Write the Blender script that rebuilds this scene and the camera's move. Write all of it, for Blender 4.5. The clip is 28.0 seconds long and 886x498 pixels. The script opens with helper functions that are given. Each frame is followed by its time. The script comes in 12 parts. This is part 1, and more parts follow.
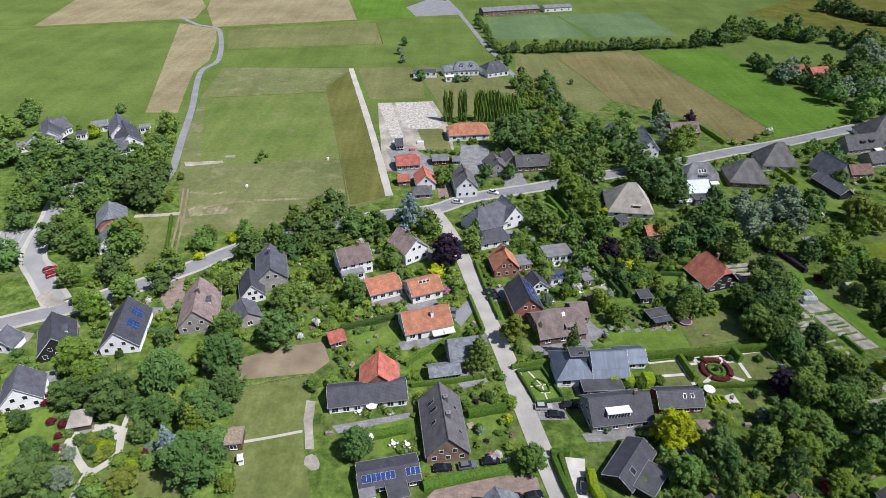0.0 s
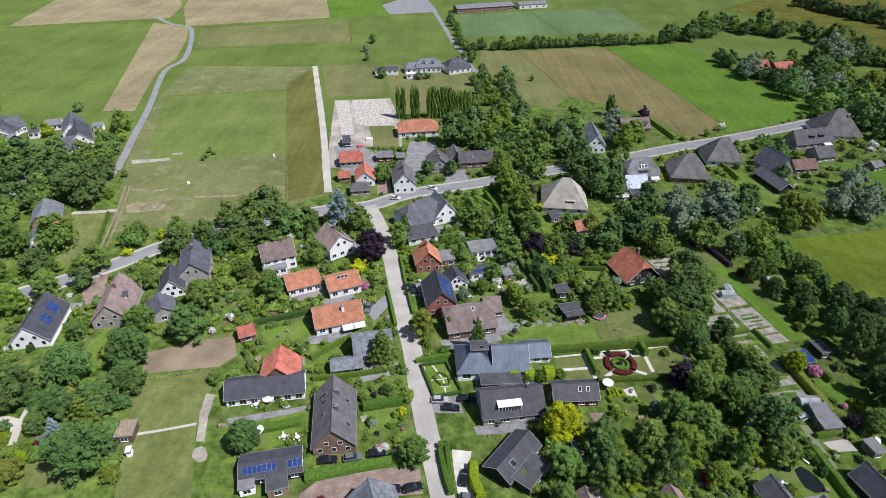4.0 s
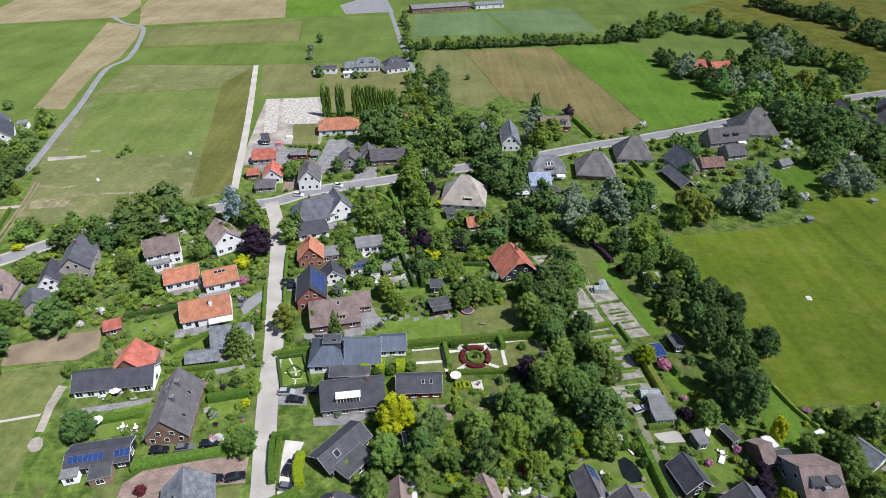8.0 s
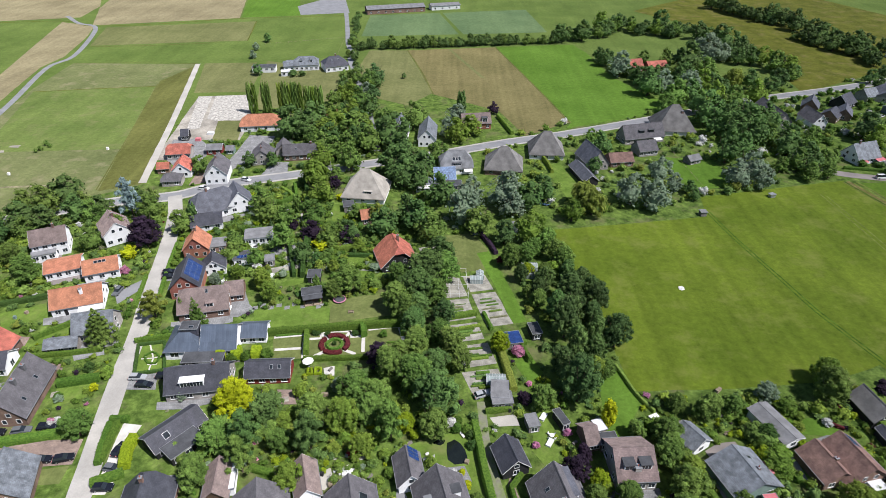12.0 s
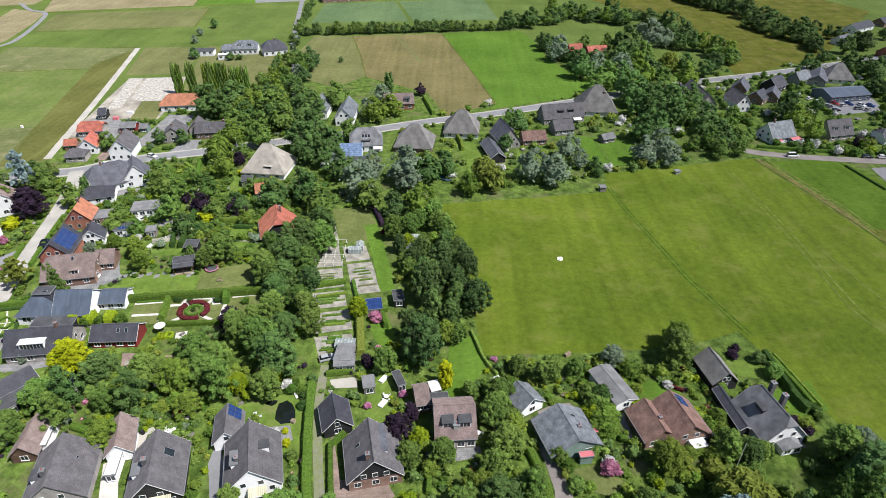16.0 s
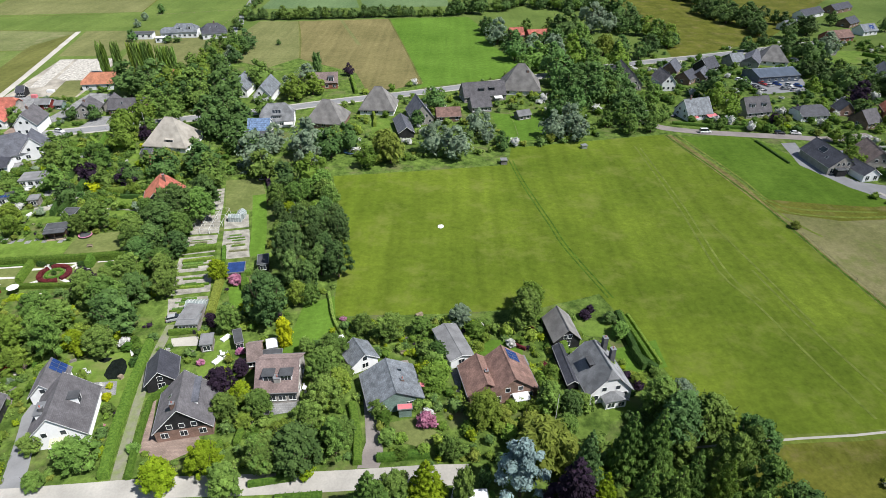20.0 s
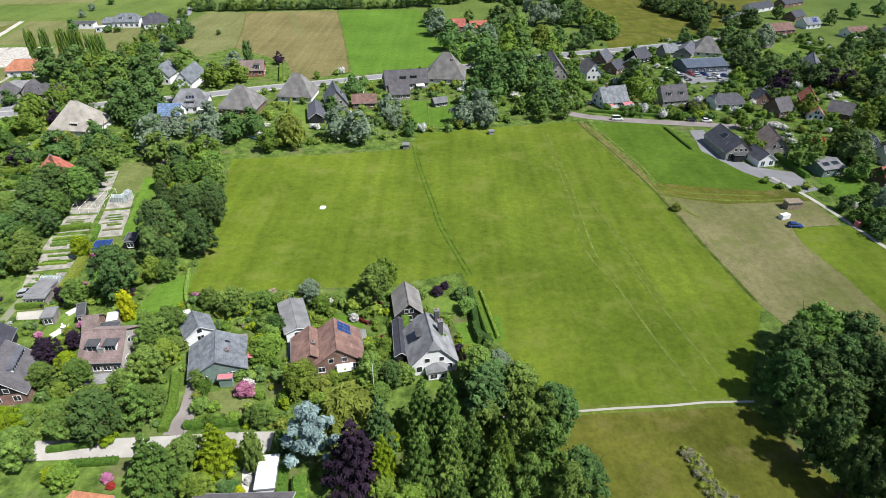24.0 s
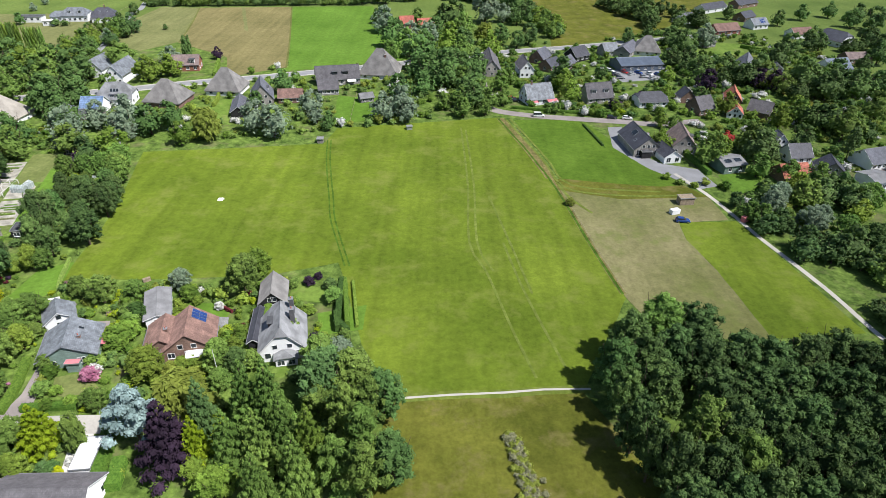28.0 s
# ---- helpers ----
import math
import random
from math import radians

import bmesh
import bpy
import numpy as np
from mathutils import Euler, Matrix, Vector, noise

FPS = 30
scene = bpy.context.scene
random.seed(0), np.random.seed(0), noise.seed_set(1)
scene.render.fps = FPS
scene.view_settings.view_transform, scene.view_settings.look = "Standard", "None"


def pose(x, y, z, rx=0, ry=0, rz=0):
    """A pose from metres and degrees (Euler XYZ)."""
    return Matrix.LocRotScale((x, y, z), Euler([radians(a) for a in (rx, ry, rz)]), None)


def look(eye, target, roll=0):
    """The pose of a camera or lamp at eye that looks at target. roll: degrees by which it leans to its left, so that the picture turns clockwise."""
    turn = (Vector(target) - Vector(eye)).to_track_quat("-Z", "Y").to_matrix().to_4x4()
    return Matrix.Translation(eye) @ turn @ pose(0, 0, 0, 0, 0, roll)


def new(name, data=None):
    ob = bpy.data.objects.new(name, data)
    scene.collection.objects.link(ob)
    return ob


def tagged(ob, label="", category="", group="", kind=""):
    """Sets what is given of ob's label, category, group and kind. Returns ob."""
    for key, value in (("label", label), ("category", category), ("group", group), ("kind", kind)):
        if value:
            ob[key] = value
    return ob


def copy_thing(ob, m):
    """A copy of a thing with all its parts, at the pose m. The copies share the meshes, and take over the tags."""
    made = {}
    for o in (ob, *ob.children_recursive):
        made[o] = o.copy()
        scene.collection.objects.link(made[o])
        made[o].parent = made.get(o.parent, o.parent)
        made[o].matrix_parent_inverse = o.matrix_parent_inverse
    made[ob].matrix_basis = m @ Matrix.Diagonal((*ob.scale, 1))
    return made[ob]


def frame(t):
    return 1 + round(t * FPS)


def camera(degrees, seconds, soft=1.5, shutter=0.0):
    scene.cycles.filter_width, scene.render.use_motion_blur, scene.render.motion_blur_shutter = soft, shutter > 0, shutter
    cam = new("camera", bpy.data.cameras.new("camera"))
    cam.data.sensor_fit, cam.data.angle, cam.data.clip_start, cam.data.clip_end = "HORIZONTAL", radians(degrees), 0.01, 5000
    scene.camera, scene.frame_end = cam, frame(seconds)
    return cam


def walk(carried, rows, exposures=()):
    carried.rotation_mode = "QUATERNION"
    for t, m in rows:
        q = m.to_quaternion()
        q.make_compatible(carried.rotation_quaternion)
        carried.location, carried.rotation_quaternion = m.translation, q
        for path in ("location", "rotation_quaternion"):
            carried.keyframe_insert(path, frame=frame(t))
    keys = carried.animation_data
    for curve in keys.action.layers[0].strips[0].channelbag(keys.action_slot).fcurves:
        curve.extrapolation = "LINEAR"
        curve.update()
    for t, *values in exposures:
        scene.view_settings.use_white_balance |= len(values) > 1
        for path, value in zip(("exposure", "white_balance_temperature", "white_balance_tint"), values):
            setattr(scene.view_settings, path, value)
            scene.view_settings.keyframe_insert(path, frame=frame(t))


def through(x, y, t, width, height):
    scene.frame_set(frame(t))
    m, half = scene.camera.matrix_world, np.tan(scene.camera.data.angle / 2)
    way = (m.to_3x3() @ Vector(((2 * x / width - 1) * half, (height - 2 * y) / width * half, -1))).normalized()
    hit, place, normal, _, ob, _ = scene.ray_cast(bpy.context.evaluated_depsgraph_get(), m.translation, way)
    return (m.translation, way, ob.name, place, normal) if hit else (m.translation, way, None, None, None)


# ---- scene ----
cam = camera(72.97, 28.0, soft=0.65)
# seconds, eye in metres, turn in degrees
ROWS = [
    (0.0, 0.00, -0.00, 115.00, 56.644, -0.539, 0.003),
    (0.5, 2.25, -0.17, 115.02, 56.612, -0.418, 0.152),
    (1.0, 4.75, -0.34, 115.02, 56.577, -0.364, 0.150),
    (1.5, 7.62, -0.49, 114.99, 56.561, -0.306, 0.223),
    (2.0, 10.95, -0.59, 114.95, 56.526, -0.307, 0.275),
    (2.5, 14.63, -0.67, 114.90, 56.528, -0.252, 0.332),
    (3.0, 18.68, -0.77, 114.82, 56.509, -0.220, 0.329),
    (3.5, 23.01, -0.98, 114.75, 56.512, -0.133, 0.402),
    (5.5, 42.02, -1.87, 114.55, 56.450, -0.002, 0.536),
    (6.0, 46.93, -2.12, 114.52, 56.408, -0.056, 0.520),
    (6.5, 51.83, -2.42, 114.53, 56.461, -0.038, 0.565),
    (7.0, 56.74, -2.75, 114.52, 56.476, -0.102, 0.544),
    (7.5, 61.60, -3.08, 114.47, 56.524, -0.067, 0.572),
    (8.0, 66.48, -3.45, 114.39, 56.594, -0.106, 0.546),
    (8.5, 71.33, -3.85, 114.31, 56.675, -0.110, 0.563),
    (9.0, 76.18, -4.26, 114.24, 56.711, -0.177, 0.543),
    (9.5, 80.97, -4.68, 114.16, 56.774, -0.168, 0.560),
    (10.0, 85.76, -5.11, 114.02, 56.862, -0.192, 0.526),
    (10.5, 90.51, -5.61, 113.70, 56.917, -0.176, 0.553),
    (11.0, 95.28, -6.17, 113.20, 56.966, -0.250, 0.531),
    (11.5, 99.98, -6.70, 112.58, 57.013, -0.193, 0.538),
    (12.0, 104.71, -7.22, 111.82, 57.043, -0.233, 0.495),
    (12.5, 109.42, -7.70, 110.97, 57.089, -0.225, 0.519),
    (14.5, 128.42, -9.46, 106.99, 57.015, -0.293, 0.509),
    (15.0, 133.19, -9.92, 105.87, 57.001, -0.347, 0.477),
    (15.5, 137.88, -10.38, 104.71, 57.001, -0.334, 0.494),
    (16.0, 142.59, -10.85, 103.57, 57.013, -0.373, 0.474),
    (16.5, 147.25, -11.31, 102.42, 57.016, -0.359, 0.487),
    (17.0, 151.90, -11.78, 101.28, 56.975, -0.398, 0.466),
    (17.5, 156.48, -12.25, 100.17, 57.013, -0.369, 0.463),
    (18.0, 161.10, -12.75, 99.07, 57.007, -0.413, 0.416),
    (18.5, 165.65, -13.30, 98.00, 57.027, -0.411, 0.439),
    (19.0, 170.20, -13.85, 96.92, 57.018, -0.474, 0.385),
    (19.5, 174.69, -14.38, 95.84, 57.032, -0.441, 0.403),
    (20.0, 179.27, -14.92, 94.73, 57.028, -0.458, 0.370),
    (20.5, 183.84, -15.41, 93.69, 57.032, -0.464, 0.389),
    (21.0, 188.46, -15.93, 92.78, 57.043, -0.506, 0.379),
    (21.5, 193.01, -16.45, 92.08, 57.031, -0.505, 0.398),
    (23.5, 210.87, -18.09, 90.69, 57.012, -0.642, 0.366),
    (24.0, 215.32, -18.43, 90.55, 57.027, -0.697, 0.341),
    (24.5, 219.71, -18.80, 90.55, 57.020, -0.686, 0.343),
    (25.0, 224.15, -19.21, 90.57, 57.012, -0.724, 0.321),
    (25.5, 228.49, -19.58, 90.57, 57.001, -0.733, 0.342),
    (26.0, 232.75, -19.96, 90.53, 57.007, -0.862, 0.266),
    (26.5, 236.70, -20.35, 90.51, 56.993, -0.989, 0.245),
    (27.0, 240.28, -20.70, 90.52, 57.002, -1.100, 0.197),
    (27.5, 243.48, -21.05, 90.60, 56.978, -1.189, 0.201),
    (28.0, 246.48, -21.41, 90.69, 56.950, -1.252, 0.231),
]
walk(cam, [(t, pose(x, y, z, rx, ry, rz)) for t, x, y, z, rx, ry, rz in ROWS],
     ((0.0, 0.3, 6080, 14.5), (6.0, 0.32, 6100, 14.5), (12.0, 0.39, 6170, 13.5), (17.0, 0.45, 6300, 11), (21.0, 0.49, 6300, 9.5), (28.0, 0.66, 6260, 11.5)))

# ---- light ----
SUN_ELEVATION, SUN_FROM = 56.0, (0.86, -0.5)
world = bpy.data.worlds.new("sky")
scene.world = world
world.use_nodes = True
sky = world.node_tree.nodes.new("ShaderNodeTexSky")
sky.sky_type, sky.sun_disc = "NISHITA", False
sky.sun_elevation = radians(SUN_ELEVATION)
sky.sun_rotation = math.atan2(SUN_FROM[0], SUN_FROM[1])
world.node_tree.links.new(sky.outputs[0], world.node_tree.nodes["Background"].inputs[0])
world.node_tree.nodes["Background"].inputs[1].default_value = 0.06
sun = new("sun", bpy.data.lights.new("sun", "SUN"))
sun.data.energy, sun.data.angle, sun.data.color = 3.9, radians(0.53), (1.0, 0.965, 0.91)
flat = Vector((SUN_FROM[0], SUN_FROM[1], 0)).normalized() * math.cos(radians(SUN_ELEVATION))
sun.matrix_world = look(Vector((flat.x, flat.y, math.sin(radians(SUN_ELEVATION)))) * 300, (0, 0, 0))


# ---- materials ----
def material(name, colour, rough=0.8, metal=0.0, vary=0.25, scale=0.6, fine=8.0, bump=0.15, tint=None, per_object=0.0,
             coord="Object", spec=0.3):
    """A surface whose colour wanders at two scales; tint: a second colour that shows in patches."""
    m = bpy.data.materials.new(name)
    m.use_nodes = True
    n, l = m.node_tree.nodes, m.node_tree.links
    b = n["Principled BSDF"]
    b.inputs["Roughness"].default_value, b.inputs["Metallic"].default_value = rough, metal
    b.inputs["Specular IOR Level"].default_value = spec
    b.inputs["Diffuse Roughness"].default_value = 0.65 if rough > 0.7 else 0.3
    tc = n.new("ShaderNodeTexCoord")
    where = tc.outputs[coord]
    big, small = n.new("ShaderNodeTexNoise"), n.new("ShaderNodeTexNoise")
    big.inputs["Scale"].default_value, small.inputs["Scale"].default_value = scale, fine
    big.inputs["Detail"].default_value, small.inputs["Detail"].default_value = 5, 4
    l.new(where, big.inputs["Vector"]), l.new(where, small.inputs["Vector"])
    ramp = n.new("ShaderNodeValToRGB")
    dark = [c * (1 - vary) for c in colour]
    light = tint if tint else [min(1, c * (1 + vary)) for c in colour]
    ramp.color_ramp.elements[0].position, ramp.color_ramp.elements[1].position = 0.35, 0.68
    ramp.color_ramp.elements[0].color, ramp.color_ramp.elements[1].color = (*dark, 1), (*light, 1)
    l.new(big.outputs["Fac"], ramp.inputs["Fac"])
    mul = n.new("ShaderNodeMix")
    mul.data_type, mul.blend_type = "RGBA", "MULTIPLY"
    mul.inputs["Factor"].default_value = 1.0
    span = n.new("ShaderNodeMapRange")
    span.inputs["To Min"].default_value, span.inputs["To Max"].default_value = 1 - vary * 1.2, 1 + vary * 1.2
    l.new(small.outputs["Fac"], span.inputs["Value"])
    l.new(ramp.outputs["Color"], mul.inputs["A"]), l.new(span.outputs["Result"], mul.inputs["B"])
    out = mul.outputs["Result"]
    if per_object:
        info, shift = n.new("ShaderNodeObjectInfo"), n.new("ShaderNodeMapRange")
        shift.inputs["To Min"].default_value, shift.inputs["To Max"].default_value = 1 - per_object, 1 + per_object
        l.new(info.outputs["Random"], shift.inputs["Value"])
        hue = n.new("ShaderNodeHueSaturation")
        l.new(shift.outputs["Result"], hue.inputs["Value"])
        turn = n.new("ShaderNodeMapRange")
        turn.inputs["To Min"].default_value, turn.inputs["To Max"].default_value = 0.5 + per_object * 0.05, 0.5 - per_object * 0.06
        frac = n.new("ShaderNodeMath")
        frac.operation, frac.inputs[1].default_value = "MULTIPLY", 7.31
        wrap = n.new("ShaderNodeMath")
        wrap.operation = "FRACT"
        l.new(info.outputs["Random"], frac.inputs[0]), l.new(frac.outputs[0], wrap.inputs[0])
        l.new(wrap.outputs[0], turn.inputs["Value"]), l.new(turn.outputs["Result"], hue.inputs["Hue"])
        l.new(out, hue.inputs["Color"])
        out = hue.outputs["Color"]
    l.new(out, b.inputs["Base Color"])
    if bump:
        bp = n.new("ShaderNodeBump")
        bp.inputs["Strength"].default_value, bp.inputs["Distance"].default_value = bump, 0.05
        l.new(small.outputs["Fac"], bp.inputs["Height"]), l.new(bp.outputs["Normal"], b.inputs["Normal"])
    return m


def rows_on(m, across, along, depth=0.6, distance=0.03, darken=0.35):
    """Adds courses (tiles, bricks, boards) to a material, by the metres of the UV map: across the slope and along it."""
    n, l = m.node_tree.nodes, m.node_tree.links
    b = n["Principled BSDF"]
    uv = n.new("ShaderNodeUVMap")
    brick = n.new("ShaderNodeTexBrick")
    brick.inputs["Scale"].default_value = 1.0
    brick.inputs["Brick Width"].default_value, brick.inputs["Row Height"].default_value = along, across
    brick.inputs["Mortar Size"].default_value = min(along, across) * 0.09
    brick.inputs["Mortar Smooth"].default_value = 0.6
    brick.inputs["Color1"].default_value, brick.inputs["Color2"].default_value = (1, 1, 1, 1), (0.78, 0.78, 0.78, 1)
    brick.inputs["Mortar"].default_value = (1 - darken, 1 - darken, 1 - darken, 1)
    l.new(uv.outputs["UV"], brick.inputs["Vector"])
    old = b.inputs["Base Color"].links[0].from_socket
    mul = n.new("ShaderNodeMix")
    mul.data_type, mul.blend_type = "RGBA", "MULTIPLY"
    mul.inputs["Factor"].default_value = 1.0
    l.new(old, mul.inputs["A"]), l.new(brick.outputs["Color"], mul.inputs["B"])
    l.new(mul.outputs["Result"], b.inputs["Base Color"])
    bp = n.new("ShaderNodeBump")
    bp.inputs["Strength"].default_value, bp.inputs["Distance"].default_value, bp.invert = depth, distance, True
    l.new(brick.outputs["Fac"], bp.inputs["Height"]), l.new(bp.outputs["Normal"], b.inputs["Normal"])
    return m


def leafy(name, colour, tip=None, per_object=0.24, through=0.4):
    """Foliage: matt leaves that let some light through."""
    m = material(name, colour, 0.75, vary=0.3, scale=2.2, fine=14, bump=0, tint=tip, per_object=per_object, spec=0.15)
    n, l = m.node_tree.nodes, m.node_tree.links
    b = n["Principled BSDF"]
    isle, spread, vary = n.new("ShaderNodeNewGeometry"), n.new("ShaderNodeMapRange"), n.new("ShaderNodeMix")
    spread.inputs["To Min"].default_value, spread.inputs["To Max"].default_value = 0.76, 1.26
    vary.data_type, vary.blend_type = "RGBA", "MULTIPLY"
    vary.inputs["Factor"].default_value = 1.0
    l.new(isle.outputs["Random Per Island"], spread.inputs["Value"])
    l.new(b.inputs["Base Color"].links[0].from_socket, vary.inputs["A"]), l.new(spread.outputs["Result"], vary.inputs["B"])
    l.new(vary.outputs["Result"], b.inputs["Base Color"])
    thin, mix = n.new("ShaderNodeBsdfTranslucent"), n.new("ShaderNodeMixShader")
    mix.inputs["Fac"].default_value = through
    l.new(b.inputs["Base Color"].links[0].from_socket, thin.inputs["Color"])
    l.new(b.outputs["BSDF"], mix.inputs[1]), l.new(thin.outputs["BSDF"], mix.inputs[2])
    l.new(mix.outputs["Shader"], n["Material Output"].inputs["Surface"])
    return m


def turf(name, colour, tint, stripe=0.0, turn=0.0, width=6.0, vary=0.2, scale=0.03, dry=None):
    """Grass or crop on a field: patches, streaks along the way that it is worked, and a fine grain."""
    m = material(name, colour, 0.95, vary=vary, scale=scale, fine=1.3, bump=0.5, tint=tint, spec=0.1)
    n, l = m.node_tree.nodes, m.node_tree.links
    b = n["Principled BSDF"]
    for k in n:
        if k.type == "TEX_NOISE":
            k.inputs["Detail"].default_value, k.inputs["Roughness"].default_value = 8, 0.62
    tc, mp = n.new("ShaderNodeTexCoord"), n.new("ShaderNodeMapping")
    mp.inputs["Rotation"].default_value[2] = radians(turn)
    mp.inputs["Scale"].default_value = (1 / width, 0.012, 1)
    streak = n.new("ShaderNodeTexNoise")
    streak.inputs["Scale"].default_value, streak.inputs["Detail"].default_value = 1.0, 6
    l.new(tc.outputs["Object"], mp.inputs["Vector"]), l.new(mp.outputs["Vector"], streak.inputs["Vector"])
    span = n.new("ShaderNodeMapRange")
    span.inputs["From Min"].default_value, span.inputs["From Max"].default_value = 0.3, 0.7
    span.inputs["To Min"].default_value, span.inputs["To Max"].default_value = 1 - stripe, 1 + stripe
    l.new(streak.outputs["Fac"], span.inputs["Value"])
    tuft, tufts, both = n.new("ShaderNodeTexNoise"), n.new("ShaderNodeMapRange"), n.new("ShaderNodeMath")
    tuft.inputs["Scale"].default_value, tuft.inputs["Detail"].default_value, tuft.inputs["Roughness"].default_value = 0.5, 7, 0.75
    tufts.inputs["From Min"].default_value, tufts.inputs["From Max"].default_value = 0.32, 0.68
    tufts.inputs["To Min"].default_value, tufts.inputs["To Max"].default_value = 0.77, 1.23
    both.operation = "MULTIPLY"
    l.new(tc.outputs["Object"], tuft.inputs["Vector"]), l.new(tuft.outputs["Fac"], tufts.inputs["Value"])
    l.new(tufts.outputs["Result"], both.inputs[0]), l.new(span.outputs["Result"], both.inputs[1])
    mul = n.new("ShaderNodeMix")
    mul.data_type, mul.blend_type = "RGBA", "MULTIPLY"
    mul.inputs["Factor"].default_value = 1.0
    old = b.inputs["Base Color"].links[0].from_socket
    l.new(old, mul.inputs["A"]), l.new(both.outputs[0], mul.inputs["B"])
    out = mul.outputs["Result"]
    if dry:
        spots, ramp, mix = n.new("ShaderNodeTexNoise"), n.new("ShaderNodeValToRGB"), n.new("ShaderNodeMix")
        spots.inputs["Scale"].default_value, spots.inputs["Detail"].default_value, spots.inputs["Roughness"].default_value = 0.09, 9, 0.7
        ramp.color_ramp.elements[0].position, ramp.color_ramp.elements[1].position = 0.52, 0.72
        l.new(tc.outputs["Object"], spots.inputs["Vector"]), l.new(spots.outputs["Fac"], ramp.inputs["Fac"])
        mix.data_type = "RGBA"
        mix.inputs["B"].default_value = (*dry, 1)
        l.new(ramp.outputs["Color"], mix.inputs["Factor"]), l.new(out, mix.inputs["A"])
        out = mix.outputs["Result"]
    l.new(out, b.inputs["Base Color"])
    return m


M = {}
M["meadow"] = turf("meadow_grass", (0.112, 0.166, 0.015), (0.145, 0.197, 0.02), 0.15, -12.9, 4, dry=(0.178, 0.206, 0.042))
M["field_green"] = turf("dense_field_grass", (0.082, 0.152, 0.014), (0.104, 0.175, 0.02), 0.08, -20, 3, 0.2, 0.05)
M["lush"] = turf("lush_ditch_grass", (0.06, 0.125, 0.012), (0.09, 0.16, 0.018), 0.1, -12, 1, 0.3, 0.3)
M["track_grass"] = turf("flattened_grass", (0.14, 0.188, 0.028), (0.17, 0.208, 0.044), 0.15, -8, 1, 0.25, 0.3, dry=(0.14, 0.19, 0.03))
M["reedy"] = turf("reedy_bank", (0.17, 0.155, 0.05), (0.22, 0.19, 0.075), 0.25, -12, 0.8, 0.35, 0.3, dry=(0.1, 0.12, 0.02))
M["rough"] = turf("rough_grass", (0.112, 0.13, 0.017), (0.145, 0.15, 0.024), 0.1, 10, 5, 0.3, 0.08, dry=(0.2, 0.168, 0.065))
M["bright"] = turf("bright_grass", (0.1, 0.195, 0.022), (0.122, 0.22, 0.03), 0.1, -11.7, 4)
M["bowl"] = turf("trodden_meadow", (0.152, 0.178, 0.066), (0.18, 0.198, 0.08), 0.08, -12.4, 8, dry=(0.27, 0.245, 0.14))
M["worn"] = turf("worn_turf", (0.25, 0.235, 0.13), (0.31, 0.28, 0.17), 0.2, 80, 1.5, 0.3, 0.25, dry=(0.165, 0.185, 0.07))
M["olive"] = turf("olive_strip", (0.125, 0.135, 0.035), (0.15, 0.155, 0.045), 0.12, -12.4, 3)
M["tan"] = turf("dry_field", (0.27, 0.23, 0.13), (0.31, 0.27, 0.155), 0.1, 78, 5)
M["brown"] = turf("bulb_field", (0.185, 0.168, 0.066), (0.22, 0.19, 0.082), 0.14, -11.7, 3)
M["khaki"] = turf("khaki_field", (0.165, 0.18, 0.065), (0.195, 0.2, 0.08), 0.1, -12, 4)
M["far"] = turf("far_grass", (0.112, 0.17, 0.036), (0.14, 0.192, 0.046), 0.1, -12, 8)
M["pitch"] = turf("sports_turf", (0.125, 0.195, 0.085), (0.15, 0.215, 0.095), 0.06, 30, 6)
M["lawn"] = turf("garden_lawn", (0.125, 0.21, 0.032), (0.165, 0.245, 0.045), 0.07, 15, 1.5, 0.22, 0.12, dry=(0.19, 0.21, 0.07))
M["dry_lawn"] = turf("dry_lawn", (0.15, 0.185, 0.055), (0.18, 0.205, 0.07), 0.08, 15, 1.5, 0.22, 0.12)
M["garden"] = turf("garden_ground", (0.095, 0.168, 0.03), (0.155, 0.228, 0.046), 0.1, 0, 2, 0.45, 0.25, dry=(0.16, 0.15, 0.075))
M["paddock"] = turf("dry_trampled_grass", (0.168, 0.18, 0.06), (0.245, 0.222, 0.112), 0.08, 30, 3, 0.2, 0.03, dry=(0.135, 0.168, 0.04))
M["green_plot"] = turf("mown_plot", (0.132, 0.188, 0.046), (0.16, 0.208, 0.056), 0.1, -12.4, 6, dry=(0.19, 0.2, 0.08))
M["soil"] = material("bare_soil", (0.25, 0.2, 0.138), 0.95, vary=0.2, scale=0.15, fine=3, bump=0.5, spec=0.1)
M["plough"] = material("veg_bed_soil", (0.33, 0.315, 0.27), 0.95, vary=0.3, scale=0.5, fine=4, bump=0.6, spec=0.1)
M["sand"] = material("pale_sand", (0.36, 0.33, 0.28), 0.95, vary=0.3, scale=0.12, fine=0.9, bump=0.4, spec=0.1)
M["concrete"] = material("pale_concrete_path", (0.47, 0.445, 0.395), 0.9, vary=0.12, scale=0.12, fine=2.5, bump=0.2, spec=0.2)
M["asphalt"] = material("asphalt", (0.25, 0.252, 0.26), 0.9, vary=0.12, scale=0.2, fine=3, bump=0.2, spec=0.2)
M["pale_asphalt"] = material("worn_pale_asphalt", (0.31, 0.312, 0.31), 0.9, vary=0.1, scale=0.15, fine=3, bump=0.2, spec=0.2)
M["rutted"] = material("rutted_gravel", (0.33, 0.32, 0.25), 0.95, vary=0.25, scale=0.5, fine=2, bump=0.5, tint=(0.2, 0.24, 0.1), spec=0.1)
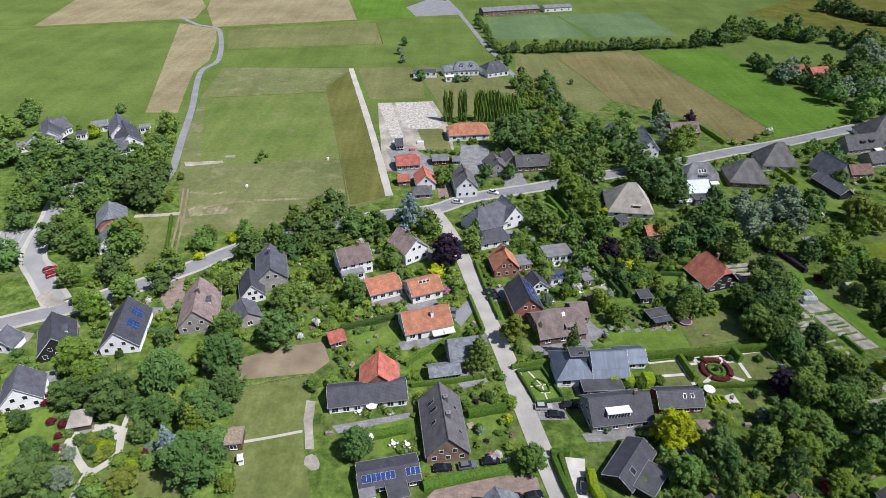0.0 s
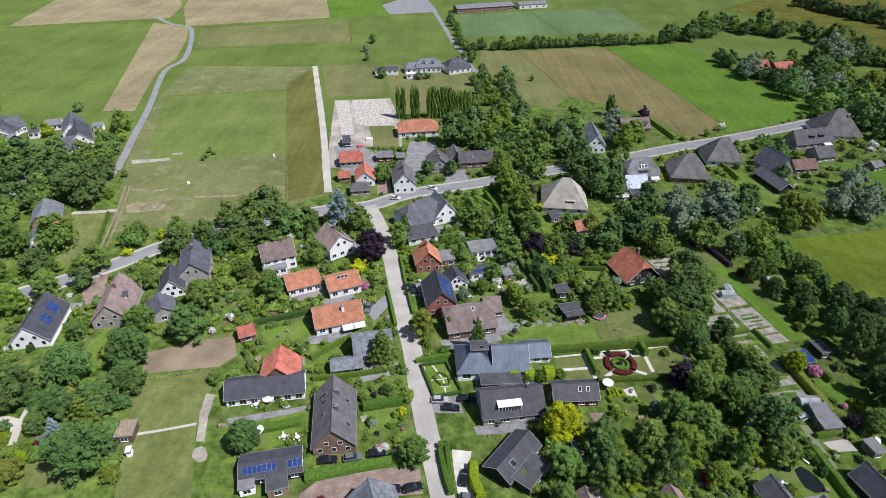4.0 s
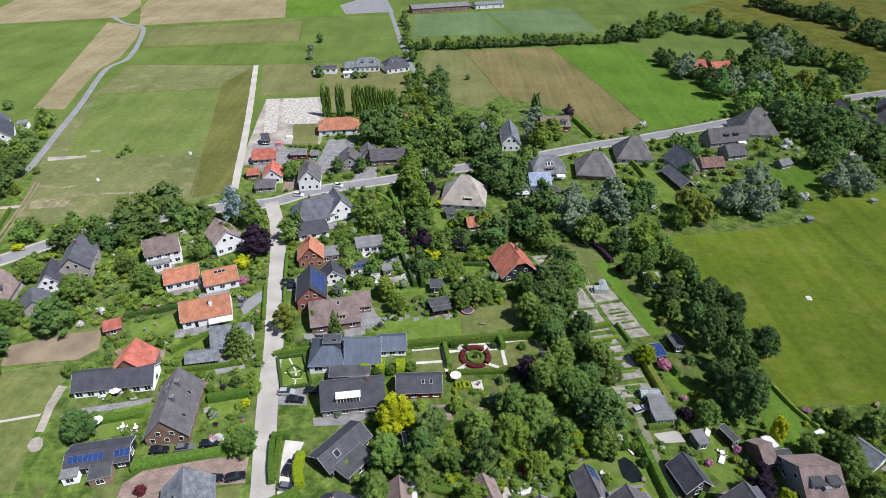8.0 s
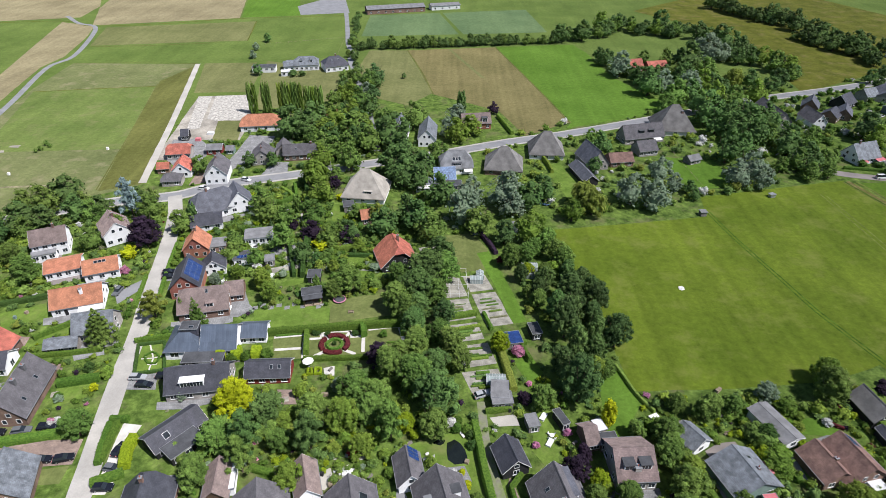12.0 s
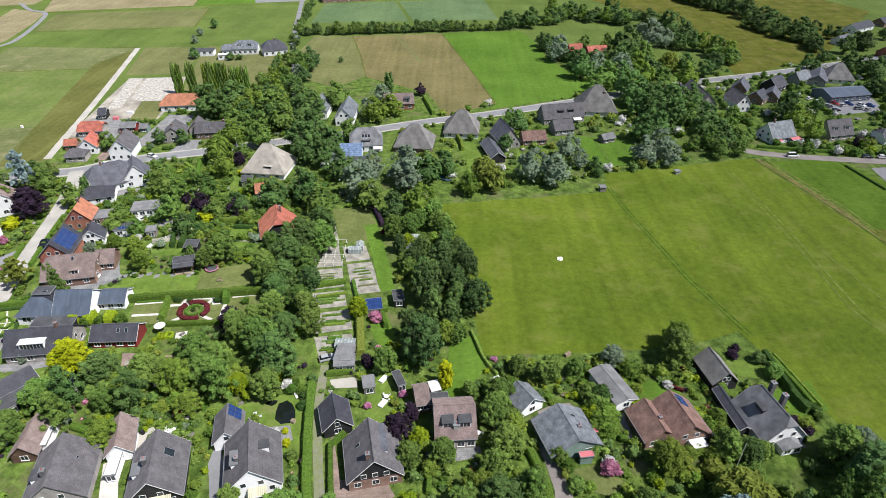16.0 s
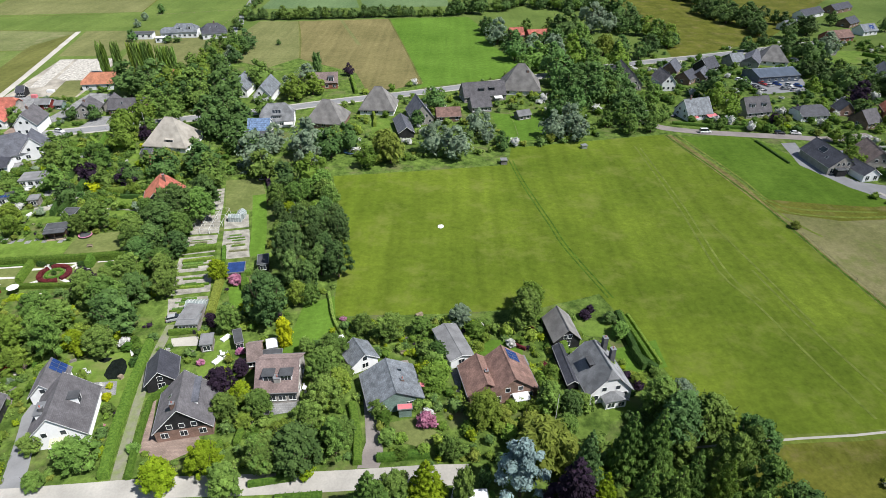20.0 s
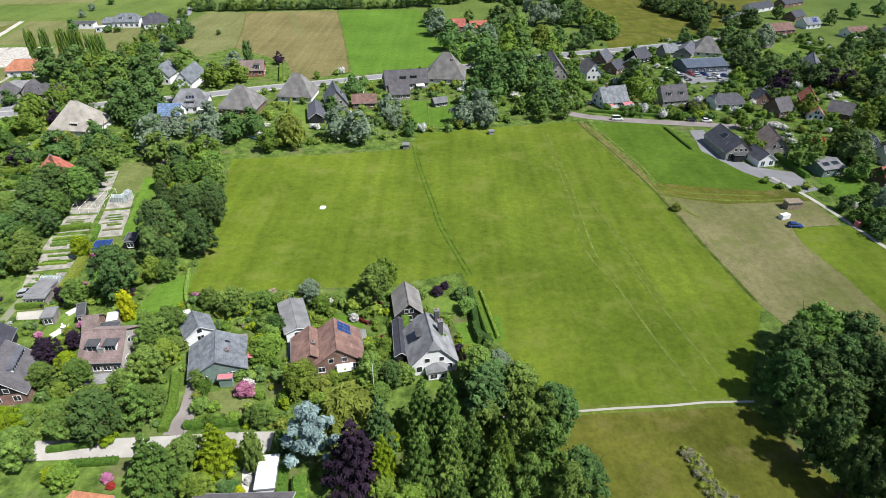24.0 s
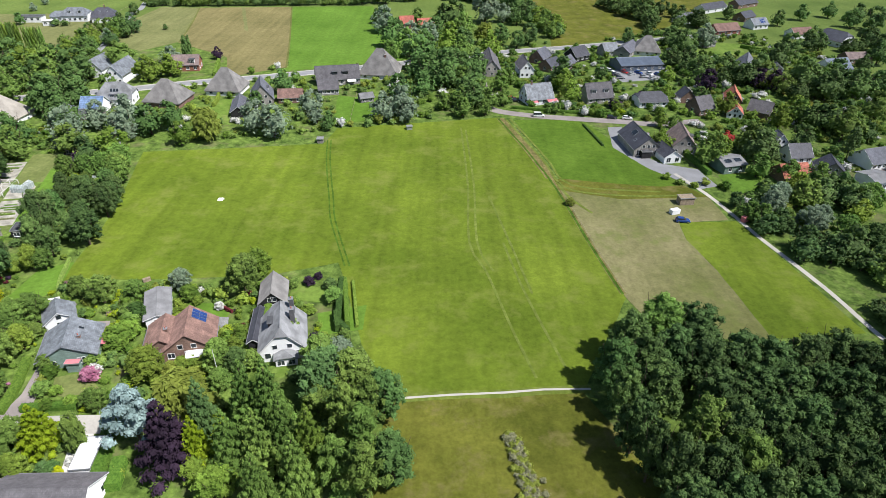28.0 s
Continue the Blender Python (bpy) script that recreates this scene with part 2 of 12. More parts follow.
M["road"] = material("village_street", (0.43, 0.41, 0.375), 0.9, vary=0.14, scale=0.15, fine=2.5, bump=0.25, spec=0.2)
M["brick_road"] = material("brick_paved_road", (0.27, 0.24, 0.225), 0.9, vary=0.14, scale=0.2, fine=3, bump=0.25, spec=0.2)
M["glass_blue"] = rows_on(material("blue_glazed_roof", (0.15, 0.22, 0.35), 0.35, vary=0.3, scale=0.8, bump=0, spec=0.6), 0.9, 0.6, 0.3, 0.02, -0.9)
M["rubble"] = material("rubble_and_sand", (0.46, 0.435, 0.39), 0.95, vary=0.35, scale=0.9, fine=0.5, bump=0.5, spec=0.1)
M["gravel"] = material("white_gravel", (0.6, 0.575, 0.53), 0.9, vary=0.12, scale=0.4, fine=9, bump=0.4, spec=0.2)
M["pavers"] = rows_on(material("clay_pavers", (0.33, 0.25, 0.21), 0.9, vary=0.2, scale=0.4, fine=5, bump=0.0, spec=0.2), 0.3, 0.6)
M["grey_pavers"] = rows_on(material("grey_pavers", (0.3, 0.3, 0.3), 0.9, vary=0.2, scale=0.4, fine=5, bump=0.0, spec=0.2), 0.5, 0.5)
M["water"] = material("pond_water", (0.012, 0.016, 0.014), 0.06, vary=0.2, scale=0.5, bump=0.02, spec=0.6)
M["roof_dark"] = rows_on(material("anthracite_tiles", (0.084, 0.086, 0.105), 0.55, vary=0.2, scale=0.5, fine=3, bump=0, per_object=0.15), 0.34, 0.28)
M["roof_grey"] = rows_on(material("weathered_grey_tiles", (0.152, 0.158, 0.186), 0.7, vary=0.22, scale=0.5, fine=3, bump=0, per_object=0.12), 0.34, 0.28)
M["roof_brown"] = rows_on(material("brown_concrete_tiles", (0.29, 0.222, 0.205), 0.8, vary=0.22, scale=0.5, fine=3, bump=0, per_object=0.12), 0.34, 0.28)
M["roof_taupe"] = rows_on(material("taupe_concrete_tiles", (0.158, 0.15, 0.16), 0.8, vary=0.2, scale=0.5, fine=3, bump=0, per_object=0.1), 0.34, 0.28)
M["roof_orange"] = rows_on(material("orange_clay_tiles", (0.55, 0.24, 0.14), 0.75, vary=0.2, scale=0.5, fine=3, bump=0, per_object=0.08), 0.34, 0.28)
M["roof_red"] = rows_on(material("red_clay_tiles", (0.56, 0.19, 0.13), 0.75, vary=0.25, scale=0.5, fine=3, bump=0, per_object=0.1), 0.34, 0.28)
M["roof_old"] = rows_on(material("mossy_red_tiles", (0.3, 0.185, 0.155), 0.85, vary=0.3, scale=0.6, fine=3, bump=0, tint=(0.36, 0.22, 0.18)), 0.34, 0.28)
M["roof_blue"] = rows_on(material("blue_grey_zinc_roof", (0.125, 0.155, 0.205), 0.5, 0.2, vary=0.12, scale=0.4, fine=3, bump=0), 9.0, 0.55, 0.4, 0.03, 0.2)
M["roof_slate"] = rows_on(material("silver_slates", (0.23, 0.25, 0.275), 0.6, vary=0.3, scale=0.7, fine=3, bump=0), 0.36, 0.36)
M["roof_villa"] = material("weathered_grey_shingle", (0.245, 0.25, 0.258), 0.9, vary=0.3, scale=0.4, fine=5, bump=0.6, spec=0.15)
M["thatch"] = material("old_thatch", (0.225, 0.216, 0.208), 0.95, vary=0.25, scale=0.35, fine=5, bump=0.7, spec=0.1, per_object=0.1)
M["thatch_pale"] = material("fresh_thatch", (0.42, 0.388, 0.34), 0.95, vary=0.2, scale=0.35, fine=5, bump=0.7, spec=0.1)
M["felt"] = material("roofing_felt", (0.085, 0.088, 0.095), 0.85, vary=0.25, scale=0.4, fine=3, bump=0.2)
M["felt_grey"] = material("grey_roofing_felt", (0.23, 0.23, 0.235), 0.85, vary=0.2, scale=0.4, fine=3, bump=0.2)
M["brick"] = rows_on(material("brown_brick", (0.25, 0.165, 0.125), 0.9, vary=0.25, scale=0.4, fine=4, bump=0, per_object=0.2), 0.13, 0.44, darken=0.2)
M["brick_red"] = rows_on(material("red_brick", (0.31, 0.13, 0.09), 0.9, vary=0.2, scale=0.4, fine=4, bump=0, per_object=0.15), 0.13, 0.44, darken=0.2)
M["brick_grey"] = rows_on(material("pale_brick", (0.37, 0.345, 0.32), 0.9, vary=0.18, scale=0.4, fine=4, bump=0, per_object=0.15), 0.13, 0.44, darken=0.15)
M["white"] = material("white_render", (0.77, 0.775, 0.775), 0.8, vary=0.06, scale=0.5, fine=4, bump=0.1)
M["black_wood"] = rows_on(material("black_boarding", (0.03, 0.03, 0.032), 0.7, vary=0.3, scale=0.5, fine=4, bump=0), 0.18, 4.0)
M["brown_wood"] = rows_on(material("brown_boarding", (0.12, 0.075, 0.05), 0.8, vary=0.3, scale=0.5, fine=4, bump=0), 0.18, 4.0)
M["grey_wood"] = rows_on(material("silvered_boarding", (0.24, 0.22, 0.2), 0.85, vary=0.3, scale=0.5, fine=4, bump=0), 0.2, 3.0)
M["red_wood"] = rows_on(material("falu_red_boarding", (0.2, 0.035, 0.03), 0.8, vary=0.2, scale=0.5, fine=4, bump=0), 0.18, 4.0)
M["green_wood"] = rows_on(material("green_boarding", (0.2, 0.28, 0.24), 0.8, vary=0.15, scale=0.5, fine=4, bump=0), 0.18, 4.0)
M["paint"] = material("white_paint", (0.8, 0.8, 0.79), 0.5, vary=0.05, bump=0.03)
M["glass"] = material("window_glass", (0.03, 0.038, 0.045), 0.08, vary=0.4, scale=0.3, bump=0, spec=0.6)
M["panel"] = rows_on(material("solar_cells", (0.035, 0.075, 0.24), 0.2, vary=0.2, bump=0, spec=0.5), 0.16, 0.16, 0.1, 0.002, 0.4)
M["panel_dark"] = rows_on(material("black_solar_cells", (0.012, 0.016, 0.032), 0.15, vary=0.2, bump=0, spec=0.5), 0.16, 0.16, 0.1, 0.002, 0.4)
M["alu"] = material("aluminium", (0.7, 0.7, 0.72), 0.35, 0.9, vary=0.1, bump=0.02)
M["chimney"] = rows_on(material("chimney_brick", (0.2, 0.125, 0.1), 0.9, vary=0.25, scale=0.8, fine=4, bump=0), 0.13, 0.44, darken=0.2)
M["dark_chimney"] = material("slate_clad_chimney", (0.1, 0.1, 0.105), 0.85, vary=0.2, scale=1, fine=4, bump=0.2)
M["bark"] = material("bark", (0.11, 0.085, 0.06), 0.95, vary=0.35, scale=2, fine=9, bump=0.6, spec=0.1)
M["tyre"] = material("rubber", (0.02, 0.02, 0.02), 0.85, vary=0.2, bump=0.05)
M["canvas"] = material("white_canvas", (0.82, 0.8, 0.76), 0.85, vary=0.07, scale=1.5, bump=0.08)
M["striped"] = rows_on(material("striped_awning_cloth", (0.72, 0.7, 0.52), 0.85, vary=0.06, scale=1.5, bump=0.05), 9.0, 0.34, 0.1, 0.005, 0.5)
M["pink"] = material("red_awning_cloth", (0.62, 0.2, 0.22), 0.85, vary=0.08, scale=1.5, bump=0.08)
M["zinc"] = material("weathered_zinc", (0.26, 0.265, 0.275), 0.6, 0.3, vary=0.15, bump=0.05)
M["steel"] = material("galvanised_steel", (0.45, 0.46, 0.47), 0.45, 0.6, vary=0.15, bump=0.05)
M["wood"] = material("weathered_wood", (0.3, 0.24, 0.17), 0.9, vary=0.25, scale=1.5, fine=9, bump=0.3)
M["oak"] = leafy("broad_leaves", (0.16, 0.275, 0.056), (0.235, 0.36, 0.076), through=0.26)
M["dark"] = leafy("dark_leaves", (0.105, 0.2, 0.054), (0.155, 0.262, 0.07), through=0.2)
M["light"] = leafy("light_leaves", (0.215, 0.34, 0.052), (0.3, 0.42, 0.068))
M["pine"] = leafy("conifer_needles", (0.145, 0.255, 0.082), (0.205, 0.33, 0.108), through=0.34)
M["blue"] = leafy("blue_cedar_needles", (0.26, 0.37, 0.36), (0.37, 0.48, 0.47), 0.08, 0.1)
M["beech"] = leafy("deep_shade_leaves", (0.08, 0.148, 0.045), (0.126, 0.205, 0.058), 0.2, 0.18)
M["silver"] = leafy("silver_willow_leaves", (0.27, 0.37, 0.235), (0.37, 0.46, 0.31), 0.12)
M["willow"] = leafy("willow_leaves", (0.27, 0.335, 0.058), (0.345, 0.41, 0.078), 0.12)
M["gold"] = leafy("golden_leaves", (0.47, 0.53, 0.012), (0.6, 0.64, 0.02), 0.06, 0.3)
M["lime"] = leafy("lime_leaves", (0.3, 0.43, 0.02), (0.4, 0.51, 0.03), 0.12)
M["purple"] = leafy("copper_beech_leaves", (0.038, 0.024, 0.042), (0.06, 0.036, 0.064), 0.12, 0.2)
M["hedge"] = leafy("clipped_hedge", (0.12, 0.24, 0.035), (0.17, 0.29, 0.045), 0.2)
M["hedge_dark"] = leafy("clipped_yew", (0.075, 0.15, 0.035), (0.1, 0.19, 0.045), 0.15)
M["berberis"] = leafy("wine_red_hedge", (0.11, 0.02, 0.025), (0.15, 0.03, 0.035), 0.1, 0.1)
M["flower_pink"] = leafy("pink_blossom", (0.5, 0.17, 0.3), (0.65, 0.32, 0.45), 0.3, 0.2)
M["flower_white"] = leafy("white_blossom", (0.62, 0.62, 0.58), (0.78, 0.78, 0.74), 0.1, 0.2)
M["flower_red"] = leafy("red_blossom", (0.35, 0.03, 0.03), (0.45, 0.06, 0.05), 0.2, 0.2)
M["straw"] = leafy("dry_reed", (0.24, 0.255, 0.13), (0.34, 0.34, 0.2), 0.1, 0.3)


# ---- mesh helpers ----
class Geo:
    """Collects faces; each box, slab or prism goes in as its own shell."""

    def __init__(self):
        self.v, self.f = [], []

    def add(self, verts, faces):
        k = len(self.v)
        self.v += [tuple(p) for p in verts]
        self.f += [tuple(k + i for i in q) for q in faces]
        return self

    def box(self, x0, x1, y0, y1, z0, z1, m=None, taper=0.0):
        t = taper
        p = [(x0, y0, z0), (x1, y0, z0), (x1, y1, z0), (x0, y1, z0), (x0 + t, y0 + t, z1), (x1 - t, y0 + t, z1), (x1 - t, y1 - t, z1), (x0 + t, y1 - t, z1)]
        if m is not None:
            p = [m @ Vector(q) for q in p]
        return self.add(p, [(3, 2, 1, 0), (4, 5, 6, 7), (0, 1, 5, 4), (1, 2, 6, 5), (2, 3, 7, 6), (3, 0, 4, 7)])

    def prism(self, outline, way):
        """A polygon pushed along a way."""
        n = len(outline)
        a = [Vector(p) for p in outline]
        w = Vector(way)
        normal = sum(((a[i] - a[0]).cross(a[(i + 1) % n] - a[0]) for i in range(1, n)), Vector())
        if normal.dot(w) > 0:
            a.reverse()
        return self.add(a + [p + w for p in a], [tuple(range(n)), tuple(range(2 * n - 1, n - 1, -1))] + [(i, i + n, (i + 1) % n + n, (i + 1) % n)[::1] for i in range(n)])

    def tube(self, a, b, r0, r1, sides=7):
        a, b = Vector(a), Vector(b)
        q = (b - a).to_track_quat("Z", "Y")
        ring = [q @ Vector((math.cos(6.2832 * i / sides), math.sin(6.2832 * i / sides), 0)) for i in range(sides)]
        return self.add([a + p * r0 for p in ring] + [b + p * r1 for p in ring],
                        [(i, (i + 1) % sides, (i + 1) % sides + sides, i + sides) for i in range(sides)] + [tuple(range(sides, 2 * sides)), tuple(range(sides - 1, -1, -1))])

    def mesh(self, name, mat, uv=True):
        me = bpy.data.meshes.new(name)
        me.from_pydata(self.v, [], self.f)
        if uv:
            layer = me.uv_layers.new(name="UVMap").data
            for p in me.polygons:
                nrm = p.normal
                u = Vector((0, 0, 1)).cross(nrm)
                u = u.normalized() if u.length > 0.05 else Vector((1, 0, 0))
                w = nrm.cross(u)
                for k in p.loop_indices:
                    co = me.vertices[me.loops[k].vertex_index].co
                    layer[k].uv = (co.dot(u), co.dot(w))
        if mat:
            me.materials.append(mat)
        return me


def part(name, geo, mat, parent, label="", smooth=False, m=None, uv=True):
    """Links a Geo, or a mesh, as one object under a thing or a part."""
    me = geo.mesh(name, mat, uv) if isinstance(geo, Geo) else geo
    if smooth:
        me.shade_smooth()
    ob = new(name, me)
    ob.parent = parent
    if m is not None:
        ob.matrix_local = m
    if label:
        tagged(ob, label)
    return ob


def thing(name, m, label, category, group="", kind=""):
    if len(label.split()) < 4:
        label += " in its garden"
    ob = new(name)
    ob.empty_display_size = 0.2
    ob.matrix_world = m
    return tagged(ob, label, category, group, kind)


KEEP, BARE = [], []      # outlines of open ground; of that with no trees
TAKEN = []     # discs of ground that stand under something: x, y, radius


def take(x, y, r):
    TAKEN.append((x, y, r))


def taken(x, y, r=0.0):
    return any((x - a) ** 2 + (y - b) ** 2 < (c + r) ** 2 for a, b, c in TAKEN)


def inside(x, y, ring):
    hit = False
    for (x0, y0), (x1, y1) in zip(ring, ring[1:] + ring[:1]):
        if (y0 > y) != (y1 > y) and x < (x1 - x0) * (y - y0) / (y1 - y0) + x0:
            hit = not hit
    return hit


# ---- ground ----
def patch(name, mat, z, ring, label="", category="", kind="structure"):
    """A level piece of ground, with its edge a little uneven."""
    rnd = random.Random(len(ring) + int(ring[0][0] * 10))
    fine = []
    for a, b in zip(ring, ring[1:] + ring[:1]):
        a, b = Vector(a), Vector(b)
        n = max(1, min(12, int((b - a).length / 4)))
        for i in range(n):
            p = a.lerp(b, i / n)
            fine.append((p.x + (rnd.uniform(-.15, .15) if i else 0), p.y + (rnd.uniform(-.15, .15) if i else 0), z))
    g = Geo()
    low = [(x, y, z - 0.5) for x, y, _ in fine]
    n = len(fine)
    if sum(p[0] * q[1] - q[0] * p[1] for p, q in zip(fine, fine[1:] + fine[:1])) < 0:
        fine.reverse(), low.reverse()
    g.add(fine + low, [tuple(range(n))] + [(i + n, (i + 1) % n + n, (i + 1) % n, i) for i in range(n)])
    ob = new(name, g.mesh(name, M[mat]))
    if name != "far_meadows":
        KEEP.append(ring)
    if name in ("car_park", "bowl_meadow", "east_meadow", "bright_meadow", "bulb_field", "west_field", "south_meadow", "dry_field", "parking_lot"):
        BARE.append(ring)
    return tagged(ob, label or name.replace("_", " "), category or name.split("_")[-1], "", kind)


def smooth_line(pts, step=4.0):
    """A curve through the points."""
    pts = [Vector(p) for p in pts]
    ends = [2 * pts[0] - pts[1]] + pts + [2 * pts[-1] - pts[-2]]
    out = []
    for a, b, c, d in zip(ends, ends[1:], ends[2:], ends[3:]):
        n = max(1, int((c - b).length / step))
        for i in range(n):
            t = i / n
            out.append(0.5 * (2 * b + (c - a) * t + (2 * a - 5 * b + 4 * c - d) * t * t + (3 * b - a - 3 * c + d) * t ** 3))
    return out + [pts[-1]]


def way(name, mat, z, width, pts, label="", category="road", clear=True):
    """A road or path along a line."""
    line = smooth_line([(x, y, z) for x, y in pts])
    left, right = [], []
    for i, p in enumerate(line):
        d = (line[min(i + 1, len(line) - 1)] - line[max(i - 1, 0)]).normalized()
        s = Vector((-d.y, d.x, 0)) * width / 2 * (1 + (0.04 if width > 3.3 else 0.16) * noise.noise(p * 0.45))
        left.append(p + s), right.append(p - s)
        if clear:
            take(p.x, p.y, width / 2 + 0.4)
    n, g = len(line), Geo()
    down = Vector((0, 0, -0.5))
    g.add(left + right + [p + down for p in left] + [p + down for p in right],
          [(i + 1, i, i + n, i + n + 1) for i in range(n - 1)] + [(i, i + 1, i + 1 + 2 * n, i + 2 * n) for i in range(n - 1)] + [(i + 1 + n, i + n, i + 3 * n, i + 1 + 3 * n) for i in range(n - 1)])
    ob = new(name, g.mesh(name, M[mat]))
    return tagged(ob, label or name.replace("_", " "), category, "", "structure")


# ---- houses ----
def fit_window(parent, m, w, h, frame_mat="paint", name="window"):
    """A window in the xz plane of m, facing -y: a frame with a mullion, a sill and a pane."""
    g, t = Geo(), 0.065
    for x0, x1, z0, z1 in ((-w / 2, w / 2, h - t, h), (-w / 2, w / 2, 0, t), (-w / 2, -w / 2 + t, t, h - t), (w / 2 - t, w / 2, t, h - t)):
        g.box(x0, x1, -0.07, 0.02, z0, z1, m)
    if w > 1.3:
        for k in range(1, int(w / 0.9 + 0.5)):
            x = -w / 2 + w * k / int(w / 0.9 + 0.5)
            g.box(x - 0.035, x + 0.035, -0.06, 0.02, t, h - t, m)
    fr = part(name, g, M[frame_mat], parent)
    part("pane", Geo().box(-w / 2 + t, w / 2 - t, -0.03, 0.0, t, h - t, m), M["glass"], fr)
    if w > 1.45 and h < 1.9:
        part("sill", Geo().box(-w / 2 - 0.08, w / 2 + 0.08, -0.14, 0.0, -0.08, -0.003, m), M["roof_grey"] if frame_mat != "paint" else M["white"], fr)
    return fr


def volume(h, m, L, W, eave, ridge, roof="roof_grey", wall="brick", clip=0.0, over=0.35, thick=0.16, trim="paint", gable=None,
           bottom=0.0):
    """Walls, roof and windows of one gabled, half-hipped (clip) or hipped (clip=1) block; ridge along x, front towards -y."""
    rise, hw = ridge - eave, W / 2
    k = rise / hw
    top = eave + rise * (1 - clip)
    hy = hw * clip
    t = 0.25
    # walls
    for s in (-1, 1):
        y0, y1 = sorted((s * hw, s * (hw - t)))
        part("wall", Geo().box(-L / 2, L / 2, y0, y1, bottom, eave - 0.02, m), M[wall], h)
        x = s * L / 2
        low = [(x, -hw + t, bottom), (x, hw - t, bottom), (x, hw - t, eave - 0.02), (x, -hw + t, eave - 0.02)]
        part("wall", Geo().prism([m @ Vector(p) for p in low], m.to_3x3() @ Vector((-s * t, 0, 0))), M[wall], h)
        if clip < 0.97:
            high = [(x, -hw + t, eave - 0.02), (x, hw - t, eave - 0.02), (x, hy - t if hy > t else 0.02, top - 0.12), (x, -hy + t if hy > t else -0.02, top - 0.12)]
            part("gable", Geo().prism([m @ Vector(p) for p in high], m.to_3x3() @ Vector((-s * t, 0, 0))), M[gable or wall], h)
    # roof
    ex, ey, ez = L / 2 + over, hw + over, eave - over * k
    back = hw * clip * 0.95
    rx = max(0.15, L / 2 + over - back)
    up = m.to_3x3() @ Vector((0, 0, -thick))
    for s in (-1, 1):
        ring = [(-ex, s * ey, ez), (ex, s * ey, ez)]
        if clip < 0.97:
            ring += [(ex, s * hy, top)]
        ring += [(rx, 0, ridge), (-rx, 0, ridge)]
        if clip < 0.97:
            ring += [(-ex, s * hy, top)]
        if clip <= 0.001:
            ring = [ring[0], ring[1], (ex, 0, ridge), (-ex, 0, ridge)]
        part("roof_slope", Geo().prism([m @ Vector((p[0], p[1], p[2] + thick)) for p in ring], up), M[roof], h)
    if clip > 0.001:
        for s in (-1, 1):
            z = top if clip < 0.97 else ez
            y = hy if clip < 0.97 else ey
            part("hip_end", Geo().prism([m @ Vector(p) for p in ((s * ex, -y, z + thick), (s * ex, y, z + thick), (s * rx, 0, ridge + thick))], up), M[roof], h)
    if rx > 0.5:
        part("ridge", Geo().prism([m @ Vector(p) for p in ((-rx, -0.16, ridge + thick - 0.06), (-rx, 0, ridge + thick + 0.1), (-rx, 0.16, ridge + thick - 0.06))], m.to_3x3() @ Vector((2 * rx, 0, 0))), M[roof], h)
    if "thatch" not in roof:
        for s in (-1, 1):
            y0, y1 = sorted((s * ey, s * (ey + 0.13)))
            part("gutter", Geo().box(-ex, ex, y0, y1, ez + thick - 0.14, ez + thick - 0.02, m), M["zinc"], h)
        if clip < 0.6 and (wall in ("white", "black_wood", "red_wood") or gable):
            for s in (-1, 1):
                for q in (-1, 1):
                    x0 = s * (ex + 0.002)
                    a, b = Vector((x0, q * ey, ez + thick - 0.015)), Vector((x0, q * hy, top + thick - 0.015))
                    d = Vector((0, 0, -0.17))
                    part("bargeboard", Geo().prism([m @ a, m @ b, m @ (b + d), m @ (a + d)], m.to_3x3() @ Vector((s * 0.04, 0, 0))), M[trim], h)


def openings(h, m, wide, at, z, w, hgt, frame_mat="paint", door_at=None):
    """A row of windows along a wall whose outer face is the xz plane of m."""
    for x in at:
        fit_window(h, m @ pose(x, -0.001, z), w, hgt, frame_mat)
    if door_at is not None:
        d = part("door", Geo().box(door_at - 0.48, door_at + 0.48, -0.05, 0.02, 0.02, 2.1, m), M["green_wood"] if frame_mat != "paint" else M["black_wood"], h)
        g = Geo()
        for x in (-0.54, 0.48):
            g.box(door_at + x, door_at + x + 0.06, -0.08, 0.02, 0.0, 2.16, m)
        part("door_frame", g.box(door_at - 0.48, door_at + 0.48, -0.08, 0.02, 2.1, 2.16, m), M["paint"], d)


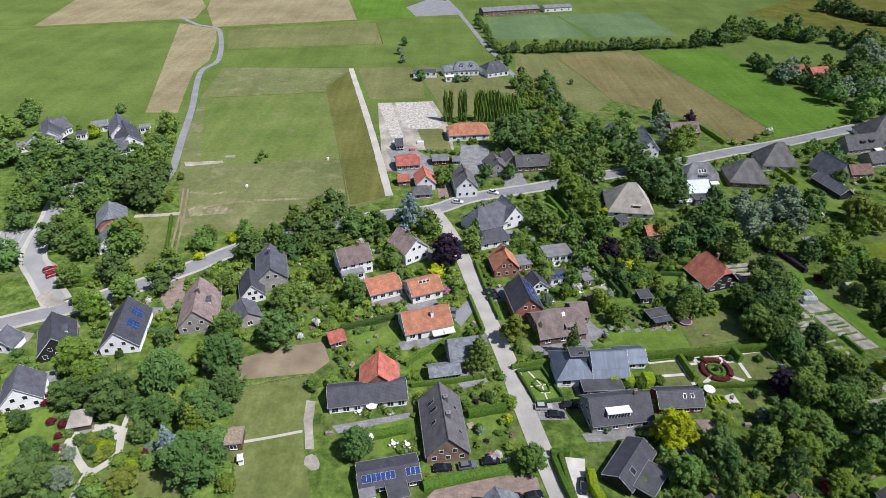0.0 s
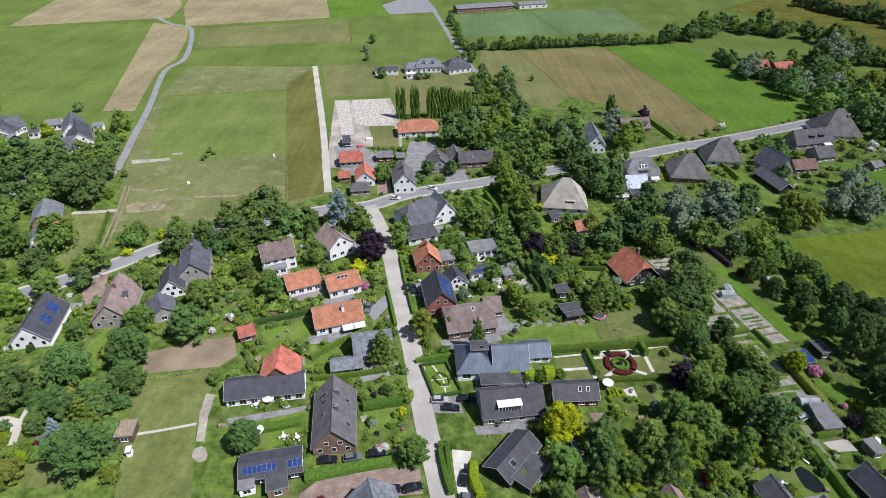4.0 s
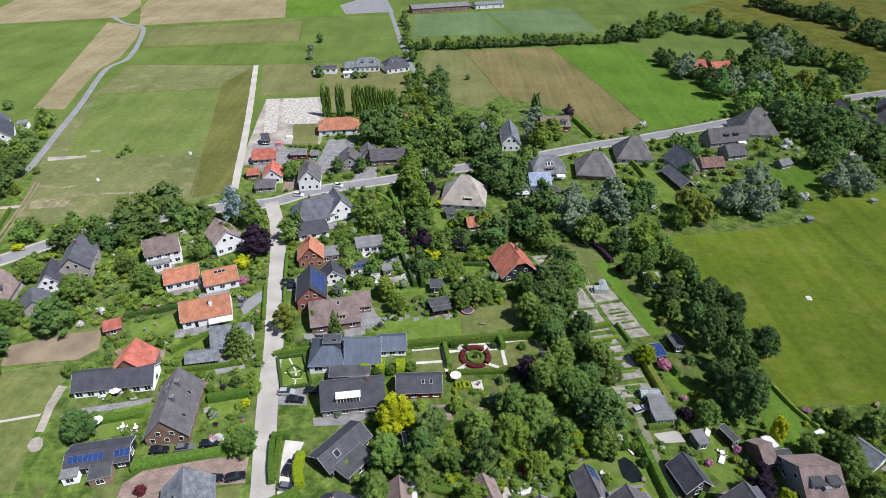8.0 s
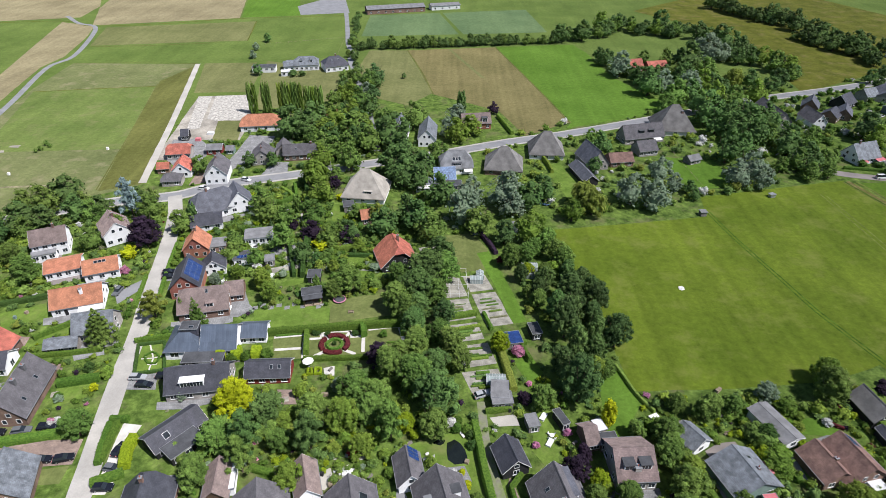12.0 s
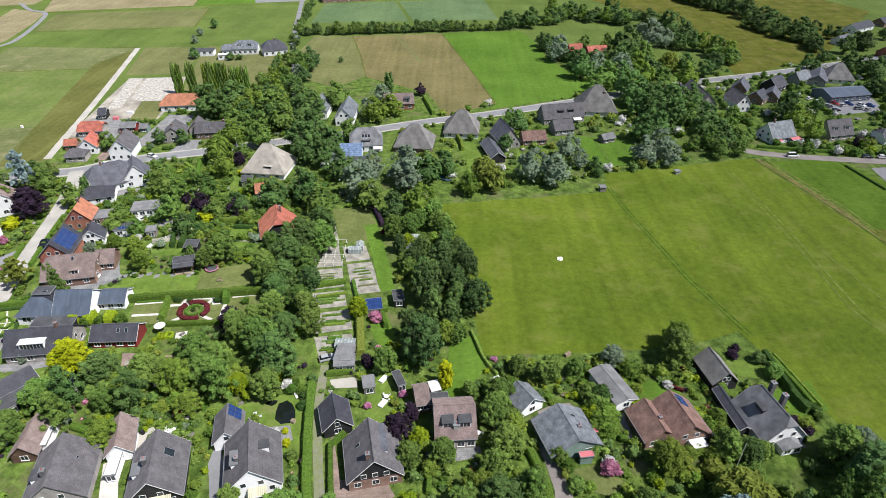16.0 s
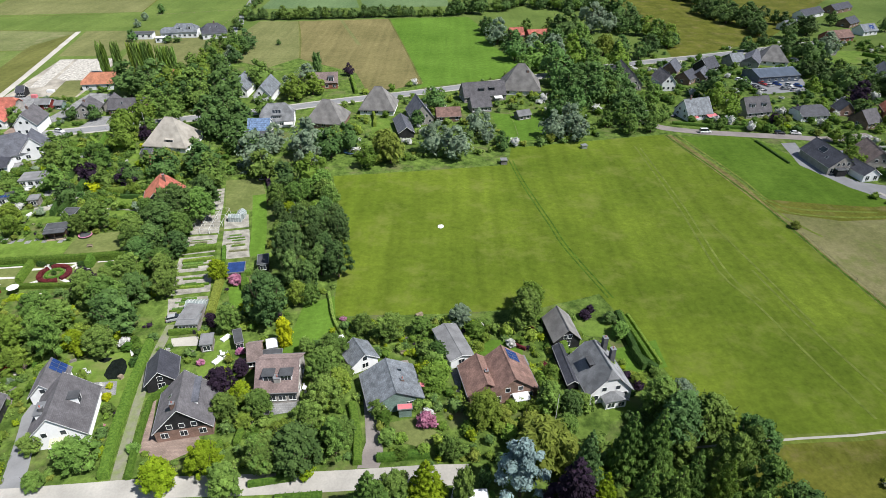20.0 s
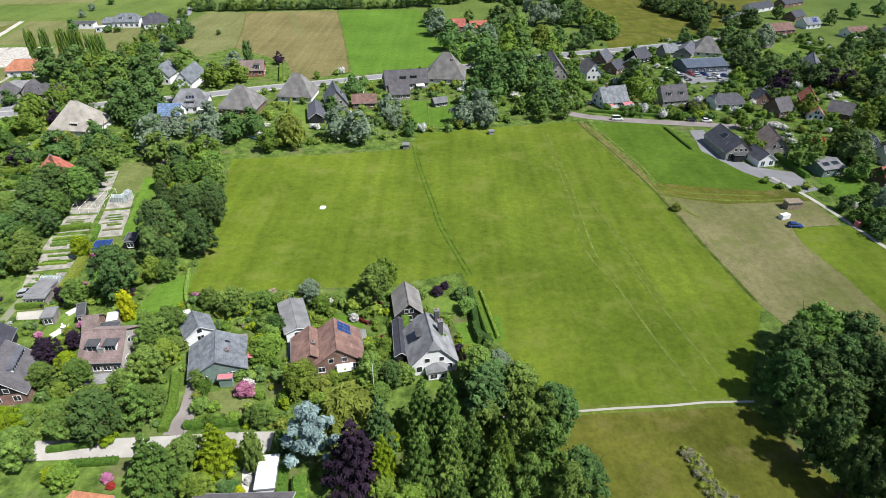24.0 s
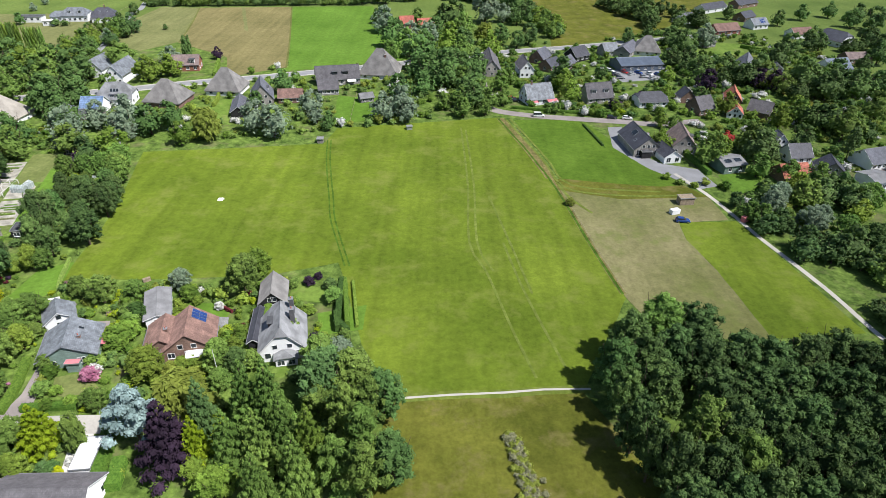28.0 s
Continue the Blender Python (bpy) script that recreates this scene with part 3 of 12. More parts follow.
class House:
    """A house at a place: its blocks, and what sits on its roof."""

    def __init__(self, name, x, y, turn, label, category="house", group="", z=0.0):
        self.ob = thing(name, pose(x, y, z, 0, 0, turn), label, category, group)
        self.x, self.y, self.turn = x, y, turn
        self.b = None

    def block(self, L, W, eave, ridge, roof="roof_grey", wall="brick", dx=0.0, dy=0.0, turn=0.0, clip=0.0, over=0.35, thick=0.16, trim="paint", gable=None,
              front=0, ends=(0, 0), upper=(0, 0), win=(1.5, 1.35), door=None, bottom=0.0, attic=0):
        """One block. front: windows along the front; ends: in the right and left end walls; upper: in those gables; attic: windows of an upper storey in the front."""
        m = pose(dx, dy, 0, 0, 0, turn)
        self.b = (m, L, W, eave, ridge, thick, over)
        volume(self.ob, m, L, W, eave, ridge, roof, wall, clip, over, thick, trim=trim, gable=gable, bottom=bottom)
        c = pose(self.x, self.y, 0, 0, 0, self.turn) @ m
        for i in range(int(max(L, W) // 4) + 1):
            u = -L / 2 + L * (i + 0.5) / (int(max(L, W) // 4) + 1)
            p = c @ Vector((u, 0, 0))
            take(p.x, p.y, W / 2 + 0.6)
        w, hg = win
        fr = "paint" if trim == "paint" else trim
        f = m @ pose(0, -W / 2, 0)
        if front:
            xs = [-L / 2 + L * (i + 0.5) / front for i in range(front)]
            if door is not None:
                xs = [x for x in xs if abs(x - door) > w / 2 + 0.6]
            openings(self.ob, f, L, xs, max(0.35, min(0.9, eave - hg - 0.35)), w, min(hg, eave - 0.7), fr, door)
        if attic:
            openings(self.ob, f, L, [-L / 2 + L * (i + 0.5) / attic for i in range(attic)], 3.5, w, hg, fr)
        for side, (n, nu) in enumerate(zip(ends, upper)):
            e = m @ pose((1 if side == 0 else -1) * L / 2, 0, 0, 0, 0, 90 if side == 0 else -90)
            if n:
                openings(self.ob, e, W, [-W / 2 + W * (i + 0.5) / n for i in range(n)], max(0.35, min(0.9, eave - hg - 0.35)), w, min(hg, max(0.5, eave - 0.7)), fr)
            if nu:
                wide = W * max(0.25, 1 - (1.9) / max(0.5, ridge - eave))
                z = eave + 0.35 if eave < 4 else eave + 0.3
                openings(self.ob, e, W, [wide * ((i + 0.5) / nu - 0.5) for i in range(nu)], z, min(1.1, wide / nu * 0.8), 1.2, fr)
        return self

    def slope(self, u, s, back=False):
        """A pose on the front (or back) slope: u along the ridge, s from eave (0) to ridge (1); z off the slope."""
        m, L, W, eave, ridge, thick, over = self.b
        k = math.degrees(math.atan2(ridge - eave, W / 2))
        y, z = -W / 2 * (1 - s), eave + (ridge - eave) * s + thick * 1.05
        return m @ (pose(u, y, z, k) if not back else pose(0, 0, 0, 0, 0, 180) @ pose(u, y, z, k))

    def veranda(self, L, W, high, dx=0.0, dy=0.0, roof="felt", wood="brown_wood"):
        """An open front under a flat roof: posts, a floor and a boarded back."""
        m = pose(dx, dy, 0)
        part("veranda_roof", Geo().box(-L / 2 - 0.2, L / 2 + 0.2, -W / 2 - 0.2, W / 2, high, high + 0.18, m), M[roof], self.ob)
        part("veranda_floor", Geo().box(-L / 2, L / 2, -W / 2, W / 2, 0, 0.12, m), M["wood"], self.ob)
        part("veranda_wall", Geo().box(-L / 2, L / 2, W / 2 - 0.1, W / 2 - 0.004, 0.12, high, m), M[wood], self.ob)
        for x in (-L / 2 + 0.08, 0, L / 2 - 0.08):
            part("post", Geo().box(x - 0.07, x + 0.07, -W / 2, -W / 2 + 0.14, 0.12, high, m), M[wood], self.ob)
        return self

    def skylight(self, u, s, w=0.8, h=1.2, back=False):
        q = self.slope(u, s, back)
        g = Geo()
        for a in ((-w / 2, w / 2, -h / 2, -h / 2 + 0.07), (-w / 2, w / 2, h / 2 - 0.07, h / 2), (-w / 2, -w / 2 + 0.07, -h / 2 + 0.07, h / 2 - 0.07), (w / 2 - 0.07, w / 2, -h / 2 + 0.07, h / 2 - 0.07)):
            g.box(*a, -0.03, 0.1, q)
        k = part("skylight", g, M["steel"], self.ob)
        part("pane", Geo().box(-w / 2 + 0.07, w / 2 - 0.07, -h / 2 + 0.07, h / 2 - 0.07, -0.03, 0.07, q), M["glass"], k)
        return self

    def panels(self, u, s, nx, ny, w=1.0, h=1.65, mat="panel", back=False):
        """Solar panels in a grid round (u, s)."""
        for i in range(nx):
            for j in range(ny):
                q = self.slope(u, s, back) @ pose((i - (nx - 1) / 2) * (w + 0.03), (j - (ny - 1) / 2) * (h + 0.03), 0.06)
                k = part("solar_panel", Geo().box(-w / 2, w / 2, -h / 2, h / 2, 0, 0.04, q), M["alu"], self.ob)
                part("solar_cell_sheet", Geo().box(-w / 2 + 0.03, w / 2 - 0.03, -h / 2 + 0.03, h / 2 - 0.03, 0.02, 0.046, q), M[mat], k)
        return self

    def chimney(self, u, s=1.0, w=0.7, high=1.3, mat="chimney", back=False):
        m, L, W, eave, ridge, thick, over = self.b
        y = -W / 2 * (1 - s) * (-1 if back else 1)
        z = eave + (ridge - eave) * s
        k = part("chimney", Geo().box(u - w / 2, u + w / 2, y - w / 2, y + w / 2, z - 1.0, ridge + high, m), M[mat], self.ob)
        part("chimney_cap", Geo().box(u - w / 2 - 0.06, u + w / 2 + 0.06, y - w / 2 - 0.06, y + w / 2 + 0.06, ridge + high, ridge + high + 0.09, m), M["steel"], k)
        part("chimney_pot", Geo().tube(m @ Vector((u, y, ridge + high + 0.09)), m @ Vector((u, y, ridge + high + 0.5)), 0.13, 0.11, 8), M["roof_red"], k)
        return self

    def dormer(self, u, s, w=2.2, high=1.4, roof="felt", wall="paint", peak=0.0, back=False, deep=None):
        """A dormer whose front foot stands at (u, s); peak > 0: a gabled one."""
        m, L, W, eave, ridge, thick, over = self.b
        if back:
            m = m @ pose(0, 0, 0, 0, 0, 180)
        k = (ridge - eave) / (W / 2)
        y, z = -W / 2 * (1 - s), eave + (ridge - eave) * s
        run = deep or min((high + 0.1) / k, W / 2 * (1 - s) + 0.2)
        d = part("dormer", Geo().box(u - w / 2, u + w / 2, y, y + run, z - 0.1, z + high, m), M[wall], self.ob)
        if peak:
            over_ = 0.2
            for q in (-1, 1):
                a = [(u + q * (w / 2 + over_), y - 0.25, z + high - over_ * 2 * peak / w), (u, y - 0.25, z + high + peak)]
                ring = [m @ Vector((p[0], p[1], p[2] + 0.1)) for p in a] + [m @ Vector((p[0], p[1] + run + peak / k + 0.25, p[2] + 0.1)) for p in a[::-1]]
                part("dormer_roof", Geo().prism(ring, m.to_3x3() @ Vector((0, 0, -0.09))), M[roof], d)
            part("dormer_gable", Geo().prism([m @ Vector(p) for p in ((u - w / 2, y + 0.002, z + high), (u + w / 2, y + 0.002, z + high), (u, y + 0.002, z + high + peak))], m.to_3x3() @ Vector((0, 0.2, 0))), M[wall], d)
        else:
            part("dormer_roof", Geo().box(u - w / 2 - 0.2, u + w / 2 + 0.2, y - 0.25, y + run, z + high, z + high + 0.14, m), M[roof], d)
        q = m @ pose(u, y - 0.001, z + 0.15)
        ww, hh = w - 0.3, high - 0.3
        n = max(1, round(ww / 0.8))
        for i in range(n):
            part("dormer_window", Geo().box(-ww / 2 + ww * i / n + 0.05, -ww / 2 + ww * (i + 1) / n - 0.05, -0.03, 0.0, 0.06, hh - 0.04, q), M["glass"], d)
        return self

    def awning(self, x, z=2.5, w=3.5, out=2.2, mat="canvas", back=False, y=None):
        m, L, W, eave, ridge, thick, over = self.b
        y = -W / 2 if y is None else y
        ring = [(x - w / 2, y - 0.02, z), (x + w / 2, y - 0.02, z), (x + w / 2, y - out, z - 0.55), (x - w / 2, y - out, z - 0.55)]
        a = part("awning", Geo().prism([m @ Vector(p) for p in ring], m.to_3x3() @ Vector((0, 0, 0.05))), M[mat], self.ob)
        part("awning_bar", Geo().box(x - w / 2, x + w / 2, y - out - 0.06, y - out, z - 0.75, z - 0.5, m), M["paint"], a)
        return self

    def end_awning(self, x=0.0, z=2.45, w=3.6, out=1.8, mat="striped"):
        """An awning let down over the left end wall."""
        m, L, W, eave, ridge, thick, over = self.b
        e = m @ pose(-L / 2, 0, 0, 0, 0, -90)
        ring = [(x - w / 2, -0.05, z), (x + w / 2, -0.05, z), (x + w / 2, -out, z - 0.55), (x - w / 2, -out, z - 0.55)]
        a = part("awning", Geo().prism([e @ Vector(p) for p in ring], e.to_3x3() @ Vector((0, 0, 0.05))), M[mat], self.ob)
        part("awning_bar", Geo().box(x - w / 2, x + w / 2, -out - 0.06, -out - 0.002, z - 0.75, z - 0.5, e), M["paint"], a)
        return self

    def flat(self, L, W, high, roof="felt", wall="brick", dx=0.0, dy=0.0, turn=0.0, front=0, win=(1.6, 1.4), door=None, trim="paint", edge="steel"):
        """A flat-roofed block."""
        m = pose(dx, dy, 0, 0, 0, turn)
        self.b = (m, L, W, high, high + 0.01, 0.2, 0.2)
        for s in (-1, 1):
            y0, y1 = sorted((s * W / 2, s * (W / 2 - 0.2)))
            part("wall", Geo().box(-L / 2, L / 2, y0, y1, 0, high, m), M[wall], self.ob)
            x0, x1 = sorted((s * L / 2, s * (L / 2 - 0.2)))
            part("wall", Geo().box(x0, x1, -W / 2 + 0.2, W / 2 - 0.2, 0, high, m), M[wall], self.ob)
        r = part("flat_roof", Geo().box(-L / 2 - 0.2, L / 2 + 0.2, -W / 2 - 0.2, W / 2 + 0.2, high, high + 0.18, m), M[roof], self.ob)
        g = Geo()
        a, b = L / 2 + 0.2, W / 2 + 0.2
        g.box(-a - .03, a + .03, -b - .03, -b + .06, high - .02, high + .25, m), g.box(-a - .03, a + .03, b - .06, b + .03, high - .02, high + .25, m)
        g.box(-a - .03, -a + .06, -b + .06, b - .06, high - .02, high + .25, m), g.box(a - .06, a + .03, -b + .06, b - .06, high - .02, high + .25, m)
        part("roof_edge", g, M[edge], r)
        c = pose(self.x, self.y, 0, 0, 0, self.turn) @ m
        for u in (-L / 4, L / 4):
            p = c @ Vector((u, 0, 0))
            take(p.x, p.y, max(L / 4, W / 2) + 0.4)
        if front:
            xs = [-L / 2 + L * (i + 0.5) / front for i in range(front)]
            openings(self.ob, m @ pose(0, -W / 2, 0), L, [x for x in xs if door is None or abs(x - door) > 1.2], max(0.25, high - win[1] - 0.35), win[0], min(win[1], high - 0.5), trim, door)
        return self


# ---- plants ----
def ball(rnd, c, r, squash, rough, rings=5, segs=8):
    """A lumpy ball as vertices and faces."""
    v, f = [], []
    for i in range(rings + 1):
        a = math.pi * i / rings
        for j in range(segs):
            b = 2 * math.pi * j / segs + (i % 2) * math.pi / segs
            q = r * (1 + rnd.uniform(-rough, rough))
            v.append((c[0] + q * math.sin(a) * math.cos(b), c[1] + q * math.sin(a) * math.sin(b), c[2] + q * squash * math.cos(a)))
    for i in range(rings):
        for j in range(segs):
            f.append((i * segs + j, (i + 1) * segs + j, (i + 1) * segs + (j + 1) % segs, i * segs + (j + 1) % segs))
    return v, f


def leaves(rng, centres, radii, squash, count, size, droop=0.0, long=1.0):
    """Leaf clumps as bent four-sided scraps over lobes; arrays of vertices and faces."""
    pick = rng.choice(len(centres), count, p=radii ** 2 / (radii ** 2).sum())
    d = rng.normal(size=(count, 3))
    d[:, 2] += 0.25
    d /= np.linalg.norm(d, axis=1)[:, None]
    p = centres[pick] + d * radii[pick][:, None] * np.array((1, 1, squash)) * rng.uniform(0.74, 1.2, (count, 1))
    nrm = d + rng.normal(size=(count, 3)) * 0.42
    nrm[:, 2] += 0.5
    nrm /= np.linalg.norm(nrm, axis=1)[:, None]
    a = np.cross(nrm, rng.normal(size=(count, 3)))
    if droop:
        a = np.cross(nrm, np.cross(nrm, np.array((0, 0, 1.0)) + rng.normal(size=(count, 3)) * 0.2))
    a /= np.maximum(np.linalg.norm(a, axis=1), 1e-6)[:, None]
    b = np.cross(nrm, a)
    s = size * rng.uniform(0.6, 1.3, (count, 1))
    lift = nrm * s * 0.3
    quad = np.stack([p - a * s * long - lift, p - b * s * 0.8 + lift * 0.3, p + a * s * long - lift, p + b * s * 0.8 + lift * 0.3], 1)
    return quad.reshape(-1, 3), np.arange(count * 4).reshape(-1, 4)


def foliage_mesh(name, mat, seed, centres, radii, squash, count, size, droop=0.0, long=1.0, core=0.8, fine=True):
    rng, rnd = np.random.default_rng(seed), random.Random(seed)
    v, f = [], []
    for c, r in zip(centres, radii):
        bv, bf = ball(rnd, c, r * core, squash, 0.2, *((4, 6) if fine and r > 0.12 else (3, 5)))
        f += [tuple(len(v) + i for i in q) for q in bf]
        v += bv
    lv, lf = leaves(rng, np.array(centres), np.array(radii), squash, count, size, droop, long)
    f += [tuple(int(i) + len(v) for i in q) for q in lf]
    v += [tuple(p) for p in lv]
    me = bpy.data.meshes.new(name)
    me.from_pydata(v, [], f)
    me.materials.append(M[mat])
    return me


def trunk_mesh(seed, kind):
    rnd = random.Random(seed)
    g = Geo()
    if kind in ("cone", "column", "poplar", "pine"):
        g.tube((0, 0, -0.02), (0, 0, 0.55), 0.022, 0.012), g.tube((0, 0, 0.55), (0, 0, 0.93), 0.012, 0.003)
    else:
        g.tube((0, 0, -0.02), (0, 0, 0.05), 0.04, 0.028), g.tube((0, 0, 0.05), (0.01, 0, 0.42), 0.028, 0.02)
        for i in range(6):
            a = i * 1.05 + rnd.uniform(-.3, .3)
            z = rnd.uniform(0.26, 0.42)
            b = Vector((0.24 * math.cos(a), 0.24 * math.sin(a), z + rnd.uniform(0.14, 0.3)))
            g.tube((0.008, 0, z), b, 0.014, 0.006, 5), g.tube(b, b * 1.25 + Vector((0, 0, 0.06)), 0.006, 0.002, 5)
    return g.mesh("trunk", M["bark"], False)


def lobes(kind, seed):
    """Centres and radii of a crown's lobes: a tree one metre high, its crown 0.4 m in radius."""
    rnd = random.Random(seed)
    c, r = [], []
    if kind == "round":
        lean = [rnd.uniform(0.78, 1.14) for _ in range(7)]
        for i in range(62):
            a, u = i * 2.4 + rnd.uniform(-.5, .5), (i + 0.5) / 62
            z = 0.2 + 0.71 * u + rnd.uniform(-.03, .03)
            side = lean[int(a / 0.9) % 7]
            out = 0.345 * math.sin(math.pi * min(0.97, 0.22 + 0.76 * u)) ** 0.65 * rnd.uniform(0.7, 1.06) * side
            c.append((out * math.cos(a), out * math.sin(a), z * (0.97 + 0.03 * side))), r.append(rnd.uniform(0.05, 0.095))
        c += [(0, 0, 0.55), (0.03, 0, 0.75), (-0.05, 0.04, 0.4)]
        r += [0.26, 0.2, 0.25]
    elif kind == "wide":
        lean = [rnd.uniform(0.82, 1.12) for _ in range(7)]
        for i in range(72):
            a, u = i * 2.4 + rnd.uniform(-.5, .5), (i + 0.5) / 72
            z = 0.2 + 0.68 * u + rnd.uniform(-.05, .05)
            out = 0.37 * (1 - u ** 2.4) ** 0.5 * rnd.uniform(0.66, 1.06) * lean[int(a / 0.9) % 7]
            c.append((out * math.cos(a), out * math.sin(a), z)), r.append(rnd.uniform(0.045, 0.085))
        c += [(0, 0, 0.6), (0.12, 0, 0.5), (-0.1, 0.08, 0.48), (0, 0, 0.35)]
        r += [0.24, 0.2, 0.2, 0.26]
    elif kind == "cone":
        for i in range(80):
            u = (i + 0.5) / 80
            a, out = i * 2.4, 0.36 * (1 - u) ** 0.8 * rnd.uniform(0.82, 1.1)
            c.append((out * math.cos(a), out * math.sin(a), 0.08 + 0.88 * u + rnd.uniform(-.02, .02))), r.append(0.025 + 0.06 * (1 - u))
        for u in (0.15, 0.3, 0.45, 0.6, 0.75):
            c.append((0, 0, 0.08 + 0.86 * u)), r.append(0.27 * (1 - u) + 0.02)
    elif kind == "pine":
        for i in range(26):
            u = (i + 0.5) / 26
            a, out = i * 2.4, 0.36 * (1 - u ** 1.6) ** 0.8 * rnd.uniform(0.6, 1.15)
            c.append((out * math.cos(a), out * math.sin(a), 0.25 + 0.7 * u)), r.append(rnd.uniform(0.06, 0.1))
        for u in (0.2, 0.4, 0.6, 0.8):
            c.append((0, 0, 0.25 + 0.65 * u)), r.append(0.17 * (1 - u) + 0.05)
    elif kind == "column":
        for i in range(22):
            u = (i + 0.5) / 22
            a, out = i * 2.4, 0.26 * math.sin(math.pi * min(0.95, 0.15 + 0.72 * u)) ** 0.6
            c.append((out * math.cos(a), out * math.sin(a), 0.08 + 0.82 * u)), r.append(rnd.uniform(0.11, 0.15))
        for u in (0.1, 0.3, 0.5, 0.7):
            c.append((0, 0, 0.1 + 0.8 * u)), r.append(0.24)
    elif kind == "bush":
        for i in range(12):
            a, u = i * 2.4, (i + 0.5) / 12
            out = 0.27 * (1 - u ** 2) ** 0.5 * rnd.uniform(0.7, 1.15)
            c.append((out * math.cos(a), out * math.sin(a), 0.2 + 0.55 * u)), r.append(rnd.uniform(0.13, 0.21))
        c.append((0, 0, 0.4)), r.append(0.3)
    elif kind == "weep":
        for i in range(24):
            a, u = i * 2.4, (i + 0.5) / 24
            out = 0.34 * (1 - u ** 2) ** 0.5 * rnd.uniform(0.75, 1.1)
            c.append((out * math.cos(a), out * math.sin(a), 0.25 + 0.62 * u)), r.append(rnd.uniform(0.09, 0.14))
        c += [(0, 0, 0.5), (0, 0, 0.7)]
        r += [0.24, 0.18]
    return c, r


# kind: squash, leaf scraps, their size, droop, length
KINDS = {"round": (0.9, 2300, 0.0195, 0, 1.2), "wide": (0.8, 2900, 0.017, 0, 1.2), "cone": (0.7, 2900, 0.0145, 1, 1.4), "pine": (0.7, 1900, 0.019, 0, 1.6),
         "column": (1.2, 1100, 0.03, 0, 1.2), "bush": (0.9, 640, 0.042, 0, 1.2), "weep": (1.3, 1900, 0.022, 1, 2.6)}
CROWNS = {}


def crown(kind, mat, variant, far):
    key = (kind, mat, variant, far)
    if key not in CROWNS:
        squash, count, size, droop, long = KINDS[kind]
        if far:
            count, size = count // 8 if kind == "bush" else count // 5, size * (1.8 if kind not in ("round", "wide") else 1.95)
        seed = variant * 17 + len(kind)
        c, r = lobes(kind, seed)
        if far and kind in ("bush", "round", "wide"):
            c, r = c[::4] + c[-1:], [q * 1.5 for q in r[::4]] + r[-1:]
        CROWNS[key] = (trunk_mesh(seed, kind), foliage_mesh("crown", mat, seed, c, r, squash, count, size, droop, long, fine=not far))
    return CROWNS[key]


PLANTED = [0]
GROVE = []


def tree(x, y, h, r, kind="round", mat="oak", label="", group="", name="tree", far=False, z=0.0, plain=False):
    """A tree of height h and crown radius r; far ones are gathered for groves()."""
    if far and name == "tree":
        GROVE.append((x, y, h, r, kind, mat, (x * 7.3 + y * 3.1) % 6.28))
        take(x, y, min(r * 0.6, 1.6))
        return None
    PLANTED[0] += 1
    k = PLANTED[0]
    trunk, leafage = crown(kind, mat, k % 3, far or plain)
    turn = (k * 137.5) % 360
    words = {"oak": "green broadleaf tree with a full summer crown", "dark": "dark green broadleaf tree with a dense crown", "light": "fresh green leafy tree", "pine": "dark green conifer with dense needles",
             "blue": "blue-grey cedar with drooping branches", "silver": "grey-green silver willow tree", "willow": "yellow-green weeping willow tree", "gold": "bright golden-yellow leafy tree", "lime": "lime-green leafy garden tree",
             "purple": "dark purple copper beech tree", "beech": "very dark green forest tree with a dense crown", "hedge": "clipped green garden shrub", "hedge_dark": "dark clipped evergreen shrub", "flower_pink": "pink flowering garden shrub", "flower_white": "white flowering garden shrub",
             "flower_red": "red-leaved garden shrub", "straw": "pale dry reed clump", "berberis": "wine-red garden shrub"}
    ob = thing(name, Matrix.LocRotScale((x, y, z), Euler((0, 0, radians(turn))), (r / 0.4, r / 0.4, h)), label or words[mat], "shrub" if kind == "bush" and h < 5 else "tree", group)
    part("trunk", trunk, None, ob)
    part("crown", leafage, None, ob)
    take(x, y, min(r * 0.6, 1.6))
    return ob


def joined(name, plants, mats, label, category):
    """Many plants as one mesh. plants: x, y, height, radius, kind, material, turn."""
    vs, fs, ids, k = [], [], [], 0
    for x, y, h, r, kind, mat, turn in plants:
        for me, slot in zip(crown(kind, mat, int(turn * 7) % 3, True), (len(mats), mats.index(mat))):
            if kind == "bush" and slot == len(mats):
                continue
            key = me.name
            if key not in RAW:
                co = np.empty(len(me.vertices) * 3)
                me.vertices.foreach_get("co", co)
                RAW[key] = (co.reshape(-1, 3), [tuple(p.vertices) for p in me.polygons])
            co, faces = RAW[key]
            c, s = math.cos(turn) * r / 0.4, math.sin(turn) * r / 0.4
            vs.append(np.stack([co[:, 0] * c - co[:, 1] * s + x, co[:, 0] * s + co[:, 1] * c + y, co[:, 2] * h], 1))
            fs.append((faces, k))
            ids += [slot] * len(faces)
            k += len(co)
    me = bpy.data.meshes.new(name)
    starts, loops, n = [], [], 0
    for faces, base in fs:
        for f in faces:
            starts.append(n)
            n += len(f)
            loops += [i + base for i in f]
    me.vertices.add(k), me.loops.add(n), me.polygons.add(len(starts))
    me.vertices.foreach_set("co", np.concatenate(vs).ravel())
    me.loops.foreach_set("vertex_index", np.array(loops, dtype=np.int32))
    me.polygons.foreach_set("loop_start", np.array(starts, dtype=np.int32))
    for m in mats:
        me.materials.append(M[m])
    me.materials.append(M["bark"])
    me.polygons.foreach_set("material_index", np.array(ids, dtype=np.int32))
    me.update(calc_edges=True)
    return tagged(new(name, me), label, category, "", "stuff")


RAW = {}


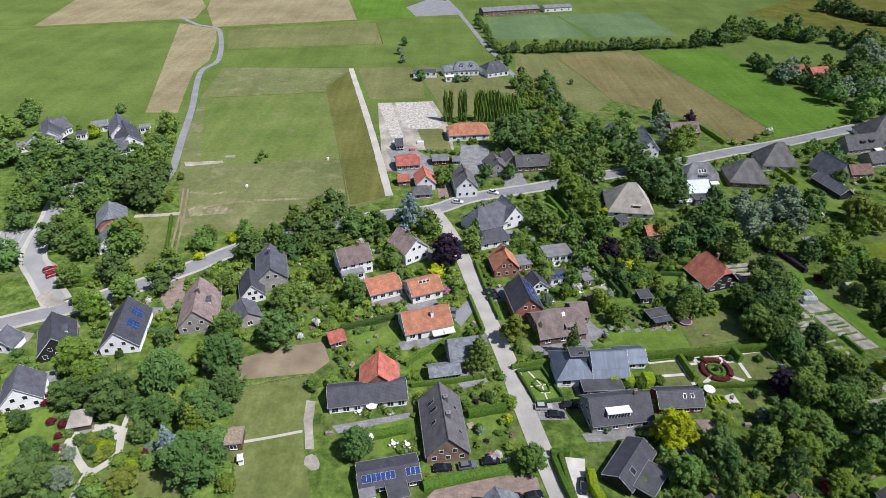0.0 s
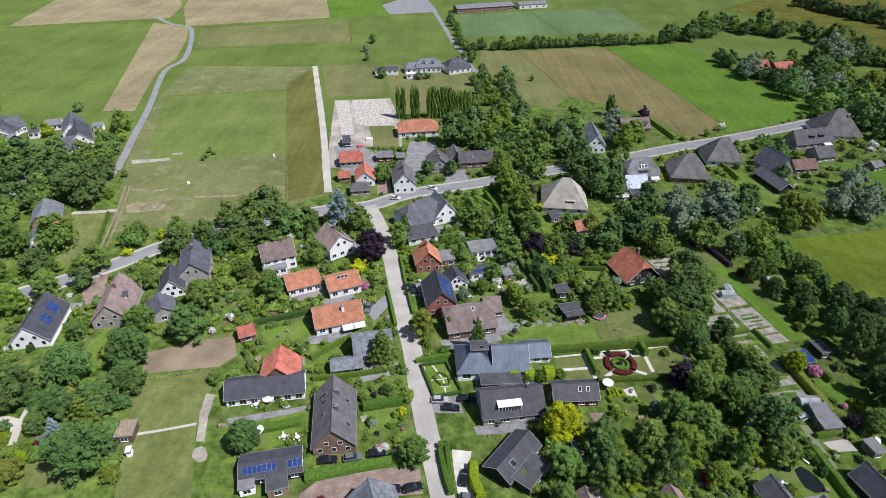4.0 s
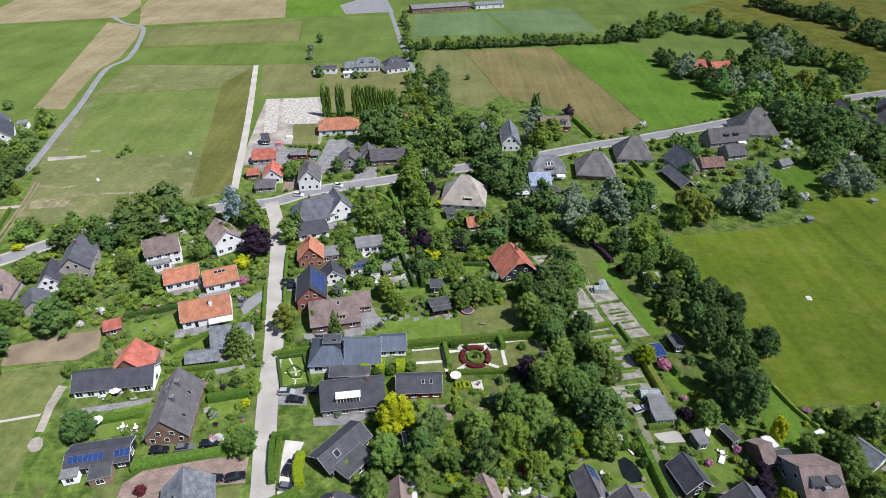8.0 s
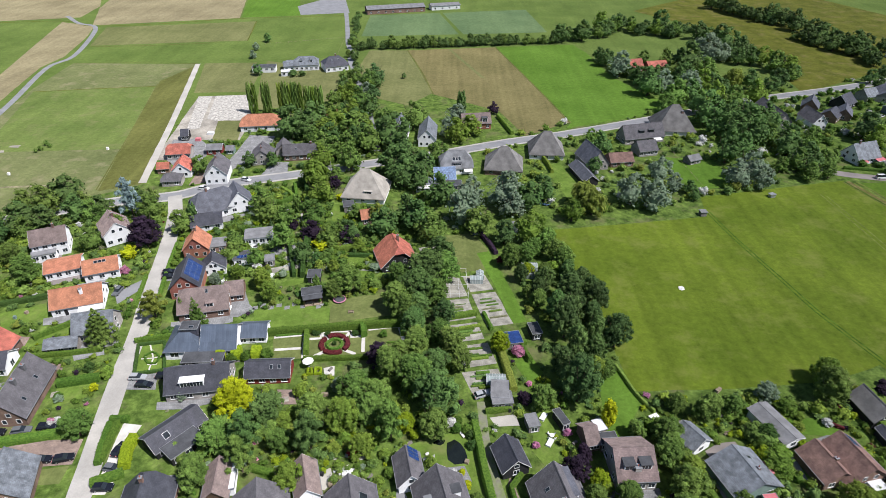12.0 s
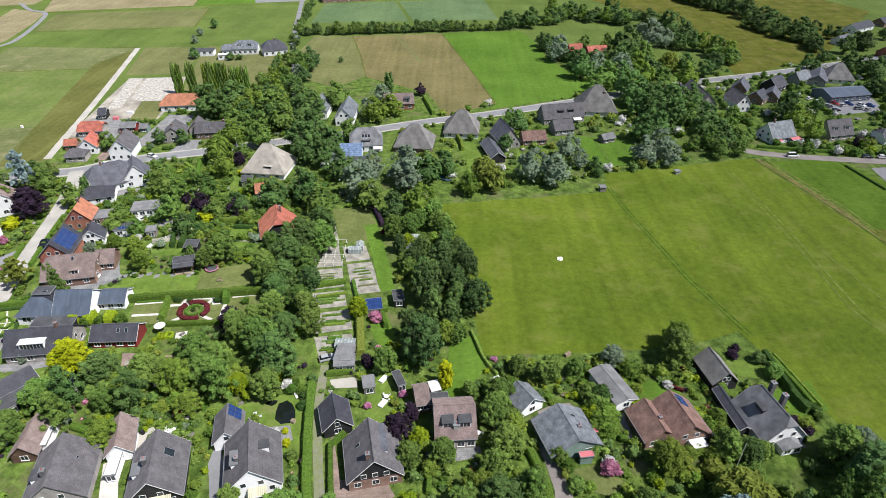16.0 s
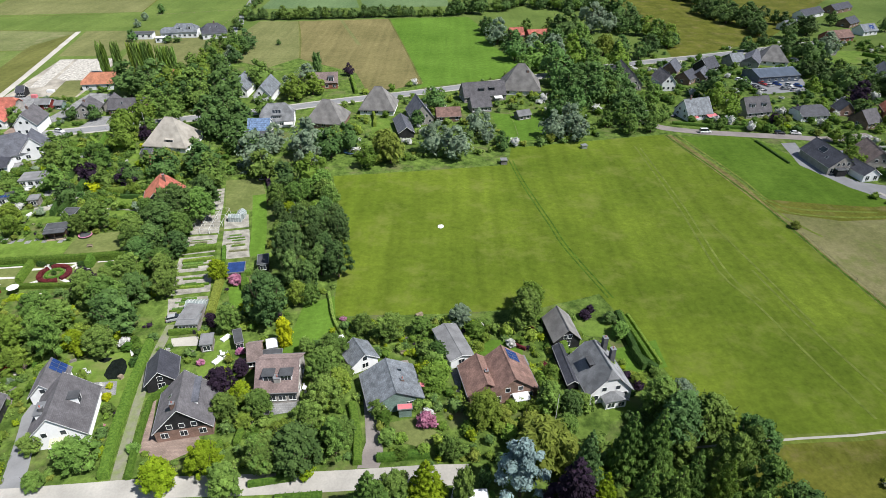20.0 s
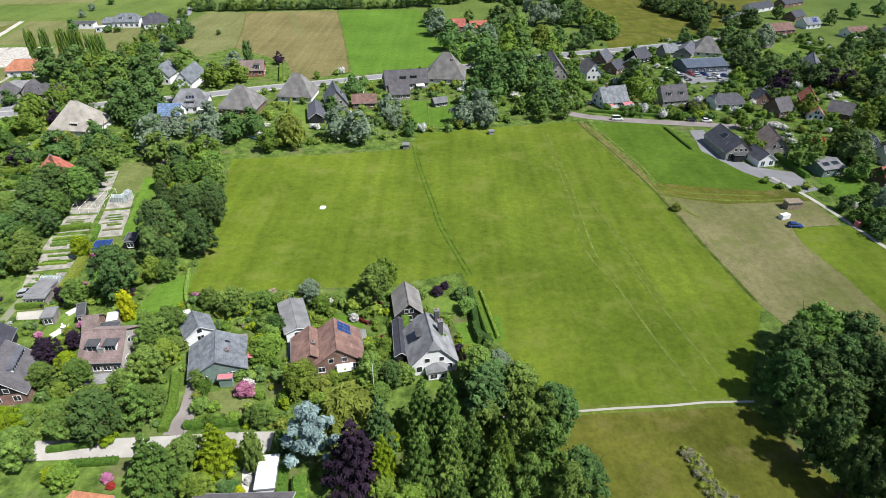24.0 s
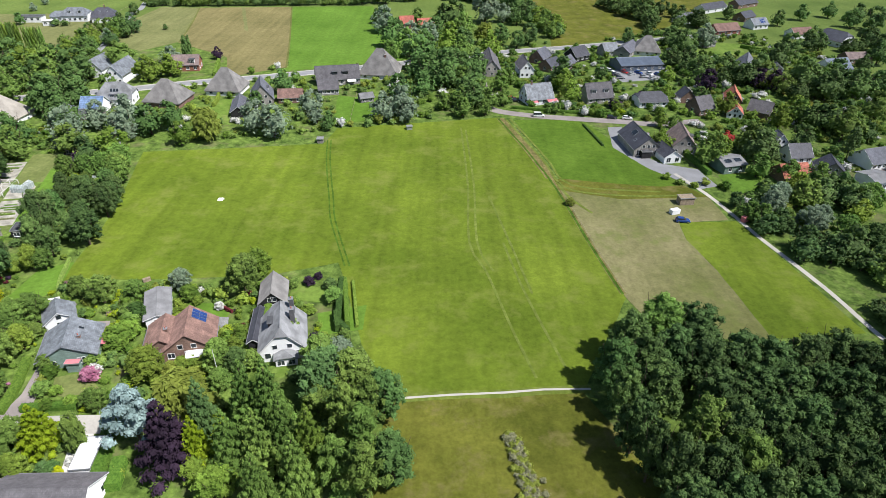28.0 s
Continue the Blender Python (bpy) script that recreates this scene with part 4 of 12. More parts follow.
def groves():
    """The far trees, quarter by quarter, each quarter one piece of woodland."""
    lots = {}
    for q in GROVE:
        lots.setdefault((int(q[0] // 120), int(q[1] // 120)), []).append(q)
    for plants in lots.values():
        joined("tree_grove", plants, sorted({q[5] for q in plants}), "far broadleaf trees and conifers in full leaf", "trees")


def belt(a, b, n, r, wander, mats, seed, kind="round", tall=1.0, label="belt of dark green broadleaf trees"):
    """A strip of far trees between two points, as one piece of woodland."""
    rnd = random.Random(seed)
    plants = []
    for i in range(n):
        u = (i + 0.5) / n
        x, y = a[0] + (b[0] - a[0]) * u + rnd.gauss(0, wander), a[1] + (b[1] - a[1]) * u + rnd.gauss(0, wander)
        q = r * rnd.uniform(0.6, 1.1)
        mat = rnd.choice(mats)
        if not taken(x, y, q * 0.35) and not any(inside(x, y, k) for k in BARE):
            plants.append((x, y, 2 * q * tall * rnd.uniform(0.85, 1.2), q, kind, mat, rnd.uniform(0, 6.28)))
    return joined("tree_belt", plants, sorted(set(mats)), label, "trees")


def undergrowth(ring, per_100, mats, seed, low=0.7, high=1.7, label="mixed garden shrubs and flower beds", tall=0.95):
    """Shrubs over a garden quarter, clear of houses, paths and lawns."""
    rnd = random.Random(seed)
    x0, x1, y0, y1 = min(p[0] for p in ring), max(p[0] for p in ring), min(p[1] for p in ring), max(p[1] for p in ring)
    plants = []
    for i in range(int((x1 - x0) * (y1 - y0) / 100 * per_100)):
        x, y, q = rnd.uniform(x0, x1), rnd.uniform(y0, y1), rnd.uniform(low, high) * rnd.uniform(0.6, 1)
        if noise.noise(Vector((x * 0.07, y * 0.07, seed))) < -0.4 or not inside(x, y, ring) or taken(x, y, q * 0.6) or any(inside(x, y, k) for k in KEEP):
            continue
        plants.append((x, y, 2 * q * tall * rnd.uniform(0.6, 1.45), q, "bush", rnd.choice(mats), rnd.uniform(0, 6.28)))
    return joined("shrubbery", plants, sorted(set(mats)), label, "shrubs")


def hedge(pts, w, h, mat="hedge", label="", closed=False, z=0.0):
    """A clipped hedge along a line, its faces uneven and leafy."""
    line = smooth_line([(x, y, z) for x, y in pts], 1.2) if len(pts) > 2 and closed else []
    if not line:
        for a, b in zip(pts, pts[1:]):
            a, b = Vector((*a, z)), Vector((*b, z))
            n = max(1, int((b - a).length / 1.2))
            line += [a.lerp(b, i / n) for i in range(n)]
        line.append(Vector((*pts[-1], z)))
    sect = ((-0.5, -0.05), (-0.52, 0.35), (-0.5, 0.75), (-0.36, 1.0), (0, 1.03), (0.36, 1.0), (0.5, 0.75), (0.52, 0.35), (0.5, -0.05))
    k, v, f = len(sect), [], []
    rng = np.random.default_rng(int(abs(pts[0][0]) * 10 + abs(pts[0][1])))
    for i, p in enumerate(line):
        d = (line[min(i + 1, len(line) - 1)] - line[max(i - 1, 0)]).normalized()
        s = Vector((-d.y, d.x, 0))
        for a, b in sect:
            e = 1 + 0.16 * noise.noise(Vector((p.x * 0.9, p.y * 0.9, b * 3 + a * 2)))
            v.append(p + s * a * w * e + Vector((0, 0, max(-0.1, b * h * (1 + 0.1 * noise.noise(p * 0.6))))))
        take(p.x, p.y, w / 2 + 0.2)
    for i in range(len(line) - 1):
        for j in range(k - 1):
            f.append((i * k + j, i * k + j + 1, (i + 1) * k + j + 1, (i + 1) * k + j))
    f += [tuple(range(k))[::-1], tuple(range((len(line) - 1) * k, len(line) * k))]
    base = np.array([tuple(p) for p in v])
    count = int(min(1600, len(line) * (w + 2 * h) * 7))
    pick = rng.integers(0, max(1, len(line) - 1), count)
    j = rng.integers(0, k - 1, count)
    t, q = rng.uniform(size=(count, 1)), rng.uniform(size=(count, 1))
    at = (base[pick * k + j] * (1 - t) + base[np.minimum(pick + 1, len(line) - 1) * k + j] * t) * (1 - q) + (base[pick * k + j + 1] * (1 - t) + base[np.minimum(pick + 1, len(line) - 1) * k + j + 1] * t) * q
    quad = at[:, None, :] + rng.normal(size=(count, 4, 3)) * 0.11
    f += [tuple(int(i) + len(v) for i in row) for row in np.arange(count * 4).reshape(-1, 4)]
    v = [tuple(p) for p in v] + [tuple(p) for p in quad.reshape(-1, 3)]
    me = bpy.data.meshes.new("hedge")
    me.from_pydata(v, [], f)
    me.materials.append(M[mat])
    return tagged(new("hedge", me), label or ("wine-red clipped garden hedge" if mat == "berberis" else "clipped green garden hedge"), "hedge")


# ---- vehicles ----
CARS = {}


def car(x, y, turn, colour=(0.02, 0.022, 0.03), words="dark", long=4.3, high=1.5, name="car", group="parked cars", z=0.06):
    """A parked car, nose towards its own +x."""
    key = (colour, long, high)
    m = pose(x, y, z, 0, 0, turn)
    take(x, y, 2.0)
    if key in CARS:
        return copy_thing(CARS[key], m)
    paint = material("car_paint_" + words.replace(" ", "_"), colour, 0.25, 0.1, vary=0.06, bump=0, spec=0.6)
    ob = thing(name, m, words + " car parked on the ground", "car", group)
    CARS[key] = ob
    a, hw = long / 2, 0.88
    van = high > 1.75
    side = [(-a, 0.32), (-a - 0.03, 0.7), (-a + 0.08, 0.98), (a * 0.32, 0.99), (a * 0.9, 0.78), (a, 0.55), (a, 0.32)]
    g = Geo()
    n = len(side)
    ring = []
    for y_, pull in ((-hw, 0.07), (-hw * 0.93, 0.0), (hw * 0.93, 0.0), (hw, 0.07)):
        ring += [(x_ * (1 - pull * 0.6), y_, z_ - (pull if z_ > 0.5 else -pull * 0.4)) for x_, z_ in side]
    faces = []
    for k in range(3):
        for i in range(n):
            faces.append((k * n + i, k * n + (i + 1) % n, (k + 1) * n + (i + 1) % n, (k + 1) * n + i))
    g.add(ring, faces + [tuple(range(n))[::-1], tuple(range(3 * n, 4 * n))])
    part("body", g, paint, ob)
    top = [(-a + 0.12, 0.96), (-a + (0.15 if van else 0.55), high - 0.04), (a * (0.3 if van else 0.05), high - 0.03), (a * (0.62 if van else 0.42), 0.95)]
    cab = Geo()
    cab.add([(p, -hw * 0.92, q) if i in (0, 3) else (p, -hw * 0.76, q) for i, (p, q) in enumerate(top)] + [(p, hw * 0.92, q) if i in (0, 3) else (p, hw * 0.76, q) for i, (p, q) in enumerate(top)],
            [(0, 3, 2, 1), (4, 5, 6, 7), (0, 1, 5, 4), (1, 2, 6, 5), (2, 3, 7, 6), (3, 0, 4, 7)])
    part("cabin_glass", cab, M["glass"], ob)
    (x0, z0), (x1, z1) = top[1], top[2]
    part("car_roof", Geo().box(x0 - 0.02, x1 + 0.02, -hw * 0.74, hw * 0.74, min(z0, z1) - 0.02, high, taper=0.03), paint, ob)
    for sx in (-0.62, 0.64):
        for sy in (-1, 1):
            w = part("wheel", Geo().tube((a * sx, sy * (hw - 0.2), 0.31), (a * sx, sy * (hw + 0.01), 0.31), 0.31, 0.31, 14), M["tyre"], ob)
            part("rim", Geo().tube((a * sx, sy * (hw + 0.0), 0.31), (a * sx, sy * (hw + 0.02), 0.31), 0.19, 0.18, 10), M["alu"], w)
    for sy in (-1, 1):
        part("headlight", Geo().box(a - 0.12, a - 0.01, sy * 0.6 - 0.16, sy * 0.6 + 0.16, 0.58, 0.7), M["alu"], ob)
        part("tail_light", Geo().box(-a - 0.04, -a + 0.06, sy * 0.66 - 0.12, sy * 0.66 + 0.12, 0.72, 0.9), M["pink"], ob)
    return ob


def post_box(name, x, y, turn, dims, mat, label, category, z=0.0, taper=0.0):
    """A small solid object standing on the ground."""
    L, W, H = dims
    g = Geo().box(-L / 2, L / 2, -W / 2, W / 2, 0, H, taper=taper)
    ob = new(name, g.mesh(name, M[mat]))
    ob.matrix_world = pose(x, y, z, 0, 0, turn)
    return tagged(ob, label, category)


def fence(pts, high=1.1, step=2.5, mat="wood", label="wooden post and rail fence", rails=2, group=""):
    """Posts with rails between them."""
    ob = thing("fence", pose(pts[0][0], pts[0][1], 0), label, "fence", group)
    o = Vector((pts[0][0], pts[0][1], 0))
    for a, b in zip(pts, pts[1:]):
        a, b = Vector((*a, 0)) - o, Vector((*b, 0)) - o
        n = max(1, int((b - a).length / step))
        for i in range(n + 1):
            p = a.lerp(b, i / n)
            part("post", Geo().box(p.x - 0.05, p.x + 0.05, p.y - 0.05, p.y + 0.05, -0.05, high), M[mat], ob)
        for k in range(rails):
            z = high * (k + 0.8) / rails - 0.05
            part("rail", Geo().tube((a.x, a.y, z), (b.x, b.y, z), 0.035, 0.035, 5), M[mat], ob)
    return ob


# ---- the ground sheet ----
g = Geo()
g.add([(-2600, -1200, 0), (3000, -1200, 0), (3000, 4200, 0), (-2600, 4200, 0)], [(0, 1, 2, 3)])
tagged(new("ground", g.mesh("ground", M["garden"])), "grassy garden soil between the houses", "ground", "", "structure")

# ---- fields, roads and paths ----
patch("far_meadows", "far", 0.01, [(-1500.0, 240.0), (-120.0, 240.0), (60.0, 330.0), (400.0, 330.0), (560.0, 180.0), (1800.0, 180.0), (2400.0, 3800.0), (-2300.0, 3800.0)], "flat green farmland reaching to the horizon", "field")
patch("west_field", "far", 0.030, [(-405.9, 436.3), (-213.2, 504.5), (-156.5, 303.1), (-204.6, 282.6), (-283.2, 268.5)], "broad green pasture")
patch("tan_field", "tan", 0.030, [(-422.5, 473.2), (-319.6, 488.2), (-337.3, 588.0), (-336.3, 659.5), (-251.1, 654.8), (-209.9, 564.5), (-204.0, 518.4), (-313.1, 488.5)], "pale dry mown field")
patch("tan_field", "tan", 0.030, [(-179.7, 490.1), (-70.3, 519.8), (-92.7, 624.9), (-219.3, 610.5), (-206.2, 555.6)], "pale dry mown field")
patch("bright_field", "bright", 0.030, [(-69.2, 521.9), (-21.7, 531.3), (-42.0, 626.3), (-89.7, 619.4)], "bright green field")
patch("dry_strip", "tan", 0.030, [(-209.9, 500.7), (-176.8, 488.3), (-164.5, 449.2), (-153.3, 398.9), (-155.0, 374.2), (-145.7, 331.9), (-138.9, 303.4), (-155.9, 303.1)], "dry hay strip beside the lane")
patch("strip_field", "khaki", 0.030, [(-165.3, 483.1), (-53.8, 508.2), (-42.6, 445.4), (-150.3, 428.0)], "olive strip of grassland")
patch("strip_field", "far", 0.030, [(-149.2, 422.3), (-60.9, 435.8), (-30.2, 436.4), (-23.3, 395.0), (-138.9, 386.5)], "green strip of grassland")
patch("strip_field", "far", 0.030, [(-51.0, 508.2), (14.2, 525.9), (28.3, 463.0), (-41.3, 448.6)], "green strip of grassland")
patch("horse_paddock", "far", 0.036, [(-29.1, 443.8), (24.4, 454.6), (32.9, 407.9), (17.9, 399.6), (-2.3, 396.6), (-22.5, 393.6)], "fenced green paddock")
patch("bowl_meadow", "bowl", 0.030, [(-139.2, 384.1), (-57.9, 384.4), (-20.3, 211.8), (-31.5, 203.8), (-62.1, 188.1), (-92.9, 182.2), (-105.2, 213.1), (-121.2, 260.8), (-135.4, 332.1)], "worn meadow with bare patches")
patch("inner_meadow", "green_plot", 0.045, [(-132.1, 327.4), (-66.4, 338.1), (-45.3, 247.4), (-106.5, 242.4)], "mown green plot within the meadow")
patch("olive_strip", "olive", 0.045, [(-67.9, 348.2), (-57.5, 381.9), (-20.6, 212.3), (-35.2, 205.6)], "uncut olive-brown grass strip")
patch("bare_patch", "sand", 0.055, [(-111.5, 238.8), (-113.7, 242.9), (-97.3, 244.9), (-96.0, 242.5)], "bare sandy patch in the meadow")
patch("bare_patch", "sand", 0.055, [(-97.6, 248.5), (-97.7, 250.3), (-93.3, 251.0), (-92.8, 248.0)], "bare sandy patch in the meadow")
patch("bare_patch", "worn", 0.050, [(-98.0, 202.5), (-90.8, 204.9), (-80.6, 202.8), (-79.2, 198.5), (-94.3, 195.6)], "trodden bare patch in the meadow")
patch("plot", "khaki", 0.035, [(-53.7, 385.7), (-20.5, 388.7), (-12.8, 373.3), (-9.0, 329.4), (-40.0, 327.0)], "rough grass plot")
patch("sand_plot", "sand", 0.040, [(-35.0, 320.6), (-4.5, 324.9), (4.8, 284.5), (6.1, 258.9), (-11.8, 258.6), (-20.0, 235.7), (-25.0, 235.6)], "sandy building yard")
patch("rubble_plot", "rubble", 0.050, [(-35.0, 320.6), (-27.6, 321.7), (-19.7, 281.8), (-17.8, 273.2), (-23.7, 271.7)], "cleared plot of pale sand and rubble")
patch("rubble_plot", "rubble", 0.050, [(-25.7, 321.7), (-7.0, 323.9), (-1.1, 299.9), (1.0, 286.6), (-12.2, 283.4), (-18.4, 286.3)], "cleared plot of pale sand and rubble")
patch("poplar_field", "khaki", 0.030, [(-14.2, 392.6), (33.2, 371.8), (45.8, 358.7), (43.3, 316.6), (2.9, 299.1), (-12.8, 373.3)], "rough grass behind a poplar row")
patch("khaki_field", "khaki", 0.030, [(50.3, 420.5), (76.6, 421.1), (96.4, 329.3), (82.8, 308.6), (55.6, 325.8), (46.0, 360.9)], "overgrown khaki paddock")
patch("bulb_field", "brown", 0.030, [(77.0, 421.1), (138.8, 430.9), (167.7, 285.3), (142.8, 266.6), (132.0, 301.1), (96.7, 327.5)], "brown harvested bulb field")
patch("bulb_strip", "khaki", 0.050, [(104.4, 425.9), (106.8, 425.9), (128.2, 356.9), (124.9, 360.1)], "dry strip across the bulb field")
patch("bright_meadow", "bright", 0.030, [(139.6, 431.0), (195.5, 439.5), (201.5, 415.2), (206.0, 363.7), (219.7, 328.6), (229.7, 305.1), (164.1, 276.6), (168.3, 285.4)], "fresh green meadow")
patch("sports_pitch", "pitch", 0.040, [(38.1, 532.7), (97.1, 544.9), (113.3, 468.2), (39.3, 459.9)], "grey-green sports pitch")
patch("sports_pitch", "pitch", 0.040, [(100.1, 545.0), (174.2, 560.3), (182.1, 476.5), (116.7, 468.2)], "green sports pitch")
patch("sports_yard", "asphalt", 0.050, [(-31.9, 569.3), (-10.9, 610.5), (8.3, 595.2), (18.9, 543.1), (-21.9, 533.4)], "pale paved yard beside the sports field")
patch("north_meadow", "rough", 0.030, [(269.5, 557.5), (439.6, 710.5), (495.4, 519.2), (381.0, 376.4), (309.9, 334.0), (318.2, 400.6), (307.5, 494.1)], "green meadow between tree belts")
patch("east_meadow", "meadow", 0.030, [(152.2, 100.1), (149.3, 133.9), (139.7, 178.1), (173.8, 183.6), (202.7, 189.1), (205.5, 204.8), (271.5, 220.5), (270.7, 219.4), (286.3, 162.1), (293.6, 97.3), (285.5, 81.9), (277.3, 66.1), (238.6, 62.7), (230.0, 78.4), (223.0, 101.5), (220.0, 110.4), (204.4, 104.3), (178.7, 101.4)], "wide mown green meadow")
patch("south_meadow", "rough", 0.030, [(237.6, 61.8), (260.8, 64.5), (276.8, 65.3), (288.4, 41.4), (290.1, 21.6), (233.6, 20.8), (234.5, 40.4)], "rough yellowing grass")
patch("house_field", "field_green", 0.030, [(277.0, 218.3), (305.3, 219.4), (313.6, 198.9), (322.8, 174.8), (328.9, 160.5), (320.9, 158.8), (304.0, 160.5), (287.6, 163.4), (283.0, 191.0)], "fresh green lawn field")
patch("rough_strip", "rough", 0.034, [(284.9, 163.0), (287.6, 163.4), (304.0, 160.5), (320.9, 158.8), (328.9, 160.5), (334.6, 152.4), (326.0, 151.6), (305.0, 149.6), (286.2, 155.0)], "rough grass strip along the paddock")
patch("dry_field", "paddock", 0.035, [(286.2, 155.0), (305.0, 149.6), (326.0, 151.6), (334.6, 152.4), (335.3, 137.5), (319.3, 135.3), (318.3, 125.5), (321.4, 110.0), (323.7, 83.0), (299.2, 82.3), (293.8, 96.8), (289.9, 121.4), (287.4, 144.0)], "dry trampled paddock")
patch("east_paddock", "meadow", 0.034, [(319.3, 135.3), (337.2, 137.0), (342.5, 114.0), (347.0, 85.6), (323.7, 83.0), (321.4, 110.0), (318.3, 125.5)], "green paddock beside the track")
# roads
VILLAGE_ROAD = [(-190.0, 103.0), (-150.0, 121.0), (-131.1, 131.4), (-119.8, 136.9), (-110.6, 141.7), (-101.6, 148.0), (-93.5, 153.6), (-81.3, 163.4), (-73.0, 171.5), (-62.0, 179.6), (-45.4, 188.3), (-21.8, 197.8), (-2.7, 202.4), (12.4, 212.3), (40.4, 222.0), (70.5, 233.5), (99.0, 243.5), (115.8, 250.9), (135.4, 259.3), (166.8, 271.0), (224.2, 296.2), (255.2, 311.6), (284.3, 324.5), (339.9, 344.3), (437.3, 384.4)]
way("pavement", "road", 0.070, 8.0, VILLAGE_ROAD, "pale paved footway along the village road", "pavement")
way("main_road", "asphalt", 0.080, 5.6, VILLAGE_ROAD, "grey asphalt road through the village", "road")
way("side_pavement", "road", 0.066, 8.4, [(-116.5, 143.4), (-129.6, 158.1), (-137.8, 167.8), (-142.5, 181.1), (-145.4, 193.0), (-149.0, 204.1), (-150.4, 212.0), (-149.0, 226.0)], "pale paved footway beside the car park", "pavement")
way("side_road", "pale_asphalt", 0.076, 5.4, [(-116.5, 143.4), (-129.6, 158.1), (-137.8, 167.8), (-142.5, 181.1), (-145.4, 193.0), (-149.0, 204.1), (-150.4, 212.0), (-149.0, 226.0)], "pale grey side road into the village", "road")
patch("crossing", "sand", 0.086, [(-123.0, 150.3), (-117.6, 146.2), (-113.0, 143.0), (-117.5, 140.6), (-124.0, 145.0)], "yellowish brick crossing at the junction", "crossing")
way("lane", "asphalt", 0.070, 3.4, [(-217.1, 522.5), (-194.4, 497.2), (-176.2, 486.5), (-163.0, 455.6), (-147.8, 400.3), (-150.3, 373.1), (-133.5, 309.4), (-124.6, 270.9), (-115.8, 233.7), (-116.3, 223.0)], "narrow asphalt farm lane", "lane")
way("concrete_path", "concrete", 0.070, 3.2, [(-57.9, 384.4), (-35.8, 286.7), (-20.5, 213.3)], "pale concrete farm track", "path")
way("village_street", "road", 0.090, 5.2, [(-2.7, 202.4), (3.8, 184.9), (9.3, 162.8), (14.6, 136.5), (18.3, 120.9), (20.8, 105.5), (23.6, 91.5), (26.9, 76.5), (29.4, 63.9), (31.2, 53.4)], "pale brick-paved village street", "street")
way("south_street", "road", 0.085, 4.4, [(49.3, 46.0), (82.7, 48.0), (101.9, 48.8), (120.8, 50.7), (131.5, 51.7), (146.6, 52.4), (162.7, 53.5), (175.0, 54.6), (184.4, 55.0)], "pale concrete-paved street", "street")
way("track_verge", "track_grass", 0.056, 2.2, [(227.5, 61.5), (238.6, 62.7), (249.9, 64.0), (260.9, 64.6), (268.5, 65.6), (278.5, 66.3)], "worn grass beside the foot track", "verge", False)
way("field_track", "concrete", 0.060, 0.55, [(227.5, 61.5), (238.6, 62.7), (249.9, 64.0), (260.9, 64.9), (268.5, 65.9), (278.5, 66.3)], "pale sandy foot track", "path")
way("gravel_track", "concrete", 0.060, 1.4, [(328.9, 169.5), (334.5, 155.0), (338.4, 138.5), (340.4, 127.8), (343.8, 114.8), (347.1, 100.9), (349.3, 86.7), (352.8, 69.6)], "pale gravel track", "track")
way("east_road", "brick_road", 0.085, 5.2, [(255.9, 318.5), (265.7, 273.1), (264.8, 243.8), (268.6, 230.1), (282.7, 224.1), (303.8, 220.8), (322.4, 218.7), (336.2, 216.9), (356.7, 221.4)], "brick-paved road bend", "road")
way("west_lane", "sand", 0.060, 2.2, [(-115.3, 195.5), (-108.7, 196.1), (-99.2, 197.9)], "pale sandy drive", "path")
for k in (-0.9, 0.9):
    way("wheel_rut", "soil", 0.058, 0.7, [(-91.9 + k, 172.2), (-95.0 + k, 184.9), (-98.6 + k, 199.2), (-104.0 + k, 218.0)], "bare brown wheel rut", "track", False)
for line in ([(-101.6, 215.3), (-91.8, 213.0), (-86.9, 215.5)], [(-94.9, 196.3), (-86.3, 199.4), (-77.5, 198.7)], [(-84.0, 206.1), (-73.6, 208.6), (-53.9, 210.4)]):
    way("worn_strip", "worn", 0.052, 1.6, line, "worn bare strip in the meadow", "track", False)
way("tree_lane", "asphalt", 0.070, 3.5, [(72.7, 247.3), (62.5, 300.6), (52.9, 342.8), (39.3, 398.8), (39.5, 410.7), (32.9, 436.2), (27.4, 471.3), (16.7, 538.3), (3.8, 610.3)], "lane behind the tree belt", "lane")
patch("car_park", "pale_asphalt", 0.062, [(-166.2, 182.1), (-149.7, 186.0), (-145.0, 187.6), (-140.6, 169.9), (-145.5, 165.6), (-156.1, 166.0)], "grey paved car park with marked bays")
patch("parking_bay", "asphalt", 0.063, [(-138.2, 171.3), (-127.5, 163.6), (-119.2, 154.3), (-123.6, 152.0), (-133.6, 161.9)], "dark asphalt bay for parked cars", "car park")
for k in range(7):
    way("bay_line", "gravel", 0.071, 0.14, [(-163.0 + 2.6 * k, 181.6 + 0.7 * k), (-158.2 + 2.4 * k, 167.2 + 0.5 * k)], "white painted parking bay line", "road marking", False)

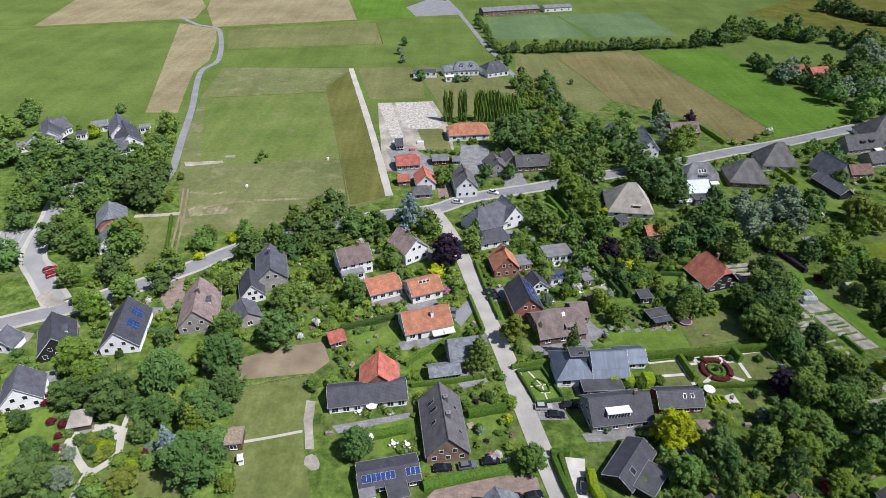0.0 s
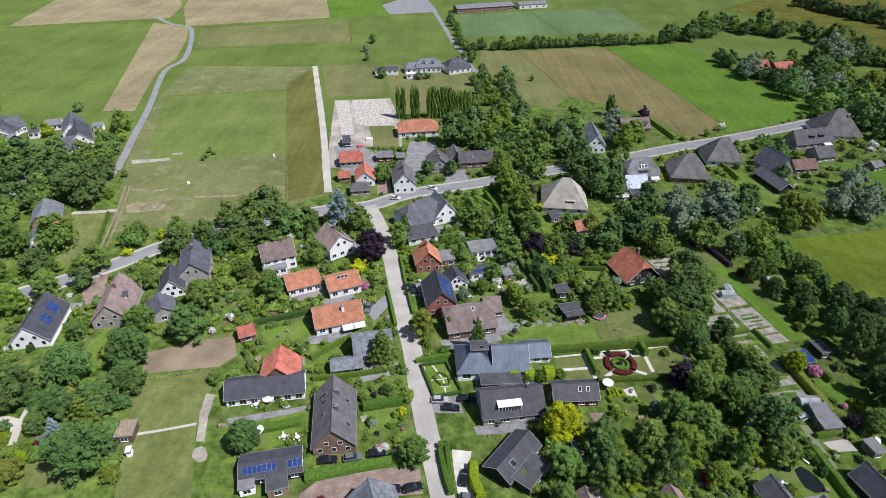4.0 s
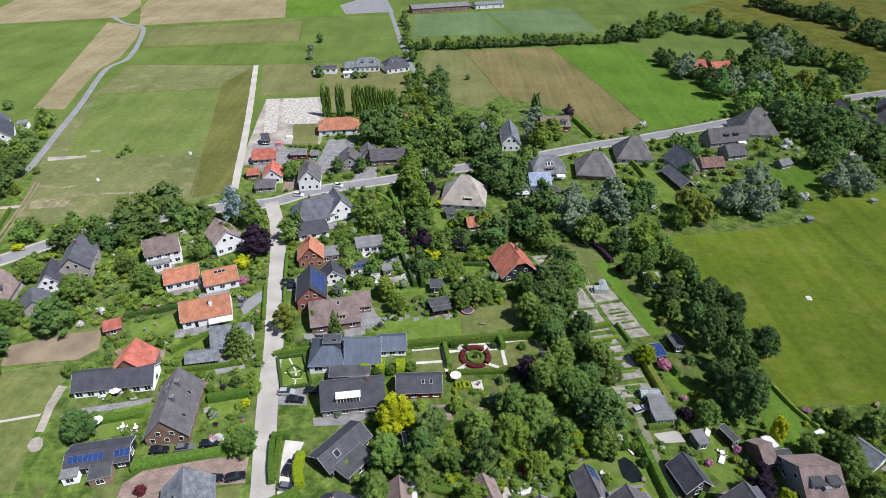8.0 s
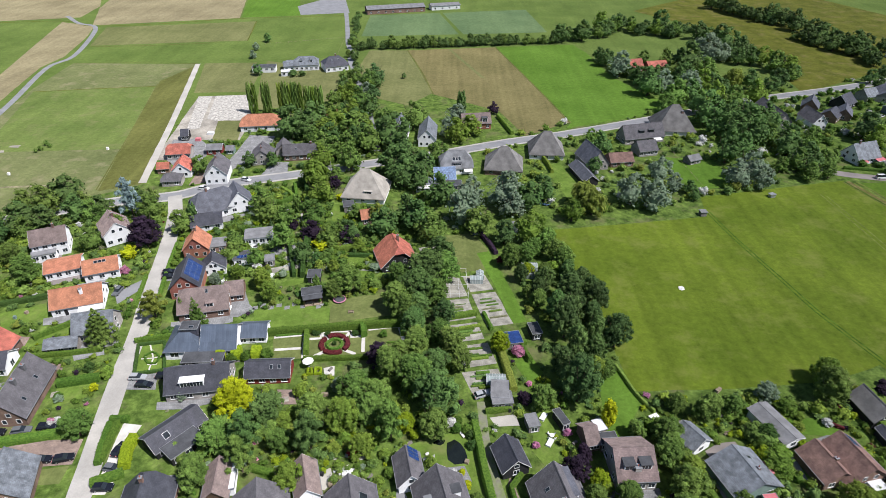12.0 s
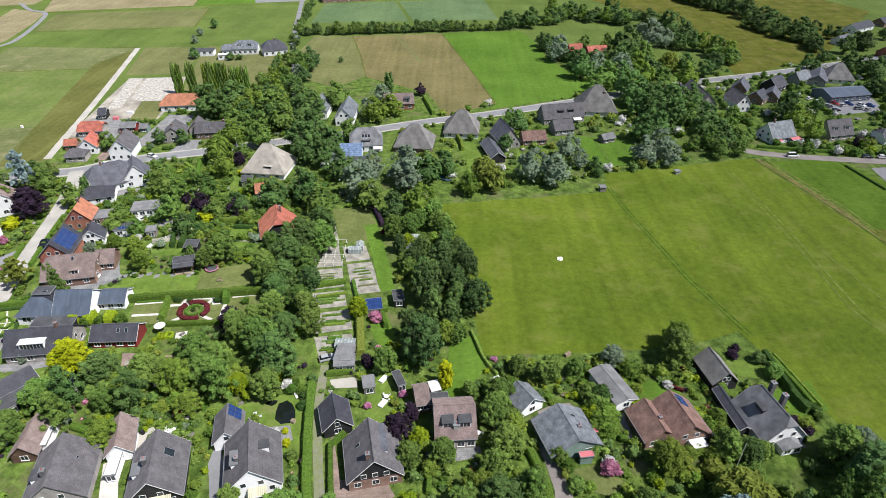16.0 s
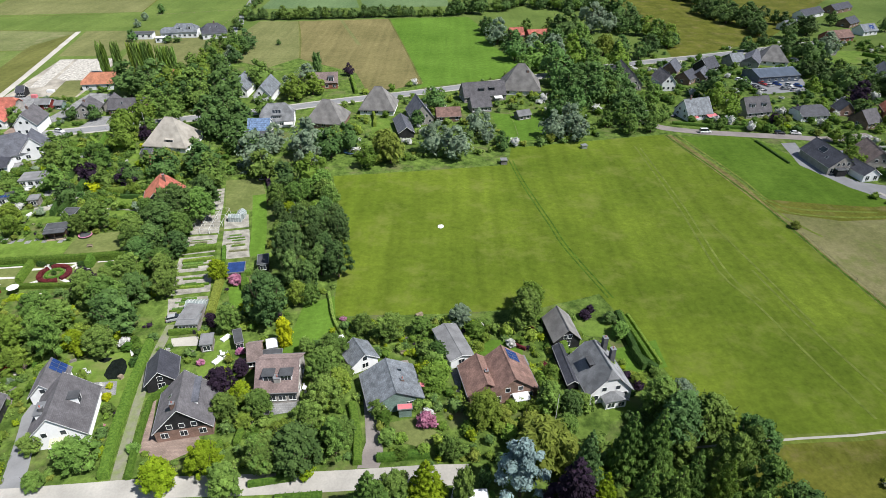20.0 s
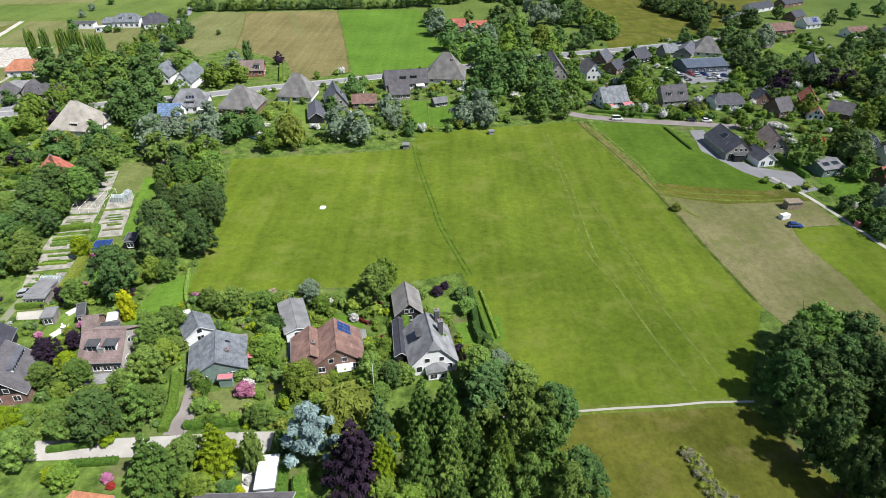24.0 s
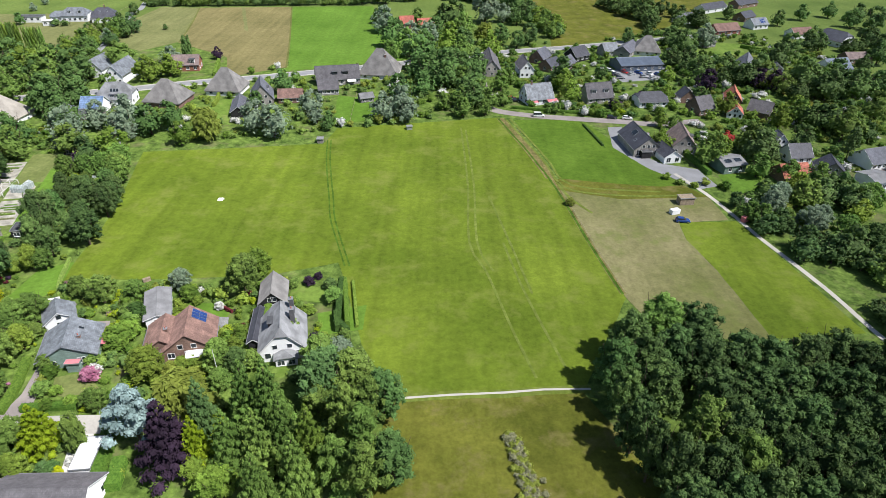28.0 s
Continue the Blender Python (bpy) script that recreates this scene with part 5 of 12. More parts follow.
# ---- houses ----
House("house", 1.1, 95.3, 97.6, "long brick house with a grey-brown tiled roof").block(16.7, 9.5, 2.7, 8.0, "roof_taupe", "brick", ends=(0,3), upper=(0,2), win=(1.1, 1.3)).skylight(-4.5,.5,1.0,2.2,True).skylight(-2,.55,1.0,2.2,True).skylight(1.5,.5,.9,1.4,True).skylight(3,.35).skylight(-4,.3).chimney(3.5,.8,.9,.4,"dark_chimney").chimney(-1.5,.8,.9,.4,"dark_chimney")
patch("terrace", "pavers", 0.0583, [(5.3, 104.0), (4.4, 107.9), (0.9, 108.1), (-2.8, 106.7), (-2.3, 103.0)], "red-brown paved terrace beside a house", "terrace")
House("house", -4.2, 133.6, 18.4, "white house with a bright orange tiled roof").block(13.6, 9.6, 2.8, 6.4, "roof_orange", "white", front=4, ends=(2,2), upper=(1,1), door=-3.0).chimney(1.5,.6,.8,.2,"white").awning(2.2).awning(5.2)
patch("terrace", "grey_pavers", 0.0594, [(-11.7, 126.4), (-10.2, 123.3), (-4.5, 124.6), (1.0, 127.4), (0.1, 130.3)], "grey paved terrace beside a house", "terrace")
House("house", -17.9, 150.4, 23.5, "low white bungalow with an orange roof").block(10.1, 8.5, 2.8, 4.4, "roof_orange", "white", front=4, ends=(1,1))
patch("terrace", "brick_road", 0.0605, [(-21.4, 144.5), (-19.9, 142.2), (-14.8, 143.8), (-9.8, 146.9), (-10.8, 149.2)], "brown-grey paved terrace beside a house", "terrace")
House("house", -5.2, 149.6, 22.3, "white bungalow with orange roof and skylight band").block(9.8, 8.5, 3.0, 5.6, "roof_orange", "white", front=3, ends=(1,1)).skylight(-1.2,.75,1.1,.9).skylight(0,.75,1.1,.9).skylight(1.2,.75,1.1,.9)
patch("terrace", "grey_pavers", 0.0616, [(-10.6, 143.1), (-8.6, 139.3), (-4.1, 140.5), (0.1, 143.2), (-1.4, 146.9)], "grey paved terrace beside a house", "terrace")
House("house", -17.9, 105.7, 9.1, "dark-roofed bungalow with a glazed terrace front").block(19.0, 7.3, 2.5, 5.0, "roof_dark", "white", front=7, win=(1.6, 1.8), ends=(1,1))
House("house", -15.3, 110.8, 94.2, "house wing with a steep red tiled roof").block(7.9, 9.5, 3, 7.4, "roof_red", "brick", ends=(1,1))
patch("terrace", "pavers", 0.0627, [(-10.3, 114.8), (-10.9, 118.3), (-14.4, 118.7), (-18.2, 117.5), (-17.9, 114.2)], "red-brown paved terrace beside a house", "terrace")
House("house", 7.4, 120.9, 11.4, "silver-slated house with a dark gabled dormer").block(10.2, 8.5, 3.2, 7.2, "roof_slate", "brick_grey", front=3, ends=(1,1), upper=(1,1)).dormer(2.2,.12,2.0,1.3,"roof_dark","black_wood",1.2)
patch("terrace", "grey_pavers", 0.0572, [(0.8, 115.5), (1.7, 112.7), (8.2, 113.4), (14.7, 115.7), (14.2, 118.2)], "grey paved terrace beside a house", "terrace")
House("annex", 1.3, 114.0, 11.4, "low slate-roofed side building", "annex").block(8.0, 4.3, 2.3, 3.6, "roof_slate", "grey_wood", front=3)
House("garage", -10.9, 82.6, 12.1, "long dark garage with blue solar panels on its roof", "garage").block(13.0, 6.5, 2.4, 3.7, "roof_dark", "black_wood", front=4, ends=(1,1)).panels(-2.3,.5,7,1).panels(5.2,.5,3,1)
House("house", -70.6, 138.0, 101.8, "brown-roofed villa with pale brick walls").block(16.1, 10.0, 2.8, 8.0, "roof_brown", "brick_grey", ends=(0,3), upper=(0,2), win=(1.1, 1.3)).chimney(1,.9).dormer(0,.3,2.2,1.4)
patch("terrace", "brick_road", 0.0583, [(-66.8, 146.8), (-68.1, 151.1), (-71.8, 150.9), (-75.5, 149.2), (-74.6, 145.1)], "brown-grey paved terrace beside a house", "terrace")
House("house", -88.4, 129.0, 99.9, "white house with a dark roof and solar panels").block(15.6, 10.0, 2.6, 7.6, "roof_dark", "white", ends=(0,3), upper=(0,2), win=(1.1, 1.3)).panels(3.6,.45,3,2).panels(-1.5,.45,3,2)
patch("terrace", "grey_pavers", 0.0594, [(-82.3, 137.7), (-83.4, 141.4), (-88.0, 141.2), (-92.8, 139.5), (-92.2, 136.0)], "grey paved terrace beside a house", "terrace")
House("house", -53.9, 157.2, 105.2, "tall grey-roofed house with pale brick walls").block(14.3, 9.0, 4.4, 8.5, "roof_grey", "brick_grey", ends=(0,3), upper=(0,2), win=(1.1, 1.3)).chimney(2,1.0)
patch("terrace", "pavers", 0.0605, [(-50.9, 165.1), (-52.1, 168.1), (-56.9, 167.4), (-61.8, 165.1), (-61.0, 162.4)], "red-brown paved terrace beside a house", "terrace")
House("house", -58.2, 148.6, 109.4, "dark-roofed house with a glazed garden room").block(9.3, 7.0, 2.6, 6.5, "roof_dark", "white", ends=(0,3), upper=(0,2), win=(1.1, 1.3))
patch("terrace", "grey_pavers", 0.0616, [(-54.0, 154.7), (-55.2, 156.9), (-58.8, 156.3), (-62.3, 154.1), (-61.6, 152.0)], "grey paved terrace beside a house", "terrace")
House("house", -28.6, 162.9, 24.1, "white two-storey house with balconies").block(10.4, 9.0, 5.0, 8.5, "roof_brown", "white", front=4, attic=4, ends=(2,2)).chimney(2).flat(7,3,2.8,"felt_grey","white",-2.0,-5.8,front=3)
patch("terrace", "brick_road", 0.0627, [(-32.1, 156.7), (-30.1, 153.2), (-26.4, 154.2), (-23.0, 156.7), (-24.6, 160.1)], "brown-grey paved terrace beside a house", "terrace")
House("house", -10.9, 171.2, 126.5, "white house with a brown tiled roof").block(10.5, 9.0, 4.5, 8.5, "roof_brown", "white", ends=(0,3), upper=(0,2), front=3).chimney(0,.9)
patch("terrace", "grey_pavers", 0.0572, [(-2.9, 167.5), (-0.4, 169.8), (-3.8, 175.5), (-8.7, 180.6), (-11.2, 178.8)], "grey paved terrace beside a house", "terrace")
House("garage", -56.7, 136.3, 120.5, "grey-roofed brick garage", "garage").block(7.8, 7.0, 2.4, 5.2, "roof_grey", "brick_grey", ends=(0,1))
House("shed", -28.9, 126.6, 23.8, "small brick shed with a red roof", "shed").block(4.2, 4.5, 2.2, 3.6, "roof_red", "brick", front=1)
House("house", -105.5, 124.7, 117.3, "black barn-shaped house with a dark roof").block(11.9, 9.0, 2.6, 7.2, "roof_dark", "black_wood", ends=(0,3), upper=(0,2), win=(1.1, 1.3)).dormer(0,.3,2.4,1.3)
patch("terrace", "pavers", 0.0583, [(-103.6, 132.0), (-105.2, 134.2), (-108.4, 133.3), (-111.3, 130.8), (-110.2, 128.6)], "red-brown paved terrace beside a house", "terrace")
House("house", -103.4, 105.0, 113.4, "grey-roofed white house").block(8.5, 9.0, 3, 7.6, "roof_grey", "white", ends=(0,3), upper=(0,2), win=(1.1, 1.3))
patch("terrace", "grey_pavers", 0.0594, [(-98.5, 111.4), (-100.6, 115.2), (-104.8, 114.0), (-108.7, 111.3), (-107.1, 107.7)], "grey paved terrace beside a house", "terrace")
House("house", -119.3, 123.7, 85.8, "white house with a pale roof").block(5.1, 7.0, 2.6, 5.5, "roof_grey", "white", ends=(0,3), upper=(0,2), win=(1.1, 1.3))
patch("terrace", "brick_road", 0.0605, [(-115.2, 125.7), (-115.3, 129.3), (-119.1, 130.2), (-123.4, 129.6), (-123.6, 126.3)], "brown-grey paved terrace beside a house", "terrace")
House("house", 25.2, 142.4, 100.1, "red-brick house with solar panels on the dark roof").block(11.8, 8.5, 4.0, 8.2, "roof_dark", "brick_red", ends=(0,3), upper=(0,2), win=(1.1, 1.3)).panels(0,.5,8,3)
patch("terrace", "grey_pavers", 0.0616, [(30.9, 149.1), (30.0, 151.9), (25.8, 151.8), (21.5, 150.1), (22.0, 147.5)], "grey paved terrace beside a house", "terrace")
House("house", 30.0, 151.4, 106.9, "small white cottage with a dark roof").block(5.6, 7.0, 2.6, 5.6, "roof_dark", "white", ends=(0,3), upper=(0,2), win=(1.1, 1.3))
patch("terrace", "pavers", 0.0627, [(33.1, 154.9), (31.4, 159.1), (28.8, 158.9), (26.1, 157.2), (27.3, 153.2)], "red-brown paved terrace beside a house", "terrace")
House("annex", 38.0, 156.7, 16.5, "flat-roofed white extension with roof panels", "annex").flat(6.4, 4.6, 2.5, "felt", "white", front=2).panels(0,.5,4,1)
House("shed", 46.9, 155.4, 16.6, "flat-roofed grey garden shed", "shed").flat(2.9, 3.6, 2.4, "felt_grey", "grey_wood", front=1)
House("house", 33.7, 132.6, 12.9, "brown-roofed house with half-hipped gables").block(13.8, 11.5, 2.8, 7.2, "roof_brown", "brick", clip=0.45, front=3, ends=(2,2), upper=(1,1)).skylight(1.2,.8).dormer(2.0,.15,2.0,1.3,"roof_brown")
patch("terrace", "grey_pavers", 0.0572, [(25.8, 125.2), (27.0, 121.6), (35.2, 122.8), (43.4, 125.6), (42.6, 129.1)], "grey paved terrace beside a house", "terrace")
House("annex", 40.8, 138.6, 11.7, "brown-tiled side wing", "annex").block(4.9, 7.0, 2.6, 5.2, "roof_brown", "brick", front=2)
House("summerhouse", 64.2, 137.5, 15.1, "dark flat-roofed summerhouse with an open veranda", "summerhouse").flat(5.8, 3.6, 2.5, "felt", "black_wood").veranda(5.4, 2.2, 2.5, 0, -3.0)
House("house", 40.4, 115.6, 4.0, "blue-grey zinc-roofed house with a glazed lantern on its hipped end").block(9.0, 10.2, 3.0, 7.2, "roof_blue", "white", dx=3.8, front=3, ends=(2,0)).block(9.6, 10.4, 3.0, 7.0, "roof_blue", "white", dx=-5.4, dy=0.2, clip=1.0, front=2, win=(2.2, 1.5)).flat(4.4, 3.2, 7.0, "felt", "roof_dark", dx=-4.2, dy=0.4).skylight(0.6, .5, 1.3, 1.0).flat(10.2, 4.6, 2.7, "felt", "black_wood", 0.6, -7.0, front=3)
patch("terrace", "brick_road", 0.0583, [(34.8, 110.0), (35.5, 106.9), (39.6, 106.7), (44.0, 108.0), (43.7, 110.8)], "brown-grey paved terrace beside a house", "terrace")
House("garden_building", 51.5, 119.9, 5.0, "garden building with one blue-grey roof slope", "outbuilding").block(7.4, 6.4, 2.3, 4.2, "roof_blue", "white", front=3)
House("house", 43.3, 100.9, 8.5, "dark-roofed house with a wide white dormer").block(15.0, 9.5, 2.8, 6.8, "roof_dark", "brick_grey", front=4, ends=(2,2), upper=(1,1)).dormer(-1.0,.18,5.6,1.7,"white","white").chimney(4)
patch("terrace", "grey_pavers", 0.0594, [(34.1, 95.0), (34.9, 92.6), (41.1, 92.9), (47.5, 94.8), (47.2, 96.9)], "grey paved terrace beside a house", "terrace")
House("outbuilding", 59.6, 104.8, 3.3, "long low building with a dark roof and red boarded gable", "outbuilding").block(11.0, 6.5, 2.4, 4.8, "roof_dark", "red_wood", front=4).skylight(1,.6).skylight(3,.6)
House("house", 42.6, 85.2, 51.5, "long dark timber house with a low felt roof").block(12.5, 6.6, 2.3, 4.4, "roof_dark", "black_wood", front=4).skylight(-2.5,.5,1.4,1.6).flat(8.0,4.4,2.4,"felt","black_wood",-1.0,-5.4,front=3)
patch("terrace", "pavers", 0.0605, [(40.8, 81.8), (43.8, 79.1), (46.8, 81.0), (48.9, 84.3), (46.4, 87.0)], "red-brown paved terrace beside a house", "terrace")
House("house", 88.1, 157.5, 108.0, "timber house with a wide steep red tiled roof").block(11.0, 11.5, 2.6, 8.2, "roof_red", "black_wood", clip=0.3, over=0.6, ends=(0,3), upper=(0,2)).chimney(1,.8)
patch("terrace", "grey_pavers", 0.0616, [(92.7, 165.1), (90.9, 168.0), (86.7, 166.7), (82.6, 163.9), (83.9, 161.1)], "grey paved terrace beside a house", "terrace")
House("house", 21.0, 162.2, 100.8, "red-brick house with an orange tiled roof").block(7.8, 8.0, 3.5, 7.8, "roof_orange", "brick_red", ends=(0,3), upper=(0,2), win=(1.1, 1.3)).chimney(1)
patch("terrace", "brick_road", 0.0627, [(24.7, 166.6), (23.8, 169.2), (20.8, 169.3), (17.7, 167.7), (18.1, 165.4)], "brown-grey paved terrace beside a house", "terrace")
House("house", 17.4, 190.6, 38.0, "white farmhouse with a broad grey roof and a steep white gable").block(15.0, 12.0, 3.2, 9.0, "roof_grey", "white", clip=0.55, front=4).chimney(-2).block(10.0, 9.5, 3.2, 8.6, "roof_grey", "white", dx=8.4, dy=-2.0, turn=78, ends=(0,2), upper=(0,2))
patch("terrace", "grey_pavers", 0.0572, [(8.9, 183.0), (10.4, 179.0), (20.2, 181.2), (30.0, 184.9), (28.9, 188.7)], "grey paved terrace beside a house", "terrace")
House("annex", 18.0, 179.6, 20.0, "lower hipped barn wing with dark tiles", "annex").block(10.5, 8.0, 2.6, 5.2, "roof_dark", "white", clip=0.8, front=3)
House("farmhouse", 73.1, 204.8, -6.0, "pyramid farmhouse with a pale thatched roof", "farmhouse").block(16.5, 15.0, 2.6, 11.0, "thatch_pale", "white", clip=1.0, over=0.5, thick=0.35, front=3).dormer(2,.12,3,1.2,"thatch_pale","white")
House("outbuilding", 76.1, 184.5, 15.3, "small outbuilding with an orange roof", "outbuilding").block(5.6, 6.0, 2.4, 4.6, "roof_orange", "brick", front=2)
House("bungalow", 39.6, 169.8, 13.0, "flat-roofed white bungalow", "house").flat(9.1, 6.6, 3.0, "felt_grey", "white", front=4)
House("house", 108.5, 228.4, 8.0, "white house with a steep grey roof and wide roof windows").block(13.4, 10.0, 3.2, 8.8, "roof_villa", "white", clip=0.7, front=4, ends=(2,2)).skylight(-1.2,.5,1.1,1.5).skylight(0,.5,1.1,1.5).skylight(1.2,.5,1.1,1.5).dormer(0,.12,3.6,1.0,"felt","paint").awning(4.6, 2.6, 3.6, 2.0, "canvas")
House("conservatory", 95.6, 210.6, 6.0, "garden pavilion with a pointed grey roof and white windows", "conservatory").block(6.8, 6.4, 2.7, 5.8, "roof_slate", "white", clip=1.0, front=4, win=(1.2, 1.7)).awning(0, 2.9, 5.6, 1.4, "canvas")
House("extension", 105.4, 209.6, 4.0, "flat dark-roofed extension with roof windows", "extension").flat(10.6, 4.8, 2.8, "felt", "grey_wood", front=2).skylight(-2.6, .5, 1.6, 1.4).skylight(2.4, .5, 1.4, 1.0)
House("conservatory", 103.8, 217.4, 5.0, "conservatory wing with a blue glazed roof", "conservatory").block(8.4, 9.0, 2.8, 6.2, "glass_blue", "white", front=3)
House("farmhouse", 129.3, 229.8, -6.0, "pyramid farmhouse with an old grey thatched roof", "farmhouse").block(15.5, 14.0, 2.6, 10.0, "thatch", "brick", clip=1.0, over=0.5, thick=0.35, front=3)
House("farmhouse", 149.6, 246.0, -4.0, "pyramid farmhouse with dark thatch and a white front", "farmhouse").block(15.0, 13.5, 2.6, 10.5, "thatch", "white", clip=1.0, over=0.5, thick=0.35, front=3)
House("farmhouse", 216.1, 276.5, -4.0, "large pyramid farmhouse with a dark thatched roof", "farmhouse").block(18.5, 17.0, 2.6, 12.5, "thatch", "white", clip=1.0, over=0.5, thick=0.35, front=3).chimney(3,.7,1.0,-2)
House("house", 196.9, 262.9, 14.7, "long house with a taupe roof and dormers").block(20.2, 9.0, 3.0, 8.0, "roof_taupe", "brick_grey", front=6, ends=(2,2)).dormer(-1.5,.3,2.6,1.4,"felt","black_wood").dormer(3.5,.3,2.6,1.4,"felt","black_wood").awning(6,2.6,4)
House("annex", 194.8, 247.6, 14.2, "front wing with a taupe roof", "annex").block(8.9, 8.0, 2.8, 6.0, "roof_taupe", "brick_grey", front=5)
House("barn", 180.5, 235.8, 8.1, "low barn with a red tiled roof", "barn").block(10.2, 7.5, 2.5, 5.2, "roof_old", "brick", front=3)
House("house", 168.2, 235.1, 105.5, "steep grey-roofed house with a wide dormer window").block(13.7, 9.0, 3.0, 8.8, "roof_grey", "brick_grey", ends=(0,3), upper=(0,2), win=(1.1, 1.3)).dormer(0,.3,2.4,1.3)
House("shed", 162.1, 221.6, 102.3, "long dark shed with a grey roof", "shed").block(16.2, 6.0, 2.4, 4.6, "roof_grey", "black_wood", front=2)
House("house", 118.8, 278.8, 8.8, "brown-red brick house with a low roof").block(14.2, 9.0, 3.2, 6.8, "roof_brown", "brick_red", front=4, attic=0, ends=(2,2)).dormer(4,.1,2.5,2,"felt","white")
House("shed", 213.2, 237.6, 23.8, "grey timber stable shed", "shed").block(6.0, 4.5, 2.1, 3.6, "felt_grey", "grey_wood", front=2)
House("house", 82.0, 267.6, 88.1, "white house with a grey roof").block(13.4, 8.5, 4.0, 8.4, "roof_slate", "white", ends=(0,3), upper=(0,2), win=(1.1, 1.3))
House("house", 95.6, 261.3, 89.1, "white gabled house with a grey roof").block(17.6, 8.0, 4.0, 8.4, "roof_slate", "white", ends=(0,3), upper=(0,2), win=(1.1, 1.3))
House("house", 13.0, 275.0, 7.7, "house with a hipped orange roof").block(19.3, 10.0, 3.0, 7.0, "roof_orange", "white", clip=0.8, front=4)
House("house", 47.3, 279.8, 8.6, "brick house with an orange roof").block(5.0, 9.0, 3.4, 7.5, "roof_orange", "brick", front=3)
House("house", -14.6, 240.4, 9.0, "low red-roofed house on a paved yard").block(10.0, 8.0, 2.8, 5.8, "roof_red", "brick_grey", clip=0.4, front=4)
House("shed", -15.6, 224.6, 12.0, "small red-roofed outhouse", "shed").block(4.6, 5.0, 2.3, 4.0, "roof_red", "brick", front=1)
House("house", -6.6, 222.8, 100.0, "red-roofed house with a white gable").block(9.0, 7.6, 3.2, 6.6, "roof_red", "white", ends=(1,2), upper=(0,1), win=(1.1, 1.3))
House("garage", -7.4, 213.4, 8.0, "grey hip-roofed garage beside the road", "garage").block(7.6, 6.0, 2.5, 4.6, "roof_taupe", "brick_grey", clip=0.8, front=2)
House("house", 9.7, 218.8, 98.9, "white gabled house").block(12.4, 8.5, 4.4, 8.8, "roof_taupe", "white", ends=(0,3), upper=(0,2), win=(1.1, 1.3)).chimney(0)
House("house", 23.6, 236.6, 100.0, "brick house with a grey tiled roof beside paved yards").block(10.5, 9.0, 3.0, 6.6, "roof_taupe", "brick_grey", ends=(1,3), upper=(0,1)).chimney(-2.0, 1.0, 0.8, 0.9)
House("house", 39.8, 240.4, 8.0, "long brick house with a grey tiled roof").block(15.0, 8.0, 3.0, 6.2, "roof_taupe", "brick", front=5, ends=(1,1)).chimney(4.5, 1.0, 0.8, 0.8).skylight(-2.0, .5)
House("house", 30.8, 244.6, 98.0, "grey-roofed rear wing of a brick house").block(8.0, 6.0, 2.8, 5.8, "roof_taupe", "brick_grey", ends=(1,1))
House("shed", -0.4, 244.8, 6.0, "timber shed with red-brown walls and a blue-grey roof", "shed").block(6.6, 5.6, 2.5, 4.0, "felt_grey", "red_wood", front=2)
House("shed", 6.8, 244.4, 4.0, "small green-roofed timber shed", "shed").block(3.2, 4.2, 2.2, 3.4, "felt_grey", "green_wood", front=1)
House("barn", -19.6, 260.5, 10.6, "dark timber barn", "barn").block(3.2, 6.0, 2.6, 4.6, "roof_dark", "black_wood", front=2)
House("house", 15.0, 376.5, 8.9, "white villa with a hipped slate roof and dormers", "house", group="white villas by the paddock").block(15.2, 10.0, 3.6, 7.5, "roof_slate", "white", clip=0.7, front=5).dormer(-3,.3,2,1.4,'roof_slate','white',.9).dormer(3,.3,2,1.4,'roof_slate','white',.9)
House("house", 5.7, 374.7, 14.1, "white villa wing with a slate roof", "house", group="white villas by the paddock").block(9.9, 9.0, 3.2, 5.5, "roof_slate", "white", clip=0.6, front=3)
House("house", 32.9, 375.8, 24.2, "villa with a dark hipped roof", "house", group="white villas by the paddock").block(14.7, 12.0, 3.4, 8.0, "roof_dark", "white", clip=0.8, front=4).skylight(-2,.6).skylight(2,.6).chimney(1,1.0)
House("outbuilding", -10.3, 369.8, 5.8, "low dark-roofed outbuilding by the paddock", "outbuilding").flat(14.2, 6.6, 3.2, "felt", "white", front=4)
House("outbuilding", 5.4, 361.5, 10.9, "white flat-roofed outbuilding by the paddock", "outbuilding").flat(6.2, 4.6, 2.7, "white", "white", front=2)
House("house", -184.5, 274.6, 61.3, "white villa with steep grey gables", "house", group="white villas at the field edge").block(6.1, 9.0, 3.6, 7.5, "roof_grey", "white", front=3, ends=(2,2), upper=(1,1))
House("house", -185.6, 264.6, 92.9, "white villa with a broad dark roof", "house", group="white villas at the field edge").block(15.9, 11.0, 3.2, 7.0, "roof_dark", "white", front=4, ends=(2,2), upper=(1,1)).skylight(0,.5)
House("house", -186.6, 270.6, 119.4, "white villa wing with a gable", "house", group="white villas at the field edge").block(20.4, 8.0, 3.2, 6.6, "roof_grey", "white", ends=(2,0), upper=(1,0))
House("annex", -179.0, 261.6, 17.6, "white flat-roofed villa annex", "annex").flat(4.3, 5.6, 3.1, "felt_grey", "white", front=2)
House("garage", -190.6, 254.5, 32.4, "pale flat-roofed garage", "garage").flat(4.4, 5.6, 2.9, "felt_grey", "white", front=2)
House("garage", -171.2, 268.5, 17.8, "white garage with a flat roof", "garage").flat(4.4, 4.6, 2.9, "felt", "white", front=2)
House("house", -154.7, 273.5, 117.5, "white villa with steep grey gables", "house", group="white villas at the field edge").block(17.3, 9.0, 3.6, 8.0, "roof_grey", "white", ends=(0,2), upper=(0,2))
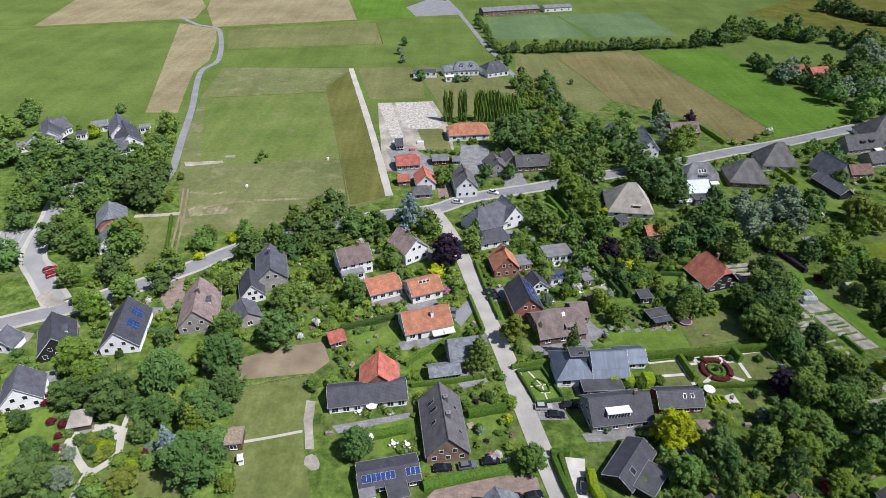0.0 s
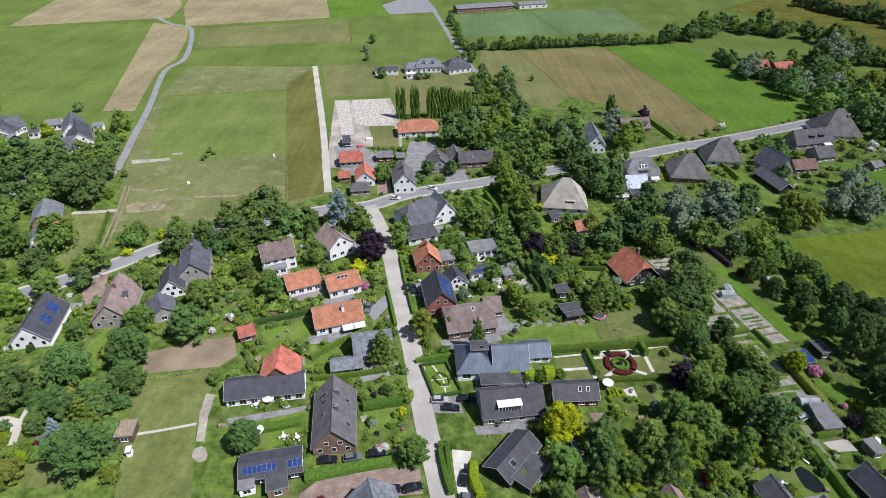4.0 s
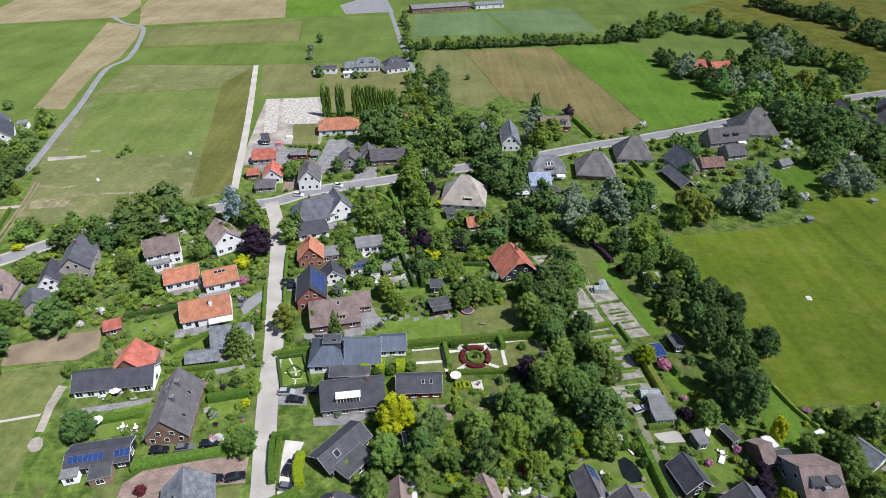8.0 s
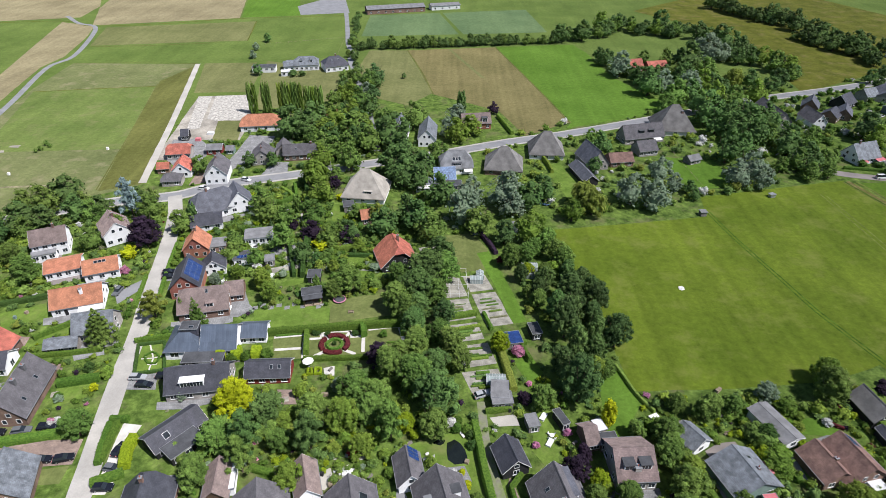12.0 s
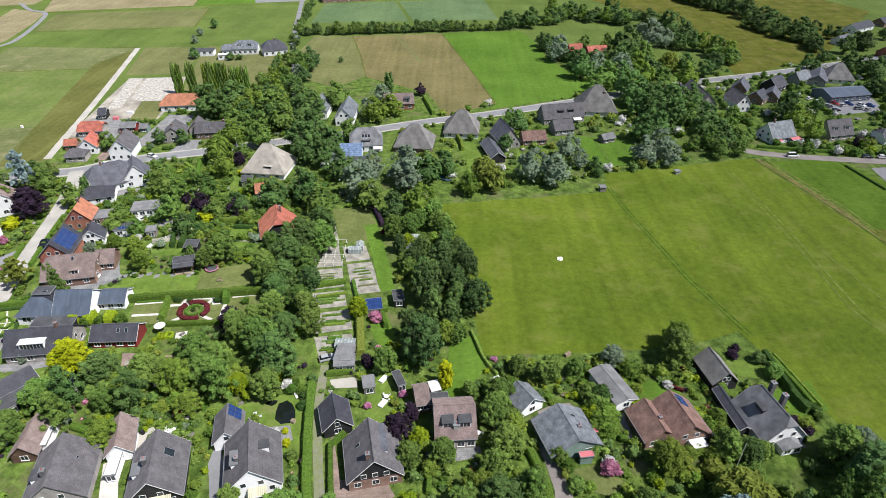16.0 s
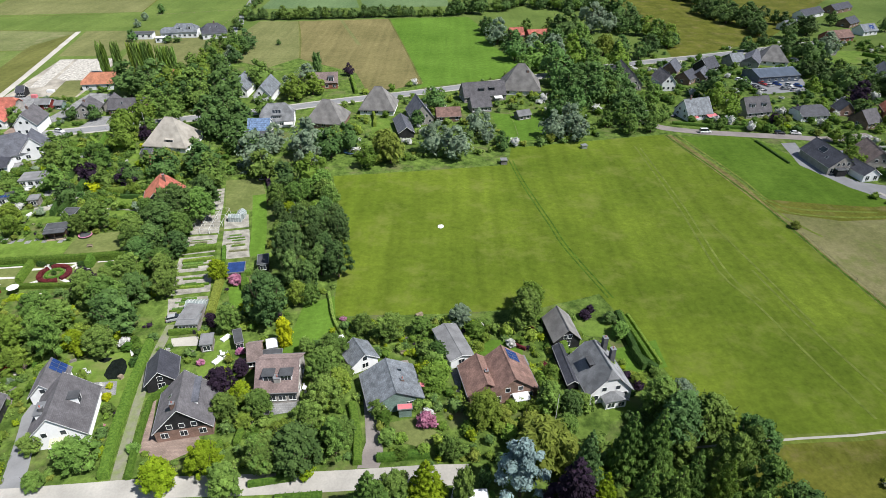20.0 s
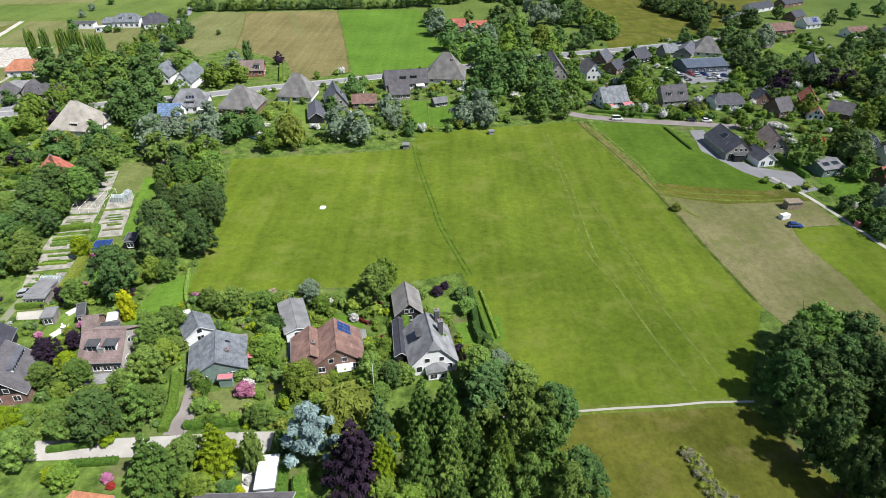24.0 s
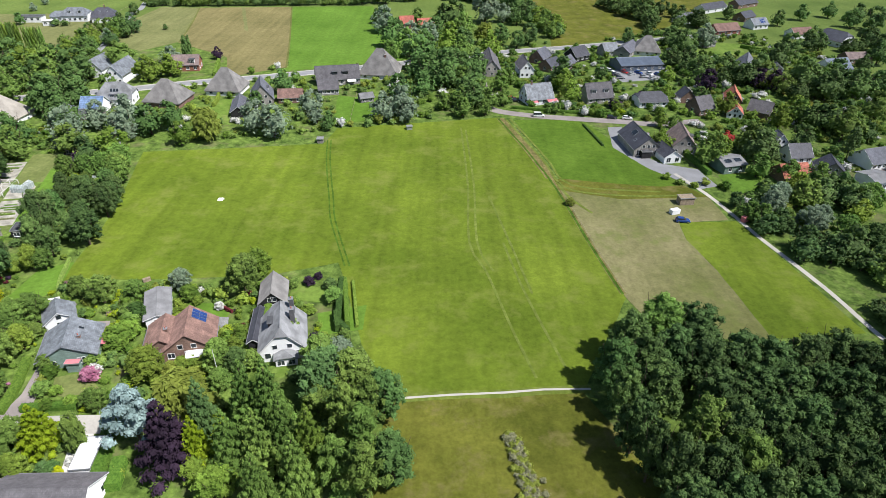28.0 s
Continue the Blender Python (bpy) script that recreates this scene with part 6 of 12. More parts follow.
House("house", -146.8, 263.8, 121.5, "white villa with a dark steep gable", "house", group="white villas at the field edge").block(20.8, 10.0, 3.4, 7.6, "roof_dark", "white", ends=(0,3), upper=(0,2)).skylight(0,.5)
House("house", -167.5, 279.6, 24.9, "low white villa wing", "house", group="white villas at the field edge").block(6.8, 7.0, 3.0, 4.6, "felt_grey", "white", front=3)
House("house", -145.8, 254.2, 29.8, "white villa with a grey roof and green awnings", "house", group="white villas at the field edge").block(6.1, 10.0, 3.0, 6.2, "roof_grey", "white", front=4, ends=(1,1))
House("annex", -144.7, 277.5, 18.7, "white flat-roofed villa annex", "annex").flat(4.4, 4.6, 2.9, "felt_grey", "white", front=2)
House("house", -117.6, 184.4, 114.9, "slate-roofed house with a red tiled link and a white bay").block(11.5, 9.5, 3.8, 8.2, "roof_slate", "brick", dx=4.4, clip=0.5).block(5.0, 7.0, 3.0, 5.2, "roof_red", "brick", dx=-4.0).block(8.0, 8.0, 3.0, 6.6, "roof_slate", "white", dx=-10.6, dy=0.6, ends=(0,3), upper=(0,2), win=(1.1, 1.3)).flat(2.4, 3.4, 2.7, "white", "white", dx=-15.6, dy=0.6)
patch("terrace", "pavers", 0.0583, [(-121.1, 195.3), (-123.0, 198.4), (-125.9, 197.7), (-128.5, 195.5), (-127.2, 192.5)], "red-brown paved terrace beside a house", "terrace")
House("house", 223.4, 377.2, 16.0, "far farmhouse with a red roof").block(8.8, 8.0, 3.2, 7, "roof_red", "brick_red", front=3)
House("barn", 236.9, 377.0, 12.9, "far farm barn with a red roof", "barn").block(12.8, 9.0, 3, 6, "roof_red", "brick_red", front=3)
House("pavilion", 58.3, 548.7, 17.0, "long low sports pavilion", "pavilion").block(51.4, 12.0, 4, 6, "felt_grey", "brick", front=8)
House("pavilion", 101.5, 563.1, 16.9, "low clubhouse", "pavilion").block(26.5, 10.0, 3.6, 5, "felt_grey", "white", front=4)

# ---- houses along the south street ----
House("house", 13.4, 70.2, 108.4, "slate-grey roofed house beside the street").block(10.5, 10.0, 2.7, 7.4, "roof_slate", "brick", ends=(0,3), upper=(0,2), win=(1.1, 1.3)).skylight(0,.5,1.2,1.8,True).skylight(2,.5,1.2,1.8,True)
patch("terrace", "pavers", 0.0583, [(17.1, 76.6), (15.4, 80.3), (11.8, 79.7), (8.3, 77.6), (9.5, 74.1)], "red-brown paved terrace beside a house", "terrace")
House("house", 44.5, 65.5, 98.6, "dark-roofed house with a white bargeboard").block(10.0, 10.0, 2.7, 7.4, "roof_dark", "brick", clip=0.3, ends=(0,3), upper=(0,2), win=(1.1, 1.3)).chimney(2)
patch("terrace", "grey_pavers", 0.0594, [(51.2, 71.3), (50.3, 74.5), (45.7, 74.4), (40.8, 72.8), (41.3, 69.8)], "grey paved terrace beside a house", "terrace")
House("house", 68.4, 62.6, 104.0, "grey-brown tiled house with a small chimney").block(12.0, 11.0, 2.7, 7.4, "roof_taupe", "brick_grey", ends=(0,3), upper=(0,2), win=(1.2, 1.3)).chimney(-2.5,.75,.9,.2,"dark_chimney",True).skylight(1.5,.45,.7,.5).dormer(1.0,.2,2.4,1.4,"felt","white",back=True)
House("garage", 57.2, 71.4, 98.0, "narrow brown-tiled garage with a red door", "garage").block(8.4, 5.0, 2.4, 4.8, "roof_brown", "brown_wood", ends=(0,1))
House("garage", 75.6, 71.9, 107.8, "narrow brown-roofed garage", "garage").block(8.6, 5.0, 2.4, 5.0, "roof_brown", "white", ends=(0,1))
House("carport", 76.7, 67.0, 10.4, "white-roofed carport", "carport").flat(1.9, 8.6, 2.4, "white", "white", front=1)
House("house", 86.8, 63.4, 103.8, "dark grey-roofed house with black boarded gable and cream awnings").block(12.2, 10.0, 2.7, 7.6, "roof_taupe", "black_wood", ends=(0,3), upper=(0,2), win=(1.1, 1.3)).skylight(2.0,.52,1.8,2.2).dormer(0.6,.2,2.6,1.5,"zinc","white",back=True).chimney(-0.6,.72,.9,.2,"dark_chimney",True).end_awning(1.0, 3.2, 4.6, 1.6).end_awning(-2.6, 2.3, 2.6, 1.4)
patch("terrace", "brick_road", 0.0605, [(90.7, 70.3), (89.7, 72.9), (84.4, 72.2), (79.0, 69.9), (79.6, 67.6)], "brown-grey paved terrace beside a house", "terrace")
House("garage", 97.1, 74.7, 102.8, "narrow garage with blue solar panels", "garage").block(7.5, 5.5, 2.5, 5.4, "roof_taupe", "white", ends=(0,1), upper=(0,1)).panels(2.5,.5,3,2)
House("house", 104.7, 66.0, 105.0, "white house with a grey-brown tiled roof and a cream awning").block(12.0, 10.5, 2.7, 7.8, "roof_taupe", "white", ends=(0,3), upper=(0,2), win=(1.1, 1.3)).dormer(0.8,.34,1.8,1.9,"felt","white").dormer(0.6,.28,3.2,1.4,"zinc","white",back=True).chimney(-1.4,.5,.7,-1.2,"dark_chimney",True).end_awning(0.8, 2.5, 3.6, 1.8)
patch("terrace", "grey_pavers", 0.0616, [(110.7, 73.5), (109.2, 77.5), (104.5, 76.9), (99.7, 74.7), (100.7, 70.9)], "grey paved terrace beside a house", "terrace")
House("garage", 119.2, 78.3, 107.0, "black boarded garage with white bargeboards", "garage").block(7.0, 6.0, 2.5, 5.4, "roof_dark", "black_wood", ends=(0,1), upper=(0,1))
House("house", 128.4, 67.5, 102.5, "brick house with black boarded gable and dark roof").block(10.3, 10.5, 2.8, 8.0, "roof_taupe", "brick", ends=(0,3), upper=(0,3), gable="black_wood", win=(1.4, 1.4)).dormer(1.5,.45,6.5,1.1,"roof_grey","white").chimney(-3.5,.8,.8,.3,"chimney",True).skylight(-1,.5,.8,1.1,True)
patch("terrace", "pavers", 0.0627, [(133.0, 73.5), (131.8, 77.0), (128.0, 76.7), (124.2, 75.0), (124.9, 71.7)], "red-brown paved terrace beside a house", "terrace")
House("house", 144.9, 77.2, 4.1, "house with a long brown tiled roof and roof balcony").block(8.3, 11.0, 3.4, 7.2, "roof_brown", "brick_grey", front=4, ends=(2,2), upper=(1,1)).dormer(-1.6,.32,2.2,1.5,"felt","white").dormer(2.0,.32,2.4,1.5,"felt","white").chimney(0.2,.35,1.3,-1.6,"brick_grey")
patch("terrace", "grey_pavers", 0.0572, [(138.7, 71.6), (139.3, 68.7), (144.8, 68.5), (150.6, 69.8), (150.4, 72.4)], "grey paved terrace beside a house", "terrace")
House("annex", 137.5, 84.6, 13.1, "brown-roofed rear wing", "annex").block(2.8, 6.0, 2.6, 4.8, "roof_brown", "brick", front=2)
House("shed", 132.1, 89.6, 23.3, "dark flat-roofed garden shed", "shed").flat(1.6, 4.6, 2.4, "felt", "black_wood", front=1)
House("annex", 141.6, 83.2, 7.8, "flat-roofed extension between wings", "annex").flat(3.9, 3.0, 2.7, "felt", "brick", front=2)
House("house", 168.6, 74.5, 106.9, "low house with a wide grey tiled roof").block(9.7, 11.0, 2.5, 5.6, "roof_slate", "green_wood", ends=(0,2)).skylight(2,.6).chimney(-1,.6,.7,-0.6).awning(0,2.4,3.4,1.8,"pink",y=None)
patch("terrace", "brick_road", 0.0583, [(173.1, 80.7), (171.4, 84.8), (167.4, 84.3), (163.6, 82.1), (164.8, 78.1)], "brown-grey paved terrace beside a house", "terrace")
House("veranda", 171.8, 68.9, 7.2, "red awning over a small terrace room", "veranda").flat(2.6, 1.1, 2.3, "pink", "green_wood")
House("garage", 160.8, 84.2, 121.4, "grey-roofed rear garage with white bargeboard", "garage").block(5.8, 6.0, 2.4, 4.6, "roof_slate", "white", ends=(0,1), upper=(0,1))
House("outbuilding", 181.6, 88.2, 110.7, "long white outbuilding with a low grey roof", "outbuilding").block(10.9, 5.2, 2.6, 3.4, "felt_grey", "white", ends=(0,1))
House("house", 193.0, 77.6, 103.0, "brick house with a broad mossy red-brown tiled roof").block(9.8, 10.4, 2.7, 6.7, "roof_old", "brick", ends=(0,3), upper=(0,2), win=(1.5, 1.4)).panels(3.0,.62,3,2).block(8.6, 7.6, 2.4, 5.0, "roof_old", "brick", 0.9, 5.4, ends=(1,2)).chimney(-1.0,.8,.7,.3,"chimney").veranda(2.2, 3.2, 2.3, -5.9, -1.2, "white", "white")
patch("terrace", "grey_pavers", 0.0594, [(198.9, 83.2), (198.0, 86.9), (193.6, 86.9), (189.1, 85.3), (189.7, 81.8)], "grey paved terrace beside a house", "terrace")
House("house", 212.9, 78.6, 102.1, "white villa with a grey weathered roof and dark chimneys").block(11.2, 9.6, 2.9, 8.1, "roof_villa", "white", clip=0.3, ends=(0,3), upper=(0,2), win=(1.3, 1.5)).dormer(-0.6,.42,2.4,1.2,"felt","black_wood",back=True).chimney(4.0,.52,1.0,.9,"dark_chimney").chimney(0.4,.5,1.0,.9,"dark_chimney").block(2.4, 4.4, 2.1, 3.3, "roof_villa", "white", -6.4, -0.6, clip=0.8, ends=(0,2))
patch("terrace", "pavers", 0.0605, [(215.6, 83.4), (214.2, 86.3), (209.6, 85.3), (205.2, 82.8), (206.2, 80.1)], "red-brown paved terrace beside a house", "terrace")
House("barn", 207.2, 93.5, 99.6, "barn with a weathered shingle roof", "barn").block(8.5, 6.2, 2.6, 5.6, "thatch", "black_wood", ends=(0,1), upper=(0,2))
House("shed", 206.3, 81.6, 97.0, "long dark side shed", "shed").block(11.4, 2.2, 2.4, 3.2, "roof_dark", "black_wood")
House("house", 183.7, 37.0, 2.3, "white house with a long grey tiled roof").block(15.6, 10.0, 2.7, 6.0, "roof_taupe", "white", front=6, ends=(3,2)).skylight(7,.55).skylight(1,.4).skylight(-1,.4)
patch("terrace", "grey_pavers", 0.0616, [(173.5, 33.8), (174.0, 31.3), (180.5, 31.0), (187.3, 32.2), (187.2, 34.4)], "grey paved terrace beside a house", "terrace")
House("carport", 185.9, 46.6, 6.5, "white flat-roofed caravan shelter", "carport").flat(3.2, 6.6, 2.4, "white", "white")
House("house", 159.3, 36.1, -66.0, "brick house with an orange-red tiled roof").block(7.1, 9.0, 2.7, 6.5, "roof_orange", "brick", ends=(2,2), upper=(1,1))
patch("terrace", "brick_road", 0.0627, [(156.1, 31.1), (158.1, 27.6), (161.3, 28.3), (164.3, 30.7), (162.8, 34.1)], "brown-grey paved terrace beside a house", "terrace")
House("house", 322.2, 192.2, 96.4, "modern house with dark steep roofs and a glazed gable").block(17.0, 10.4, 3.0, 7.2, "roof_dark", "brick_grey", ends=(2,3), upper=(1,3), front=4, win=(1.8, 2.1)).skylight(-1.0,.62,3.4,2.2,True).skylight(3.6,.35,1.0,1.2,True).chimney(-4.6,.9,.8,.3,"white").block(13.0,6.6,2.6,4.8,"roof_dark","white",-8.4,-6.4,5, ends=(0,2), front=3, win=(1.6,1.8)).flat(5.5,3.6,2.6,"felt","black_wood",-7.6,1.0,front=2)
patch("terrace", "grey_pavers", 0.0572, [(329.1, 183.9), (332.2, 185.4), (329.9, 193.7), (326.1, 201.8), (323.2, 200.8)], "grey paved terrace beside a house", "terrace")
House("house", 289.3, 241.8, 18.4, "white house with a pale slate roof and orange awnings").block(12.3, 10.0, 2.8, 8.2, "roof_slate", "white", front=4, ends=(2,2), upper=(2,2)).awning(-4,2.5,4,2,"pink").awning(5,2.5,5,2.5,"pink").chimney(-3)
House("house", 316.9, 245.0, 14.9, "pale brick house with a taupe roof and two dormers").block(12.4, 9.0, 2.8, 8.2, "roof_taupe", "brick_grey", front=4).dormer(-3,.3,2.2,1.5).dormer(3,.3,2.2,1.5)
House("house", 340.3, 241.4, 8.7, "low white bungalow with a dark roof").block(13.0, 9.0, 2.6, 5.8, "roof_dark", "white", clip=0.5, front=4)
House("house", 360.0, 232.9, 23.3, "brick house with a taupe roof").block(8.2, 9.0, 3, 7.2, "roof_taupe", "brick", front=3, ends=(1,1))
House("house", 358.4, 246.9, 91.0, "dark-roofed house").block(6.5, 7.0, 2.6, 6, "roof_dark", "brick", front=3, ends=(1,1))
House("house", 338.2, 192.4, 82.0, "brown brick house with a steep roof").block(13.7, 8.5, 3.6, 8, "roof_brown", "brick_grey", ends=(0,3), upper=(0,2), win=(1.1, 1.3)).dormer(-1,.2,2,1.4)
patch("terrace", "pavers", 0.0583, [(343.8, 198.2), (343.8, 200.9), (340.8, 202.0), (337.2, 201.6), (336.8, 199.2)], "red-brown paved terrace beside a house", "terrace")
House("shed", 349.2, 175.3, 17.4, "long green shed with a grey metal roof", "shed").block(9.0, 9.0, 3, 4.4, "felt_grey", "green_wood", front=2).skylight(-2,.5,3,2).skylight(2,.5,3,2)
House("outbuilding", 368.1, 167.5, 10.2, "outbuilding with a red tiled roof", "outbuilding").block(10.2, 8.0, 2.6, 5.8, "roof_red", "brick", front=2)
House("house", 377.9, 183.8, 6.5, "white chalet with a dark roof").block(8.2, 8.0, 2.8, 6.4, "roof_dark", "white", front=3, ends=(1,1))
patch("terrace", "grey_pavers", 0.0594, [(371.8, 179.3), (372.7, 175.1), (376.7, 175.0), (381.0, 176.4), (380.6, 180.3)], "grey paved terrace beside a house", "terrace")
House("house", 376.1, 194.5, 86.9, "white house with a grey roof").block(5.5, 7.0, 2.8, 6.4, "roof_grey", "white", ends=(0,3), upper=(0,2), win=(1.1, 1.3))
patch("terrace", "brick_road", 0.0605, [(380.3, 196.7), (380.0, 200.4), (376.2, 201.2), (371.9, 200.5), (371.8, 197.2)], "brown-grey paved terrace beside a house", "terrace")
House("house", 383.8, 171.5, 72.5, "dark-roofed house among trees").block(8.3, 9.0, 2.6, 6.2, "roof_dark", "brick_grey", ends=(0,3), upper=(0,2), win=(1.1, 1.3))
patch("terrace", "grey_pavers", 0.0616, [(391.6, 173.1), (392.1, 176.0), (388.2, 177.9), (383.5, 178.4), (382.7, 175.9)], "grey paved terrace beside a house", "terrace")
House("house", 404.2, 181.1, 17.5, "white house with a grey roof").block(9.5, 10.0, 2.8, 6.4, "roof_grey", "white", front=4)
patch("terrace", "pavers", 0.0627, [(400.6, 175.0), (402.4, 170.9), (405.8, 171.4), (409.2, 173.4), (407.9, 177.3)], "red-brown paved terrace beside a house", "terrace")
House("house", 396.3, 164.5, 13.6, "flat white building").block(8.7, 9.0, 3, 4, "felt_grey", "white", front=4)
patch("terrace", "grey_pavers", 0.0572, [(390.7, 158.8), (392.0, 155.2), (397.6, 155.9), (403.3, 158.2), (402.5, 161.7)], "grey paved terrace beside a house", "terrace")
House("house", 384.9, 229.8, 144.7, "brick house with a taupe roof").block(9.0, 8.0, 3, 6.6, "roof_taupe", "brick", ends=(0,3), upper=(0,2), win=(1.1, 1.3))
House("house", 379.3, 245.7, 70.5, "red-roofed house").block(9.7, 7.0, 3, 7, "roof_red", "brick_red", ends=(0,3), upper=(0,2), win=(1.1, 1.3))
House("house", 373.7, 229.0, 70.6, "small red-roofed house").block(8.6, 6.0, 2.6, 5.4, "roof_red", "white", ends=(0,3), upper=(0,2), win=(1.1, 1.3))
House("house", 405.8, 295.3, 64.9, "white gabled house with a grey roof").block(21.3, 10.0, 3, 8, "roof_grey", "white", ends=(0,3), upper=(0,2), win=(1.1, 1.3))
House("house", 422.6, 299.6, 71.9, "dark-roofed house").block(15.5, 8.0, 3, 6, "roof_dark", "white", ends=(0,3), upper=(0,2), win=(1.1, 1.3))
House("house", 489.1, 361.1, -60.8, "large dark-roofed villa").block(17.2, 14.0, 3.4, 8, "roof_dark", "white", clip=0.4, front=4)
House("house", 454.0, 298.2, 17.0, "house with a blue-grey roof").block(14.3, 12.0, 3, 7.5, "roof_blue", "white", front=4)
House("house", 478.6, 320.0, 9.1, "house with a brown roof").block(15.3, 9.0, 3, 5.5, "roof_brown", "brick", front=3)
House("house", 474.5, 375.7, 17.0, "house with old red tiles").block(14.9, 9.0, 3, 6, "roof_old", "white", front=3, ends=(1,1))
House("house", 428.1, 380.9, 20.0, "house with a dark red roof").block(18.7, 10.0, 3, 6.4, "roof_old", "brick_red", front=4)
House("house", 457.4, 399.6, 21.0, "house with solar panels on a pale roof").block(12.5, 9.0, 3, 6.4, "roof_slate", "white", front=3).panels(2,.5,4,2)
House("house", 459.3, 423.1, 37.0, "dark-roofed house").block(13.9, 9.0, 3, 6, "roof_dark", "brick", front=3, ends=(1,1))
House("garage_hall", 349.6, 299.3, 12.4, "long garage hall with blue-grey walls and roof", "hall").block(23.7, 14.0, 3.2, 5.4, "roof_blue", "roof_blue", front=6)
House("farmhouse", 363.2, 328.7, -10.0, "pyramid farmhouse with an old thatched roof", "farmhouse").block(14.5, 13.0, 2.6, 9.5, "thatch", "white", clip=1.0, over=0.5, thick=0.35, front=3)
House("house", 351.4, 326.2, 59.3, "grey-roofed house").block(19.1, 9.0, 3, 6, "roof_grey", "brick_grey", front=3, ends=(1,1))
House("house", 340.0, 323.6, 20.6, "house with a glazed gable").block(8.6, 8.0, 3, 6.5, "roof_slate", "brick_grey", front=3)
House("house", 320.3, 312.1, 36.7, "dark-roofed house").block(10.4, 9.0, 3, 7, "roof_dark", "black_wood", front=3)
House("house", 311.4, 295.0, 58.8, "grey-roofed house").block(11.1, 7.0, 3, 6, "roof_grey", "brick", front=3, ends=(1,1))
House("house", 299.5, 306.2, 58.9, "grey-roofed house").block(10.6, 8.0, 3, 7, "roof_grey", "brick", front=3, ends=(1,1))
House("house", 302.8, 291.6, 45.1, "dark-roofed house").block(9.0, 8.0, 3, 6, "roof_dark", "brick", front=3, ends=(1,1))
House("house", 288.5, 283.2, 95.1, "tall narrow white gabled house").block(13.5, 7.0, 4, 8, "roof_taupe", "white", ends=(0,3), upper=(0,2), win=(1.1, 1.3))
House("house", 271.4, 289.9, 90.8, "taupe-roofed house").block(25.8, 9.0, 3, 8, "roof_taupe", "brick_grey", ends=(0,3), upper=(0,2), win=(1.1, 1.3))
House("house", 412.6, 411.5, 29.3, "far grey-roofed house").block(13.0, 9.0, 3, 6, "roof_grey", "white", front=3, ends=(1,1))
House("house", 446.0, 451.3, 34.1, "far dark-roofed house").block(26.5, 9.0, 3, 6, "roof_dark", "white", front=3, ends=(1,1))
House("house", 478.7, 471.5, 33.2, "far dark-roofed house").block(24.5, 9.0, 3, 6, "roof_dark", "brick", front=3, ends=(1,1))
House("house", 404.4, 348.0, 22.1, "far taupe-roofed house").block(8.7, 8.0, 3, 5.5, "roof_taupe", "brick_grey", front=3, ends=(1,1))

# ---- trees ----
belt((38.5, 421.7), (181.3, 442.9), 34, 4.2, 1.0, ('dark', 'oak', 'dark'), 2)
belt((28.8, 525.8), (41.1, 403.5), 9, 4.0, 0.7, ('dark', 'oak', 'dark'), 3)
belt((181.3, 442.9), (232.7, 470.6), 10, 6.7, 3.0, ('dark', 'oak', 'dark'), 4)
belt((226.5, 488.6), (284.5, 463.1), 14, 7.0, 4.1, ('oak', 'beech', 'dark', 'beech', 'pine', 'light'), 5)
belt((194.2, 421.9), (222.7, 338.0), 14, 5.4, 1.7, ('dark', 'oak', 'dark'), 6)
belt((230.4, 382.5), (262.4, 328.9), 16, 5.4, 3.8, ('oak', 'dark', 'oak', 'dark', 'pine', 'light'), 7)
belt((288.8, 471.9), (307.3, 403.3), 10, 6.8, 3.8, ('beech', 'dark', 'beech'), 8)
belt((369.0, 535.4), (384.5, 439.3), 10, 7.6, 2.8, ('beech', 'dark', 'beech'), 9)
belt((385.6, 464.9), (385.0, 381.5), 10, 7.4, 2.5, ('beech', 'dark', 'beech'), 10)
belt((343.6, 571.0), (364.1, 513.1), 7, 6.9, 1.9, ('beech', 'dark', 'beech'), 11)
belt((294.6, 406.5), (319.0, 355.8), 11, 6.2, 2.6, ('oak', 'beech', 'dark', 'beech', 'pine', 'light'), 12)
belt((346.3, 577.9), (370.1, 501.4), 12, 5.0, 1.5, ('beech', 'dark', 'beech'), 13)
tree(2.4, 294.6, 16.9, 1.6, "column", "oak", name="poplar", group="row of slender poplars", far=True)
tree(4.9, 294.6, 16.9, 1.6, "column", "light", name="poplar", group="row of slender poplars", far=True)
tree(9.8, 294.7, 16.9, 1.6, "column", "oak", name="poplar", group="row of slender poplars", far=True)
tree(12.1, 294.8, 16.9, 1.6, "column", "oak", name="poplar", group="row of slender poplars", far=True)
tree(18.1, 294.9, 16.9, 1.6, "column", "light", name="poplar", group="row of slender poplars", far=True)
tree(20.1, 294.9, 16.9, 1.6, "column", "oak", name="poplar", group="row of slender poplars", far=True)
tree(21.9, 295.0, 16.9, 1.6, "column", "oak", name="poplar", group="row of slender poplars", far=True)
tree(23.6, 295.0, 16.9, 1.6, "column", "light", name="poplar", group="row of slender poplars", far=True)
tree(25.3, 295.0, 16.9, 1.6, "column", "oak", name="poplar", group="row of slender poplars", far=True)
tree(27.0, 295.1, 16.9, 1.6, "column", "oak", name="poplar", group="row of slender poplars", far=True)
tree(28.7, 295.1, 16.9, 1.6, "column", "light", name="poplar", group="row of slender poplars", far=True)
tree(30.9, 297.3, 14.3, 1.6, "column", "oak", name="poplar", group="row of slender poplars", far=True)
tree(32.7, 297.3, 14.3, 1.6, "column", "oak", name="poplar", group="row of slender poplars", far=True)
tree(34.7, 297.3, 14.3, 1.6, "column", "light", name="poplar", group="row of slender poplars", far=True)
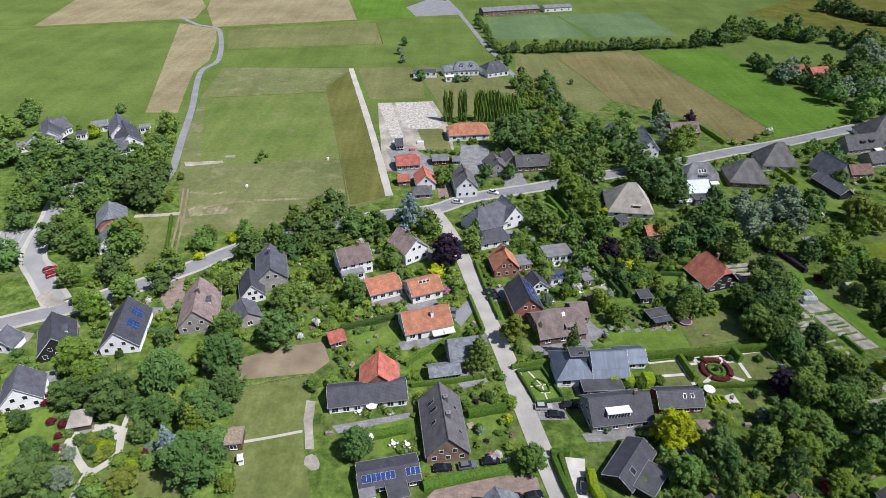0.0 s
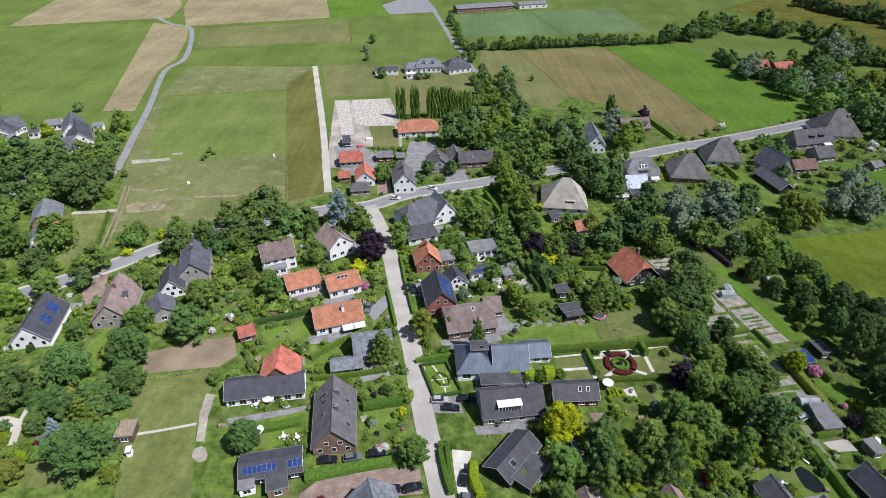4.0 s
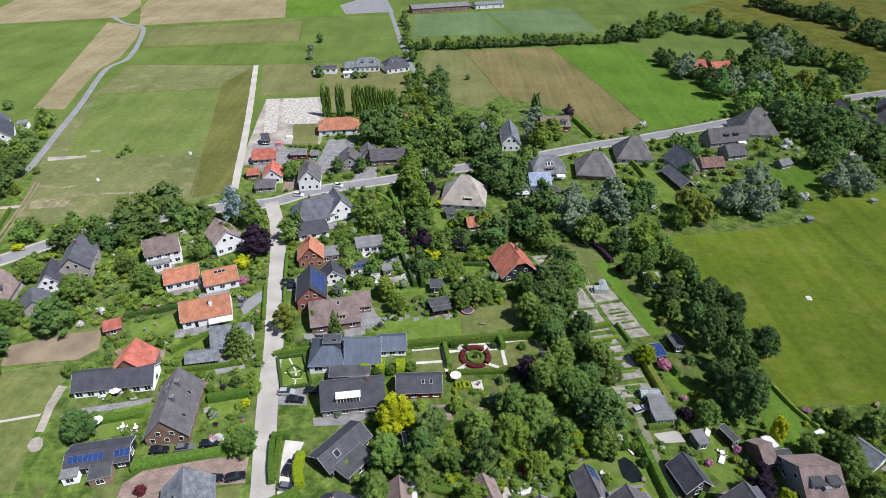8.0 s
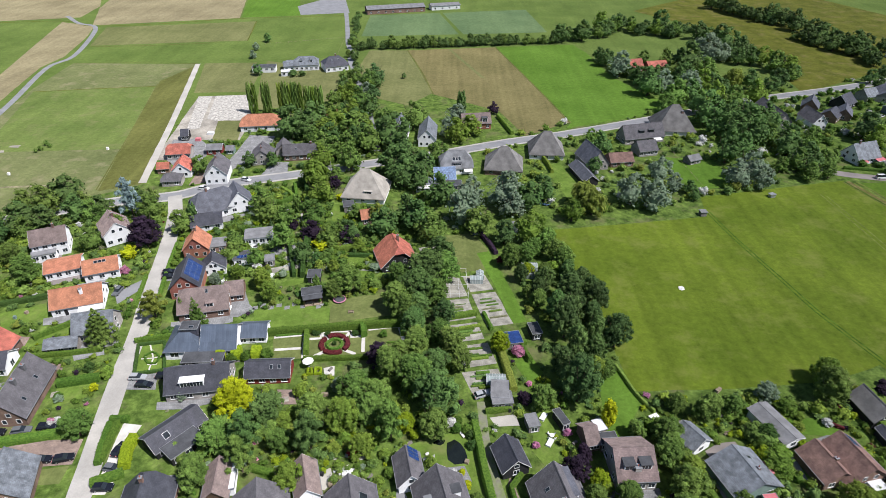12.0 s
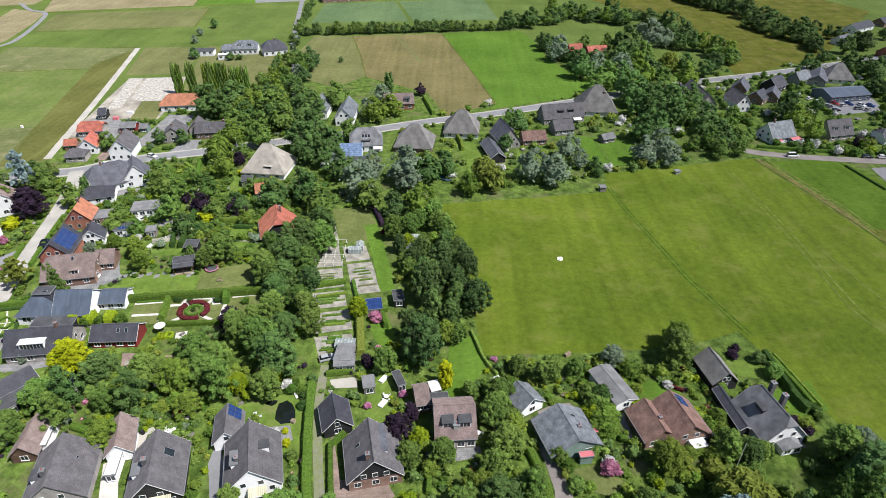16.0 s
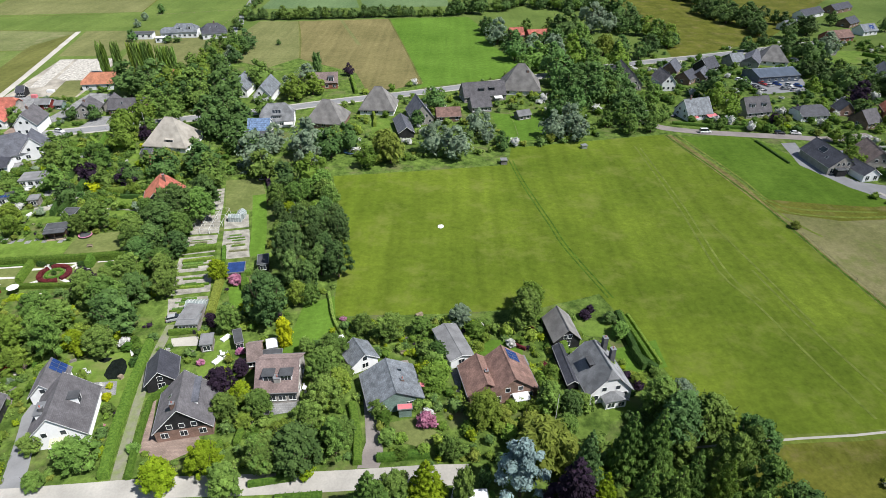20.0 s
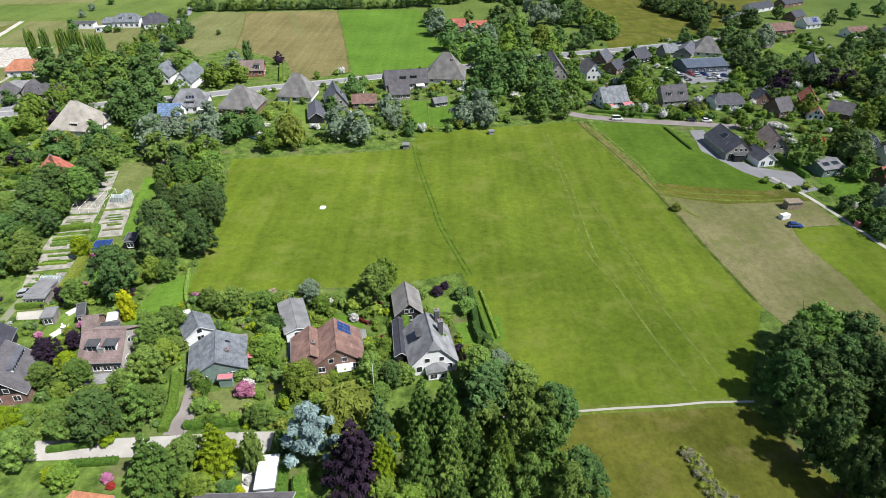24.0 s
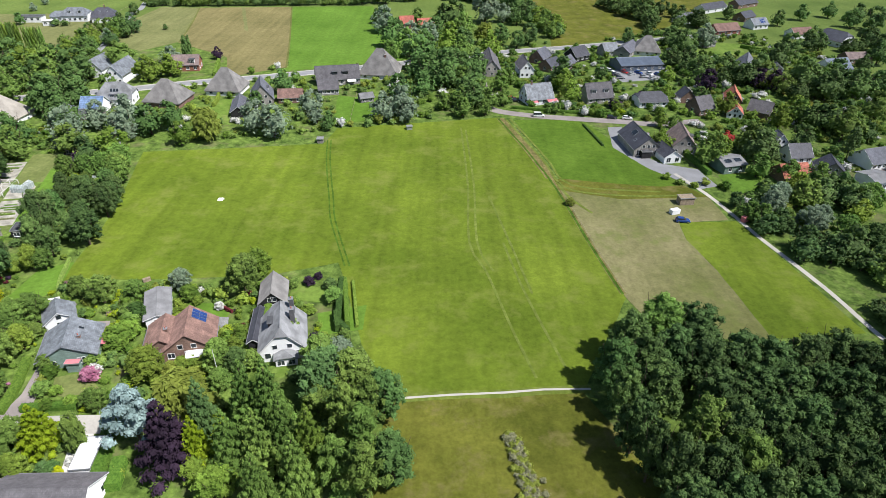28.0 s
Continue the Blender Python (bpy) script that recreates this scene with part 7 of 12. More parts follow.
tree(36.7, 297.4, 14.3, 1.6, "column", "oak", name="poplar", group="row of slender poplars", far=True)
tree(38.8, 297.4, 14.3, 1.6, "column", "oak", name="poplar", group="row of slender poplars", far=True)
tree(48.6, 362.8, 8.8, 3.9, "round", "dark", far=True)
tree(49.8, 345.9, 9.1, 4.1, "round", "oak", far=True)
tree(43.4, 348.1, 7.8, 3.5, "round", "oak", far=True)
tree(50.1, 325.5, 9.4, 4.2, "round", "light", far=True)
tree(53.1, 315.6, 9.8, 4.4, "round", "light", far=True)
tree(63.4, 336.3, 8.9, 4.0, "round", "dark", far=True)
tree(60.1, 322.3, 8.6, 3.8, "round", "silver", far=True)
tree(45.8, 318.6, 7.9, 3.5, "round", "light", far=True)
tree(42.0, 309.9, 7.7, 3.4, "round", "oak", far=True)
tree(43.2, 394.9, 7.9, 3.5, "round", "dark", far=True)
tree(38.1, 402.0, 5.6, 2.5, "round", "oak", far=True)
tree(-12.1, 360.9, 7.3, 3.3, "round", "dark", far=True)
tree(-26.6, 440.9, 6.9, 3.1, "round", "dark", far=True)
tree(-28.8, 417.9, 5.8, 2.6, "round", "silver", far=True)
tree(-25.3, 397.9, 5.6, 2.5, "round", "silver", far=True)
tree(78.1, 356.3, 3.6, 1.6, "round", "dark", far=True)
tree(55.9, 288.7, 10.9, 4.9, "round", "light", far=True)
tree(64.7, 290.9, 12.2, 5.4, "round", "dark", far=True)
tree(50.2, 276.0, 11.7, 5.2, "round", "oak", far=True)
tree(31.3, 260.7, 17.2, 7.7, "round", "dark", far=True)
tree(38.0, 260.9, 12.3, 5.5, "round", "dark", far=True)
tree(55.1, 261.2, 12.3, 5.5, "round", "light", far=True)
tree(65.1, 266.1, 11.4, 5.1, "round", "light", far=True)
tree(47.9, 254.5, 9.9, 4.4, "round", "light", far=True)
tree(113.2, 294.3, 7.9, 1.9, "column", "dark", far=True)
tree(15.3, 360.4, 4.3, 2.6, "bush", "dark", far=True)
tree(10.2, 359.3, 4.8, 2.9, "bush", "dark", far=True)
tree(-204.9, 283.7, 11.9, 5.3, "round", "dark", far=True)
tree(-211.8, 299.5, 9.3, 4.2, "round", "oak", far=True)
tree(-203.7, 268.0, 12.5, 5.6, "round", "oak", far=True)
tree(-169.4, 222.1, 10.8, 4.8, "round", "dark", far=True)
tree(-161.5, 222.2, 10.8, 4.8, "round", "oak", far=True)
tree(-165.7, 248.3, 9.1, 4.1, "round", "purple", far=True)
tree(-153.1, 221.8, 11.3, 5.0, "round", "dark", far=True)
tree(-149.3, 230.2, 11.1, 5.0, "round", "dark", far=True)
tree(-140.0, 226.1, 12.5, 5.5, "round", "oak", far=True)
tree(-130.2, 222.6, 13.3, 5.9, "round", "dark", far=True)
tree(-138.2, 213.6, 14.3, 6.4, "round", "dark", far=True)
tree(-130.0, 214.7, 13.4, 6.0, "round", "dark", far=True)
tree(-123.2, 227.0, 11.0, 4.9, "round", "oak", far=True)
tree(-123.8, 240.2, 10.5, 4.7, "round", "oak", far=True)
tree(-115.2, 224.2, 9.9, 4.4, "round", "dark", far=True)
tree(-118.9, 204.7, 13.8, 6.2, "round", "dark", far=True)
tree(-111.2, 201.4, 12.8, 5.7, "round", "dark", far=True)
tree(-134.3, 200.2, 11.4, 5.1, "round", "dark", far=True)
tree(-126.5, 194.1, 8.9, 4.0, "round", "oak", far=True)
tree(-161.7, 212.5, 10.5, 4.7, "round", "oak", far=True)
tree(-158.5, 199.8, 11.4, 5.1, "round", "oak", far=True)
tree(-151.3, 185.7, 10.8, 4.8, "round", "dark", plain=True)
tree(-134.6, 188.3, 10.5, 4.7, "round", "oak", far=True)
tree(-129.8, 172.0, 11.4, 5.1, "round", "dark", plain=True)
tree(-125.8, 174.9, 10.3, 4.6, "round", "oak", plain=True)
tree(-106.5, 169.9, 14.1, 6.3, "round", "oak", plain=True)
tree(-136.7, 176.6, 8.4, 3.7, "round", "dark", plain=True)
tree(-186.9, 275.9, 4.7, 2.1, "round", "dark", far=True)
tree(-165.3, 269.0, 7.5, 3.3, "round", "lime", far=True)
tree(-167.6, 302.2, 5.7, 2.5, "round", "dark", far=True)
tree(-136.1, 280.2, 7.7, 3.4, "round", "dark", far=True)
tree(-127.2, 263.9, 6.8, 3.0, "round", "light", far=True)
tree(-136.0, 263.0, 7.3, 3.3, "round", "light", far=True)
tree(-108.7, 226.4, 3.5, 1.6, "round", "oak", far=True)
tree(-106.1, 207.8, 4.7, 2.1, "round", "light", far=True)
tree(-177.1, 277.8, 3.5, 1.6, "round", "dark", far=True)
tree(-81.8, 173.1, 9.1, 4.0, "round", "oak", plain=True)
tree(-73.0, 177.6, 4.2, 1.9, "round", "gold", plain=True)
tree(-80.5, 177.4, 7.6, 3.4, "round", "oak", plain=True)
belt((44.8, 334.9), (52.1, 261.6), 9, 4.1, 2.8, ('oak', 'dark', 'oak', 'dark', 'pine', 'light'), 15)
belt((52.1, 290.7), (62.3, 248.9), 9, 5.4, 3.0, ('oak', 'dark', 'oak', 'dark', 'pine', 'light'), 16)
belt((72.4, 234.2), (94.6, 226.3), 7, 5.0, 2.7, ('dark', 'oak', 'dark'), 17)
tree(84.4, 236.0, 14.4, 6.4, "round", "dark", far=True)
tree(86.6, 219.4, 14.6, 6.5, "round", "dark", far=True)
tree(69.0, 245.5, 13.8, 6.2, "round", "oak", far=True)
tree(60.7, 238.1, 12.5, 5.6, "round", "oak", far=True)
tree(104.9, 264.6, 9.6, 4.3, "round", "silver", far=True)
tree(109.2, 257.2, 12.7, 5.7, "round", "light", far=True)
tree(112.2, 299.9, 11.4, 2.8, "column", "dark", far=True)
tree(129.0, 296.5, 6.8, 3.0, "round", "purple", far=True)
tree(50.2, 231.0, 11.2, 5.0, "round", "light", far=True)
tree(51.6, 212.0, 11.8, 5.5, "weep", "light", far=True)
tree(48.0, 246.2, 10.7, 4.8, "round", "oak", far=True)
tree(79.4, 260.3, 10.1, 4.5, "round", "oak", far=True)
tree(19.2, 229.9, 7.1, 3.2, "round", "dark", far=True)
tree(29.3, 230.1, 7.1, 3.2, "round", "dark", far=True)
tree(1.0, 222.8, 8.5, 3.8, "round", "oak", far=True)
tree(-10.8, 184.2, 17.2, 4.9, "pine", "blue", plain=True)
tree(-4.0, 183.8, 10.8, 4.8, "round", "oak", plain=True)
tree(-9.7, 198.1, 6.0, 2.6, "round", "oak", far=True)
tree(2.2, 165.2, 12.5, 6.0, "wide", "purple")
tree(10.5, 174.7, 9.6, 4.3, "round", "oak", plain=True)
tree(-9.7, 172.0, 9.1, 4.0, "round", "oak", plain=True)
tree(-16.2, 163.5, 8.8, 3.9, "round", "oak", plain=True)
tree(-43.8, 186.3, 13.0, 5.8, "round", "oak", far=True)
tree(-31.2, 183.4, 10.8, 4.8, "round", "dark", plain=True)
tree(-25.3, 183.6, 8.6, 3.8, "round", "oak", plain=True)
tree(-20.9, 181.0, 7.3, 3.2, "round", "oak", plain=True)
tree(-52.5, 187.5, 10.5, 4.7, "round", "oak", far=True)
tree(-46.5, 176.9, 11.3, 5.0, "round", "dark", plain=True)
tree(-57.4, 176.4, 9.6, 4.3, "round", "oak", plain=True)
tree(-64.2, 170.7, 9.8, 4.4, "round", "oak", plain=True)
tree(-86.0, 157.7, 10.8, 4.8, "round", "oak", plain=True)
tree(-69.6, 182.3, 7.3, 3.3, "round", "oak", plain=True)
tree(-50.7, 167.1, 10.1, 4.5, "round", "dark", plain=True)
tree(-42.3, 170.6, 8.2, 3.7, "round", "oak", plain=True)
tree(-31.4, 189.4, 8.8, 3.9, "round", "oak", far=True)
tree(-115.9, 212.0, 14.3, 6.4, "round", "dark", far=True)
tree(-131.7, 275.8, 11.7, 5.2, "round", "oak", far=True)
tree(-147.1, 202.5, 13.8, 6.2, "round", "dark", far=True)
tree(-127.8, 202.7, 13.8, 6.2, "round", "oak", far=True)
tree(-119.0, 168.0, 12.1, 5.4, "round", "oak", plain=True)
belt((-239.4, 206.7), (-167.6, 222.7), 18, 6.7, 7.3, ('dark', 'oak', 'dark'), 18)
belt((-194.3, 150.3), (-136.7, 170.7), 12, 5.8, 5.9, ('oak', 'dark', 'oak', 'dark', 'pine', 'light'), 19)
belt((-173.2, 112.3), (-111.9, 108.8), 14, 4.8, 6.9, ('oak', 'dark', 'oak', 'dark', 'pine', 'light'), 20)
belt((-147.1, 84.6), (-95.3, 82.1), 12, 4.9, 5.9, ('oak', 'dark', 'oak', 'dark', 'pine', 'light'), 21)
tree(-131.5, 178.4, 10.5, 4.7, "round", "oak", plain=True)
tree(-101.0, 136.3, 10.5, 4.7, "round", "light")
tree(-116.1, 152.4, 9.4, 4.2, "round", "oak")
tree(-95.4, 145.3, 9.5, 4.2, "round", "oak")
tree(-65.9, 149.2, 8.6, 3.8, "round", "oak")
tree(-76.1, 125.5, 6.7, 3.0, "round", "dark")
tree(-79.2, 101.1, 13.1, 6.4, "wide", "dark")
tree(-90.4, 103.0, 9.3, 4.6, "wide", "dark")
tree(-94.1, 114.0, 12.4, 5.5, "round", "light")
tree(-69.3, 109.6, 11.6, 5.4, "weep", "dark")
tree(-89.2, 108.9, 9.1, 4.1, "round", "light")
tree(-99.1, 95.7, 6.2, 2.8, "round", "dark")
tree(-56.8, 115.4, 12.5, 5.6, "round", "dark")
tree(-59.6, 128.6, 9.4, 4.2, "round", "oak")
tree(-56.1, 96.3, 12.6, 5.6, "round", "dark")
tree(-52.4, 81.4, 15.0, 6.2, "round", "dark")
tree(-56.0, 92.2, 13.0, 4.6, "cone", "light")
tree(-66.1, 97.5, 10.0, 4.4, "round", "dark")
tree(-85.3, 78.4, 11.3, 5.0, "round", "dark")
tree(-88.3, 84.9, 9.2, 4.1, "round", "dark")
tree(-80.6, 79.7, 7.0, 3.0, "round", "silver")
tree(-67.3, 79.5, 6.0, 3.4, "round", "willow")
tree(-60.6, 88.2, 10.5, 3.2, "cone", "blue")
tree(-60.0, 85.0, 6.0, 2.0, "column", "dark")
tree(-68.7, 92.7, 6.1, 2.7, "round", "dark")
tree(-52.3, 104.7, 10.4, 4.6, "round", "dark")
tree(-44.6, 125.9, 12.0, 5.9, "wide", "dark")
tree(-45.4, 139.5, 10.6, 4.7, "round", "oak")
tree(-25.9, 143.7, 10.9, 4.8, "round", "oak")
tree(-37.2, 154.3, 8.4, 3.7, "round", "oak")
tree(-31.5, 139.1, 3.9, 2.4, "bush", "light")
tree(-1.5, 158.5, 3.7, 2.3, "bush", "gold", plain=True)
tree(-18.4, 88.4, 9.4, 4.2, "round", "dark")
tree(-32.1, 109.4, 3.8, 2.3, "bush", "oak")
tree(10.6, 116.8, 12.0, 4.6, "cone", "oak", "dense dark green conifer beside the street")
tree(20.9, 127.0, 10.0, 4.4, "pine", "willow", "olive-yellow conifer beside the street")
tree(20.6, 84.8, 8.0, 3.6, "round", "oak")
tree(36.0, 120.9, 12.9, 2.9, "cone", "oak")
tree(54.7, 92.5, 10.6, 5.2, "wide", "gold")
tree(87.4, 108.5, 8.1, 3.9, "wide", "purple")
tree(103.2, 154.0, 12.1, 5.4, "round", "dark")
tree(104.4, 144.7, 12.7, 5.7, "round", "oak")
tree(96.7, 136.7, 12.3, 5.5, "round", "dark")
tree(93.4, 126.9, 10.1, 4.5, "round", "oak")
tree(95.9, 121.7, 9.2, 4.1, "round", "dark")
tree(74.7, 140.8, 10.0, 4.5, "round", "oak")
tree(70.9, 137.5, 7.1, 3.2, "round", "oak")
tree(42.7, 154.4, 6.9, 3.1, "round", "oak", plain=True)
tree(33.9, 157.4, 7.0, 3.1, "round", "oak", plain=True)
tree(48.1, 142.0, 8.0, 3.5, "round", "light")
tree(51.5, 136.0, 7.1, 3.1, "round", "light")
tree(70.8, 169.5, 9.0, 4.0, "round", "dark", plain=True)
tree(64.5, 166.1, 8.8, 3.9, "round", "oak", plain=True)
tree(83.0, 173.8, 12.4, 5.5, "round", "dark", plain=True)
tree(71.2, 184.8, 6.5, 2.9, "round", "oak", far=True)
tree(56.1, 180.7, 10.6, 4.7, "round", "oak", plain=True)
tree(49.2, 164.9, 10.0, 4.4, "round", "oak", plain=True)
tree(57.3, 156.4, 8.5, 3.8, "round", "dark", plain=True)
tree(61.7, 164.7, 4.4, 2.7, "bush", "gold", plain=True)
tree(47.1, 179.9, 9.3, 4.2, "round", "oak", plain=True)
tree(39.3, 182.4, 10.7, 4.8, "round", "oak", plain=True)
tree(66.7, 205.4, 4.1, 2.5, "bush", "purple", far=True)
tree(63.7, 200.3, 3.4, 2.1, "bush", "gold", far=True)
tree(35.8, 190.1, 11.0, 4.9, "round", "oak", far=True)
tree(55.5, 198.6, 11.4, 5.1, "round", "light", far=True)
tree(94.7, 177.5, 12.6, 5.6, "round", "dark", plain=True)
tree(99.4, 170.5, 12.2, 5.4, "round", "oak", plain=True)
tree(111.0, 182.7, 15.3, 6.8, "round", "silver", plain=True)
tree(114.3, 199.3, 11.4, 5.1, "round", "silver", far=True)
tree(127.9, 195.1, 15.6, 6.9, "round", "silver", far=True)
tree(129.5, 187.3, 10.9, 4.9, "round", "silver", far=True)
tree(116.4, 174.9, 11.6, 5.2, "round", "oak", plain=True)
tree(136.3, 194.1, 12.5, 5.6, "round", "dark", far=True)
tree(90.7, 183.7, 12.0, 5.4, "round", "dark", plain=True)
tree(159.3, 189.7, 10.9, 5.1, "weep", "willow", far=True)
tree(151.0, 184.9, 9.5, 4.2, "round", "light", plain=True)
tree(175.9, 197.9, 13.6, 6.0, "round", "silver", far=True)
tree(133.8, 170.9, 12.2, 5.4, "round", "light", plain=True)
tree(124.8, 169.1, 10.1, 4.5, "round", "beech", plain=True)
tree(90.1, 131.9, 10.5, 4.7, "round", "oak")
tree(82.5, 96.6, 9.4, 4.2, "round", "oak")
tree(90.8, 103.7, 10.6, 4.7, "round", "oak")
tree(87.4, 89.3, 9.8, 4.4, "round", "oak")
tree(81.1, 87.5, 9.7, 4.3, "round", "light")
tree(92.5, 84.2, 13.3, 3.8, "pine", "oak")
tree(73.7, 89.1, 9.8, 4.4, "round", "oak")
tree(75.0, 80.4, 14.2, 4.1, "pine", "dark")
tree(63.2, 89.0, 9.8, 4.4, "round", "dark")
tree(60.9, 80.3, 14.2, 4.1, "pine", "dark")
tree(54.0, 80.9, 9.3, 4.1, "round", "oak")
tree(52.0, 72.3, 8.8, 3.9, "round", "oak")
tree(97.4, 100.1, 11.9, 5.3, "round", "oak")
tree(102.2, 104.8, 9.2, 4.1, "round", "dark")
tree(103.1, 93.1, 12.8, 5.7, "round", "dark")
tree(95.7, 87.0, 6.1, 2.7, "round", "lime")
tree(102.5, 86.0, 8.2, 3.7, "round", "oak")
tree(86.4, 80.3, 6.7, 3.0, "round", "light")
tree(60.9, 75.4, 11.8, 3.4, "pine", "oak")
tree(72.2, 71.7, 7.5, 3.4, "round", "light")
tree(96.8, 112.9, 9.4, 4.2, "round", "oak")
tree(92.9, 109.8, 7.7, 3.4, "round", "oak")
tree(102.9, 118.0, 8.0, 3.6, "round", "oak")
tree(106.4, 113.0, 9.4, 4.2, "round", "oak")
tree(108.2, 107.5, 8.5, 3.8, "round", "oak")
tree(88.1, 94.7, 8.5, 3.8, "round", "oak")
tree(68.1, 81.1, 7.3, 3.2, "round", "oak")
tree(125.5, 154.7, 9.5, 3.7, "round", "oak")
tree(130.8, 156.9, 8.6, 3.3, "round", "oak")
tree(138.6, 164.0, 9.8, 4.0, "round", "oak")
tree(142.8, 153.6, 9.6, 4.0, "round", "oak")
tree(130.7, 149.9, 5.0, 2.6, "round", "lime")
tree(138.9, 150.6, 5.2, 2.7, "round", "light")
tree(149.0, 131.8, 11.5, 4.0, "round", "beech")
tree(142.0, 136.2, 11.5, 4.0, "round", "beech")
tree(135.4, 142.8, 8.6, 3.2, "round", "dark")
tree(132.2, 133.4, 7.2, 3.0, "round", "oak")
tree(146.6, 143.0, 8.4, 3.1, "round", "beech")
tree(137.8, 120.2, 15.5, 4.6, "round", "beech")
tree(136.6, 128.0, 11.0, 3.5, "round", "dark")
tree(151.0, 116.8, 11.8, 4.2, "round", "beech")
tree(146.2, 124.6, 9.6, 3.5, "round", "beech")
tree(144.2, 111.0, 9.4, 3.3, "round", "dark")
tree(137.4, 96.8, 16.0, 5.0, "round", "beech")
tree(134.6, 104.6, 11.0, 3.7, "round", "beech")
tree(142.9, 104.4, 8.0, 2.9, "round", "light")
tree(128.4, 94.6, 7.6, 3.2, "round", "oak")
tree(98.9, 142.6, 15.0, 6.4, "round", "dark")
tree(101.6, 135.2, 9.5, 4.4, "round", "oak")
tree(94.6, 136.4, 11.0, 4.6, "round", "dark")
tree(142.6, 146.6, 9.0, 3.0, "round", "dark")
tree(128.3, 146.4, 7.4, 2.6, "round", "beech")
tree(133.0, 138.0, 8.0, 2.8, "round", "beech")
tree(139.6, 112.6, 11.5, 3.4, "round", "dark")
tree(142.6, 128.8, 10.0, 3.3, "round", "beech")
tree(148.4, 137.6, 9.0, 3.1, "round", "beech")
tree(140.8, 158.4, 9.0, 3.6, "round", "oak")
tree(135.8, 147.4, 7.0, 2.8, "round", "oak")
tree(146.2, 117.6, 10.0, 3.3, "round", "dark")
tree(134.0, 160.8, 8.0, 3.2, "round", "oak")
tree(129.8, 138.6, 5.0, 2.2, "round", "oak")
tree(145.8, 104.8, 6.5, 2.5, "round", "oak")
tree(99.2, 150.2, 9.5, 4.2, "round", "oak")
tree(97.0, 127.4, 10.0, 4.2, "round", "dark")
tree(104.4, 126.2, 8.6, 3.4, "round", "beech")
tree(90.6, 141.8, 10.5, 4.2, "round", "oak")
tree(122.9, 157.4, 2.6, 1.5, "bush", "berberis", name="shrub")
tree(93.4, 208.8, 12.0, 5.3, "round", "dark", far=True)
tree(141.7, 200.1, 11.6, 5.2, "round", "dark", far=True)
tree(102.5, 197.1, 13.8, 6.1, "round", "dark", far=True)
tree(183.2, 194.0, 13.6, 6.1, "round", "silver", far=True)
tree(196.5, 210.2, 7.9, 3.5, "round", "silver", far=True)
tree(201.9, 201.9, 5.2, 2.3, "round", "dark", far=True)
tree(174.5, 246.2, 10.9, 4.8, "round", "dark", far=True)
tree(229.9, 219.4, 13.9, 6.2, "round", "silver", far=True)
tree(232.1, 212.5, 10.8, 4.8, "round", "silver", far=True)
tree(227.6, 237.1, 13.6, 6.1, "round", "dark", far=True)
tree(240.0, 262.5, 14.7, 6.5, "round", "dark", far=True)
tree(247.9, 256.0, 14.4, 6.4, "round", "dark", far=True)
tree(264.1, 280.2, 13.3, 5.9, "round", "dark", far=True)
tree(234.7, 268.7, 12.9, 5.7, "round", "dark", far=True)
tree(255.1, 229.5, 10.7, 4.7, "round", "oak", far=True)
tree(255.5, 220.1, 9.2, 4.1, "round", "oak", far=True)
tree(247.5, 227.5, 7.6, 3.4, "round", "oak", far=True)
tree(262.2, 252.5, 12.3, 5.5, "round", "dark", far=True)
tree(267.0, 231.1, 9.6, 4.3, "round", "oak", far=True)
tree(265.2, 222.4, 7.5, 3.3, "round", "oak", far=True)
tree(274.4, 255.4, 10.3, 4.6, "round", "oak", far=True)
tree(237.1, 312.4, 14.5, 6.4, "round", "dark", far=True)
tree(249.4, 312.7, 14.5, 6.4, "round", "light", far=True)
tree(241.9, 341.3, 15.5, 6.9, "round", "dark", far=True)
tree(219.5, 298.6, 11.7, 5.2, "round", "oak", far=True)
tree(258.9, 352.2, 15.9, 7.1, "round", "oak", far=True)
tree(256.7, 304.1, 14.2, 6.3, "round", "oak", far=True)
tree(272.5, 313.1, 14.5, 6.5, "round", "light", far=True)
tree(218.2, 327.5, 16.9, 7.5, "round", "dark", far=True)
tree(210.9, 362.5, 16.2, 7.2, "round", "silver", far=True)
tree(286.6, 397.3, 13.0, 5.8, "round", "silver", far=True)
tree(245.3, 383.5, 12.6, 5.6, "round", "oak", far=True)
tree(304.3, 263.7, 14.7, 6.6, "round", "beech", far=True)
tree(236.9, 297.8, 13.8, 6.1, "round", "oak", far=True)
tree(244.7, 278.8, 13.1, 5.8, "round", "dark", far=True)
tree(253.1, 279.2, 13.1, 5.8, "round", "dark", far=True)
tree(271.0, 340.3, 12.0, 5.6, "weep", "willow", far=True)
tree(280.7, 339.5, 12.6, 5.6, "round", "dark", far=True)
tree(228.4, 333.6, 13.7, 6.1, "round", "silver", far=True)
tree(251.0, 334.8, 13.8, 6.1, "round", "light", far=True)
tree(289.5, 332.3, 10.3, 4.6, "round", "dark", far=True)
tree(297.2, 340.5, 12.6, 5.6, "round", "beech", far=True)
tree(223.0, 214.9, 12.2, 5.4, "round", "silver", far=True)
tree(263.9, 240.6, 10.6, 4.7, "round", "oak", far=True)
tree(259.7, 262.0, 12.5, 5.5, "round", "dark", far=True)
tree(237.9, 245.2, 11.8, 5.3, "round", "dark", far=True)
tree(192.8, 219.0, 10.9, 4.8, "round", "silver", far=True)
tree(201.8, 207.3, 6.2, 2.8, "round", "dark", far=True)
tree(157.0, 195.8, 10.9, 5.1, "weep", "willow", far=True)
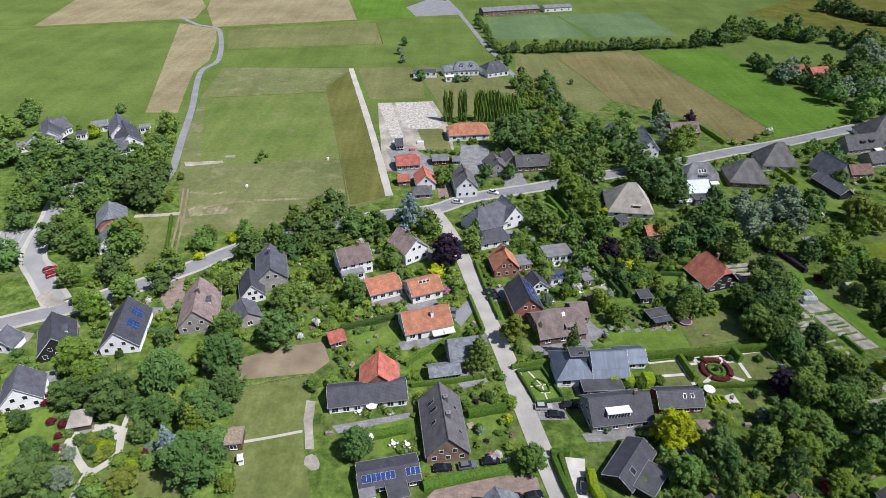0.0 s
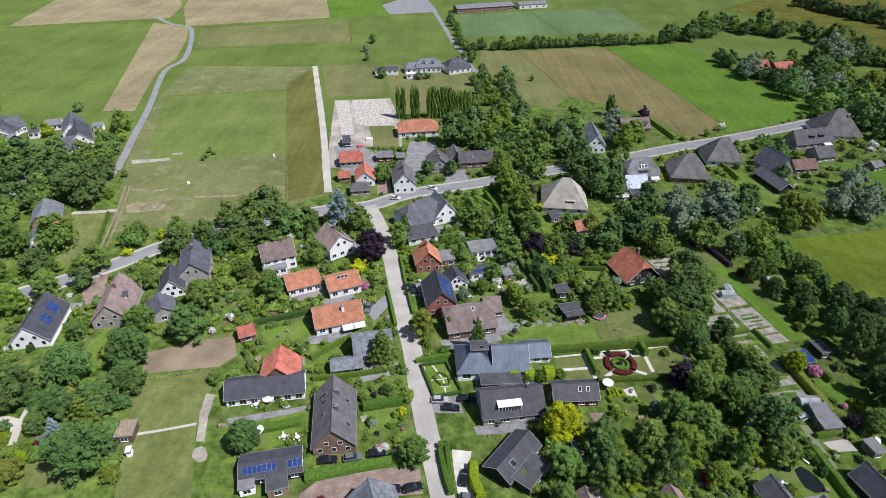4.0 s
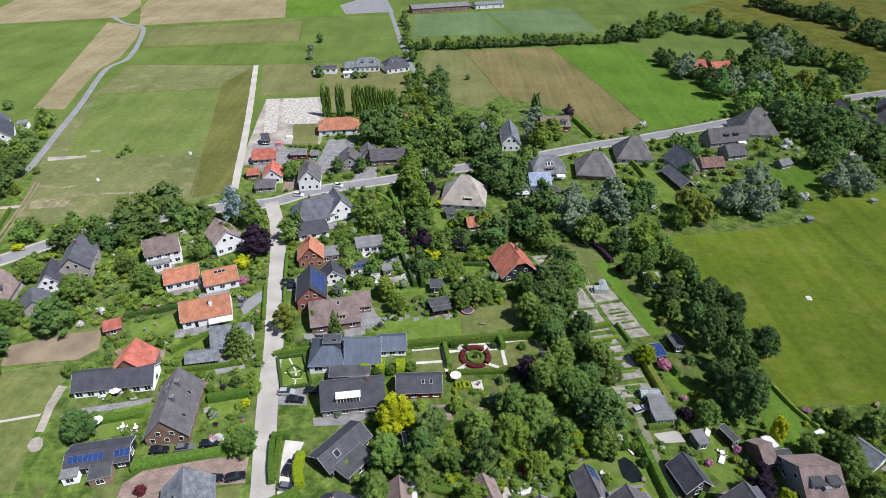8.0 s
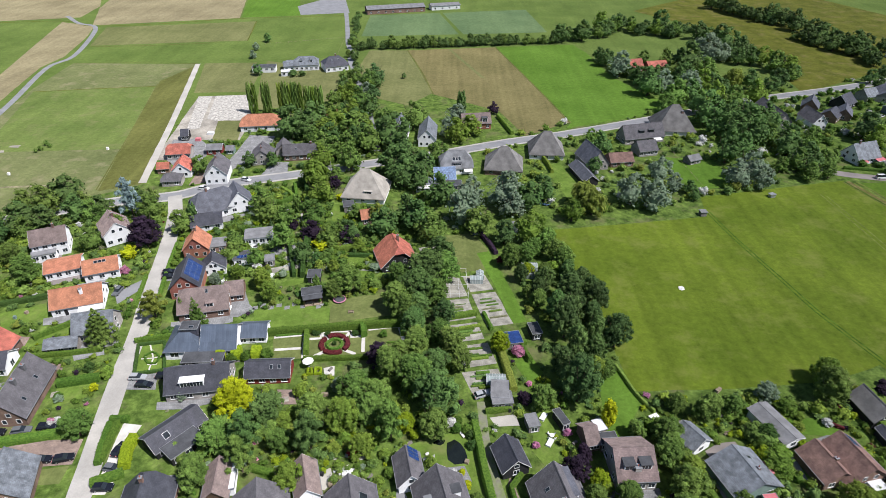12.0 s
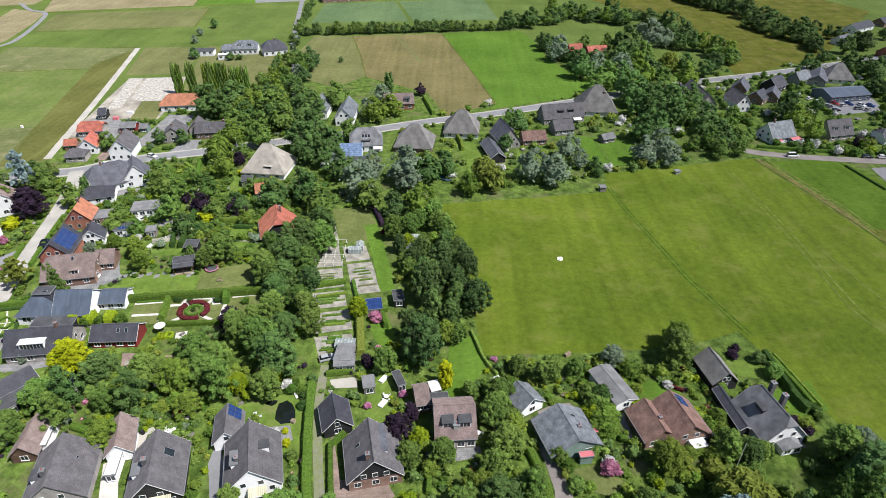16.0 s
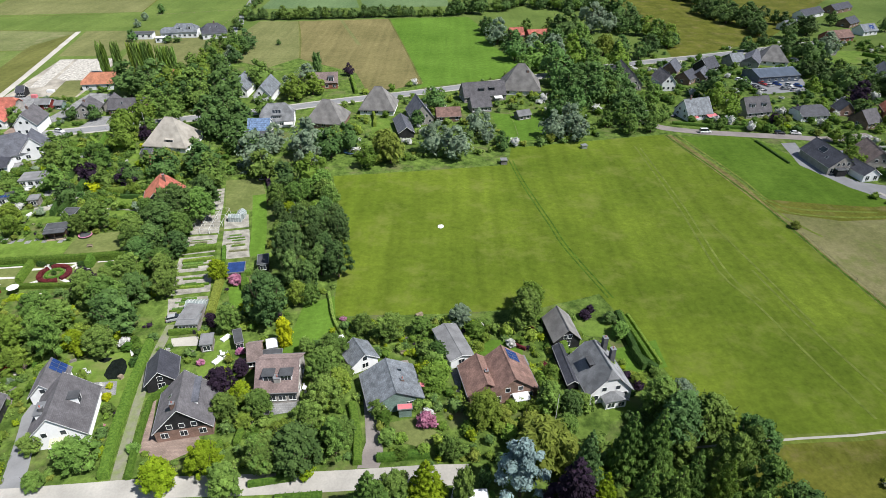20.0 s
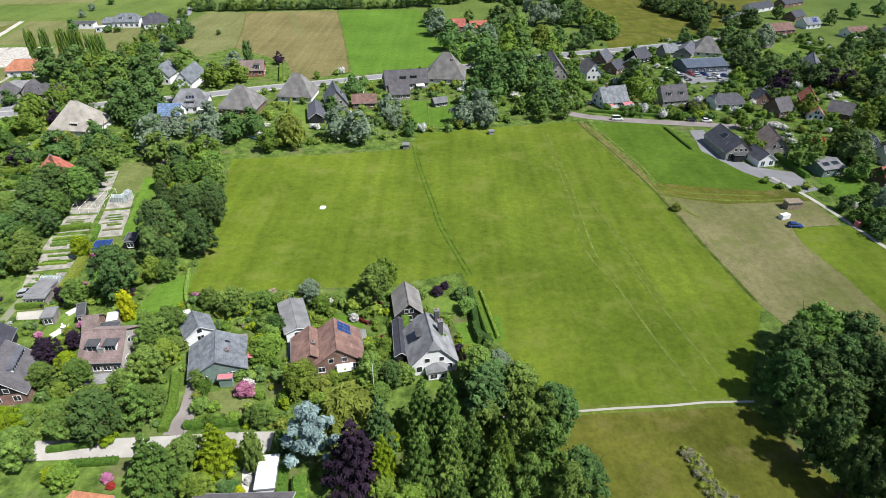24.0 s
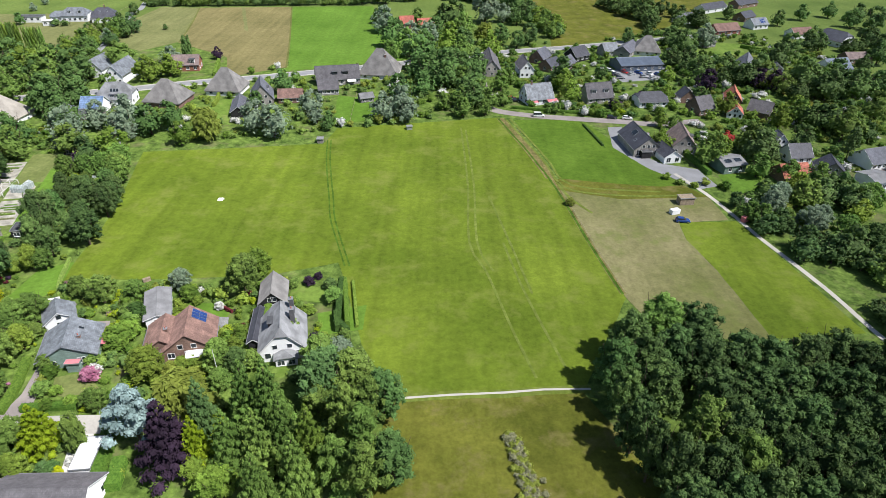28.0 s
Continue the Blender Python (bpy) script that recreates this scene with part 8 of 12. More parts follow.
tree(168.0, 226.7, 7.6, 3.4, "round", "dark", far=True)
tree(172.4, 258.7, 7.3, 3.3, "round", "oak", far=True)
tree(177.2, 261.9, 5.7, 2.5, "round", "oak", far=True)
tree(101.5, 86.8, 5.0, 3.0, "bush", "oak")
tree(113.0, 55.2, 8.7, 3.9, "round", "oak")
tree(107.1, 50.9, 4.7, 2.1, "round", "oak")
tree(102.1, 58.6, 5.0, 2.2, "round", "oak")
tree(120.9, 59.4, 2.3, 1.4, "bush", "oak")
tree(129.5, 50.8, 8.4, 3.7, "round", "lime")
tree(136.4, 54.8, 8.0, 3.4, "round", "lime")
tree(141.6, 49.8, 8.3, 3.7, "round", "oak")
tree(147.6, 55.5, 9.1, 4.1, "round", "oak")
tree(149.5, 59.9, 7.9, 3.5, "round", "light")
tree(153.1, 65.8, 7.1, 3.1, "round", "oak")
tree(159.4, 58.5, 10.9, 3.1, "pine", "oak")
tree(155.6, 71.0, 8.5, 3.8, "round", "oak")
tree(153.6, 78.8, 9.0, 4.0, "round", "oak")
tree(157.7, 75.0, 7.0, 3.1, "round", "light")
tree(132.9, 74.6, 7.0, 3.1, "round", "purple")
tree(135.6, 79.4, 4.7, 2.1, "round", "purple")
tree(135.6, 67.9, 6.7, 3.0, "round", "oak")
tree(137.6, 72.7, 5.0, 2.2, "round", "lime")
tree(124.1, 95.6, 4.3, 1.9, "round", "purple")
tree(119.4, 114.6, 7.0, 3.1, "round", "lime")
tree(143.0, 89.3, 8.0, 2.0, "column", "gold")
tree(167.0, 91.5, 8.3, 3.7, "round", "oak")
tree(160.2, 93.8, 6.2, 2.8, "round", "oak")
tree(183.5, 97.2, 6.4, 2.8, "round", "silver")
tree(199.1, 97.5, 10.9, 4.9, "round", "oak")
tree(201.0, 103.4, 8.9, 4.0, "round", "light")
tree(174.1, 93.4, 5.7, 2.5, "round", "oak")
tree(175.7, 86.2, 4.7, 2.9, "bush", "oak")
tree(177.1, 77.7, 5.6, 3.4, "bush", "light")
tree(187.0, 52.2, 5.4, 1.3, "column", "dark", far=True)
tree(168.7, 62.2, 3.4, 2.1, "bush", "oak")
tree(181.2, 58.7, 5.6, 2.5, "round", "oak")
tree(203.6, 64.2, 6.0, 2.8, "round", "oak")
tree(208.2, 70.4, 5.0, 2.2, "round", "oak")
tree(206.0, 45.6, 14.0, 3.4, "cone", "lime")
tree(201.2, 45.6, 17.4, 5.8, "cone", "purple", "broad cone-shaped copper beech with dark purple leaves")
tree(167.4, 45.4, 13.6, 4.8, "cone", "oak")
tree(176.6, 49.4, 11.5, 4.1, "cone", "lime")
tree(183.1, 48.8, 9.7, 2.1, "column", "oak")
tree(193.2, 50.6, 15.2, 5.0, "pine", "blue")
tree(198.6, 57.6, 10.0, 5.8, "weep", "willow")
tree(152.9, 55.7, 12.0, 5.3, "round", "dark")
tree(147.0, 55.9, 8.8, 3.9, "round", "oak")
tree(159.5, 60.7, 8.0, 3.6, "round", "oak")
tree(187.6, 67.0, 8.6, 4.3, "round", "light")
tree(178.0, 85.1, 6.0, 2.5, "bush", "hedge_dark", "large dark rounded evergreen bush")
tree(201.0, 70.4, 8.0, 3.4, "round", "oak")
tree(205.4, 69.6, 6.6, 3.0, "round", "dark")
tree(155.0, 84.1, 8.1, 3.6, "round", "oak")
tree(154.8, 70.8, 6.2, 2.8, "round", "light")
tree(142.6, 68.4, 7.3, 3.2, "round", "oak")
tree(171.2, 49.4, 7.4, 3.3, "round", "oak")
tree(175.2, 43.2, 6.0, 2.7, "round", "light")
tree(152.0, 45.0, 6.1, 2.7, "round", "light")
tree(206.0, 53.3, 5.5, 2.4, "round", "lime")
tree(214.4, 78.7, 6.5, 2.9, "round", "oak")
tree(223.1, 69.3, 10.9, 4.8, "round", "oak")
tree(166.3, 68.8, 4.4, 2.0, "round", "oak")
tree(148.7, 85.7, 5.5, 2.4, "round", "oak")
tree(287.7, 74.4, 14.5, 5.2, "wide", "dark")
tree(296.1, 80.3, 14.5, 6.1, "wide", "oak")
tree(302.5, 77.6, 14.5, 6.0, "wide", "beech")
tree(282.7, 65.9, 14.5, 4.9, "wide", "dark")
tree(288.8, 67.6, 14.5, 4.9, "wide", "dark")
tree(295.3, 70.3, 14.5, 5.0, "wide", "beech")
tree(300.8, 68.0, 14.5, 5.6, "wide", "beech")
tree(308.1, 69.0, 14.5, 5.6, "wide", "beech")
tree(313.9, 66.7, 14.5, 5.5, "wide", "beech")
tree(321.7, 68.5, 14.5, 5.0, "wide", "beech")
tree(328.4, 70.4, 14.5, 5.1, "wide", "beech")
tree(332.4, 67.2, 14.5, 4.3, "wide", "beech")
tree(289.3, 60.0, 14.5, 5.3, "wide", "dark")
tree(282.4, 58.3, 14.5, 3.5, "wide", "dark")
tree(300.7, 58.8, 14.5, 5.2, "wide", "beech")
tree(307.2, 59.0, 14.5, 5.2, "wide", "beech")
tree(313.7, 59.1, 14.5, 5.2, "wide", "beech")
tree(320.4, 60.7, 14.5, 5.3, "wide", "beech")
tree(325.6, 59.4, 14.5, 4.7, "wide", "beech")
tree(332.9, 62.5, 14.5, 4.8, "wide", "beech")
tree(282.3, 50.6, 16.5, 3.8, "wide", "beech")
tree(293.8, 49.6, 16.5, 4.8, "wide", "oak")
tree(299.3, 48.5, 16.5, 4.8, "wide", "beech")
tree(305.8, 49.9, 16.5, 4.9, "wide", "beech")
tree(311.8, 50.0, 16.5, 4.9, "wide", "beech")
tree(317.9, 50.2, 16.5, 4.9, "wide", "beech")
tree(323.5, 50.3, 16.5, 4.9, "wide", "beech")
tree(287.1, 41.3, 16.5, 4.5, "wide", "beech")
tree(292.3, 40.4, 16.5, 5.0, "wide", "beech")
tree(298.7, 41.6, 16.5, 5.0, "wide", "oak")
tree(304.8, 41.7, 16.5, 4.5, "wide", "beech")
tree(310.4, 41.8, 16.5, 5.0, "wide", "beech")
tree(316.1, 41.9, 16.5, 4.5, "wide", "beech")
tree(321.7, 42.0, 16.5, 4.6, "wide", "beech")
tree(283.5, 44.6, 16.5, 3.1, "wide", "beech")
tree(286.5, 34.2, 16.5, 4.7, "wide", "beech")
tree(292.6, 34.3, 16.5, 4.7, "wide", "beech")
tree(299.1, 35.4, 16.5, 4.8, "wide", "beech")
tree(304.8, 34.5, 16.5, 4.7, "wide", "beech")
tree(311.0, 34.6, 16.5, 4.7, "wide", "beech")
tree(342.7, 70.8, 14.5, 5.1, "wide", "beech")
tree(337.7, 59.7, 14.5, 5.3, "wide", "beech")
tree(330.2, 49.2, 16.5, 4.8, "wide", "beech")
tree(325.4, 37.9, 16.5, 5.9, "wide", "beech")
tree(316.6, 33.8, 16.5, 5.2, "wide", "beech")
belt((372.6, 368.4), (390.8, 329.2), 10, 5.4, 3.8, ('beech', 'dark', 'beech'), 31)
belt((373.0, 304.3), (394.6, 275.7), 16, 5.0, 4.7, ('oak', 'beech', 'dark', 'beech', 'pine', 'light'), 32)
belt((400.4, 276.1), (418.6, 251.3), 12, 5.4, 3.5, ('oak', 'beech', 'dark', 'beech', 'pine', 'light'), 33)
belt((429.8, 278.4), (456.9, 262.4), 14, 6.0, 3.1, ('oak', 'beech', 'dark', 'beech', 'pine', 'light'), 34)
belt((465.7, 342.4), (508.4, 346.3), 8, 5.4, 3.2, ('beech', 'dark', 'beech'), 35)
belt((359.4, 239.4), (383.2, 219.6), 10, 4.6, 4.3, ('oak', 'beech', 'dark', 'beech', 'pine', 'light'), 36)
belt((396.4, 227.3), (420.6, 203.1), 12, 5.5, 4.1, ('oak', 'beech', 'dark', 'beech', 'pine', 'light'), 37)
belt((365.2, 194.2), (362.4, 178.3), 4, 6.0, 3.0, ('oak', 'beech', 'dark', 'beech', 'pine', 'light'), 38)
belt((339.5, 144.8), (353.2, 114.6), 14, 3.6, 2.4, ('oak', 'beech', 'dark', 'beech', 'pine', 'light'), 39)
belt((359.6, 151.5), (384.0, 141.3), 10, 5.1, 4.3, ('oak', 'beech', 'dark', 'beech', 'pine', 'light'), 40)
belt((355.6, 120.4), (365.8, 104.4), 10, 4.6, 2.4, ('oak', 'beech', 'dark', 'beech', 'pine', 'light'), 41)
belt((353.9, 94.5), (356.4, 78.3), 6, 3.7, 1.5, ('beech', 'dark', 'beech'), 42)
belt((468.4, 263.2), (426.2, 123.2), 24, 5.7, 9.7, ('beech', 'dark', 'beech'), 43)
belt((245.6, 341.6), (265.2, 218.8), 14, 6.0, 4.8, ('dark', 'oak', 'dark'), 44)
tree(349.0, 140.7, 9.6, 4.3, "round", "silver")
tree(355.8, 130.4, 9.8, 4.4, "round", "silver")
tree(303.9, 240.0, 10.7, 4.8, "round", "light", far=True)
tree(343.8, 178.0, 12.9, 5.7, "round", "oak", plain=True)
tree(329.0, 189.1, 9.0, 4.0, "round", "light", far=True)
tree(359.0, 198.9, 5.1, 3.1, "bush", "flower_red", far=True)
tree(356.3, 339.6, 8.5, 3.8, "round", "beech", far=True)
tree(373.0, 260.2, 11.4, 5.1, "round", "purple", far=True)
tree(400.9, 268.3, 10.5, 4.7, "round", "purple", far=True)
tree(540.3, 426.0, 12.8, 5.7, "round", "beech", far=True)
tree(534.9, 398.5, 16.1, 7.2, "round", "beech", far=True)
tree(323.6, 235.7, 5.0, 3.1, "bush", "purple", far=True)
tree(252.2, 367.0, 22.2, 9.9, "round", "dark", far=True)
tree(274.6, 394.0, 19.7, 8.8, "round", "silver", far=True)
tree(227.5, 309.7, 16.2, 7.2, "round", "oak", far=True)
tree(234.6, 283.6, 18.1, 8.1, "round", "dark", far=True)
tree(239.3, 322.0, 16.7, 7.4, "round", "silver", far=True)
tree(248.7, 266.5, 17.2, 7.7, "round", "dark", far=True)
belt((363.3, 457.1), (389.7, 402.3), 12, 5.7, 2.6, ('beech', 'dark', 'beech'), 45)
belt((401.0, 440.9), (415.2, 388.3), 8, 5.5, 3.1, ('beech', 'dark', 'beech'), 46)
belt((46.3, 248.9), (82.2, 269.9), 18, 5.8, 6.3, ('dark', 'oak', 'dark'), 47)
belt((59.2, 299.3), (63.1, 351.7), 8, 6.0, 2.5, ('oak', 'dark', 'oak', 'dark', 'pine', 'light'), 48)

for x, y, h, r in ((57.8, 170.9, 8.0, 3.9), (70.9, 168.3, 7.0, 3.5), (50.0, 178.0, 4.0, 2.0), (59.6, 209.6, 6.0, 3.0)):
    tree(x, y, h, r, "round", "purple", plain=True)
tree(63.8, 167.2, 4.0, 2.7, "bush", "gold", name="shrub", plain=True)
hedge([(47.6, 212.0), (53.8, 184.1), (57.2, 163.0)], 1.7, 2.8, "hedge_dark", "tall dark hedge between long gardens")
# trees along the main road and in the wood beside the car park: x, y, height, radius, leaves
for x, y, h, r, mat in ((80.0, 251.5, 17, 8.6, "dark"), (82.2, 221.3, 15, 7.0, "dark"), (87.5, 212.0, 14, 6.4, "dark"), (76.2, 231.0, 11, 5.0, "purple"), (61.2, 260.7, 14, 8.0, "oak"), (49.7, 262.5, 14, 7.0, "light"),
                        (71.1, 256.9, 12, 6.2, "oak"), (45.8, 227.4, 10, 4.8, "light"), (39.6, 269.0, 16, 8.8, "dark"), (54.6, 238.3, 11, 5.6, "oak"), (110.2, 283.5, 10, 5.6, "silver"), (116.0, 265.7, 11, 6.4, "light"),
                        (88.2, 275.3, 14, 7.0, "oak"), (92.3, 251.6, 13, 6.2, "dark"), (58.5, 216.5, 7, 3.6, "oak"), (101.0, 236.5, 10, 4.8, "oak"), (64.0, 226.0, 12, 5.4, "oak"), (95.0, 222.5, 12, 5.6, "dark"),
                        (-63.6, 167.8, 10, 5.2, "dark"), (-78.4, 165.4, 12, 6.0, "oak"), (-55.4, 172.3, 9, 4.2, "oak"), (-46.2, 174.9, 11, 6.0, "dark"), (-41.0, 196.5, 12, 7.2, "dark"), (-31.3, 199.0, 10, 5.0, "oak"), (-23.0, 185.9, 9, 4.8, "dark"),
                        (-17.6, 164.2, 10, 5.4, "dark"), (-38.6, 176.2, 10, 5.0, "dark"), (-106.2, 172.6, 13, 5.4, "light"), (-86.6, 148.6, 8, 3.8, "dark"), (-12.4, 193.0, 9, 4.2, "dark"), (-179.1, 250.6, 11, 6.0, "oak"),
                        (-155.2, 235.1, 14, 8.6, "dark"), (-137.9, 224.2, 14, 8.6, "dark"), (-115.3, 206.5, 14, 8.0, "dark"), (-126.2, 249.5, 11, 6.0, "dark"), (-156.9, 228.0, 13, 8.0, "oak"), (-172.0, 238.0, 12, 7.0, "dark"), (-189.0, 240.0, 12, 7.0, "dark"),
                        (-146.0, 243.0, 11, 6.5, "dark"), (-129.5, 236.0, 12, 6.6, "oak"), (-123.4, 187.8, 13, 7.0, "oak"), (-103.4, 154.1, 11, 5.4, "dark")):
    if not taken(x, y, 0.3):
        tree(x, y, h, r, "round", mat, far=True)

# ---- lawns, drives and beds ----
patch("back_field", "dry_lawn", 0.040, [(-52.6, 108.7), (-33.1, 113.7), (-32.4, 105.0), (-32.1, 94.3), (-26.2, 73.7), (-42.4, 73.6), (-48.6, 94.2)], "mown grass plot behind the bungalow")
patch("bare_plot", "soil", 0.045, [(-52.5, 111.7), (-55.2, 119.5), (-42.5, 124.6), (-32.7, 126.6), (-29.6, 118.9), (-33.3, 114.4)], "bare tilled plot")
patch("garden_lawn", "lawn", 0.040, [(-16.9, 92.8), (-14.5, 98.8), (-6.9, 98.8), (-6.4, 93.7), (-10.7, 89.3), (-18.2, 87.7)])
patch("garden_lawn", "lawn", 0.040, [(6.8, 100.2), (15.2, 101.7), (16.9, 97.3), (9.4, 92.7)])
patch("garden_lawn", "lawn", 0.040, [(-9.2, 114.2), (-4.6, 125.9), (4.7, 130.1), (5.8, 128.4), (-3.5, 117.0)])
patch("garden_lawn", "lawn", 0.040, [(-25.9, 128.6), (-13.9, 134.2), (-10.7, 126.4), (-21.3, 122.1)])
patch("summerhouse_lawn", "lawn", 0.040, [(50.6, 122.8), (48.0, 130.8), (59.9, 134.1), (70.3, 132.2), (71.2, 125.5)])
patch("dry_lawn", "dry_lawn", 0.045, [(71.3, 125.5), (70.5, 132.2), (71.2, 135.9), (79.9, 138.8), (87.7, 139.5), (88.6, 129.3)], "sun-dried lawn")
patch("formal_garden", "dry_lawn", 0.045, [(56.6, 119.5), (93.1, 125.8), (97.5, 123.9), (97.4, 114.2), (92.2, 112.2), (58.7, 110.4)], "formal garden lawn between clipped hedges")
way("garden_path", "gravel", 0.070, 1.0, [(57.0, 119.1), (65.0, 120.4)], "narrow white gravel garden path", "path", False)
way("garden_path", "gravel", 0.070, 1.0, [(58.3, 114.1), (66.0, 114.9)], "narrow white gravel garden path", "path", False)
way("garden_path", "gravel", 0.070, 1.0, [(65.3, 121.1), (66.7, 111.0)], "narrow white gravel garden path", "path", False)
way("garden_path", "gravel", 0.070, 1.0, [(69.4, 121.4), (72.3, 118.4)], "narrow white gravel garden path", "path", False)
way("garden_path", "gravel", 0.070, 1.0, [(78.0, 122.0), (76.3, 118.4)], "narrow white gravel garden path", "path", False)
way("garden_path", "gravel", 0.070, 1.0, [(69.5, 111.7), (72.6, 114.1)], "narrow white gravel garden path", "path", False)
way("garden_path", "gravel", 0.070, 1.0, [(80.5, 112.7), (77.1, 114.4)], "narrow white gravel garden path", "path", False)
way("garden_path", "gravel", 0.070, 1.0, [(66.4, 118.5), (70.1, 119.0), (69.4, 121.4), (78.0, 122.0), (78.5, 119.6), (81.3, 120.1)], "narrow white gravel garden path", "path", False)
way("garden_path", "gravel", 0.070, 1.0, [(81.8, 120.4), (82.4, 113.6)], "narrow white gravel garden path", "path", False)
way("garden_path", "gravel", 0.070, 1.0, [(82.9, 122.8), (91.5, 124.1), (93.0, 119.1), (92.8, 113.9)], "narrow white gravel garden path", "path", False)
patch("knot_garden", "lawn", 0.050, [(21.5, 115.8), (27.4, 116.8), (31.5, 106.2), (24.7, 104.4)], "small knot garden with white paths")
way("garden_path", "gravel", 0.070, 0.4, [(23.7, 115.8), (26.8, 110.5), (27.6, 105.1)], "narrow white gravel garden path", "path", False)
way("garden_path", "gravel", 0.070, 0.35, [(23.7, 110.1), (26.8, 110.5), (29.2, 111.4)], "narrow white gravel garden path", "path", False)
way("garden_path", "gravel", 0.070, 0.35, [(24.3, 110.9), (26.4, 108.0), (28.5, 108.0), (28.3, 111.0), (25.5, 113.2), (24.3, 110.9)], "narrow white gravel garden path", "path", False)
patch("brick_yard", "pavers", 0.050, [(-3.2, 70.3), (-3.6, 76.6), (1.8, 82.4), (21.8, 83.7), (22.8, 76.9), (15.3, 76.1), (16.2, 72.2), (10.6, 67.2)], "red-brown paved yard")
patch("yard_lawn", "dry_lawn", 0.050, [(16.0, 75.3), (22.4, 76.5), (22.6, 72.0), (17.1, 71.4)], "small dry lawn")
patch("white_drive", "gravel", 0.070, [(30.7, 69.4), (30.3, 76.6), (29.1, 86.2), (29.0, 88.4), (33.5, 87.9), (32.9, 84.5), (32.8, 79.0), (34.3, 75.2), (33.6, 69.5)], "white gravel drive")
patch("drive", "asphalt", 0.050, [(3.0, 139.0), (10.5, 148.0), (11.7, 144.0), (6.4, 133.4)], "asphalt drive")
patch("drive", "asphalt", 0.050, [(13.4, 149.8), (21.1, 153.4), (21.4, 146.1), (15.8, 145.2)], "asphalt drive")
patch("drive", "pavers", 0.050, [(-90.1, 151.6), (-82.3, 157.9), (-77.4, 140.9), (-80.8, 138.7)], "red-brown paved drive")
patch("drive", "grey_pavers", 0.050, [(4.5, 111.6), (11.9, 113.7), (13.1, 111.7), (6.2, 109.2)], "grey paved drive")
patch("drive", "grey_pavers", 0.050, [(21.8, 105.0), (29.9, 106.1), (32.0, 99.2), (24.5, 99.1)], "grey paved drive")
patch("terrace", "grey_pavers", 0.050, [(-25.7, 96.9), (-7.2, 101.2), (-7.0, 99.7), (-23.8, 94.7)], "grey paved terrace")
patch("terrace", "grey_pavers", 0.050, [(38.0, 129.2), (43.7, 136.8), (45.6, 131.8), (40.2, 126.9)], "grey paved terrace")
patch("path_slabs", "sand", 0.055, [(-30.8, 90.2), (-32.8, 98.6), (-33.3, 105.0), (-30.9, 104.6), (-30.4, 97.7), (-28.7, 90.1)], "strip of old paving in the grass")
patch("bare_circle", "sand", 0.055, [(-30.4, 86.9), (-30.3, 88.0), (-29.7, 88.5), (-29.0, 88.8), (-27.9, 88.3), (-27.3, 87.4), (-26.7, 86.2), (-26.7, 85.0), (-27.5, 84.5), (-28.4, 84.4), (-29.4, 85.3), (-30.2, 85.9)], "round sandy patch in the grass")
way("grass_path", "concrete", 0.060, 0.8, [(-45.8, 92.0), (-39.6, 93.4), (-32.4, 95.3)], "narrow pale path", "path", False)
# kitchen gardens
patch("vegetable_bed", "plough", 0.050, [(95.2, 165.8), (104.2, 167.7), (108.2, 152.8), (99.2, 151.9)], "vegetable plot with bare grey-brown soil")
patch("vegetable_bed", "plough", 0.050, [(99.3, 151.1), (108.2, 152.1), (111.5, 138.9), (103.0, 137.5)], "vegetable plot with bare grey-brown soil")
patch("vegetable_bed", "plough", 0.050, [(103.1, 136.2), (111.6, 137.6), (113.6, 128.4), (104.9, 126.5)], "vegetable plot with bare grey-brown soil")
patch("vegetable_bed", "plough", 0.050, [(110.0, 149.2), (117.3, 150.0), (119.6, 142.4), (112.4, 140.9)], "vegetable plot with bare grey-brown soil")
patch("vegetable_bed", "plough", 0.050, [(112.7, 139.6), (120.0, 141.1), (124.3, 126.0), (116.8, 124.4)], "vegetable plot with bare grey-brown soil")
patch("vegetable_bed", "plough", 0.050, [(104.9, 124.7), (113.8, 126.6), (115.6, 119.4), (106.1, 117.6)], "vegetable plot with bare grey-brown soil")
patch("vegetable_bed", "plough", 0.050, [(107.3, 116.0), (116.4, 117.8), (118.5, 109.7), (109.0, 107.6)], "vegetable plot with bare grey-brown soil")
patch("vegetable_bed", "plough", 0.050, [(109.0, 106.2), (118.6, 107.7), (120.8, 100.4), (111.5, 99.0)], "vegetable plot with bare grey-brown soil")
patch("garden_lawn", "dry_lawn", 0.040, [(102.8, 173.7), (114.7, 175.8), (118.6, 166.0), (121.6, 154.0), (109.7, 151.3)])
way("grass_way", "bright", 0.045, 4.4, [(117.2, 163.4), (123.2, 140.6), (126.0, 126.4)], "mown grass way", "path", False)
patch("garden_lawn", "bright", 0.040, [(144.0, 104.5), (151.1, 108.2), (153.4, 96.7), (150.6, 92.5), (147.6, 86.2), (143.9, 82.0), (142.2, 84.5), (143.2, 93.9)])
patch("garden_lawn", "bright", 0.040, [(122.1, 113.7), (126.7, 116.4), (130.2, 106.5), (126.5, 99.7)])
patch("garden_lawn", "lawn", 0.040, [(124.4, 81.9), (126.5, 90.9), (127.4, 96.5), (130.5, 93.0), (130.2, 76.9), (128.5, 75.2)])
patch("pond_lawn", "lawn", 0.040, [(92.5, 81.8), (100.9, 84.4), (110.3, 88.4), (113.3, 84.9), (116.5, 72.9), (114.8, 70.5), (108.8, 70.4), (105.6, 75.8), (99.5, 79.8), (94.5, 80.3)])
